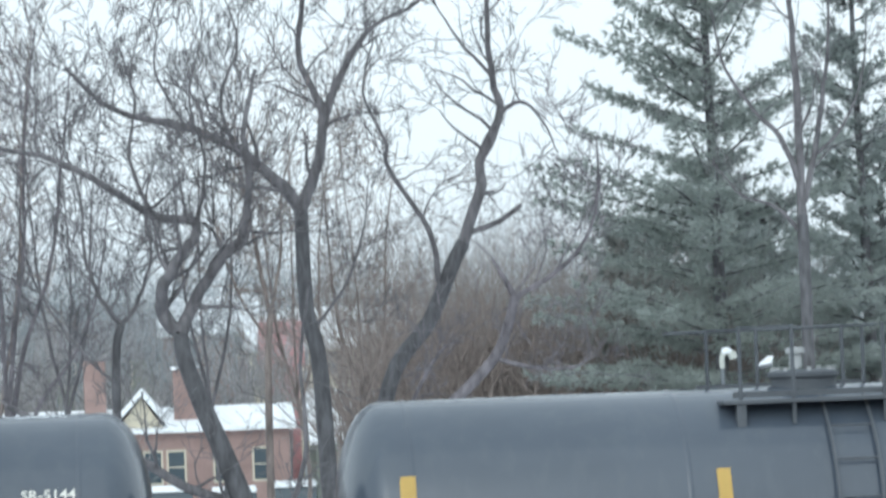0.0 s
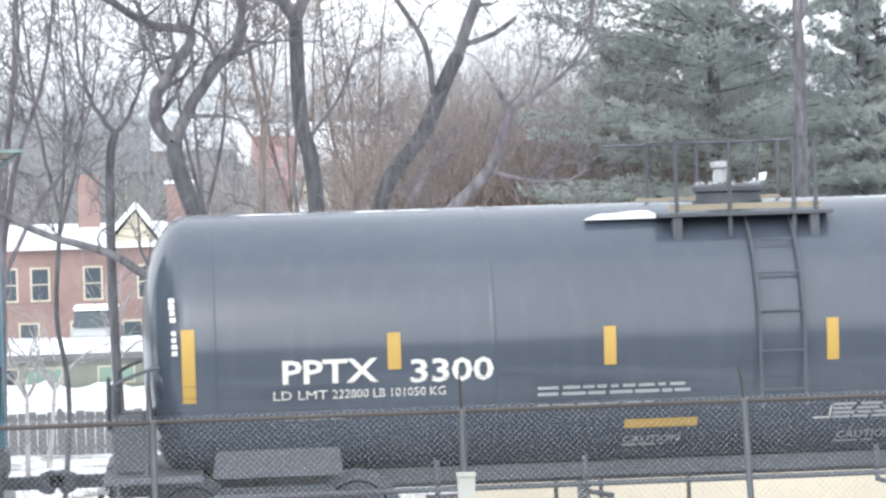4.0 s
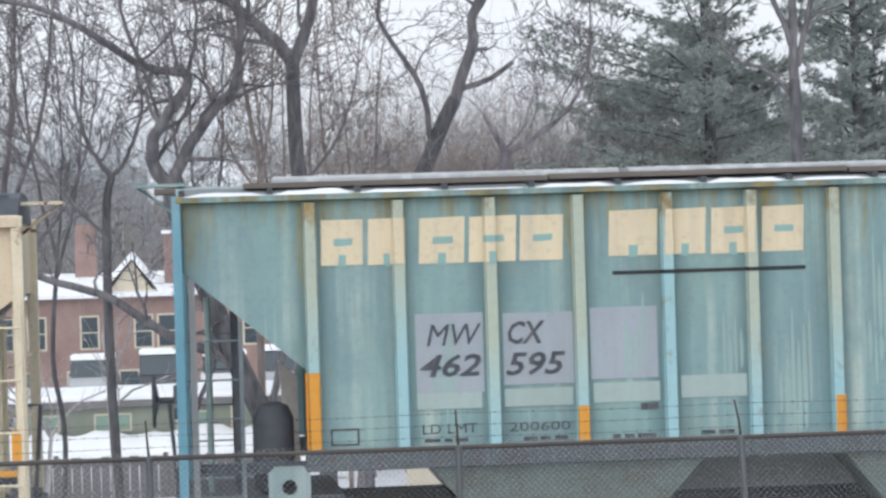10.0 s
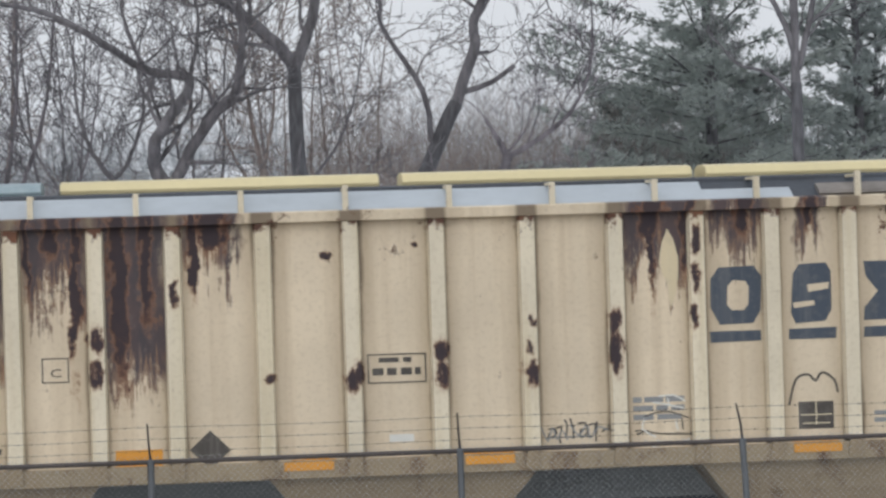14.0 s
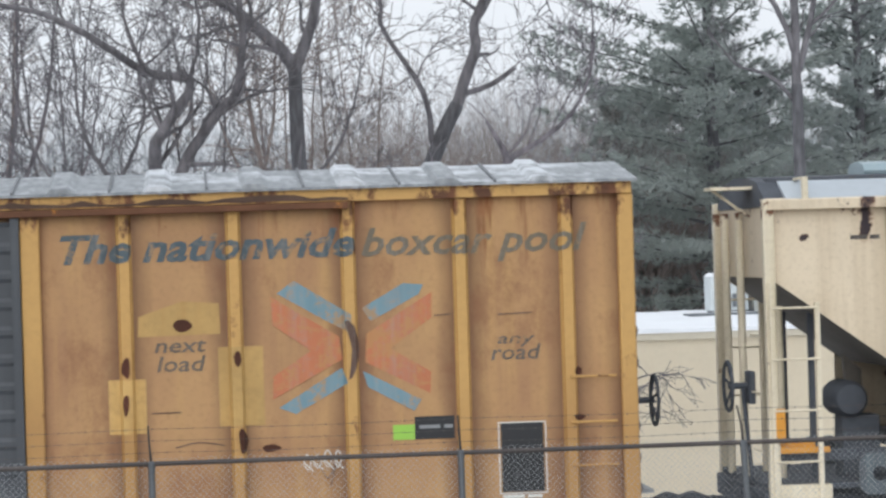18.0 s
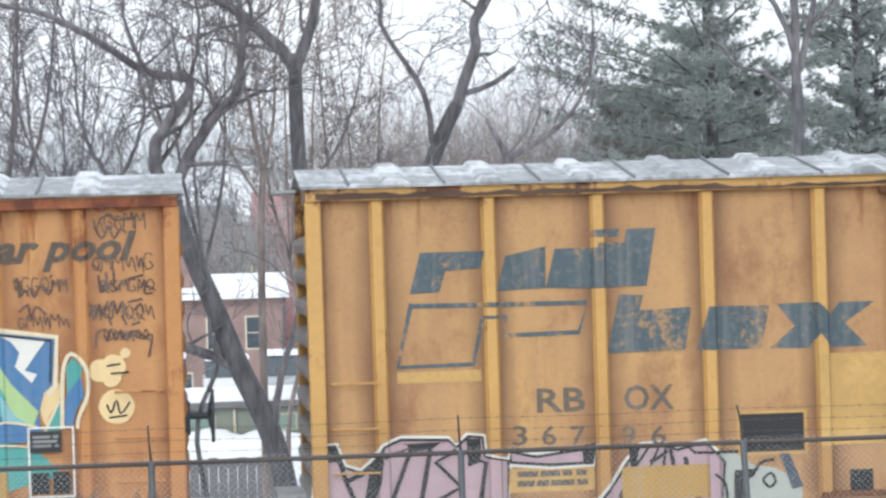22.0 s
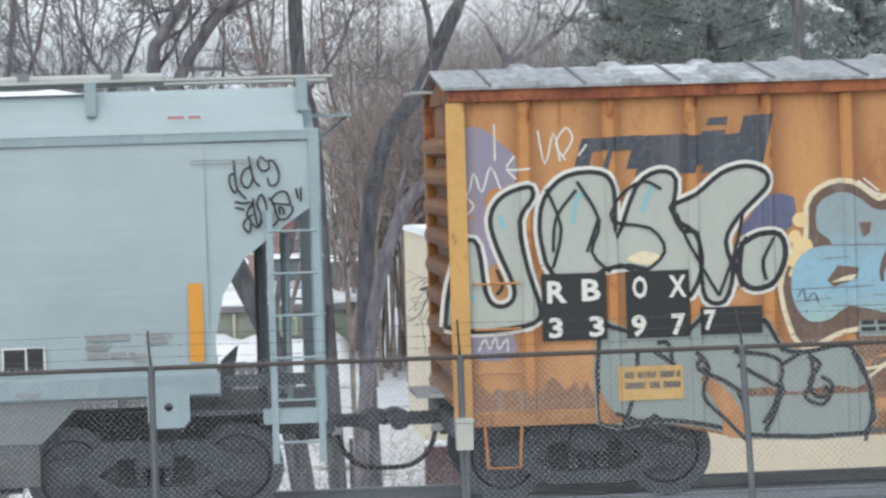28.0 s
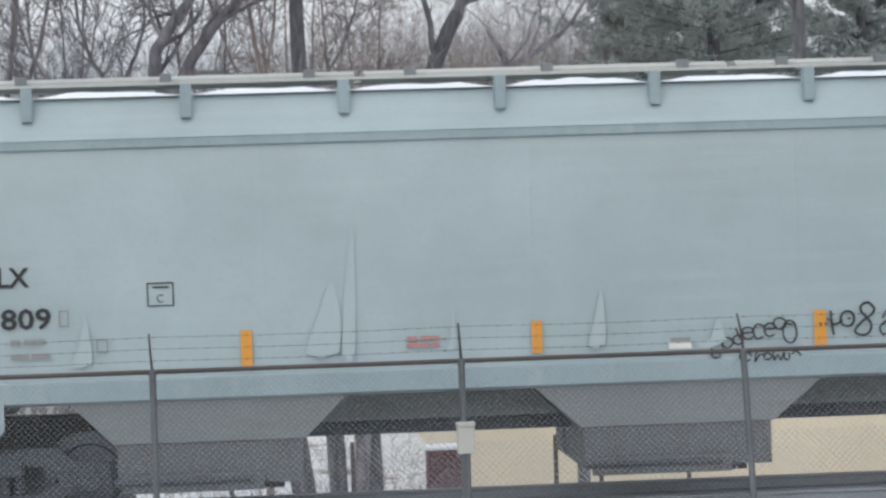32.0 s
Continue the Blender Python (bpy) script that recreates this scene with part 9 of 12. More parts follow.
SP.paint("stencil", rect(-6.01, -5.95, 2.8, 2.85), WHITE, 1)
SP.paint("stencil", rect(-6.01, -5.95, 2.73, 2.79), WHITE, 1)
SP.paint("stencil", rect(-6, -5.95, 2.67, 2.72), WHITE, 1)
SP.paint("stencil", rect(-6, -5.94, 2.6, 2.65), WHITE, 1)
SP.paint("stencil", rect(-5.99, -5.94, 2.46, 2.51), WHITE, 1)
SP.paint("stencil", rect(-5.99, -5.94, 2.39, 2.44), WHITE, 1)
SP.paint("stencil", rect(-5.99, -5.93, 2.32, 2.37), WHITE, 1)
SP.paint("stencil", rect(-5.99, -5.93, 2.25, 2.3), WHITE, 1)
SP.paint("stencil", letters("MAXIMUM OPERATING PRESSURE FOR", 1.85, 1.87, 0.06, 1.4, 0, 0), TABLEINK, 1)
SP.paint("stencil", letters("HEATER COILS 150 PSI", 1.84, 1.78, 0.06, 0.9, 0, 0), TABLEINK, 1)
SP.paint("stencil", letters("EXTERIOR HEATER PIPES", 1.84, 1.68, 0.07, 0.86, 0, 0), TABLEINK, 1)
SP.paint("stencil", letters("NO INLET OR OUTLET", 1.84, 1.6, 0.06, 0.74, 0, 0), TABLEINK, 1)
SP.paint("stencil", letters("6 FIBERGLASS INSULATION", 3.5, 1.85, 0.06, 1.02, 0, 0), TABLEINK, 1)
SP.paint("stencil", letters("DO NOT EXCEED 450 F", 3.5, 1.76, 0.08, 0.85, 0, 0), TABLEINK, 1)
SP.paint("stencil", letters("VENT TANK WHEN UNLOADING", 1.84, 1.41, 0.06, 1.14, 0, 0), TABLEINK, 1)
SP.paint("stencil", bars(5.43, 5.89, 1.6, 1.81, 5, 208), GREYINK, 1)
SP.paint("stencil", bars(3.55, 4, 1.45, 1.5, 1, 209), GREYINK, 1)
SU.paint("lettering", letters("UTLX", -4.52, 2.08, 0.27, 1.02, 0, 0.02), STENCIL_Y, 1)
SU.paint("lettering", letters("673008", -3.35, 2.1, 0.24, 1.02, 0, 0.01), STENCIL_Y, 1)
SU.paint("stencil", bars(-4.51, -3.5, 1.94, 2.02, 1, 212), STENCIL_Y, 1)
SU.paint("stencil", letters("LD LMT", -4.52, 1.73, 0.09, 0.3, 0, 0), STENCIL_Y, 1)
SU.paint("stencil", bars(-4.1, -2.97, 1.72, 1.81, 1, 214), STENCIL_Y, 1)
SU.paint("stencil", bars(-4.52, -2.97, 1.61, 1.67, 1, 215), STENCIL_Y, 1)
SU.paint("reflector", rect(-5.68, -5.52, 2, 2.92), TANKYELLOW, 1)
SU.paint("reflector", rect(-5.69, -5.52, 1.5, 1.65), CREAMLET, 1)
SU.paint("reflector", rect(-5.69, -5.55, 2.35, 2.88), TANKYELLOW, 1)
SU.paint("reflector", rect(-2.31, -2.16, 2.29, 2.87), TANKYELLOW, 1)

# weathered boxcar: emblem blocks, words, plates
SA.paint("emblem_block", filled([(-6.93, 3.28), (-6.81, 3.71), (-6.13, 3.71), (-6.18, 3.53), (-6.55, 3.51), (-6.62, 3.29)], 0), FADEDNAVY, 1)
SA.paint("emblem_block", filled([(-6.01, 3.28), (-5.91, 3.65), (-5.48, 3.74), (-5.49, 3.3)], 0), FADEDNAVY, 1)
SA.paint("emblem_block", filled([(-5.49, 3.3), (-5.38, 3.71), (-4.91, 3.71), (-5.01, 3.28)], 0), FADEDNAVY, 1)
SA.paint("emblem_block", filled([(-5.01, 3.82), (-4.99, 3.9), (-4.68, 3.9), (-4.7, 3.82)], 0), FADEDNAVY, 1)
SA.paint("emblem_block", filled([(-5.04, 3.28), (-4.92, 3.76), (-4.61, 3.76), (-4.73, 3.29)], 0), FADEDNAVY, 1)
SA.paint("emblem_block", filled([(-4.73, 3.29), (-4.61, 3.9), (-4.3, 3.9), (-4.41, 3.29)], 0), FADEDNAVY, 1)
SA.paint("emblem_block", filled([(-4.85, 2.59), (-4.71, 3.21), (-4.45, 3.19), (-4.5, 3.03), (-3.94, 3.05), (-4.02, 2.6)], 0), FADEDNAVY, 1)
SA.paint("emblem_block", filled([(-3.89, 2.59), (-3.76, 3.05), (-3.1, 3.04), (-3.2, 2.58)], 0), FADEDNAVY, 1)
SA.paint("emblem_block", filled([(-3.11, 2.58), (-2.83, 2.81), (-3.02, 3.05), (-2.58, 3.06), (-2.44, 2.93), (-2.34, 3.05), (-1.96, 3.05), (-2.29, 2.83), (-2.05, 2.58), (-2.45, 2.57), (-2.56, 2.73), (-2.69, 2.57)], 0), FADEDNAVY, 1)
SA.paint("emblem_line", [ribbon([(-6.92, 3.18), (-7.08, 2.51), (-6.28, 2.52), (-6.17, 3.01), (-5.91, 3.01), (-5.96, 2.81), (-5.15, 2.82), (-5.05, 3.13), (-6.92, 3.15)], 0.05, 0)], FADEDNAVY, 1)
SA.paint("lettering", letters("RB", -5.62, 1.99, 0.26, 0.52, 0, 0.02), GREYINK2, 1)
SA.paint("lettering", letters("OX", -4.69, 1.98, 0.27, 0.54, 0, 0.02), GREYINK2, 1)
SA.paint("lettering", letters("3", -5.89, 1.65, 0.21, 0.16, 0, 0.012), GREYINK2, 1)
SA.paint("lettering", letters("6", -5.58, 1.64, 0.21, 0.16, 0, 0.012), GREYINK2, 1)
SA.paint("lettering", letters("7", -5.27, 1.63, 0.21, 0.16, 0, 0.012), GREYINK2, 1)
SA.paint("lettering", letters("9", -4.73, 1.61, 0.21, 0.16, 0, 0.012), GREYINK2, 1)
SA.paint("lettering", letters("6", -4.41, 1.6, 0.21, 0.16, 0, 0.012), GREYINK2, 1)
SA.paint("label_panel", rect(-3.45, -2.77, 1.49, 1.89), BLACK, 1, "black data panel")
SA.paint("label_frame", ringrect(-3.49, -2.73, 1.45, 1.92, 0.03), PLATE, 2)
SA.paint("plate", rect(-5.94, -5.03, 1.15, 1.4), PLATE, 1)
SA.paint("plate_writing", bars(-5.85, -5.1, 1.17, 1.37, 2, 238), GREYINK2, 2)
SA.paint("sticker", rect(-1.88, -1.78, 2.34, 2.46), WHITE, 1)
SA.paint("repaint", rect(-2.6, -1.72, 1.53, 2.51), PLATE, 1)
SA.paint("repaint", rect(-7.09, -6.2, 2.34, 2.46), PLATE, 1)
SA.paint("label_panel", rect(-2.28, -2.03, 1.01, 1.26), BLACK, 1)
P_244 = [(-7.99, 1.11), (-7.95, 1.55), (-7.88, 1.7), (-7.77, 1.71), (-7.68, 1.48), (-7.5, 1.42), (-7.36, 1.53), (-7.25, 1.68), (-7.07, 1.75), (-6.57, 1.73), (-6.49, 1.65), (-6.36, 1.76), (-6.21, 1.75), (-6.19, 1.54), (-5.94, 1.49), (-5.96, 1.03)]
SA.paint("outline", ribbon(P_244, 0.09, 0, True), WHITE, 1)
SA.paint("spray_letter", filled(P_244, 0), PINK, 2)
SA.paint("outline", ribbon(P_244, 0.03, 0, True), BLACK, 3)
P_248 = [(-5.92, 1.47), (-5.91, 1.58), (-5.65, 1.52), (-5.33, 1.56), (-5, 1.59), (-5.04, 1.44), (-5.49, 1.43)]
SA.paint("outline", ribbon(P_248, 0.09, 0, True), WHITE, 1)
SA.paint("spray_letter", filled(P_248, 0), PINK, 2)
SA.paint("outline", ribbon(P_248, 0.03, 0, True), BLACK, 3)
P_252 = [(-5, 1), (-4.81, 1.22), (-4.67, 1.43), (-4.52, 1.59), (-4.32, 1.6), (-4.13, 1.54), (-3.84, 1.61), (-3.63, 1.39), (-3.67, 0.95)]
SA.paint("outline", ribbon(P_252, 0.09, 0, True), WHITE, 1)
SA.paint("spray_letter", filled(P_252, 0), PINK, 2)
SA.paint("outline", ribbon(P_252, 0.03, 0, True), BLACK, 3)
SA.paint("spray_line", [ribbon([(-7.92, 1.69), (-7.76, 1.67), (-7.66, 1.33), (-7.56, 1.09)], 0.05, 0)], BLACK, 4)
SA.paint("spray_line", [ribbon([(-7.66, 1.33), (-7.5, 1.4), (-7.28, 1.52), (-7.4, 1.09)], 0.05, 0)], BLACK, 4)
SA.paint("spray_line", [ribbon([(-7.25, 1.57), (-6.96, 1.67), (-7.19, 1.08)], 0.05, 0)], BLACK, 4)
SA.paint("spray_line", [ribbon([(-6.75, 1.71), (-6.88, 1.07)], 0.05, 0)], BLACK, 4)
SA.paint("spray_line", [ribbon([(-6.49, 1.62), (-6.71, 1.5), (-6.45, 1.23), (-6.77, 1.06)], 0.05, 0)], BLACK, 4)
SA.paint("spray_line", [ribbon([(-6.36, 1.74), (-6.34, 1.54), (-6.18, 1.48), (-6.25, 1.04)], 0.05, 0)], BLACK, 4)
SA.paint("spray_line", [ribbon([(-4.76, 1.05), (-4.59, 1.43), (-4.47, 0.98)], 0.05, 0)], BLACK, 4)
SA.paint("spray_line", [ribbon([(-4.43, 1.42), (-4.21, 1.54), (-4.15, 1.2)], 0.05, 0)], BLACK, 4)
SA.paint("spray_line", [ribbon([(-4.06, 1.46), (-3.91, 0.96)], 0.05, 0)], BLACK, 4)
SA.paint("spray_gap", filled([(-7.92, 1.68), (-7.76, 1.71), (-7.73, 1.54), (-7.86, 1.54)], 0), BLACK, 4)
SA.paint("spray_gap", filled([(-7.02, 1.7), (-6.65, 1.71), (-6.75, 1.64), (-6.96, 1.62)], 0), BLACK, 4)
SA.paint("spray_gap", filled([(-6.38, 1.73), (-6.23, 1.74), (-6.23, 1.49), (-6.37, 1.44)], 0), BLACK, 4)
SA.paint("spray_gap", filled([(-7.39, 1.53), (-7.25, 1.65), (-7.29, 1.31), (-7.37, 1.09), (-7.48, 1.09)], 0), BLACK, 4)
SA.paint("spray_letter", filled([(-4.77, 1.19), (-4.59, 1.37), (-4.43, 1.59), (-4.04, 1.6), (-4.02, 1.35), (-4.52, 1.37), (-4.58, 1.18)], 0), WHITE, 1, "white spray lettering with black edges")
SA.paint("spray_letter", filled([(-4.04, 1.49), (-3.48, 1.48), (-3.33, 1.35), (-3.09, 1.31), (-2.8, 1.15), (-2.81, 0.83), (-3.77, 0.86), (-3.86, 1.33)], 0), SILVER, 1)
SA.paint("outline", [ribbon([(-4.59, 1.37), (-4.43, 1.6), (-4.04, 1.61)], 0.03, 0)], BLACK, 3)
SA.paint("outline", [ribbon([(-4.26, 1.59), (-4.29, 1.36)], 0.03, 0)], BLACK, 3)
SA.paint("outline", [ribbon([(-4.43, 1.38), (-4.33, 1.59)], 0.026, 0)], BLACK, 3)
SA.paint("outline", [ribbon([(-4.04, 1.6), (-3.95, 1.5), (-3.48, 1.5)], 0.03, 0)], BLACK, 3)
SA.paint("spray_gap", filled([(-3.53, 1.3), (-3.26, 1.31), (-3.35, 1.23), (-3.42, 1.12), (-3.43, 0.91), (-3.54, 0.91)], 0), BLACK, 3)
SA.paint("spray_line", [ribbon([(-3.34, 1.22), (-3.25, 1.37), (-3.09, 1.4)], 0.03, 3)], BLACK, 3)
SA.paint("spray_gap", filled([(-3.04, 1.46), (-2.93, 1.46), (-2.79, 1.1), (-2.91, 1.08)], 0), NAVY, 3)
SA.paint("spray_line", [ribbon([(-3.23, 1.19), (-3.14, 1.26), (-3.09, 1.17), (-3.16, 1.11), (-3.23, 1.19)], 0.028, 3)], BLACK, 3)
SA.paint("spray_line", [ribbon([(-3.75, 1.27), (-3.63, 1.16), (-3.61, 0.92)], 0.03, 3)], BLACK, 3)
SA.paint("spray_gap", filled([(-5.16, 1.62), (-5, 1.65), (-5.04, 1.42), (-5.14, 1.42)], 0), BLACK, 3)
SA.paint("spray_gap", filled([(-4.66, 1.6), (-4.54, 1.61), (-4.58, 1.37), (-4.64, 1.37)], 0), BLACK, 3)
SA.paint("lettering", letters("The nationwide", 1.99, 3.71, 0.3, 3.07, 0.3, 0.03), FADEDNAVY, 1, "faded dark slogan")
SA.paint("lettering", letters("boxcar pool", 5.13, 3.7, 0.3, 2.4, 0.3, 0.02), FADEDINK, 1)
SA.paint("lettering", letters("next", 2.94, 2.75, 0.16, 0.54, 0.2, 0.01), GREYINK2, 1)
SA.paint("lettering", letters("load", 2.96, 2.55, 0.17, 0.51, 0.2, 0.01), GREYINK2, 1)
SA.paint("lettering", letters("any", 6.54, 2.73, 0.12, 0.4, 0.2, 0.01), GREYINK2, 1)
SA.paint("lettering", letters("road", 6.47, 2.56, 0.17, 0.53, 0.2, 0.01), GREYINK2, 1)
SA.paint("emblem_arm", filled([(4.23, 3.33), (4.41, 3.46), (5, 3.09), (5.01, 2.88), (4.67, 3.07)], 0), FADEDBLUE, 1)
SA.paint("emblem_arm", filled([(5.12, 3.15), (5.56, 3.4), (5.77, 3.38), (5.72, 3.28), (5.21, 3.01)], 0), FADEDBLUE, 1)
SA.paint("emblem_arm", filled([(4.22, 2.13), (4.89, 2.53), (4.95, 2.37), (4.4, 2.06)], 0), FADEDBLUE, 1)
SA.paint("emblem_arm", filled([(5.11, 2.49), (5.72, 2.17), (5.64, 2.05), (5.16, 2.32)], 0), FADEDBLUE, 1)
SA.paint("emblem_arm", filled([(4.16, 3.3), (4.87, 2.86), (4.9, 2.62), (4.16, 2.22), (4.17, 2.46), (4.57, 2.72), (4.18, 3)], 0), FADEDRED, 1)
SA.paint("emblem_arm", filled([(5.86, 3.3), (5.85, 3.03), (5.41, 2.72), (5.83, 2.46), (5.82, 2.23), (5.14, 2.58), (5.16, 2.88)], 0), FADEDRED, 1)
SA.paint("door_stencil", bars(-0.36, 0.4, 3.5, 3.57, 1, 281), GREYINK, 1)
SA.paint("door_stencil", bars(-1.24, -0.46, 2.77, 2.85, 1, 282), GREYINK, 1)
SA.paint("door_stencil", bars(-1.48, -0.88, 2.08, 2.13, 1, 283), GREYINK, 1)
SA.paint("door_stencil", bars(-1.39, -1.06, 1.85, 1.91, 1, 284), GREYINK, 1)
SA.paint("door_stencil", bars(-0.49, 0.46, 1.29, 1.36, 1, 285), GREYINK, 1)
SA.paint("door_mark", [ribbon([(0.05, 2.09), (0.03, 2.15), (-0.01, 2.17), (-0.06, 2.14), (-0.08, 2.09), (-0.06, 2.04), (-0.01, 2.02), (0.04, 2.04), (0.05, 2.09)], 0.02, 3),
    ribbon([(-0.02, 2.13), (-0.02, 2.05)], 0.02, 3)], WHITE, 1)
SA.paint("door_mark", rect(-0.14, -0.03, 1.57, 1.68), GREYINK, 1)
SA.paint("door_mark", rect(0.09, 0.2, 1.57, 1.69), GREYINK, 1)
SA.paint("emblem_core", filled([(4.93, 3.02), (5.03, 2.97), (5.08, 2.73), (5.04, 2.52), (4.96, 2.40), (5.0, 2.73)], 2), DARKINK, 2)
SA.paint("sticker", rect(5.41, 5.64, 1.75, 1.91), LIME, 1)
SA.paint("sticker", rect(5.64, 6.06, 1.75, 1.99), BLACK, 1)
SA.paint("sticker_writing", bars(5.69, 6.04, 1.84, 1.9, 1, 292), GREYINK, 2)
SA.paint("label_panel", rect(6.55, 7, 1.16, 1.89), BLACK, 1)
SA.paint("label_frame", ringrect(6.52, 7.03, 1.14, 1.9, 0.012), WHITE, 2)
SA.paint("stencil", bars(6.55, 6.97, 1.07, 1.13, 1, 295), WHITE, 1)
SA.paint("repair_plate", rect(2.45, 2.84, 1.91, 2.48), PLATE, 1)
SA.paint("repair_plate", rect(3.6, 4.07, 1.96, 2.79), PLATE, 1)
SA.paint("repaint", filled([(2.77, 2.92), (2.78, 3.13), (3.23, 3.28), (3.62, 3.25), (3.63, 2.93)], 0), PLATE, 1)
SA.paint("rust_spot", filled([(2.68, 2.6), (2.66, 2.5), (2.63, 2.51), (2.59, 2.56), (2.6, 2.65), (2.64, 2.71), (2.67, 2.7)], 2), RUST, 2)
SA.paint("rust_spot", filled([(2.66, 2.21), (2.65, 2.15), (2.62, 2.09), (2.6, 2.18), (2.6, 2.27), (2.63, 2.32), (2.66, 2.3)], 2), RUST, 2)
SA.paint("rust_spot", filled([(3.84, 2.65), (3.82, 2.59), (3.79, 2.58), (3.77, 2.63), (3.76, 2.69), (3.8, 2.75), (3.83, 2.72)], 2), RUST, 2)
SA.paint("rust_spot", filled([(3.89, 1.81), (3.86, 1.69), (3.82, 1.67), (3.8, 1.76), (3.79, 1.89), (3.83, 1.94), (3.86, 1.89)], 2), RUST, 2)
SA.paint("rust_spot", filled([(3.34, 3.02), (3.28, 2.97), (3.2, 2.96), (3.14, 3.01), (3.15, 3.06), (3.21, 3.09), (3.29, 3.08)], 2), RUST, 2)
SA.paint("rust_spot", filled([(4.24, 1.71), (4.18, 1.69), (4.09, 1.67), (4.04, 1.7), (4.04, 1.73), (4.09, 1.75), (4.17, 1.75)], 2), RUST, 2)
SA.paint("rust_spot", filled([(7.43, 2.41), (7.42, 2.38), (7.37, 2.38), (7.35, 2.4), (7.35, 2.43), (7.38, 2.46), (7.42, 2.45)], 2), RUST, 2)
SA.paint("rust_spot", filled([(7.46, 1.93), (7.41, 1.9), (7.38, 1.89), (7.34, 1.92), (7.33, 1.95), (7.38, 1.96), (7.43, 1.95)], 2), RUST, 2)
SA.paint("scrape", [ribbon([(2.9, 2.12), (3.2, 2.12)], 0.012, 3),
    ribbon([(3.13, 1.75), (3.37, 1.8), (3.64, 1.76)], 0.012, 3),
    ribbon([(5.88, 3.05), (6.06, 3.06)], 0.012, 3),
    ribbon([(6.55, 3.04), (6.92, 3.05)], 0.012, 3),
    ribbon([(4.62, 1.55), (4.71, 1.37), (4.8, 1.54), (4.74, 1.3)], 0.012, 3)], DARKINK, 2)

# spray-painted boxcar: emblem blocks, slogan, spray lettering
SA.paint("plate", rect(-4.74, -3.81, 1.03, 1.38), PLATEDULL, 5, "blank dull yellow plate")
SLOGAN = ink("brown_black_slogan", "53493f", 0.3)
SB.paint("lettering", letters("The nationwide", 1.78, 3.73, 0.32, 3.23, 0.3, 0.035), SLOGAN, 1, "dark slogan")
SB.paint("lettering", letters("boxcar pool", 5.14, 3.74, 0.3, 2.43, 0.3, 0.035), SLOGAN, 1)
SB.paint("emblem_block", filled([(-6.38, 3.5), (-6.27, 3.87), (-5.93, 3.88), (-5.97, 3.73), (-6.26, 3.72), (-6.32, 3.51)], 0), BLUEBLACK, 1)
SB.paint("emblem_block", filled([(-6.12, 3.52), (-6.01, 3.87), (-5.44, 3.88), (-5.55, 3.55)], 0), BLUEBLACK, 1)
SB.paint("emblem_block", filled([(-5.42, 3.54), (-5.29, 3.9), (-5.04, 3.91), (-5.14, 3.54)], 0), BLUEBLACK, 1)
SB.paint("emblem_block", filled([(-5.25, 3.96), (-5.22, 4.04), (-5.01, 4.05), (-5.03, 3.96)], 0), BLUEBLACK, 1)
SB.paint("emblem_block", filled([(-4.98, 3.55), (-4.84, 4.05), (-4.52, 4.07), (-4.65, 3.55)], 0), BLUEBLACK, 1)
SB.paint("emblem_block", filled([(-6.69, 3.5), (-6.58, 3.86), (-6.22, 3.87), (-6.25, 3.74), (-6.47, 3.72), (-6.53, 3.51)], 0), BLUEBLACK, 1)
SB.paint("emblem_block", filled([(-6.02, 3.45), (-5.92, 3.83), (-5.27, 3.87), (-5.38, 3.46)], 0), BLUEBLACK, 1)
SB.paint("emblem_block", filled([(-5.31, 3.46), (-5.21, 3.85), (-4.89, 3.87), (-4.95, 3.47)], 0), BLUEBLACK, 1)
SB.paint("emblem_arm", filled([(4.49, 3.38), (4.7, 3.48), (5.3, 3.06), (5.25, 2.88)], 0), FADEDBLUE, 1)
SB.paint("emblem_arm", filled([(5.36, 3.17), (5.81, 3.44), (5.98, 3.33), (5.45, 3.05)], 0), FADEDBLUE, 1)
SB.paint("emblem_arm", filled([(4.43, 3.29), (5.05, 2.91), (4.57, 2.96), (4.44, 3.11)], 0), FADEDRED, 1)
SB.paint("emblem_arm", filled([(5.45, 2.96), (6.07, 3.3), (6.08, 3.12), (5.56, 2.78), (5.47, 2.72)], 0), FADEDRED, 1)
SB.paint("emblem_arm", filled([(5.36, 3.04), (5.42, 2.71), (5.37, 2.64), (5.21, 2.64), (5.16, 2.9), (5, 3.04), (5.12, 3.09)], 0), FADEDBLUE, 1)
SB.paint("emblem_arm", filled([(4.49, 3.25), (4.7, 3.21), (5.08, 2.96), (4.93, 2.86), (4.56, 2.83), (4.48, 2.92)], 0), FADEDMAROON, 1)
SB.paint("emblem_arm", filled([(5.49, 3), (5.66, 3.03), (5.62, 2.7), (5.71, 2.58), (5.48, 2.65)], 0), FADEDMAROON, 1)
SB.paint("lettering", letters("next", 3.68, 2.78, 0.17, 0.58, 0.2, 0.01), GREYINK2, 1)
SB.paint("spray_cloud", filled([(-7.88, 3.93), (-7.67, 4.01), (-7.43, 3.82), (-7.29, 3.67), (-7.32, 3.4), (-7.57, 3.35), (-7.63, 3.17), (-7.5, 2.69), (-7.65, 2.51), (-7.79, 2.82), (-7.93, 3.36)], 3), VIOLET, 1, "violet spray cloud")
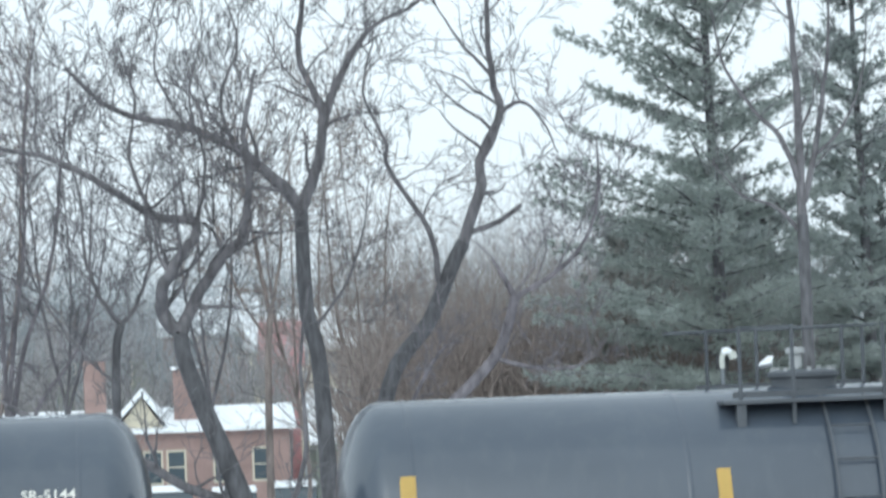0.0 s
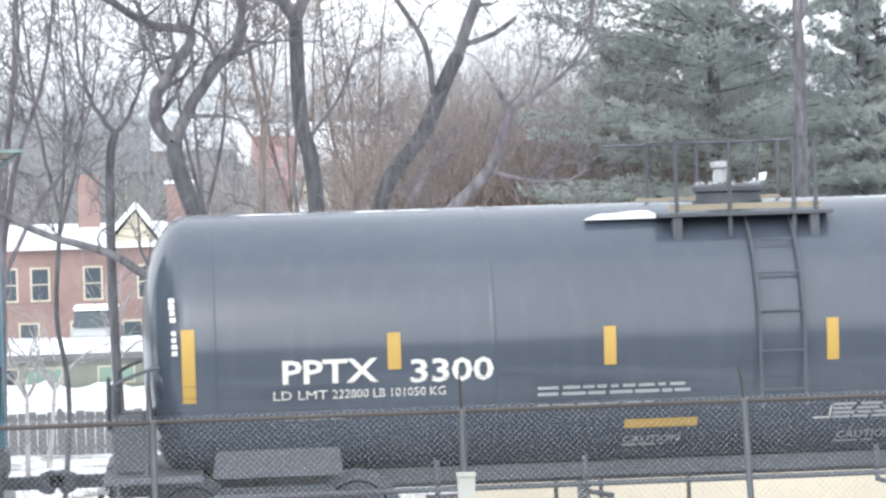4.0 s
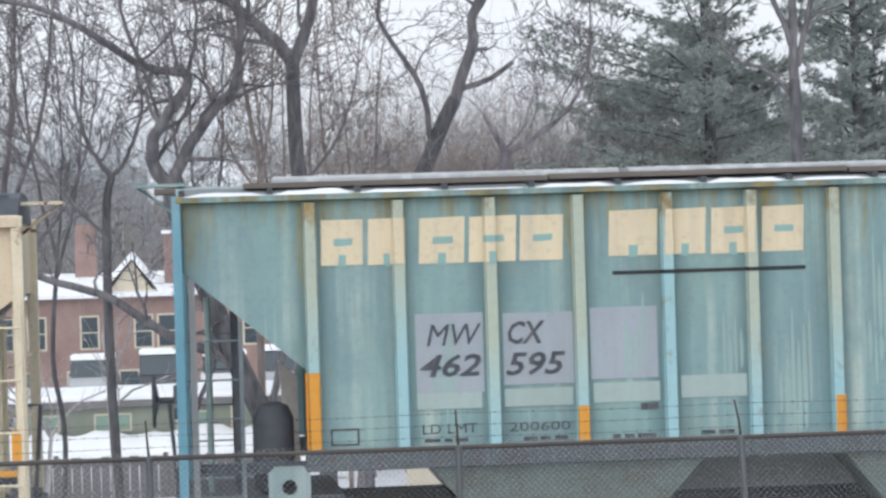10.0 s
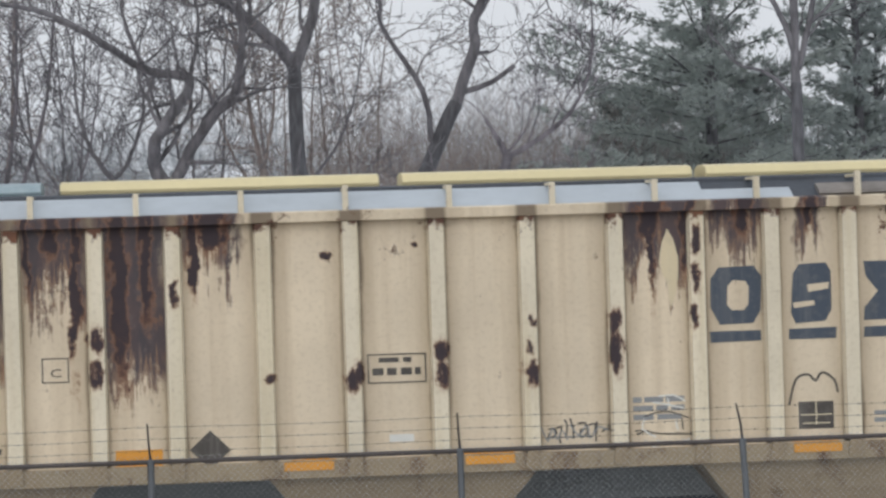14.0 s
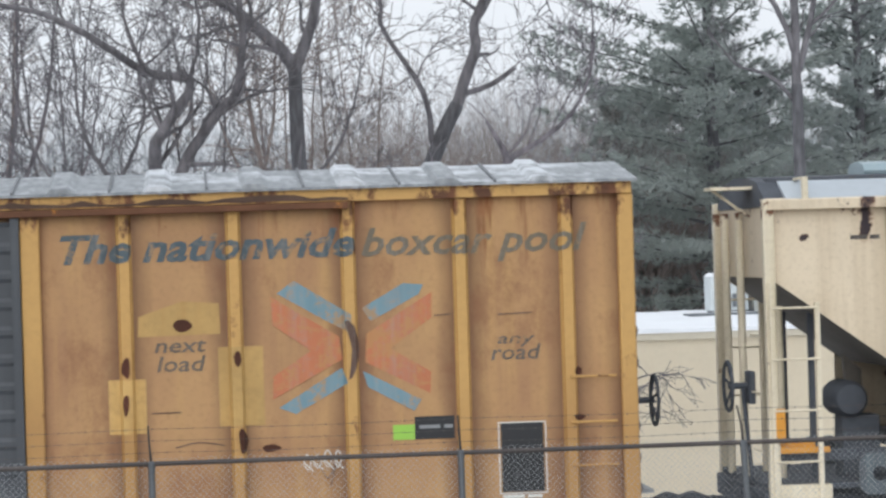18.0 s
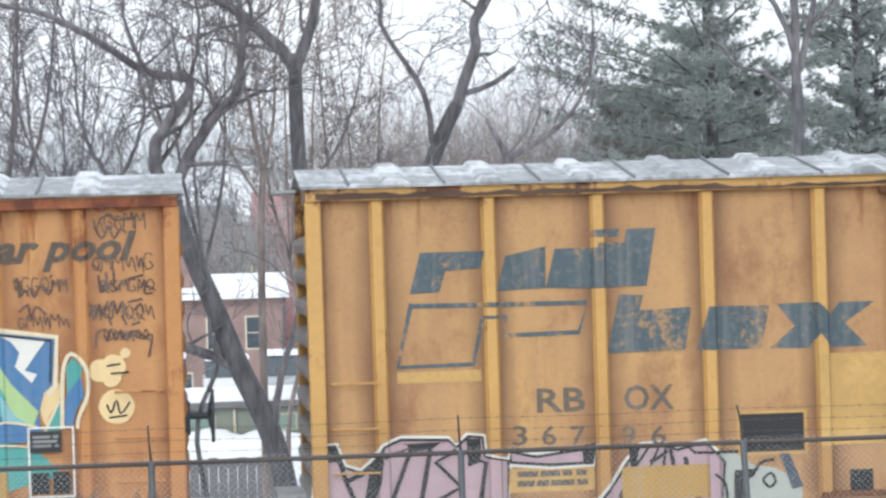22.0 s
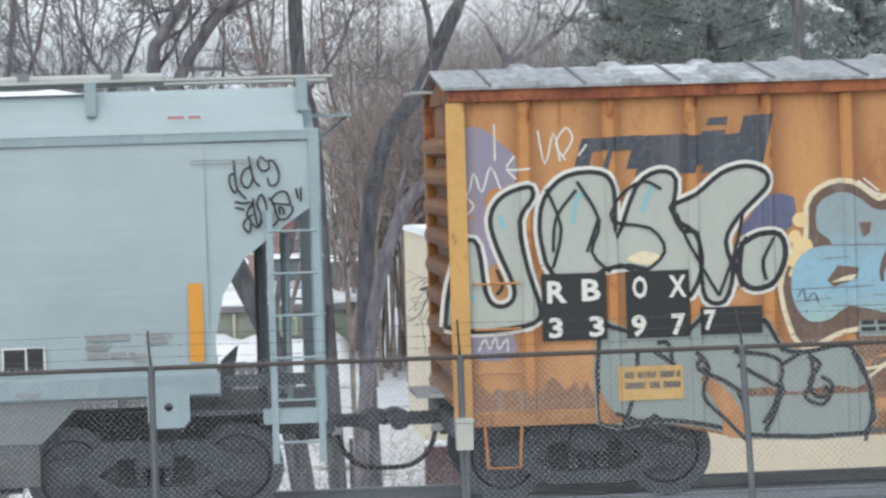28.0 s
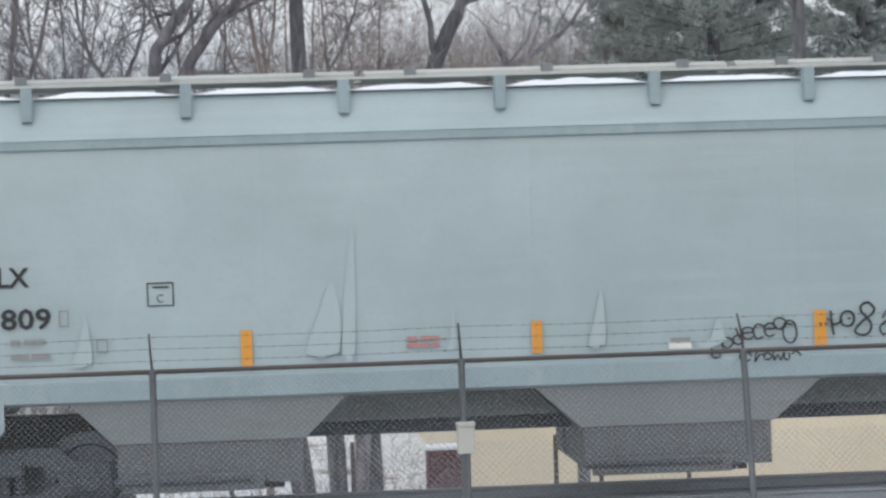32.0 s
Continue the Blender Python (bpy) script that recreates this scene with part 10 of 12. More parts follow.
SB.paint("spray_tag", [ribbon([(-7.89, 3.57), (-7.81, 3.3), (-7.74, 3.53), (-7.66, 3.32), (-7.56, 3.59), (-7.46, 3.35)], 0.02, 3),
    ribbon([(-7.51, 4.04), (-7.51, 3.65)], 0.02, 3),
    ribbon([(-7.14, 3.56), (-7.39, 3.56), (-7.3, 3.7)], 0.02, 3),
    ribbon([(-7.39, 3.56), (-7.29, 3.45)], 0.02, 3),
    ribbon([(-7.81, 3.3), (-7.92, 3.21), (-7.85, 3.09), (-7.75, 3.18), (-7.82, 3.27)], 0.02, 3),
    ribbon([(-7.05, 3.96), (-6.98, 3.6), (-6.88, 3.93), (-6.82, 3.63)], 0.02, 3),
    ribbon([(-6.78, 3.69), (-6.68, 3.86), (-6.75, 3.98), (-6.86, 3.81), (-6.76, 3.64)], 0.02, 3),
    ribbon([(-6.62, 3.68), (-6.53, 3.8)], 0.02, 3)], WHITE, 2)
P_326 = [(-8.09, 1.92), (-8.03, 2.35), (-7.86, 2.79), (-7.72, 2.76), (-7.65, 2.27), (-7.54, 2.12), (-7.39, 2.15), (-7.35, 2.32), (-7.52, 2.75), (-7.58, 3.05), (-7.45, 3.27), (-7.17, 3.37), (-7.12, 3.26), (-7.27, 3.01), (-7.2, 2.5), (-7.07, 2.04), (-7.25, 1.9), (-7.79, 1.86)]
SB.paint("outline", ribbon(P_326, 0.13, 3, True), WHITE, 2)
SB.paint("spray_letter", filled(P_326, 3), SILVER, 3)
SB.paint("outline", ribbon(P_326, 0.05, 3, True), BLACK, 4)
P_330 = [(-7, 2.55), (-7.06, 2.91), (-7, 3.24), (-6.76, 3.47), (-6.4, 3.49), (-6.26, 3.31), (-6.24, 2.8), (-6.02, 3.33), (-5.77, 3.49), (-5.59, 3.4), (-5.62, 3.02), (-5.39, 2.8), (-5.34, 2.44), (-5.56, 2.11), (-5.95, 2.46), (-6.38, 2.47), (-6.63, 2.24), (-6.87, 2.37)]
SB.paint("outline", ribbon(P_330, 0.13, 3, True), WHITE, 2)
SB.paint("spray_letter", filled(P_330, 3), SILVER, 3)
SB.paint("outline", ribbon(P_330, 0.05, 3, True), BLACK, 4)
P_334 = [(-5.66, 3.12), (-5.37, 3.24), (-5.1, 3.45), (-4.83, 3.52), (-4.63, 3.44), (-4.63, 3.28), (-4.93, 2.98), (-5.07, 2.72), (-5, 2.4), (-5.1, 2.09), (-5.3, 2.12), (-5.35, 2.46), (-5.38, 2.82), (-5.54, 2.86)]
SB.paint("outline", ribbon(P_334, 0.13, 3, True), WHITE, 2)
SB.paint("spray_letter", filled(P_334, 3), SILVER, 3)
SB.paint("outline", ribbon(P_334, 0.05, 3, True), BLACK, 4)
P_338 = [(-4.9, 2.69), (-4.71, 2.79), (-4.49, 2.78), (-4.43, 2.56), (-4.55, 2.29), (-4.78, 2.21), (-4.93, 2.35)]
SB.paint("outline", ribbon(P_338, 0.13, 3, True), WHITE, 2)
SB.paint("spray_letter", filled(P_338, 3), SILVER, 3)
SB.paint("outline", ribbon(P_338, 0.06, 3, True), BLACK, 4)
SB.paint("spray_highlight", filled([(-6.14, 2.56), (-5.97, 2.65), (-5.76, 2.58), (-5.89, 2.5)], 3), CREAMLET, 5)
SB.paint("spray_line", [ribbon([(-6.92, 2.67), (-6.88, 3.03), (-6.66, 3.32)], 0.035, 3)], BLACK, 5)
SB.paint("spray_line", [ribbon([(-6.56, 2.66), (-6.43, 3.01)], 0.035, 3)], BLACK, 5)
SB.paint("spray_line", [ribbon([(-7.53, 2.51), (-7.47, 2.33), (-7.54, 2.24)], 0.035, 3)], BLACK, 5)
SB.paint("spray_shine", [ribbon([(-6.7, 2.96), (-6.66, 3.23), (-6.54, 3.29)], 0.05, 3),
    ribbon([(-5.97, 3.06), (-5.84, 3.36)], 0.05, 3),
    ribbon([(-7.87, 2.34), (-7.78, 2.19)], 0.05, 3),
    ribbon([(-7.48, 3.08), (-7.43, 2.93)], 0.05, 3)], AQUA, 5)
SB.paint("spray_cloud", filled([(-4.63, 3.2), (-4.32, 3.17), (-4.35, 2.87), (-4.54, 2.79), (-4.94, 2.8), (-4.8, 2.98)], 2), INDIGO, 1)
P_348 = [(-6.44, 1.91), (-6.17, 1.81), (-5.86, 1.85), (-5.55, 1.75), (-5.32, 1.96), (-4.96, 1.97), (-4.66, 1.85), (-4.49, 1.55), (-4.22, 1.52), (-4.04, 1.55), (-3.77, 1.57), (-3.6, 1.27), (-3.54, 0.99), (-3.62, 0.63), (-4.7, 0.64), (-5.01, 0.69), (-5.36, 0.79), (-5.94, 0.86), (-6.47, 0.84)]
SB.paint("outline", ribbon(P_348, 0.08, 2, True), SLATEG, 1)
SB.paint("spray_letter", filled(P_348, 2), SLATEG, 2, "grey spray lettering")
SB.paint("outline", ribbon(P_348, 0.05, 2, True), BLACK, 3)
SB.paint("spray_gap", filled([(-5.39, 1.27), (-5.21, 1.24), (-5, 1), (-4.89, 0.73), (-4.94, 0.63), (-5.14, 0.66), (-5.18, 0.92)], 3), ORANGE_B, 4)
SB.paint("spray_gap", filled([(-6.46, 1.2), (-6.38, 1.01), (-6.21, 0.87), (-6.34, 0.83), (-6.47, 0.88)], 3), ORANGE_B, 4)
SB.paint("spray_line", [ribbon([(-5.87, 1.58), (-5.65, 1.43)], 0.05, 3)], BLACK, 4)
SB.paint("spray_line", [ribbon([(-5.34, 1.51), (-5.41, 1.38), (-4.99, 1.14), (-4.87, 0.68)], 0.05, 3)], BLACK, 4)
SB.paint("spray_line", [ribbon([(-4.98, 1.41), (-4.61, 1.19), (-4.5, 1.12), (-4.7, 0.68)], 0.05, 3)], BLACK, 4)
SB.paint("spray_line", [ribbon([(-4.22, 1.47), (-4.09, 1.38), (-4.21, 1.2), (-4.14, 1.04), (-3.99, 1.05), (-4.05, 1.15)], 0.05, 3)], BLACK, 4)
SB.paint("spray_line", [ribbon([(-6.47, 0.93), (-5.99, 0.82), (-5.89, 0.9), (-5.81, 0.81)], 0.05, 3)], BLACK, 4)
SB.paint("spray_line", [ribbon([(-5.43, 1.56), (-5.3, 1.42), (-5.39, 1.36)], 0.05, 3)], BLACK, 4)
SB.paint("spray_line", [ribbon([(-6.05, 1.62), (-6.09, 1.17), (-6.26, 0.71)], 0.045, 3)], BLACK, 5)
SB.paint("spray_line", [ribbon([(-5.84, 1.67), (-5.7, 1.63), (-5.68, 1.16)], 0.045, 3)], BLACK, 5)
SB.paint("spray_line", [ribbon([(-5.4, 1.5), (-5.29, 1.38), (-5.36, 1.09), (-5.13, 0.84), (-4.9, 0.59)], 0.045, 3)], BLACK, 5)
SB.paint("spray_line", [ribbon([(-5.02, 1.55), (-4.52, 1.44), (-4.59, 1), (-4.72, 0.77)], 0.045, 3)], BLACK, 5)
SB.paint("spray_line", [ribbon([(-4.52, 1.38), (-4.22, 1.52), (-4.17, 1.22), (-4.26, 1.04), (-4.06, 0.95), (-3.96, 1.15), (-4.08, 1.25)], 0.045, 3)], BLACK, 5)
SB.paint("spray_line", [ribbon([(-3.74, 1.5), (-3.54, 1.08), (-3.55, 0.78), (-3.62, 0.54)], 0.045, 3)], BLACK, 5)
SB.paint("spray_line", [ribbon([(-6.31, 0.94), (-5.96, 0.81), (-5.55, 0.62)], 0.045, 3)], BLACK, 5)
SB.paint("spray_line", [ribbon([(-6.98, 3.34), (-6.83, 2.92), (-6.93, 2.5)], 0.035, 3)], BLACK, 6)
SB.paint("spray_line", [ribbon([(-6.65, 3.41), (-6.42, 2.99), (-6.51, 2.66), (-6.32, 2.44)], 0.035, 3)], BLACK, 6)
SB.paint("spray_line", [ribbon([(-5.75, 3.3), (-5.95, 3.39), (-6.2, 3.23), (-6.29, 2.98), (-5.88, 2.89), (-5.73, 2.64), (-5.98, 2.43), (-6.22, 2.52)], 0.035, 3)], BLACK, 6)
SB.paint("spray_line", [ribbon([(-5.59, 3.04), (-5.47, 2.71), (-5.16, 2.15)], 0.035, 3)], BLACK, 6)
SB.paint("spray_line", [ribbon([(-4.88, 3.02), (-4.98, 2.61), (-5.16, 2.15)], 0.035, 3)], BLACK, 6)
SB.paint("spray_line", [ribbon([(-4.85, 2.77), (-4.98, 2.52), (-4.91, 2.23)], 0.035, 3)], BLACK, 6)
SB.paint("spray_line", [ribbon([(-4.55, 2.76), (-4.68, 2.51), (-4.65, 2.3)], 0.035, 3)], BLACK, 6)
SB.paint("grime", filled([(-3.5, 1.43), (-2.97, 1.38), (-2.6, 1.52), (-2.12, 1.35), (-1.73, 1.49), (-1.72, 0.77), (-2.14, 0.87), (-2.62, 0.8), (-2.98, 1.06), (-3.45, 1.07)], 3), GRIME, 1, "brown grime along the sill")
SB.paint("grime", filled([(-1.7, 1.49), (-1.33, 1.59), (-0.92, 1.34), (-0.55, 1.39), (-0.25, 1.19), (-0.32, 0.95), (-0.68, 1.06), (-1.17, 0.99), (-1.59, 1.06)], 3), GRIMEDOOR, 2)
SB.paint("grime", filled([(-0.3, 1.74), (0.07, 1.84), (0.18, 1.42), (0.05, 1.06), (-0.25, 1.19)], 3), GRIMEDOOR, 2)
P_377 = [(-4.37, 1.83), (-4.45, 2.2), (-4.35, 2.52), (-4.16, 2.74), (-4.15, 3.06), (-4.03, 3.22), (-3.82, 3.29), (-3.62, 3.23), (-3.42, 3.08), (-3.26, 3.15), (-3.18, 3.33), (-3, 3.35), (-2.77, 3.25), (-2.45, 3.28), (-2.22, 3.11), (-2.04, 3.08), (-1.89, 3.31), (-1.71, 3.37), (-1.52, 3.25), (-1.16, 3.13), (-1.17, 2.83), (-0.8, 2.72), (-0.57, 2.57), (-0.51, 2.29), (-0.52, 2.06), (-0.33, 1.96), (-0.25, 1.73), (-0.35, 1.5), (-0.54, 1.41), (-0.84, 1.47), (-1.2, 1.62), (-1.49, 1.49), (-1.71, 1.69), (-2.13, 1.52), (-2.59, 1.63), (-2.86, 1.77), (-3.18, 1.78), (-3.64, 1.8), (-3.96, 1.72), (-4.24, 1.59)]
SB.paint("outline", ribbon(P_377, 0.15, 2, True), CREAMLET, 2)
SB.paint("spray_letter", filled(P_377, 2), BROWNINK, 3, "pale blue spray lettering with brown edges")
SB.paint("outline", ribbon(P_377, 0.04, 2, True), BROWNINK, 4)
SB.paint("spray_letter", filled([(-4.09, 2.83), (-4.08, 3.06), (-3.96, 3.17), (-3.78, 3.21), (-3.6, 3.13), (-3.46, 3.02), (-3.26, 3.01), (-3, 3.12), (-2.96, 3), (-3.01, 2.84), (-3.25, 2.71), (-3.39, 2.48), (-3.41, 2.25), (-3.19, 2.2), (-3.17, 2.02), (-3.27, 1.9), (-3.5, 1.94), (-3.77, 1.99), (-3.96, 1.86), (-4.19, 1.84), (-4.34, 2.01), (-4.38, 2.24), (-4.33, 2.47), (-4.16, 2.62), (-3.93, 2.66), (-4.02, 2.76)], 2), BLUEFADE, 5)
SB.paint("spray_letter", filled([(-3.21, 3.15), (-3.16, 3.28), (-3, 3.31), (-2.77, 3.21), (-2.47, 3.25), (-2.27, 3.07), (-2.26, 2.96), (-2.41, 2.94), (-2.78, 2.87), (-2.93, 2.86), (-2.97, 3.09)], 2), SLATEBLUE, 5)
SB.paint("spray_letter", filled([(-3.37, 2.23), (-3.32, 2.44), (-3.16, 2.66), (-2.88, 2.79), (-2.55, 2.87), (-2.32, 2.89), (-2.45, 2.54), (-2.52, 2.13), (-2.71, 2.02), (-2.85, 2.28), (-2.98, 2.4), (-3.01, 2.15), (-2.86, 1.96), (-2.63, 1.86), (-2.61, 1.65), (-2.86, 1.82), (-3.13, 1.97)], 2), BLUEFADE, 5)
SB.paint("spray_letter", filled([(-2.58, 1.95), (-2.46, 2.13), (-2.43, 2.45), (-2.25, 2.86), (-2.09, 2.97), (-1.95, 2.87), (-1.9, 2.62), (-2, 2.39), (-1.9, 2.34), (-1.78, 2.43), (-1.68, 2.66), (-1.53, 2.65), (-1.54, 2.1), (-1.7, 1.92), (-1.94, 1.79), (-2.27, 1.64), (-2.54, 1.72)], 2), BLUEFADE, 5)
SB.paint("spray_letter", filled([(-1.97, 2.99), (-1.85, 3.19), (-1.66, 3.3), (-1.43, 3.16), (-1.21, 3.08), (-1.24, 2.83), (-1.45, 2.69), (-1.63, 2.72), (-1.86, 2.89)], 2), SLATEBLUE, 5)
SB.paint("spray_letter", filled([(-1.47, 2.65), (-1.17, 2.69), (-1.08, 2.64), (-0.8, 2.7), (-0.62, 2.62), (-0.53, 2.43), (-0.56, 2.25), (-0.73, 2.07), (-0.96, 2.03), (-0.63, 1.97), (-0.36, 1.87), (-0.27, 1.68), (-0.37, 1.52), (-0.56, 1.46), (-0.78, 1.7), (-0.97, 1.75), (-1.2, 1.71), (-1.5, 1.68), (-1.49, 1.96), (-1.33, 2.09), (-1.27, 2.37), (-1.48, 2.42)], 2), BLUEFADE, 5)
SB.paint("spray_gap", filled([(-3.63, 2.88), (-3.49, 2.88), (-3.52, 2.76), (-3.59, 2.72)], 0), BROWNINK, 6)
SB.paint("spray_gap", filled([(-3.99, 2.27), (-3.87, 2.43), (-3.64, 2.4), (-3.67, 2.29), (-3.92, 2.2)], 0), BROWNINK, 6)
SB.paint("spray_gap", filled([(-2.88, 2.56), (-2.62, 2.74), (-2.7, 2.6), (-2.79, 2.53)], 0), BROWNINK, 6)
SB.paint("spray_gap", filled([(-2.97, 2.38), (-2.84, 2.35), (-2.71, 2.04), (-2.78, 2.07)], 0), BROWNINK, 6)
SB.paint("spray_gap", filled([(-2.27, 2.17), (-2.22, 2.35), (-2.05, 2.45), (-2.15, 2.21), (-1.99, 2.3), (-1.88, 2.25), (-2.11, 2.11)], 0), BROWNINK, 6)
SB.paint("spray_highlight", filled([(-3.95, 2.25), (-3.78, 2.32), (-3.68, 2.33), (-3.72, 2.27)], 0), CREAMLET, 7)
SB.paint("spray_highlight", filled([(-2.91, 2.26), (-2.82, 2.23), (-2.75, 2.08), (-2.81, 2.1)], 0), CREAMLET, 7)
SB.paint("spray_highlight", filled([(-2.18, 2.19), (-2.11, 2.28), (-2.12, 2.19)], 0), CREAMLET, 7)
SB.paint("spray_shine", [ribbon([(-2.61, 2.48), (-2.42, 2.54), (-2.33, 2.52)], 0.03, 3),
    ribbon([(-2.54, 2.42), (-2.36, 2.45), (-2.27, 2.42)], 0.03, 3)], CREAMLET, 7)
SB.paint("sheet_line", [ribbon([(-4.02, 2.65), (-1.91, 2.61)], 0.007, 0),
    ribbon([(-4.03, 2.5), (-3.75, 2.52)], 0.007, 0),
    ribbon([(-2.47, 2.54), (-1.64, 2.55)], 0.007, 0),
    ribbon([(-1.45, 2.55), (-0.57, 2.55)], 0.007, 0),
    ribbon([(-1.46, 2.44), (-0.55, 2.44)], 0.007, 0),
    ribbon([(-1.46, 2.33), (-0.58, 2.34)], 0.007, 0),
    ribbon([(-2.29, 2.31), (-1.55, 2.31)], 0.007, 0),
    ribbon([(-4.36, 2.19), (-3.49, 2.2)], 0.007, 0),
    ribbon([(-3.49, 2.1), (-2.58, 2.1)], 0.007, 0),
    ribbon([(-2.3, 2.12), (-0.72, 2.1)], 0.007, 0),
    ribbon([(-1.47, 1.91), (-0.45, 1.91)], 0.007, 0),
    ribbon([(-2.3, 2.01), (-1.56, 2.01)], 0.007, 0),
    ribbon([(-1.48, 1.81), (-0.31, 1.8)], 0.007, 0),
    ribbon([(-3.95, 2), (-2.67, 1.98)], 0.007, 0),
    ribbon([(-4.36, 2.06), (-3.95, 2.08)], 0.007, 0)], BROWNINK, 7)
SB.paint("spray_tag", [ribbon([(-1.88, 2.94), (-1.63, 2.96)], 0.02, 3),
    ribbon([(-1.86, 2.87), (-1.54, 2.89)], 0.02, 3),
    ribbon([(-1.82, 2.8), (-1.54, 2.83)], 0.02, 3)], GREYINK2, 6)
SB.paint("spray_tag", [ribbon([(-1.07, 1.9), (-0.97, 1.92), (-0.91, 1.85), (-0.82, 1.93), (-0.76, 1.85), (-0.64, 1.92), (-0.58, 1.84), (-0.46, 1.9)], 0.012, 3),
    ribbon([(-0.85, 1.75), (-0.76, 1.79), (-0.79, 1.71), (-0.67, 1.78), (-0.61, 1.72), (-0.52, 1.76)], 0.012, 3),
    ribbon([(-4.31, 2.1), (-4.25, 2.19), (-4.22, 2.05), (-4.14, 2.15), (-4.09, 2.03)], 0.012, 3)], BLACK, 6)
SB.paint("spray_blot", filled([(-4.18, 2.92), (-4.23, 2.85), (-4.31, 2.86), (-4.35, 2.93), (-4.3, 3), (-4.22, 3)], 3), CREAMSPRAY, 4)
SB.paint("spray_blot", filled([(-4.26, 2.75), (-4.3, 2.69), (-4.37, 2.69), (-4.4, 2.75), (-4.36, 2.81), (-4.29, 2.81)], 3), CREAMSPRAY, 4)
SB.paint("spray_blot", filled([(-4.13, 2.63), (-4.19, 2.53), (-4.31, 2.53), (-4.36, 2.63), (-4.3, 2.73), (-4.18, 2.73)], 3), CREAMSPRAY, 4)
SB.paint("spray_blot", filled([(-4.27, 2.48), (-4.31, 2.42), (-4.38, 2.43), (-4.41, 2.49), (-4.37, 2.55), (-4.3, 2.55)], 3), CREAMSPRAY, 4)
SB.paint("spray_blot", filled([(-4.33, 2.37), (-4.35, 2.33), (-4.4, 2.33), (-4.42, 2.37), (-4.39, 2.41), (-4.35, 2.41)], 3), CREAMSPRAY, 4)
SB.paint("spray_line", [ribbon([(-3.63, 3.33), (-3.46, 3.2), (-3.34, 3.16)], 0.02, 3)], WHITE, 5)
SB.paint("spray_line", [ribbon([(-3.57, 3.35), (-3.4, 3.21)], 0.02, 3)], WHITE, 5)
SB.paint("spray_line", [ribbon([(-1.55, 3.4), (-1.38, 3.31), (-1.2, 3.27)], 0.02, 3)], WHITE, 5)
SB.paint("spray_line", [ribbon([(-1.46, 3.43), (-1.31, 3.34)], 0.02, 3)], WHITE, 5)
SB.paint("spray_line", [ribbon([(-0.44, 2.56), (-0.38, 2.38), (-0.38, 2.14)], 0.02, 3)], WHITE, 5)
SB.paint("spray_line", [ribbon([(-0.38, 2.59), (-0.32, 2.38), (-0.33, 2.17)], 0.02, 3)], WHITE, 5)
SB.paint("spray_line", [ribbon([(-2.59, 2.48), (-2.36, 2.5)], 0.02, 3)], WHITE, 5)
SB.paint("spray_line", [ribbon([(-2.59, 2.53), (-2.38, 2.56)], 0.02, 3)], WHITE, 5)
SB.paint("spray_shadow", filled([(-3.69, 1.66), (-3.7, 1.37), (-3.4, 1.47), (-3.04, 1.49), (-2.8, 1.45), (-2.45, 1.38), (-1.91, 1.45), (-1.49, 1.4), (-1.13, 1.45), (-0.78, 1.2), (-0.48, 1.1), (-0.26, 1.36), (-0.16, 1.65), (-0.54, 1.19), (-1.12, 1.63), (-2.68, 1.72), (-3.63, 1.72)], 2), BROWNP, 1)
SB.paint("spray_shadow", filled([(-1.37, 1.4), (-1.1, 1.52), (-0.86, 1.38), (-0.77, 1.32), (-1.25, 1.33)], 2), CREAMSPRAY, 2)
SB.paint("spray_line", [ribbon([(-3.72, 1.54), (-3.64, 1.33), (-3.4, 1.35), (-3.16, 1.5), (-2.95, 1.46)], 0.03, 3)], CREAMLET, 3)
SB.paint("spray_line", [ribbon([(-2.81, 1.42), (-2.57, 1.38), (-2.21, 1.43), (-1.94, 1.51)], 0.03, 3)], CREAMLET, 3)
SB.paint("spray_line", [ribbon([(-3.58, 1.21), (-3.4, 1.33), (-3.22, 1.38)], 0.03, 3)], CREAMLET, 3)
SB.paint("spray_blot", filled([(-2.52, 1.32), (-2.58, 1.23), (-2.69, 1.24), (-2.74, 1.33), (-2.68, 1.42), (-2.57, 1.42)], 3), CREAMSPRAY, 2)
SB.paint("spray_blot", filled([(-2.35, 1.29), (-2.4, 1.2), (-2.51, 1.2), (-2.56, 1.29), (-2.5, 1.39), (-2.4, 1.38)], 3), CREAMSPRAY, 2)
SB.paint("spray_blot", filled([(-2.41, 1.17), (-2.48, 1.06), (-2.61, 1.06), (-2.68, 1.18), (-2.61, 1.29), (-2.48, 1.28)], 3), CREAMSPRAY, 2)
SB.paint("spray_blot", filled([(-2.47, 0.99), (-2.53, 0.9), (-2.64, 0.91), (-2.69, 1), (-2.63, 1.09), (-2.52, 1.09)], 3), CREAMSPRAY, 2)
SB.paint("spray_tag", [ribbon([(-2.7, 0.97), (-2.64, 1.06), (-2.58, 0.94), (-2.52, 1.05), (-2.46, 0.93)], 0.015, 3),
    ribbon([(-2.22, 0.98), (-2.13, 1.06), (-2.07, 0.96), (-2.17, 0.92), (-2.22, 0.98)], 0.015, 3),
    ribbon([(-2.04, 1.04), (-1.96, 0.91)], 0.015, 3)], CREAMLET, 4)
SB.paint("label_panel", rect(-3.66, -2.98, 1.66, 1.83), SLATEG, 5)
SB.paint("label_writing", bars(-3.63, -3.01, 1.69, 1.83, 2, 423), BLACK, 6)
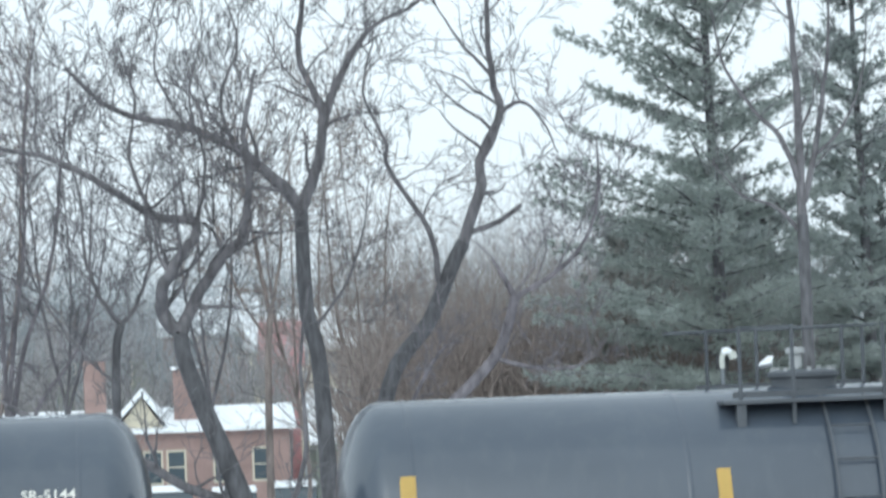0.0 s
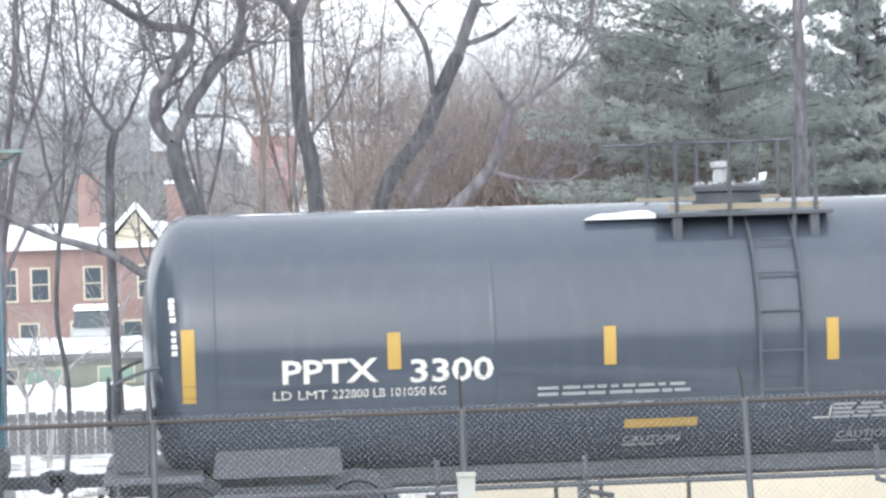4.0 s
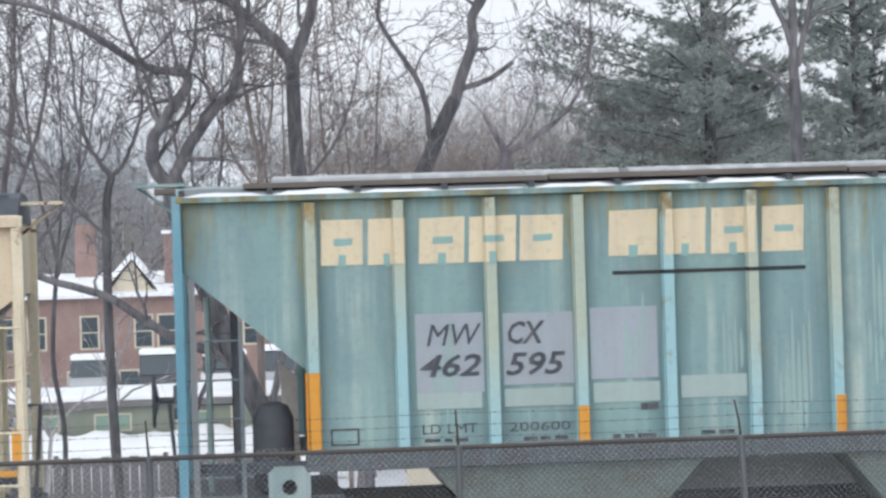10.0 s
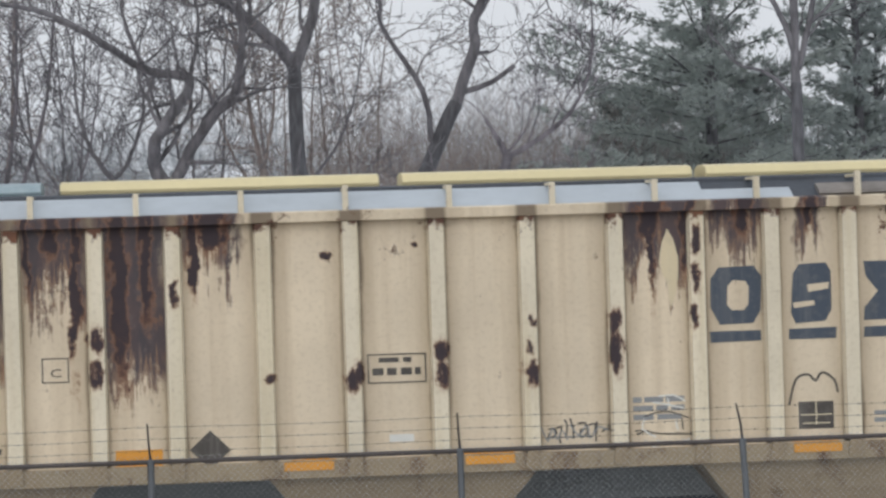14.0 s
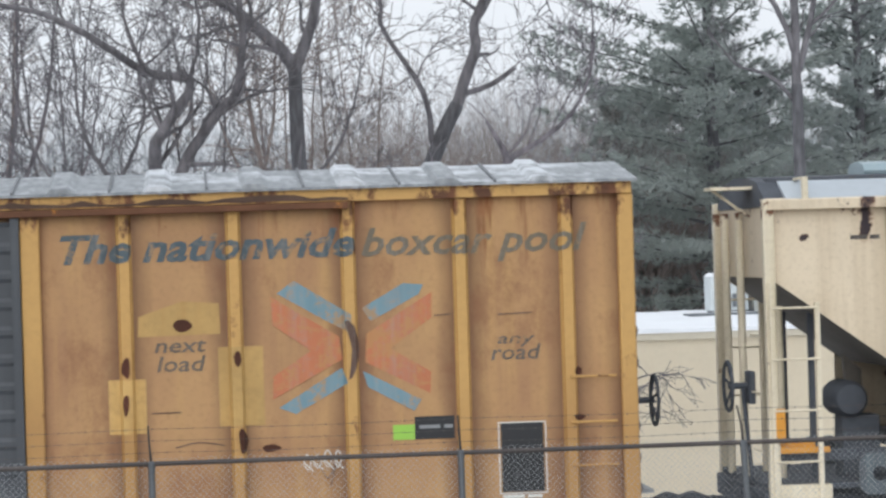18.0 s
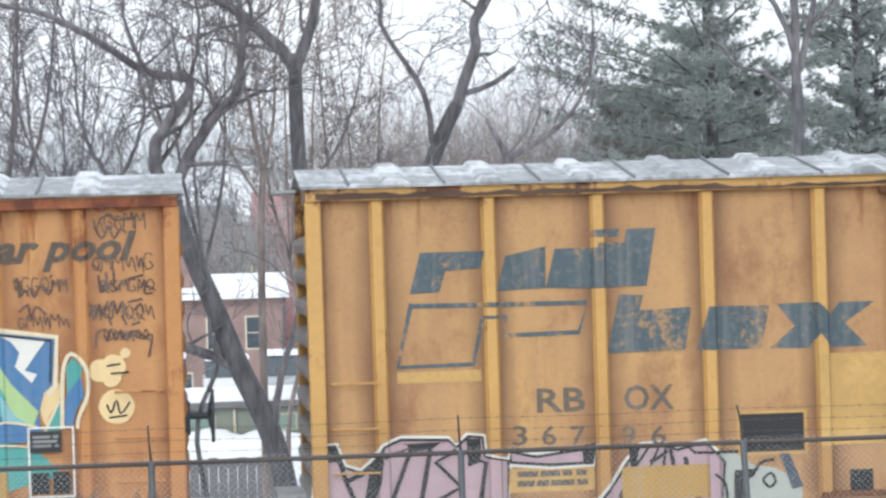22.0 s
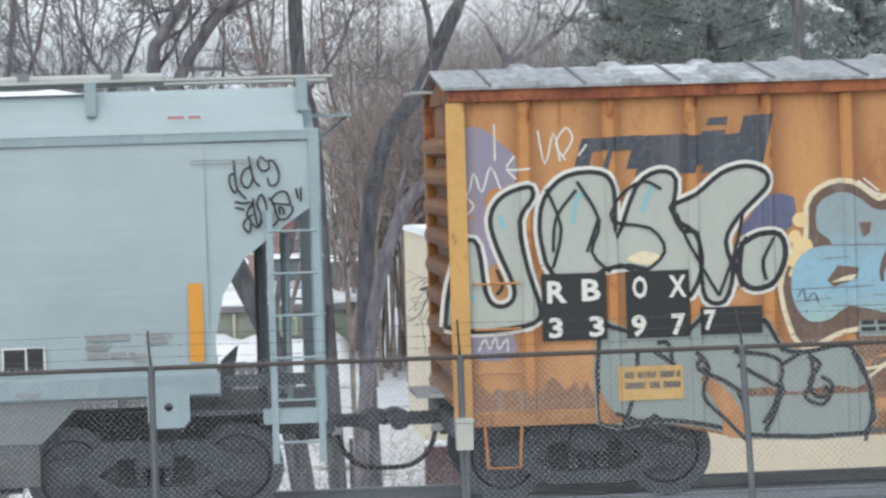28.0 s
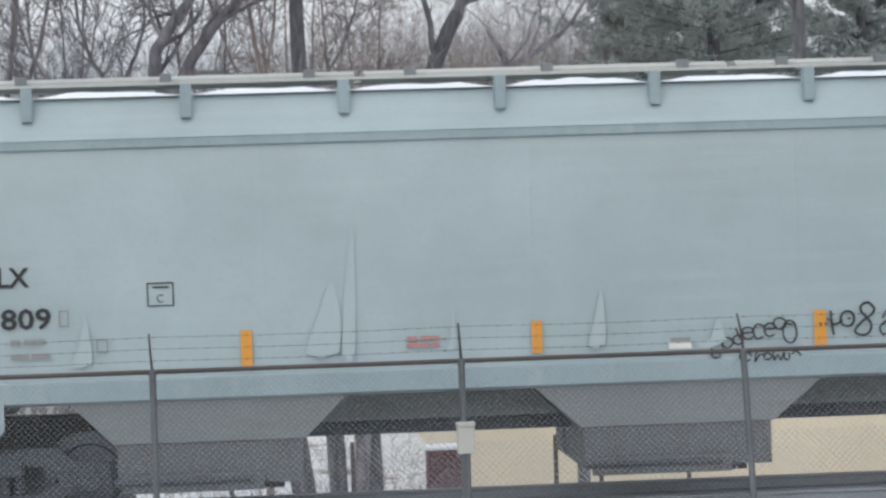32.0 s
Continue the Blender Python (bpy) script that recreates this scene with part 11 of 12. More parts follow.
SB.paint("music_note", [ribbon([(-0.82, 3.1), (-0.79, 3.35), (-0.9, 3.31)], 0.03, 0),
    ribbon([(-0.55, 3.06), (-0.58, 3.29), (-0.44, 3.36), (-0.35, 3.08)], 0.03, 0)], WHITE, 4, "white painted music notes")
SB.paint("spray_blot", filled([(-0.78, 3.08), (-0.82, 3.03), (-0.88, 3.03), (-0.92, 3.08), (-0.88, 3.14), (-0.81, 3.13)], 3), WHITE, 3)
SB.paint("spray_blot", filled([(-0.49, 3.05), (-0.53, 3), (-0.6, 3), (-0.64, 3.06), (-0.6, 3.11), (-0.53, 3.11)], 3), WHITE, 3)
SB.paint("spray_blot", filled([(-0.31, 3.08), (-0.34, 3.02), (-0.41, 3.02), (-0.44, 3.08), (-0.41, 3.13), (-0.34, 3.13)], 3), WHITE, 3)
SB.paint("spray_blot", filled([(-0.6, 2.87), (-0.66, 2.79), (-0.77, 2.79), (-0.82, 2.88), (-0.76, 2.96), (-0.65, 2.96)], 3), CREAMDOOR, 3)
SB.paint("spray_blot", filled([(-0.47, 2.79), (-0.52, 2.72), (-0.61, 2.72), (-0.65, 2.79), (-0.61, 2.86), (-0.51, 2.86)], 3), CREAMDOOR, 3)
SB.paint("spray_blot", filled([(-0.03, 2.75), (-0.08, 2.67), (-0.18, 2.68), (-0.23, 2.76), (-0.18, 2.83), (-0.08, 2.83)], 3), CREAMDOOR, 3)
SB.paint("spray_blot", filled([(1.47, 2.9), (1.43, 2.85), (1.37, 2.85), (1.34, 2.9), (1.37, 2.95), (1.44, 2.95)], 3), WHITE, 3)
SB.paint("spray_blot", filled([(0.12, 2.31), (0.06, 2.22), (-0.05, 2.23), (-0.11, 2.32), (-0.04, 2.4), (0.07, 2.4)], 3), CREAMDOOR, 3)
SB.paint("spray_blot", filled([(0.17, 1.92), (0.12, 1.84), (0.01, 1.84), (-0.03, 1.93), (0.02, 2), (0.12, 2)], 3), CREAMDOOR, 3)
SB.paint("spray_blot", filled([(0.21, 2.06), (0.17, 2.01), (0.11, 2.01), (0.08, 2.06), (0.11, 2.11), (0.17, 2.11)], 3), CREAMDOOR, 3)
SB.paint("spray_blot", filled([(0.11, 1.76), (0.06, 1.69), (-0.03, 1.69), (-0.08, 1.77), (-0.03, 1.84), (0.06, 1.83)], 3), CREAMDOOR, 3)
FADEDWHITE = ink("thin_faded_white_spray", "b3b5b2", 0.3)
SB.paint("lettering", letters("BOSTON..MONTREA", -0.05, 2.98, 0.13, 1.54, 0, 0), FADEDWHITE, 4, "white hand-painted words")
SB.paint("spray_cloud", filled([(-0.21, 1.95), (0.21, 2.03), (0.24, 1.34), (0.05, 1.21), (-0.18, 1.31)], 2), CREAMDOOR, 2)
P_438 = [(0.22, 2.31), (0.19, 2.72), (0.32, 2.83), (0.56, 2.89), (0.65, 2.73), (0.85, 2.56), (0.9, 2.79), (1.07, 2.9), (1.22, 2.87), (1.15, 2.64), (1.5, 2.56), (1.48, 1.71), (1.27, 1.7), (0.99, 1.75), (0.75, 1.65), (0.7, 1.32), (0.51, 1.1), (0.33, 1.34), (0.22, 1.71), (0.44, 1.98), (0.63, 2.15), (0.26, 2.19)]
SB.paint("outline", ribbon(P_438, 0.11, 2, True), CREAMDOOR, 3)
SB.paint("spray_letter", filled(P_438, 2), GREYDOOR, 4, "grey spray lettering")
SB.paint("outline", ribbon(P_438, 0.05, 2, True), BLACK, 5)
SB.paint("spray_gap", filled([(0.22, 2.4), (0.35, 2.46), (0.73, 2.24), (0.69, 2.17), (0.27, 2.25)], 0), BLACK, 6)
SB.paint("spray_gap", filled([(0.33, 1.6), (0.4, 1.7), (0.6, 1.79), (0.84, 1.78), (1.06, 1.66), (0.95, 1.59), (0.7, 1.64), (0.49, 1.54), (0.46, 1.32), (0.36, 1.33)], 0), BLACK, 6)
SB.paint("spray_shadow", filled([(0.23, 2.18), (0.65, 2.16), (0.48, 1.96)], 0), CREAMDOOR, 6)
SB.paint("spray_line", [ribbon([(0.56, 2.6), (0.77, 2.45), (0.98, 2.29), (1.1, 2.3)], 0.03, 3)], BLACK, 6)
SB.paint("spray_line", [ribbon([(0.65, 2.16), (0.48, 1.98), (0.24, 1.78), (0.19, 1.6)], 0.03, 3)], BLACK, 6)
SB.paint("spray_letter", filled([(0.53, 1.53), (0.68, 1.59), (0.95, 1.56), (0.88, 1.28), (0.52, 1.29)], 0), CREAMDOOR, 6)
SB.paint("spray_line", [ribbon([(0.98, 2.29), (1.07, 2.38), (1.25, 2.4), (1.37, 2.31), (1.46, 2.03)], 0.03, 3)], BLACK, 6)
SB.paint("spray_gap", filled([(1.15, 2.14), (1.24, 2.23), (1.35, 2.15), (1.3, 2.06)], 0), BLACK, 6)
SB.paint("spray_cloud", filled([(1.73, 2.45), (1.83, 2.76), (1.94, 2.82), (2.1, 2.78), (2.12, 2.69), (2.31, 2.74), (2.49, 2.82), (2.69, 2.5), (2.92, 2.68), (3.11, 2.77), (3.2, 2.84), (3.32, 2.42), (3.28, 2.18)], 2), CREAMSPRAY, 2)
SB.paint("spray_letter", filled([(1.73, 2.4), (1.83, 2.53), (2.11, 2.69), (2.16, 2.57), (2.52, 2.79), (2.51, 2.21), (2.47, 1.26), (2.31, 1.32), (2.35, 1.61), (2.01, 1.62), (1.62, 1.69), (1.6, 2.24)], 0), GREYP, 4, "grey spray lettering with black edges")
SB.paint("spray_gap", filled([(2.27, 2.22), (2.4, 2.4), (2.5, 2.26), (2.41, 1.95)], 0), BLACK, 5)
SB.paint("spray_highlight", filled([(2.33, 2.1), (2.41, 2.19), (2.46, 2.09), (2.39, 1.95)], 0), CREAMSPRAY, 6)
SB.paint("spray_gap", filled([(1.62, 2.23), (1.79, 2.29), (1.98, 1.93), (1.84, 1.81), (1.72, 1.85), (1.64, 2.03)], 0), BLACK, 5)
SB.paint("spray_highlight", filled([(1.67, 1.99), (1.75, 2.06), (1.88, 1.89), (1.77, 1.83)], 0), CREAMSPRAY, 6)
SB.paint("spray_gap", filled([(2.08, 2.53), (2.16, 2.7), (2.17, 2.56), (2.09, 2.49)], 0), BLACK, 5)
SB.paint("spray_line", [ribbon([(2.13, 2.69), (2.06, 2.49), (2.04, 2.29), (2.15, 2), (2.23, 1.82), (2.36, 1.63)], 0.03, 3)], BLACK, 5)
SB.paint("spray_line", [ribbon([(2.5, 2.27), (2.42, 1.95), (2.36, 1.62)], 0.026, 3)], BLACK, 5)
SB.paint("outline", [ribbon([(1.73, 2.4), (1.83, 2.53), (2.11, 2.69)], 0.032, 0)], BLACK, 5)
SB.paint("outline", [ribbon([(2.17, 2.56), (2.52, 2.79)], 0.032, 0)], BLACK, 5)
SB.paint("spray_line", [ribbon([(1.78, 2.35), (1.94, 2.42), (1.98, 2.23)], 0.024, 0)], BLACK, 5)
SB.paint("spray_line", [ribbon([(1.71, 1.57), (1.82, 1.45), (1.96, 1.52)], 0.04, 3)], BLACK, 5)
SB.paint("spray_line", [ribbon([(2, 1.5), (2.24, 1.43), (2.35, 1.57)], 0.045, 3)], BLACK, 5)
SB.paint("spray_letter", filled([(2.66, 2.47), (2.93, 2.62), (3.02, 2.48), (3.18, 2.75), (3.29, 2.49), (3.4, 2.44), (3.31, 2.24), (3.24, 2.15), (3.22, 1.76), (3.29, 1.66), (3.02, 1.58), (2.66, 1.6), (2.75, 2.08), (2.73, 2.26)], 0), GREYP, 4)
SB.paint("outline", [ribbon([(2.66, 2.47), (2.92, 2.63), (3, 2.5), (3.11, 2.46), (3.38, 2.45), (3.31, 2.29), (3.24, 2.17)], 0.03, 0)], BLACK, 5)
SB.paint("outline", [ribbon([(2.66, 2.47), (2.74, 2.29), (2.92, 2.27), (3.12, 2.32), (3.24, 2.17), (3.21, 1.77), (3.07, 1.73)], 0.03, 0)], BLACK, 5)
SB.paint("outline", [ribbon([(3.02, 2.52), (3.06, 2.62), (3.18, 2.75), (3.29, 2.47)], 0.028, 0)], BLACK, 5)
SB.paint("spray_gap", filled([(2.76, 2.29), (2.88, 2.38), (3, 2.28), (2.88, 2.2)], 0), BLACK, 6)
SB.paint("spray_gap", filled([(2.98, 2.07), (3.11, 2.15), (3.19, 2.06), (3.09, 1.95)], 0), BLACK, 6)
SB.paint("spray_gap", filled([(2.74, 1.84), (2.86, 1.94), (3, 1.84), (2.85, 1.72)], 0), BLACK, 6)
SB.paint("spray_line", [ribbon([(2.75, 2.26), (2.71, 2.08), (2.74, 1.84), (2.71, 1.62)], 0.026, 3)], BLACK, 5)
SB.paint("spray_line", [ribbon([(2.77, 2.07), (2.89, 2.04), (2.99, 2.07)], 0.03, 3)], BLACK, 5)
SB.paint("outline", [ribbon([(2.65, 2.5), (2.92, 2.68), (3.12, 2.79)], 0.045, 0)], CREAMLET, 3)
SB.paint("spray_gap", filled([(3.02, 1.58), (3.29, 1.61), (3.35, 1.49), (3.09, 1.47)], 0), BLACK, 5)
SB.paint("spray_gap", filled([(2.71, 1.52), (2.85, 1.54), (2.88, 1.24), (2.74, 1.18)], 0), BLACK, 5)
SB.paint("spray_cloud", filled([(1.71, 1.57), (2, 1.45), (2.33, 1.38), (2.32, 1.15), (1.69, 1.17)], 2), CREAMSPRAY, 3)
SB.paint("spray_tag", [ribbon([(2.18, 2.86), (2.16, 3.02), (2.24, 3.08), (2.31, 3.02), (2.3, 2.9), (2.22, 2.86), (2.18, 2.86)], 0.024, 3),
    ribbon([(1.92, 3.02), (1.95, 2.87), (2.04, 2.96), (2.1, 2.84), (2.19, 2.95)], 0.024, 3),
    ribbon([(1.94, 2.97), (2.13, 2.88)], 0.024, 3)], BLACK, 4)
SB.paint("spray_blot", filled([(1.83, 2.99), (1.91, 3.06), (1.95, 2.97), (1.91, 2.87), (1.84, 2.89)], 2), WHITE, 3)
SB.paint("spray_tag", [ribbon([(2.72, 3.04), (2.79, 2.9), (2.86, 3.03), (2.93, 2.92), (3.01, 3.03), (3.06, 2.91), (3.1, 3.1)], 0.02, 3),
    ribbon([(2.72, 2.88), (3.08, 2.95)], 0.02, 3)], BLACK, 4)
SB.paint("spray_blot", filled([(2.86, 2.87), (2.91, 2.9), (2.98, 2.86), (2.93, 2.81)], 2), CREAMSPRAY, 3)
SB.paint("spray_ground", filled([(2.87, 1.37), (3.41, 1.44), (3.86, 1.4), (4.46, 1.45), (5.36, 1.57), (5.35, 1.03), (2.85, 1.13)], 0), BLUEP, 1, "blue spray shadow")
SB.paint("spray_ground", filled([(3.17, 1.74), (3.27, 1.92), (3.87, 1.95), (4, 2.07), (4.47, 1.79), (5.35, 1.7), (5.38, 1.59), (4.46, 1.47), (3.86, 1.43), (3.38, 1.47), (2.96, 1.43), (2.93, 1.51)], 0), TEALP, 2, "teal spray shadow")
SB.paint("spray_shine", [ribbon([(2.91, 1.39), (3.06, 1.44), (3.37, 1.45)], 0.03, 3)], AQUA, 3)
SB.paint("spray_letter", filled([(3.21, 3.02), (3.3, 3.13), (3.57, 2.96), (3.74, 2.81), (3.69, 2.53), (3.62, 2.27), (3.88, 2.29), (3.89, 2.69), (4.01, 2.58), (4.15, 2.42), (4.11, 2.32), (4.3, 2.31), (4.28, 2.2), (4.12, 2.21), (4.03, 2.08), (3.87, 1.91), (3.24, 2.03), (3.24, 2.18), (3.38, 2.42), (3.45, 2.57), (3.41, 2.79)], 0), LIMEP, 4, "lime green spray lettering")
SB.paint("spray_fill", filled([(3.21, 2.99), (3.31, 2.92), (3.44, 2.78), (3.44, 2.52), (3.33, 2.59), (3.16, 2.71)], 0), BLUEP, 5)
SB.paint("spray_gap", filled([(3.73, 2.69), (3.81, 2.73), (3.83, 2.63), (3.81, 2.36), (3.68, 2.31), (3.71, 2.53)], 0), ORANGE_B, 5)
SB.paint("spray_fill", filled([(3.9, 2.69), (3.97, 2.61), (3.95, 2.36), (3.87, 2.35)], 0), BLUEP, 5)
SB.paint("spray_fill", filled([(3.24, 2.02), (3.58, 2.1), (3.9, 2.15), (3.85, 1.98), (3.67, 1.89), (3.45, 1.78), (3.19, 1.76)], 0), BLUEP, 5)
SB.paint("spray_fill", filled([(4.11, 2.21), (4.28, 2.21), (4.29, 2.11), (4.12, 2.06)], 0), BLUEP, 5)
SB.paint("outline", [ribbon([(3.55, 2.14), (3.88, 2.21), (4.31, 2.27)], 0.055, 0)], CREAMLET, 6)
SB.paint("outline", [ribbon([(3.16, 2.71), (3.17, 3.03), (3.29, 3.17), (3.6, 2.98), (3.78, 2.85), (3.74, 2.59), (3.66, 2.29), (3.84, 2.32), (3.87, 2.49), (3.86, 2.73), (3.99, 2.66), (4.17, 2.44)], 0.05, 0)], CREAMLET, 6)
SB.paint("spray_line", [ribbon([(3.24, 2.9), (3.26, 3.02), (3.32, 3.07), (3.6, 2.88), (3.71, 2.78), (3.63, 2.53), (3.55, 2.29)], 0.02, 0)], BLACK, 5)
SB.paint("spray_line", [ribbon([(3.44, 2.56), (3.27, 2.21), (3.23, 2.03)], 0.024, 3)], BLACK, 6)
SB.paint("spray_letter", filled([(4.36, 2.71), (5.11, 2.91), (4.89, 2.49), (4.71, 2.19), (4.73, 2.13), (4.81, 2.15), (4.66, 2.02), (4.53, 2.15), (4.61, 2.41), (4.77, 2.73), (4.5, 2.7)], 0), LIMEP, 4, "lime green spray lettering")
SB.paint("spray_letter", filled([(4.37, 2.67), (4.74, 2.71), (4.6, 2.38), (4.51, 2.11), (4.59, 1.93), (4.51, 1.88), (4.45, 2.14), (4.41, 2.38)], 0), LIMEP, 4)
SB.paint("spray_letter", filled([(5.12, 2.91), (5.19, 2.9), (5.16, 2.54), (4.97, 2.24), (4.92, 2.13), (5.03, 1.84), (4.47, 1.79), (4.62, 1.87), (4.59, 1.96), (4.7, 2.05), (4.82, 2.15), (4.73, 2.2), (4.89, 2.49)], 0), BLUEP, 4, "blue spray lettering")
SB.paint("spray_fill", filled([(4.07, 2.71), (4.14, 2.73), (4.33, 2.6), (4.33, 2.42), (4.07, 2.5)], 0), BLUEP, 4)
SB.paint("spray_fill", filled([(4.14, 2.73), (4.35, 2.7), (4.33, 2.6)], 0), LIMEP, 5)
SB.paint("spray_line", [ribbon([(4.2, 2.71), (4.5, 2.7), (4.78, 2.72), (4.61, 2.38), (4.51, 2.13), (4.66, 2.02)], 0.024, 0)], BLACK, 5)
SB.paint("spray_shine", [ribbon([(5.1, 2.87), (4.89, 2.5), (4.71, 2.18), (4.82, 2.14)], 0.018, 0)], CREAMLET, 6)
SB.paint("outline", [ribbon([(4.02, 2.52), (4.04, 2.74), (4.11, 2.82), (4.2, 2.75), (4.5, 2.82), (5.14, 2.94), (5.2, 2.9), (5.17, 2.56), (5.07, 2.41)], 0.05, 0)], CREAMLET, 6)
SB.paint("spray_fill", filled([(5.09, 2.47), (4.98, 2.29), (4.94, 2.19), (5.1, 2.23), (5.27, 2.17), (5.25, 2.12), (5.12, 2.12), (5.16, 2.02), (5.32, 1.84), (5.32, 1.69), (5.08, 1.74), (5.01, 1.85), (4.93, 2.08), (4.92, 2.19)], 0), CREAMLET, 6)
SB.paint("outline", [ribbon([(4.43, 1.74), (4.78, 1.8), (5.32, 1.71)], 0.06, 0)], CREAMLET, 6)
SB.paint("outline", [ribbon([(4.06, 2.06), (4.24, 2.09), (4.35, 1.99), (4.29, 1.87), (4.41, 1.75)], 0.035, 3)], CREAMLET, 5)
SB.paint("spray_line", [ribbon([(4.03, 2.05), (4.03, 1.86), (4.14, 1.63), (4.26, 1.51)], 0.03, 3)], BLACK, 5)
SB.paint("spray_line", [ribbon([(3.75, 1.8), (3.78, 1.76), (3.75, 1.74)], 0.025, 3)], BLACK, 5)
SB.paint("spray_letter", filled([(5.16, 2.42), (5.3, 2.64), (5.79, 2.52), (5.81, 2.16), (5.76, 1.78), (5.38, 1.79), (5.3, 1.9), (5.25, 2.12), (5.16, 2.24)], 0), BROWNP, 3, "brown spray heart")
SB.paint("spray_line", [ribbon([(5.25, 2.28), (5.49, 2.2), (5.72, 2.46)], 0.026, 0)], BROWNINK, 4)
SB.paint("spray_line", [ribbon([(5.49, 2.2), (5.46, 1.8)], 0.026, 0)], BROWNINK, 4)
SB.paint("spray_line", [ribbon([(5.6, 2.22), (5.58, 1.79)], 0.026, 0)], BROWNINK, 4)
SB.paint("spray_line", [ribbon([(5.71, 2.46), (5.71, 1.8)], 0.026, 0)], BROWNINK, 4)
SB.paint("spray_line", [ribbon([(5.33, 2.17), (5.36, 1.84)], 0.026, 0)], BROWNINK, 4)
SB.paint("spray_line", [ribbon([(5.3, 2.5), (5.49, 2.2)], 0.026, 0)], BROWNINK, 4)
SB.paint("spray_line", [ribbon([(5.8, 2.43), (5.76, 1.83)], 0.026, 0)], BROWNINK, 4)
SB.paint("spray_line", [ribbon([(5.16, 2.35), (5.25, 2.28)], 0.026, 0)], BROWNINK, 4)
SB.paint("outline", [ribbon([(5.09, 2.43), (5.18, 2.46), (5.31, 2.66), (5.79, 2.52)], 0.028, 0)], CREAMLET, 4)
SB.paint("spray_ground", filled([(5.75, 1.79), (5.93, 1.84), (6.13, 1.87), (6.45, 1.8), (6.63, 1.62), (6.73, 1.51), (6.53, 1.46), (6.16, 1.36), (5.95, 1.6)], 0), TEALP, 2)
SB.paint("spray_letter", filled([(5.68, 3.03), (5.74, 3.08), (6.69, 2.93), (6.66, 2.46), (6.56, 2.37), (6.5, 2.13), (6.53, 1.98), (6.42, 1.86), (5.99, 1.87), (5.9, 1.73), (5.75, 1.8), (5.88, 2.15), (5.86, 2.45), (5.78, 2.55), (5.67, 2.7)], 0), BLUEP, 4, "blue spray lettering")
SB.paint("spray_fill", filled([(5.72, 2.96), (5.98, 2.98), (6.02, 2.81), (6.23, 2.47), (6.5, 2.18), (6.44, 2.02), (6.27, 2.11), (6.04, 2.51), (5.9, 2.75)], 0), LIMEP, 5)
SB.paint("spray_fill", filled([(5.7, 3.03), (5.75, 3.07), (6.1, 3), (5.98, 2.97), (5.73, 2.96)], 0), LIMEP, 5)
SB.paint("spray_fill", filled([(6.11, 2.98), (6.59, 2.91), (6.44, 2.71), (6.37, 2.61), (6.5, 2.57), (6.44, 2.48), (6.27, 2.65), (6.32, 2.8), (6.23, 2.92)], 0), WHITE, 5)
SB.paint("spray_fill", filled([(5.9, 2.6), (5.99, 2.66), (6.11, 2.45), (6.17, 2.32), (6.12, 2.14), (5.97, 2), (5.99, 1.85), (5.87, 1.74), (5.77, 1.78), (5.9, 2.09), (5.89, 2.36)], 0), TEALP, 6)
SB.paint("spray_fill", filled([(6.11, 2.36), (6.26, 2.14), (6.43, 2.03), (6.13, 2.07)], 0), AQUA, 6)
SB.paint("outline", [ribbon([(5.8, 2.52), (5.62, 2.7), (5.62, 3.06), (5.72, 3.13), (6.09, 3.04), (6.71, 2.95), (6.68, 2.43), (6.59, 2.35)], 0.052, 0)], CREAMLET, 6)
SB.paint("spray_line", [ribbon([(5.65, 2.73), (5.66, 3.03), (5.73, 3.09), (6.09, 2.99), (6.65, 2.91), (6.63, 2.48)], 0.02, 0)], BLACK, 7)
SB.paint("spray_shine", [ribbon([(5.95, 2.01), (6.15, 2.08), (6.49, 2.02)], 0.022, 3)], CREAMLET, 7)
SB.paint("spray_shine", [ribbon([(5.76, 1.76), (5.87, 1.72), (5.98, 1.84), (6.45, 1.81)], 0.02, 3)], CREAMLET, 7)
SB.paint("spray_blot", filled([(6.52, 2.46), (6.65, 2.52), (6.75, 2.42), (6.71, 2.28), (6.61, 2.13), (6.57, 2.03), (6.52, 2.19)], 2), CREAMSPRAY, 3)
SB.paint("spray_letter", filled([(6.8, 2.63), (6.86, 2.73), (6.97, 2.63), (6.94, 2.51), (6.83, 2.36), (6.8, 2.36)], 0), TEALP, 4)
SB.paint("spray_letter", filled([(6.8, 2.36), (6.95, 2.53), (6.98, 2.33), (6.89, 2.18), (6.85, 2.02), (6.76, 2.03), (6.78, 2.27)], 0), BLUEP, 4)
SB.paint("outline", [ribbon([(6.74, 1.99), (6.75, 2.33), (6.77, 2.62), (6.85, 2.77), (7, 2.63), (7.02, 2.36), (6.92, 2.12), (6.9, 1.99)], 0.042, 3)], CREAMLET, 5)
SB.paint("spray_fill", filled([(6.56, 1.97), (6.72, 2.27), (6.74, 1.98)], 0), TEALP, 4)
SB.paint("outline", [ribbon([(6.56, 1.97), (6.72, 2.29)], 0.03, 0)], CREAMLET, 5)
SB.paint("spray_blot", filled([(7.27, 2.58), (7.21, 2.48), (7.08, 2.48), (7.03, 2.59), (7.09, 2.69), (7.21, 2.69)], 3), CREAMSPRAY, 3)
SB.paint("spray_blot", filled([(7.42, 2.62), (7.35, 2.51), (7.22, 2.51), (7.16, 2.63), (7.23, 2.74), (7.36, 2.73)], 3), CREAMSPRAY, 3)
SB.paint("spray_blot", filled([(7.47, 2.76), (7.44, 2.71), (7.38, 2.71), (7.36, 2.76), (7.39, 2.81), (7.44, 2.81)], 3), CREAMSPRAY, 3)
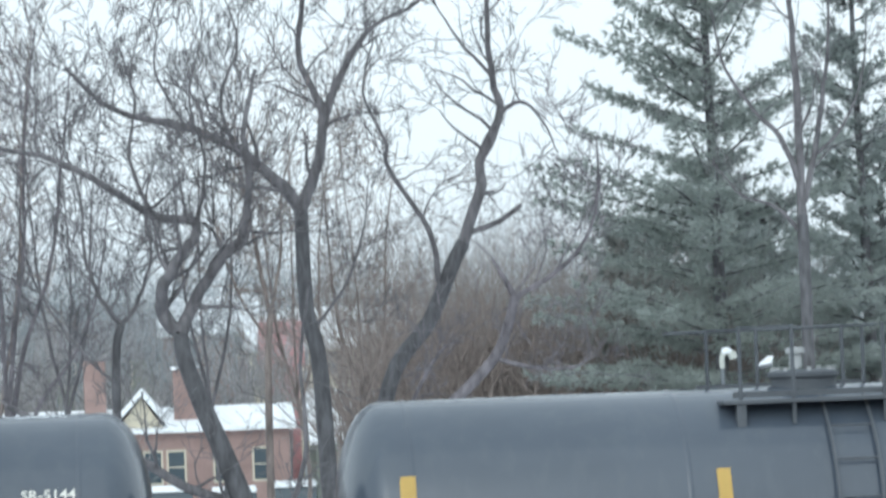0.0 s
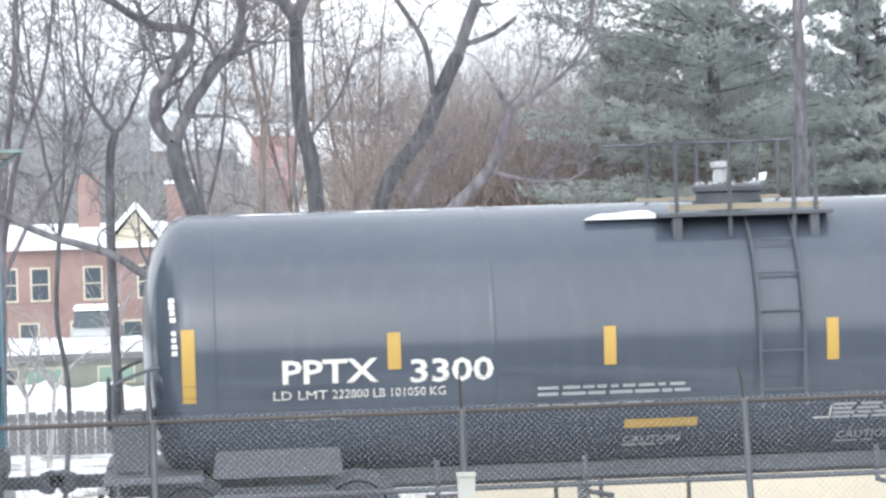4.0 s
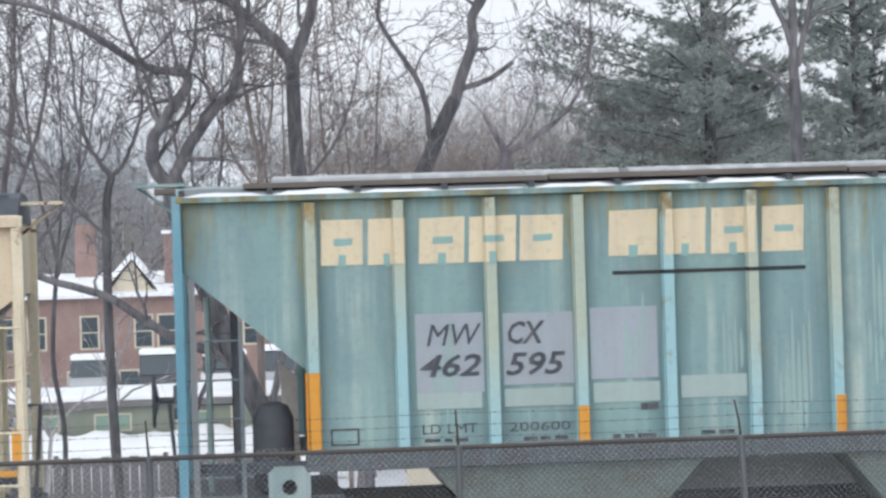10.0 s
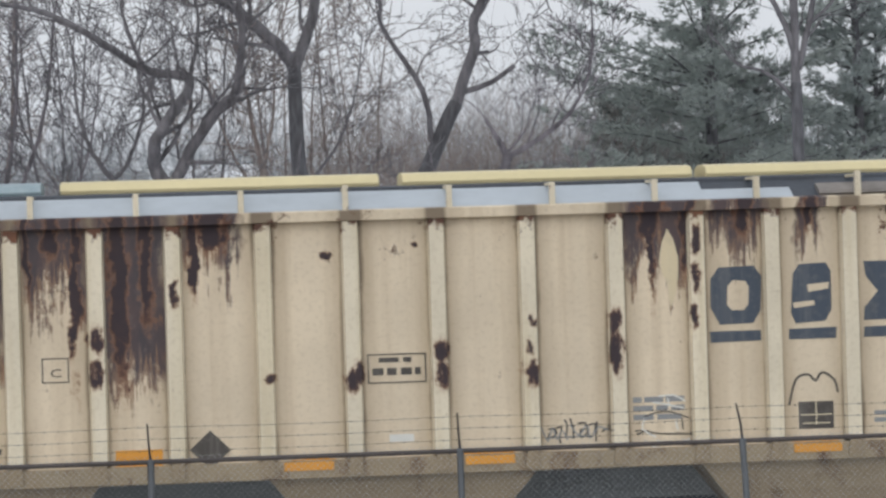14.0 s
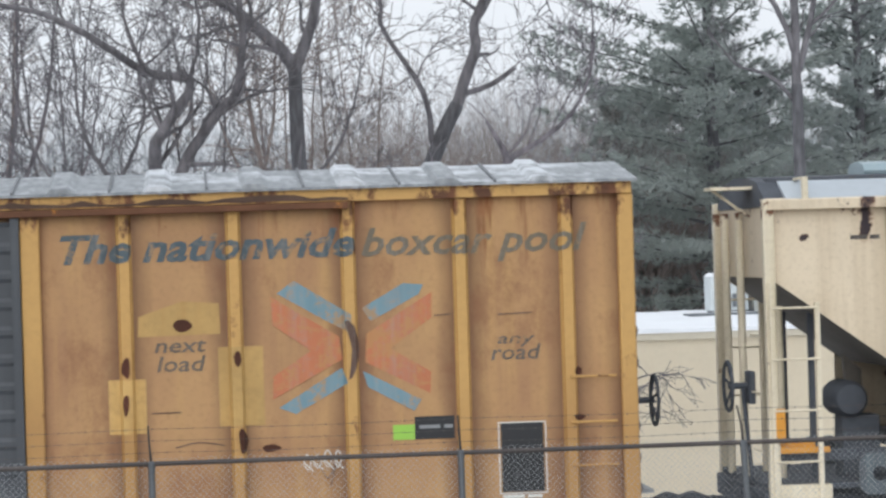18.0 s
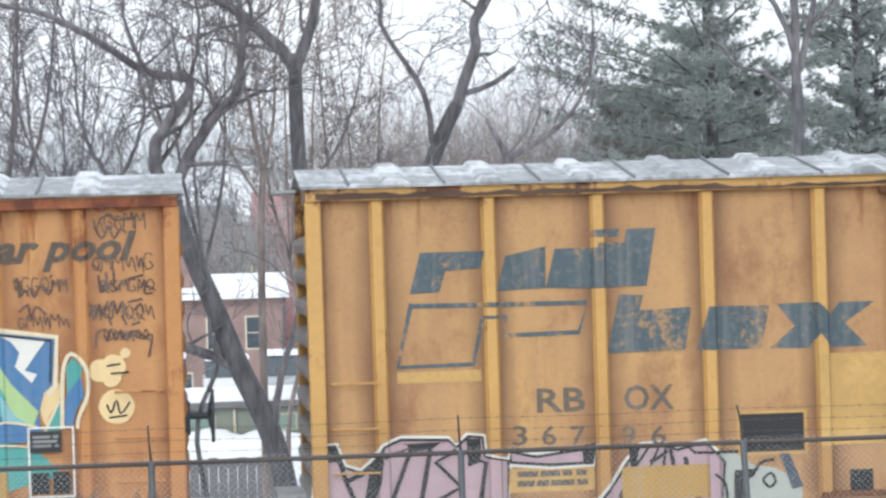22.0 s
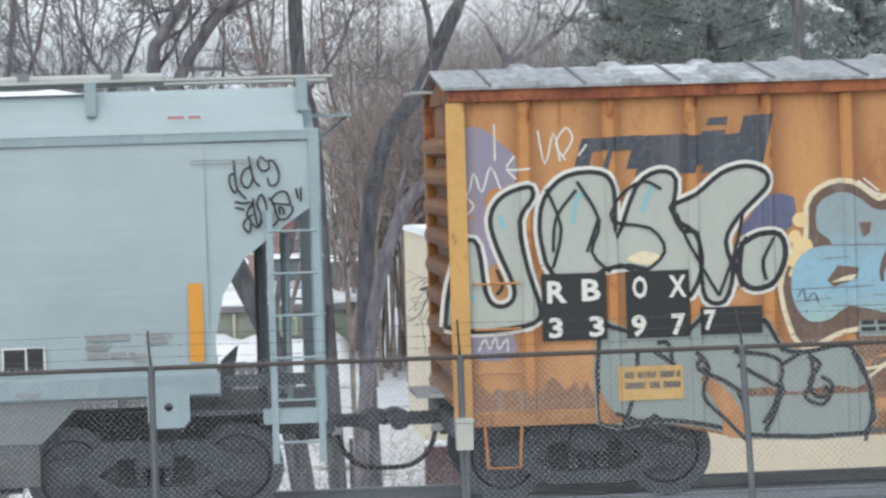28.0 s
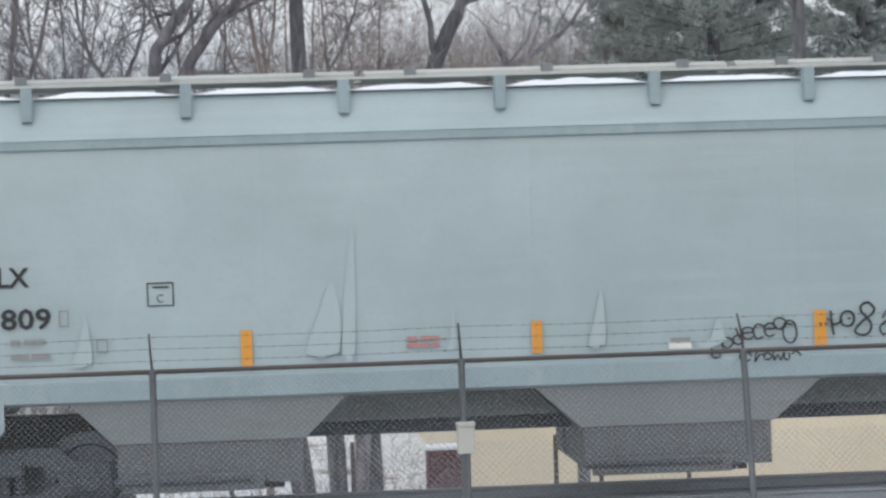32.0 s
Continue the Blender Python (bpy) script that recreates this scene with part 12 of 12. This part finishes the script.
SB.paint("spray_blot", filled([(7.37, 2.51), (7.31, 2.42), (7.21, 2.42), (7.16, 2.51), (7.21, 2.6), (7.32, 2.6)], 3), CREAMSPRAY, 3)
SB.paint("spray_blot", filled([(7.5, 2.2), (7.4, 2.04), (7.21, 2.05), (7.12, 2.21), (7.22, 2.37), (7.41, 2.36)], 3), CREAMSPRAY, 3)
SB.paint("spray_tag", [ribbon([(7.21, 2.23), (7.25, 2.14), (7.31, 2.27), (7.35, 2.13), (7.45, 2.25)], 0.02, 3),
    ribbon([(7.23, 2.09), (7.42, 2.11)], 0.02, 3),
    ribbon([(7.22, 2.63), (7.36, 2.65)], 0.02, 3),
    ribbon([(7.26, 2.55), (7.45, 2.56)], 0.02, 3)], BLACK, 4)
SB.paint("spray_tag", [ribbon([(7.13, 4.09), (7.21, 3.96), (7.28, 4.09), (7.33, 3.96), (7.4, 4.05), (7.47, 4.01)], 0.024, 3),
    ribbon([(7.19, 4.16), (7.28, 4.2), (7.37, 4.15), (7.56, 4.17)], 0.024, 3),
    ribbon([(7.16, 3.58), (7.18, 3.4), (7.24, 3.52)], 0.024, 3),
    ribbon([(7.24, 3.61), (7.25, 3.42)], 0.024, 3),
    ribbon([(7.32, 3.63), (7.32, 3.48)], 0.024, 3),
    ribbon([(7.17, 3.46), (7.29, 3.49), (7.35, 3.42), (7.41, 3.51), (7.63, 3.57)], 0.024, 3),
    ribbon([(7.59, 3.43), (7.66, 3.5), (7.63, 3.38), (7.72, 3.38)], 0.024, 3),
    ribbon([(7.07, 3.29), (7.1, 3.12), (7.16, 3.28), (7.19, 3.15), (7.25, 3.31)], 0.024, 3),
    ribbon([(7.25, 3.21), (7.31, 3.31), (7.34, 3.17), (7.4, 3.3), (7.44, 3.17)], 0.024, 3),
    ribbon([(7.46, 3.29), (7.61, 3.32)], 0.024, 3),
    ribbon([(7.39, 3.15), (7.44, 3.05)], 0.024, 3),
    ribbon([(7.05, 3.16), (7.12, 3.27)], 0.024, 3),
    ribbon([(7.52, 3.2), (7.59, 3.27), (7.62, 3.17)], 0.024, 3),
    ribbon([(7.25, 3.16), (7.28, 3.05)], 0.024, 3),
    ribbon([(7.11, 2.82), (7.13, 2.98), (7.22, 3.01)], 0.024, 3),
    ribbon([(7.23, 2.88), (7.27, 3), (7.33, 2.9), (7.36, 2.98), (7.42, 2.9), (7.49, 2.99), (7.61, 2.93)], 0.024, 3),
    ribbon([(7.49, 3.05), (7.58, 3.08)], 0.024, 3),
    ribbon([(7.6, 2.9), (7.7, 2.94), (7.66, 2.71)], 0.024, 3),
    ribbon([(6.34, 3.55), (6.34, 3.37), (6.4, 3.45), (6.43, 3.38)], 0.024, 3),
    ribbon([(6.46, 3.47), (6.49, 3.37), (6.56, 3.5)], 0.024, 3),
    ribbon([(6.58, 3.51), (6.64, 3.39), (6.7, 3.53)], 0.024, 3),
    ribbon([(6.33, 3.22), (6.42, 3.29), (6.45, 3.16), (6.51, 3.27), (6.61, 3.18)], 0.024, 3),
    ribbon([(6.43, 3.3), (6.37, 3.26)], 0.024, 3),
    ribbon([(6.3, 3.53), (6.32, 3.58)], 0.024, 3),
    ribbon([(6.66, 3.56), (6.68, 3.6)], 0.024, 3)], DARKINK, 3, "dark spray tags")
SB.paint("label_panel", rect(6.4, 6.73, 1.75, 1.97), BLACK, 8)
SB.paint("label_frame", ringrect(6.38, 6.86, 1.28, 2.02, 0.02), WHITE, 8)
SB.paint("label_panel", rect(6.41, 6.59, 1.32, 1.54), BLACK, 9)
SB.paint("label_panel", rect(6.63, 6.81, 1.32, 1.55), BLACK, 9)
SB.paint("label_writing", bars(6.43, 6.7, 1.79, 1.93, 3, 519), GREYINK, 9)
SB.paint("plate", rect(5.33, 6.16, 1.02, 1.56), PLATEDULL, 2)
SB.paint("plate_writing", bars(5.43, 5.74, 1.25, 1.48, 1, 521), GREYINK2, 3)
SB.paint("number_board", rect(-7.06, -6.37, 1.73, 2.44), BLACK, 6, "black board with white characters")
SB.paint("number_board", rect(-6.16, -5.48, 1.73, 2.44), BLACK, 6, "black board with white characters")
SB.paint("number_board", rect(-5.37, -4.7, 1.74, 2.03), BLACK, 6)
SB.paint("lettering", letters("R", -7, 2.14, 0.23, 0.21, 0, 0.03), WHITE, 7)
SB.paint("lettering", letters("B", -6.63, 2.15, 0.23, 0.2, 0, 0.03), WHITE, 7)
SB.paint("lettering", letters("O", -6.09, 2.16, 0.23, 0.16, 0, 0.03), WHITE, 7)
SB.paint("lettering", letters("X", -5.7, 2.16, 0.23, 0.19, 0, 0.03), WHITE, 7)
SB.paint("lettering", letters("3", -6.99, 1.77, 0.21, 0.15, 0, 0.03), WHITE, 7)
SB.paint("lettering", letters("3", -6.56, 1.77, 0.21, 0.16, 0, 0.03), WHITE, 7)
SB.paint("lettering", letters("9", -6.11, 1.76, 0.22, 0.16, 0, 0.03), WHITE, 7)
SB.paint("lettering", letters("7", -5.68, 1.76, 0.22, 0.15, 0, 0.03), WHITE, 7)
SB.paint("lettering", letters("7", -5.33, 1.8, 0.21, 0.13, 0, 0.03), WHITE, 7)
SB.paint("plate", rect(-6.27, -5.57, 1.07, 1.43), PLATE, 6)
SB.paint("plate_writing", bars(-6.2, -5.6, 1.15, 1.37, 2, 535), GREYINK2, 7)
SB.paint("spray_cloud", filled([(-7.88, 1.8), (-7.55, 1.85), (-7.37, 1.81), (-7.36, 1.57), (-7.68, 1.54), (-7.89, 1.62)], 2), VIOLET, 1)
SB.paint("spray_tag", [ribbon([(-7.74, 1.65), (-7.67, 1.78), (-7.63, 1.66), (-7.56, 1.79), (-7.53, 1.66), (-7.44, 1.77), (-7.43, 1.64)], 0.018, 3)], WHITE, 2)
SB.paint("sticker", rect(-0.14, 0.33, 0.59, 0.7), GREYINK, 2)
SB.paint("rust_stain", filled([(4.8, 4.36), (4.86, 4.35), (4.93, 4.33), (5, 4.35), (5.07, 4.32), (5.14, 4.34), (5.21, 4.35), (5.28, 4.33), (5.26, 4.32), (5.24, 4.26), (5.22, 4.32), (5.18, 4.26), (5.12, 4.32), (5.11, 4.26), (5.08, 4.32), (5.02, 4.28), (5, 4.33), (4.96, 4.24), (4.92, 4.31), (4.9, 4.28), (4.87, 4.31), (4.83, 4.28), (4.8, 4.33)], 2), REDRUST, 1)
SB.paint("rust_stain", filled([(6.07, 4.37), (6.28, 4.35), (6.48, 4.36), (6.69, 4.34), (6.9, 4.32), (7.11, 4.32), (7.32, 4.32), (7.53, 4.3), (7.54, 4.29), (7.41, 4.22), (7.32, 4.29), (7.2, 4.23), (7.1, 4.29), (7, 4.25), (6.89, 4.32), (6.8, 4.23), (6.7, 4.33), (6.59, 4.27), (6.49, 4.32), (6.39, 4.24), (6.27, 4.32), (6.17, 4.29), (6.08, 4.33)], 2), REDRUST, 1)
SB.paint("rust_stain", filled([(-6.24, 4.4), (-6.15, 4.4), (-6.07, 4.41), (-5.99, 4.42), (-5.9, 4.4), (-5.82, 4.38), (-5.74, 4.4), (-5.65, 4.38), (-5.65, 4.39), (-5.7, 4.31), (-5.73, 4.36), (-5.77, 4.29), (-5.83, 4.38), (-5.86, 4.3), (-5.92, 4.36), (-5.96, 4.32), (-5.97, 4.38), (-6.05, 4.32), (-6.06, 4.36), (-6.13, 4.28), (-6.16, 4.39), (-6.21, 4.28), (-6.25, 4.4)], 2), REDRUST, 1)
SB.paint("rust_stain", filled([(-5.3, 4.43), (-5.22, 4.4), (-5.14, 4.41), (-5.05, 4.42), (-4.97, 4.39), (-4.88, 4.4), (-4.8, 4.39), (-4.72, 4.39), (-4.71, 4.36), (-4.78, 4.31), (-4.82, 4.36), (-4.83, 4.3), (-4.89, 4.39), (-4.94, 4.32), (-4.98, 4.37), (-5.01, 4.34), (-5.06, 4.39), (-5.08, 4.34), (-5.13, 4.39), (-5.17, 4.32), (-5.21, 4.41), (-5.27, 4.29), (-5.31, 4.39)], 2), REDRUST, 1)
SB.paint("rust_stain", filled([(-4.42, 4.42), (-4.34, 4.43), (-4.26, 4.41), (-4.17, 4.42), (-4.09, 4.41), (-4, 4.41), (-3.92, 4.4), (-3.84, 4.41), (-3.85, 4.35), (-3.87, 4.33), (-3.91, 4.35), (-3.98, 4.28), (-4.01, 4.39), (-4.06, 4.32), (-4.09, 4.39), (-4.12, 4.32), (-4.19, 4.37), (-4.21, 4.3), (-4.24, 4.41), (-4.3, 4.3), (-4.33, 4.39), (-4.39, 4.31), (-4.44, 4.37)], 2), REDRUST, 1)
SB.paint("rust_stain", filled([(-3.54, 4.41), (-3.46, 4.4), (-3.37, 4.41), (-3.29, 4.4), (-3.2, 4.39), (-3.12, 4.41), (-3.03, 4.38), (-2.95, 4.39), (-2.94, 4.39), (-2.98, 4.31), (-3.05, 4.36), (-3.09, 4.26), (-3.14, 4.35), (-3.16, 4.31), (-3.21, 4.39), (-3.24, 4.33), (-3.3, 4.36), (-3.33, 4.29), (-3.36, 4.37), (-3.42, 4.3), (-3.45, 4.38), (-3.48, 4.27), (-3.55, 4.39)], 2), REDRUST, 1)
SB.paint("rust_stain", filled([(-2.71, 4.43), (-2.61, 4.42), (-2.51, 4.4), (-2.41, 4.39), (-2.31, 4.39), (-2.2, 4.38), (-2.1, 4.41), (-2, 4.4), (-1.99, 4.36), (-2.04, 4.31), (-2.1, 4.38), (-2.16, 4.28), (-2.2, 4.37), (-2.26, 4.29), (-2.31, 4.35), (-2.37, 4.31), (-2.4, 4.35), (-2.46, 4.29), (-2.53, 4.39), (-2.55, 4.3), (-2.63, 4.36), (-2.68, 4.33), (-2.7, 4.4)], 2), REDRUST, 1)
SB.paint("rust_stain", filled([(-7.9, 4.36), (-7.81, 4.35), (-7.71, 4.34), (-7.62, 4.36), (-7.52, 4.36), (-7.43, 4.34), (-7.33, 4.35), (-7.24, 4.33), (-7.25, 4.3), (-7.3, 4.25), (-7.32, 4.32), (-7.38, 4.26), (-7.44, 4.33), (-7.49, 4.27), (-7.52, 4.31), (-7.56, 4.26), (-7.63, 4.3), (-7.68, 4.24), (-7.72, 4.34), (-7.76, 4.26), (-7.81, 4.34), (-7.86, 4.24), (-7.89, 4.32)], 2), REDRUST, 1)
SB.paint("rust_stain", filled([(-7.05, 4.39), (-6.95, 4.37), (-6.85, 4.39), (-6.74, 4.36), (-6.64, 4.38), (-6.54, 4.36), (-6.43, 4.35), (-6.33, 4.37), (-6.31, 4.32), (-6.39, 4.25), (-6.41, 4.35), (-6.47, 4.28), (-6.55, 4.34), (-6.59, 4.27), (-6.65, 4.34), (-6.69, 4.26), (-6.73, 4.36), (-6.79, 4.27), (-6.84, 4.33), (-6.89, 4.26), (-6.94, 4.37), (-7, 4.25), (-7.04, 4.35)], 2), REDRUST, 1)

# washed-out runs on the sheets of the teal hopper
TEALRUN = ink("washed_out_teal", "94aeac", 0.35)
q = random.Random(55)
for x, top, low in ((-0.86, 3.75, 2.5), (-0.98, 3.0, 2.3), (-1.76, 2.95, 1.75), (-2.5, 3.1, 2.35), (-3.55, 3.2, 2.4), (-0.02, 3.5, 2.9), (0.14, 2.9, 2.2), (1.2, 2.8, 2.1), (2.9, 2.95, 1.9), (3.02, 2.6, 1.75), (-1.9, 2.3, 1.7), (-5.6, 2.9, 2.0), (6.4, 3.3, 2.4)):
    strips = []
    for k in range(4):
        a, z1, z0, w = x + (k - 1.5) * 0.062, top - q.uniform(0, 0.5), low + q.uniform(-0.15, 0.3), q.uniform(0.012, 0.03)
        strips.append(filled([(a - w * 0.3, z1), (a + w * 0.3, z1 - 0.03), (a + w, 0.5 * (z0 + z1)), (a + w * 0.7, z0), (a - w * 0.5, z0 - 0.06), (a - w, 0.45 * z0 + 0.55 * z1)], 2))
    SR.paint("pale_run", strips, TEALRUN, 1)
# dark feet of the ribs on the sills of the ribbed hoppers
for car, ribs, zb in ((car_r, RIBS_R, 1.58), (car_c, RIBS_C, 1.55)):
    foot = Geo().prism([(-0.085, zb - 0.15), (0.085, zb - 0.15), (0.06, zb + 0.03), (-0.06, zb + 0.03)], -1.522, -1.502).mesh("rib_foot", SILLDARK if car is car_r else SILLSAND)
    for x in ribs:
        o = new("rib_foot", foot)
        o.parent, o.location = car, (x, 0, 0)


def scrawl(x0, x1, z, h, seed, width=0.014):
    """One line of quick pen loops that spell nothing."""
    q = random.Random(seed)
    strokes, x = [], x0
    while x < x1:
        w = q.uniform(0.5, 0.9) * h
        y = z + q.uniform(-0.08, 0.08) * h
        up = q.uniform(0.8, 1.2) * h
        kind = q.randrange(4)
        if kind == 0:
            line = [(x, y), (x + 0.1 * w, y + up), (x + 0.5 * w, y + 0.5 * up), (x + 0.8 * w, y + up), (x + 0.9 * w, y)]
        elif kind == 1:
            line = [(x + 0.8 * w, y + 0.9 * up), (x + 0.2 * w, y + up), (x, y + 0.4 * up), (x + 0.3 * w, y), (x + 0.8 * w, y + 0.2 * up), (x + 0.5 * w, y + 0.5 * up)]
        elif kind == 2:
            line = [(x, y + up), (x + 0.35 * w, y + 0.1 * up), (x + 0.6 * w, y + 0.9 * up), (x + w, y - 0.2 * up)]
        else:
            line = [(x, y + 0.5 * up), (x + 0.4 * w, y + up), (x + 0.8 * w, y + 0.5 * up), (x + 0.4 * w, y), (x, y + 0.5 * up), (x + w, y - 0.1 * up)]
        strokes.append(ribbon(line, width, 3))
        x += w * 1.05
    return strokes


SCRAWL = ink("brown_black_pen", "55443c", 0.3)
for k, (x0, x1, z, h) in enumerate(((7.12, 7.66, 4.05, 0.15), (7.10, 7.70, 3.62, 0.14), (7.16, 7.68, 3.40, 0.12), (7.10, 7.70, 3.12, 0.15), (7.2, 7.66, 2.90, 0.10), (6.28, 6.84, 3.42, 0.14), (6.32, 6.8, 3.05, 0.12))):
    SB.paint("pen_tag", scrawl(x0, x1, z, h, 300 + k), SCRAWL, 2)
SA.paint("pen_tag", scrawl(4.46, 4.80, 1.48, 0.16, 321, 0.012), WHITE, 2, "thin white spray scribble")

r = random.Random(77)
def ragged(x0, x1, z0, z1, step, rough):
    """A stain with an uneven upper edge."""
    n = max(3, int((x1 - x0) / step))
    up = [(x0 + (x1 - x0) * k / n, z1 + r.uniform(-rough, rough)) for k in range(n + 1)]
    return filled([(x0, z0)] + up + [(x1, z0)], 0)


SB.paint("grime", ragged(-1.5, 1.5, 1.07, 1.34, 0.12, 0.09), GRIMEDARK, 8, "dark oily grime along the door's foot")
SB.paint("grime", ragged(1.8, 4.9, 1.06, 1.16, 0.14, 0.06), GRIME, 3)
SB.paint("grime", ragged(-5.0, -1.8, 1.06, 1.12, 0.16, 0.05), GRIME, 3)
for k in range(14):
    x = r.uniform(-4.6, 4.4)
    SB.paint("grime", ragged(x, x + r.uniform(0.5, 1.1), 0.62, r.uniform(0.70, 0.80), 0.05, 0.05), (GRIME, GRIMEDARK)[k % 2], 1 + k % 3)
FOOTBROWN = ink("brown_splashed_grime", "85634c", 0.5, chip="a5764b")
for a, b in ((-7.8, -1.8), (1.8, 7.8)):
    SB.paint("grime", ragged(a, b, 0.995, 1.24, 0.06, 0.11), FOOTBROWN, 0, "brown grime splashed along the foot of the side")


def motions():
    """The train rolls by at an even pace, and its wheels turn."""
    for car, s in CARS:
        walk(car, [(t, pose(s + SPEED * (t - 23), TRACK, 0)) for t in (0, 8, 16, 24, 32)])
    for wheelset, wx in WHEELS:
        walk(wheelset, [(i / 5, pose(wx, 0, 0.457, 0, math.degrees(SPEED * i / 5 / 0.457), 0)) for i in range(161)])


motions()
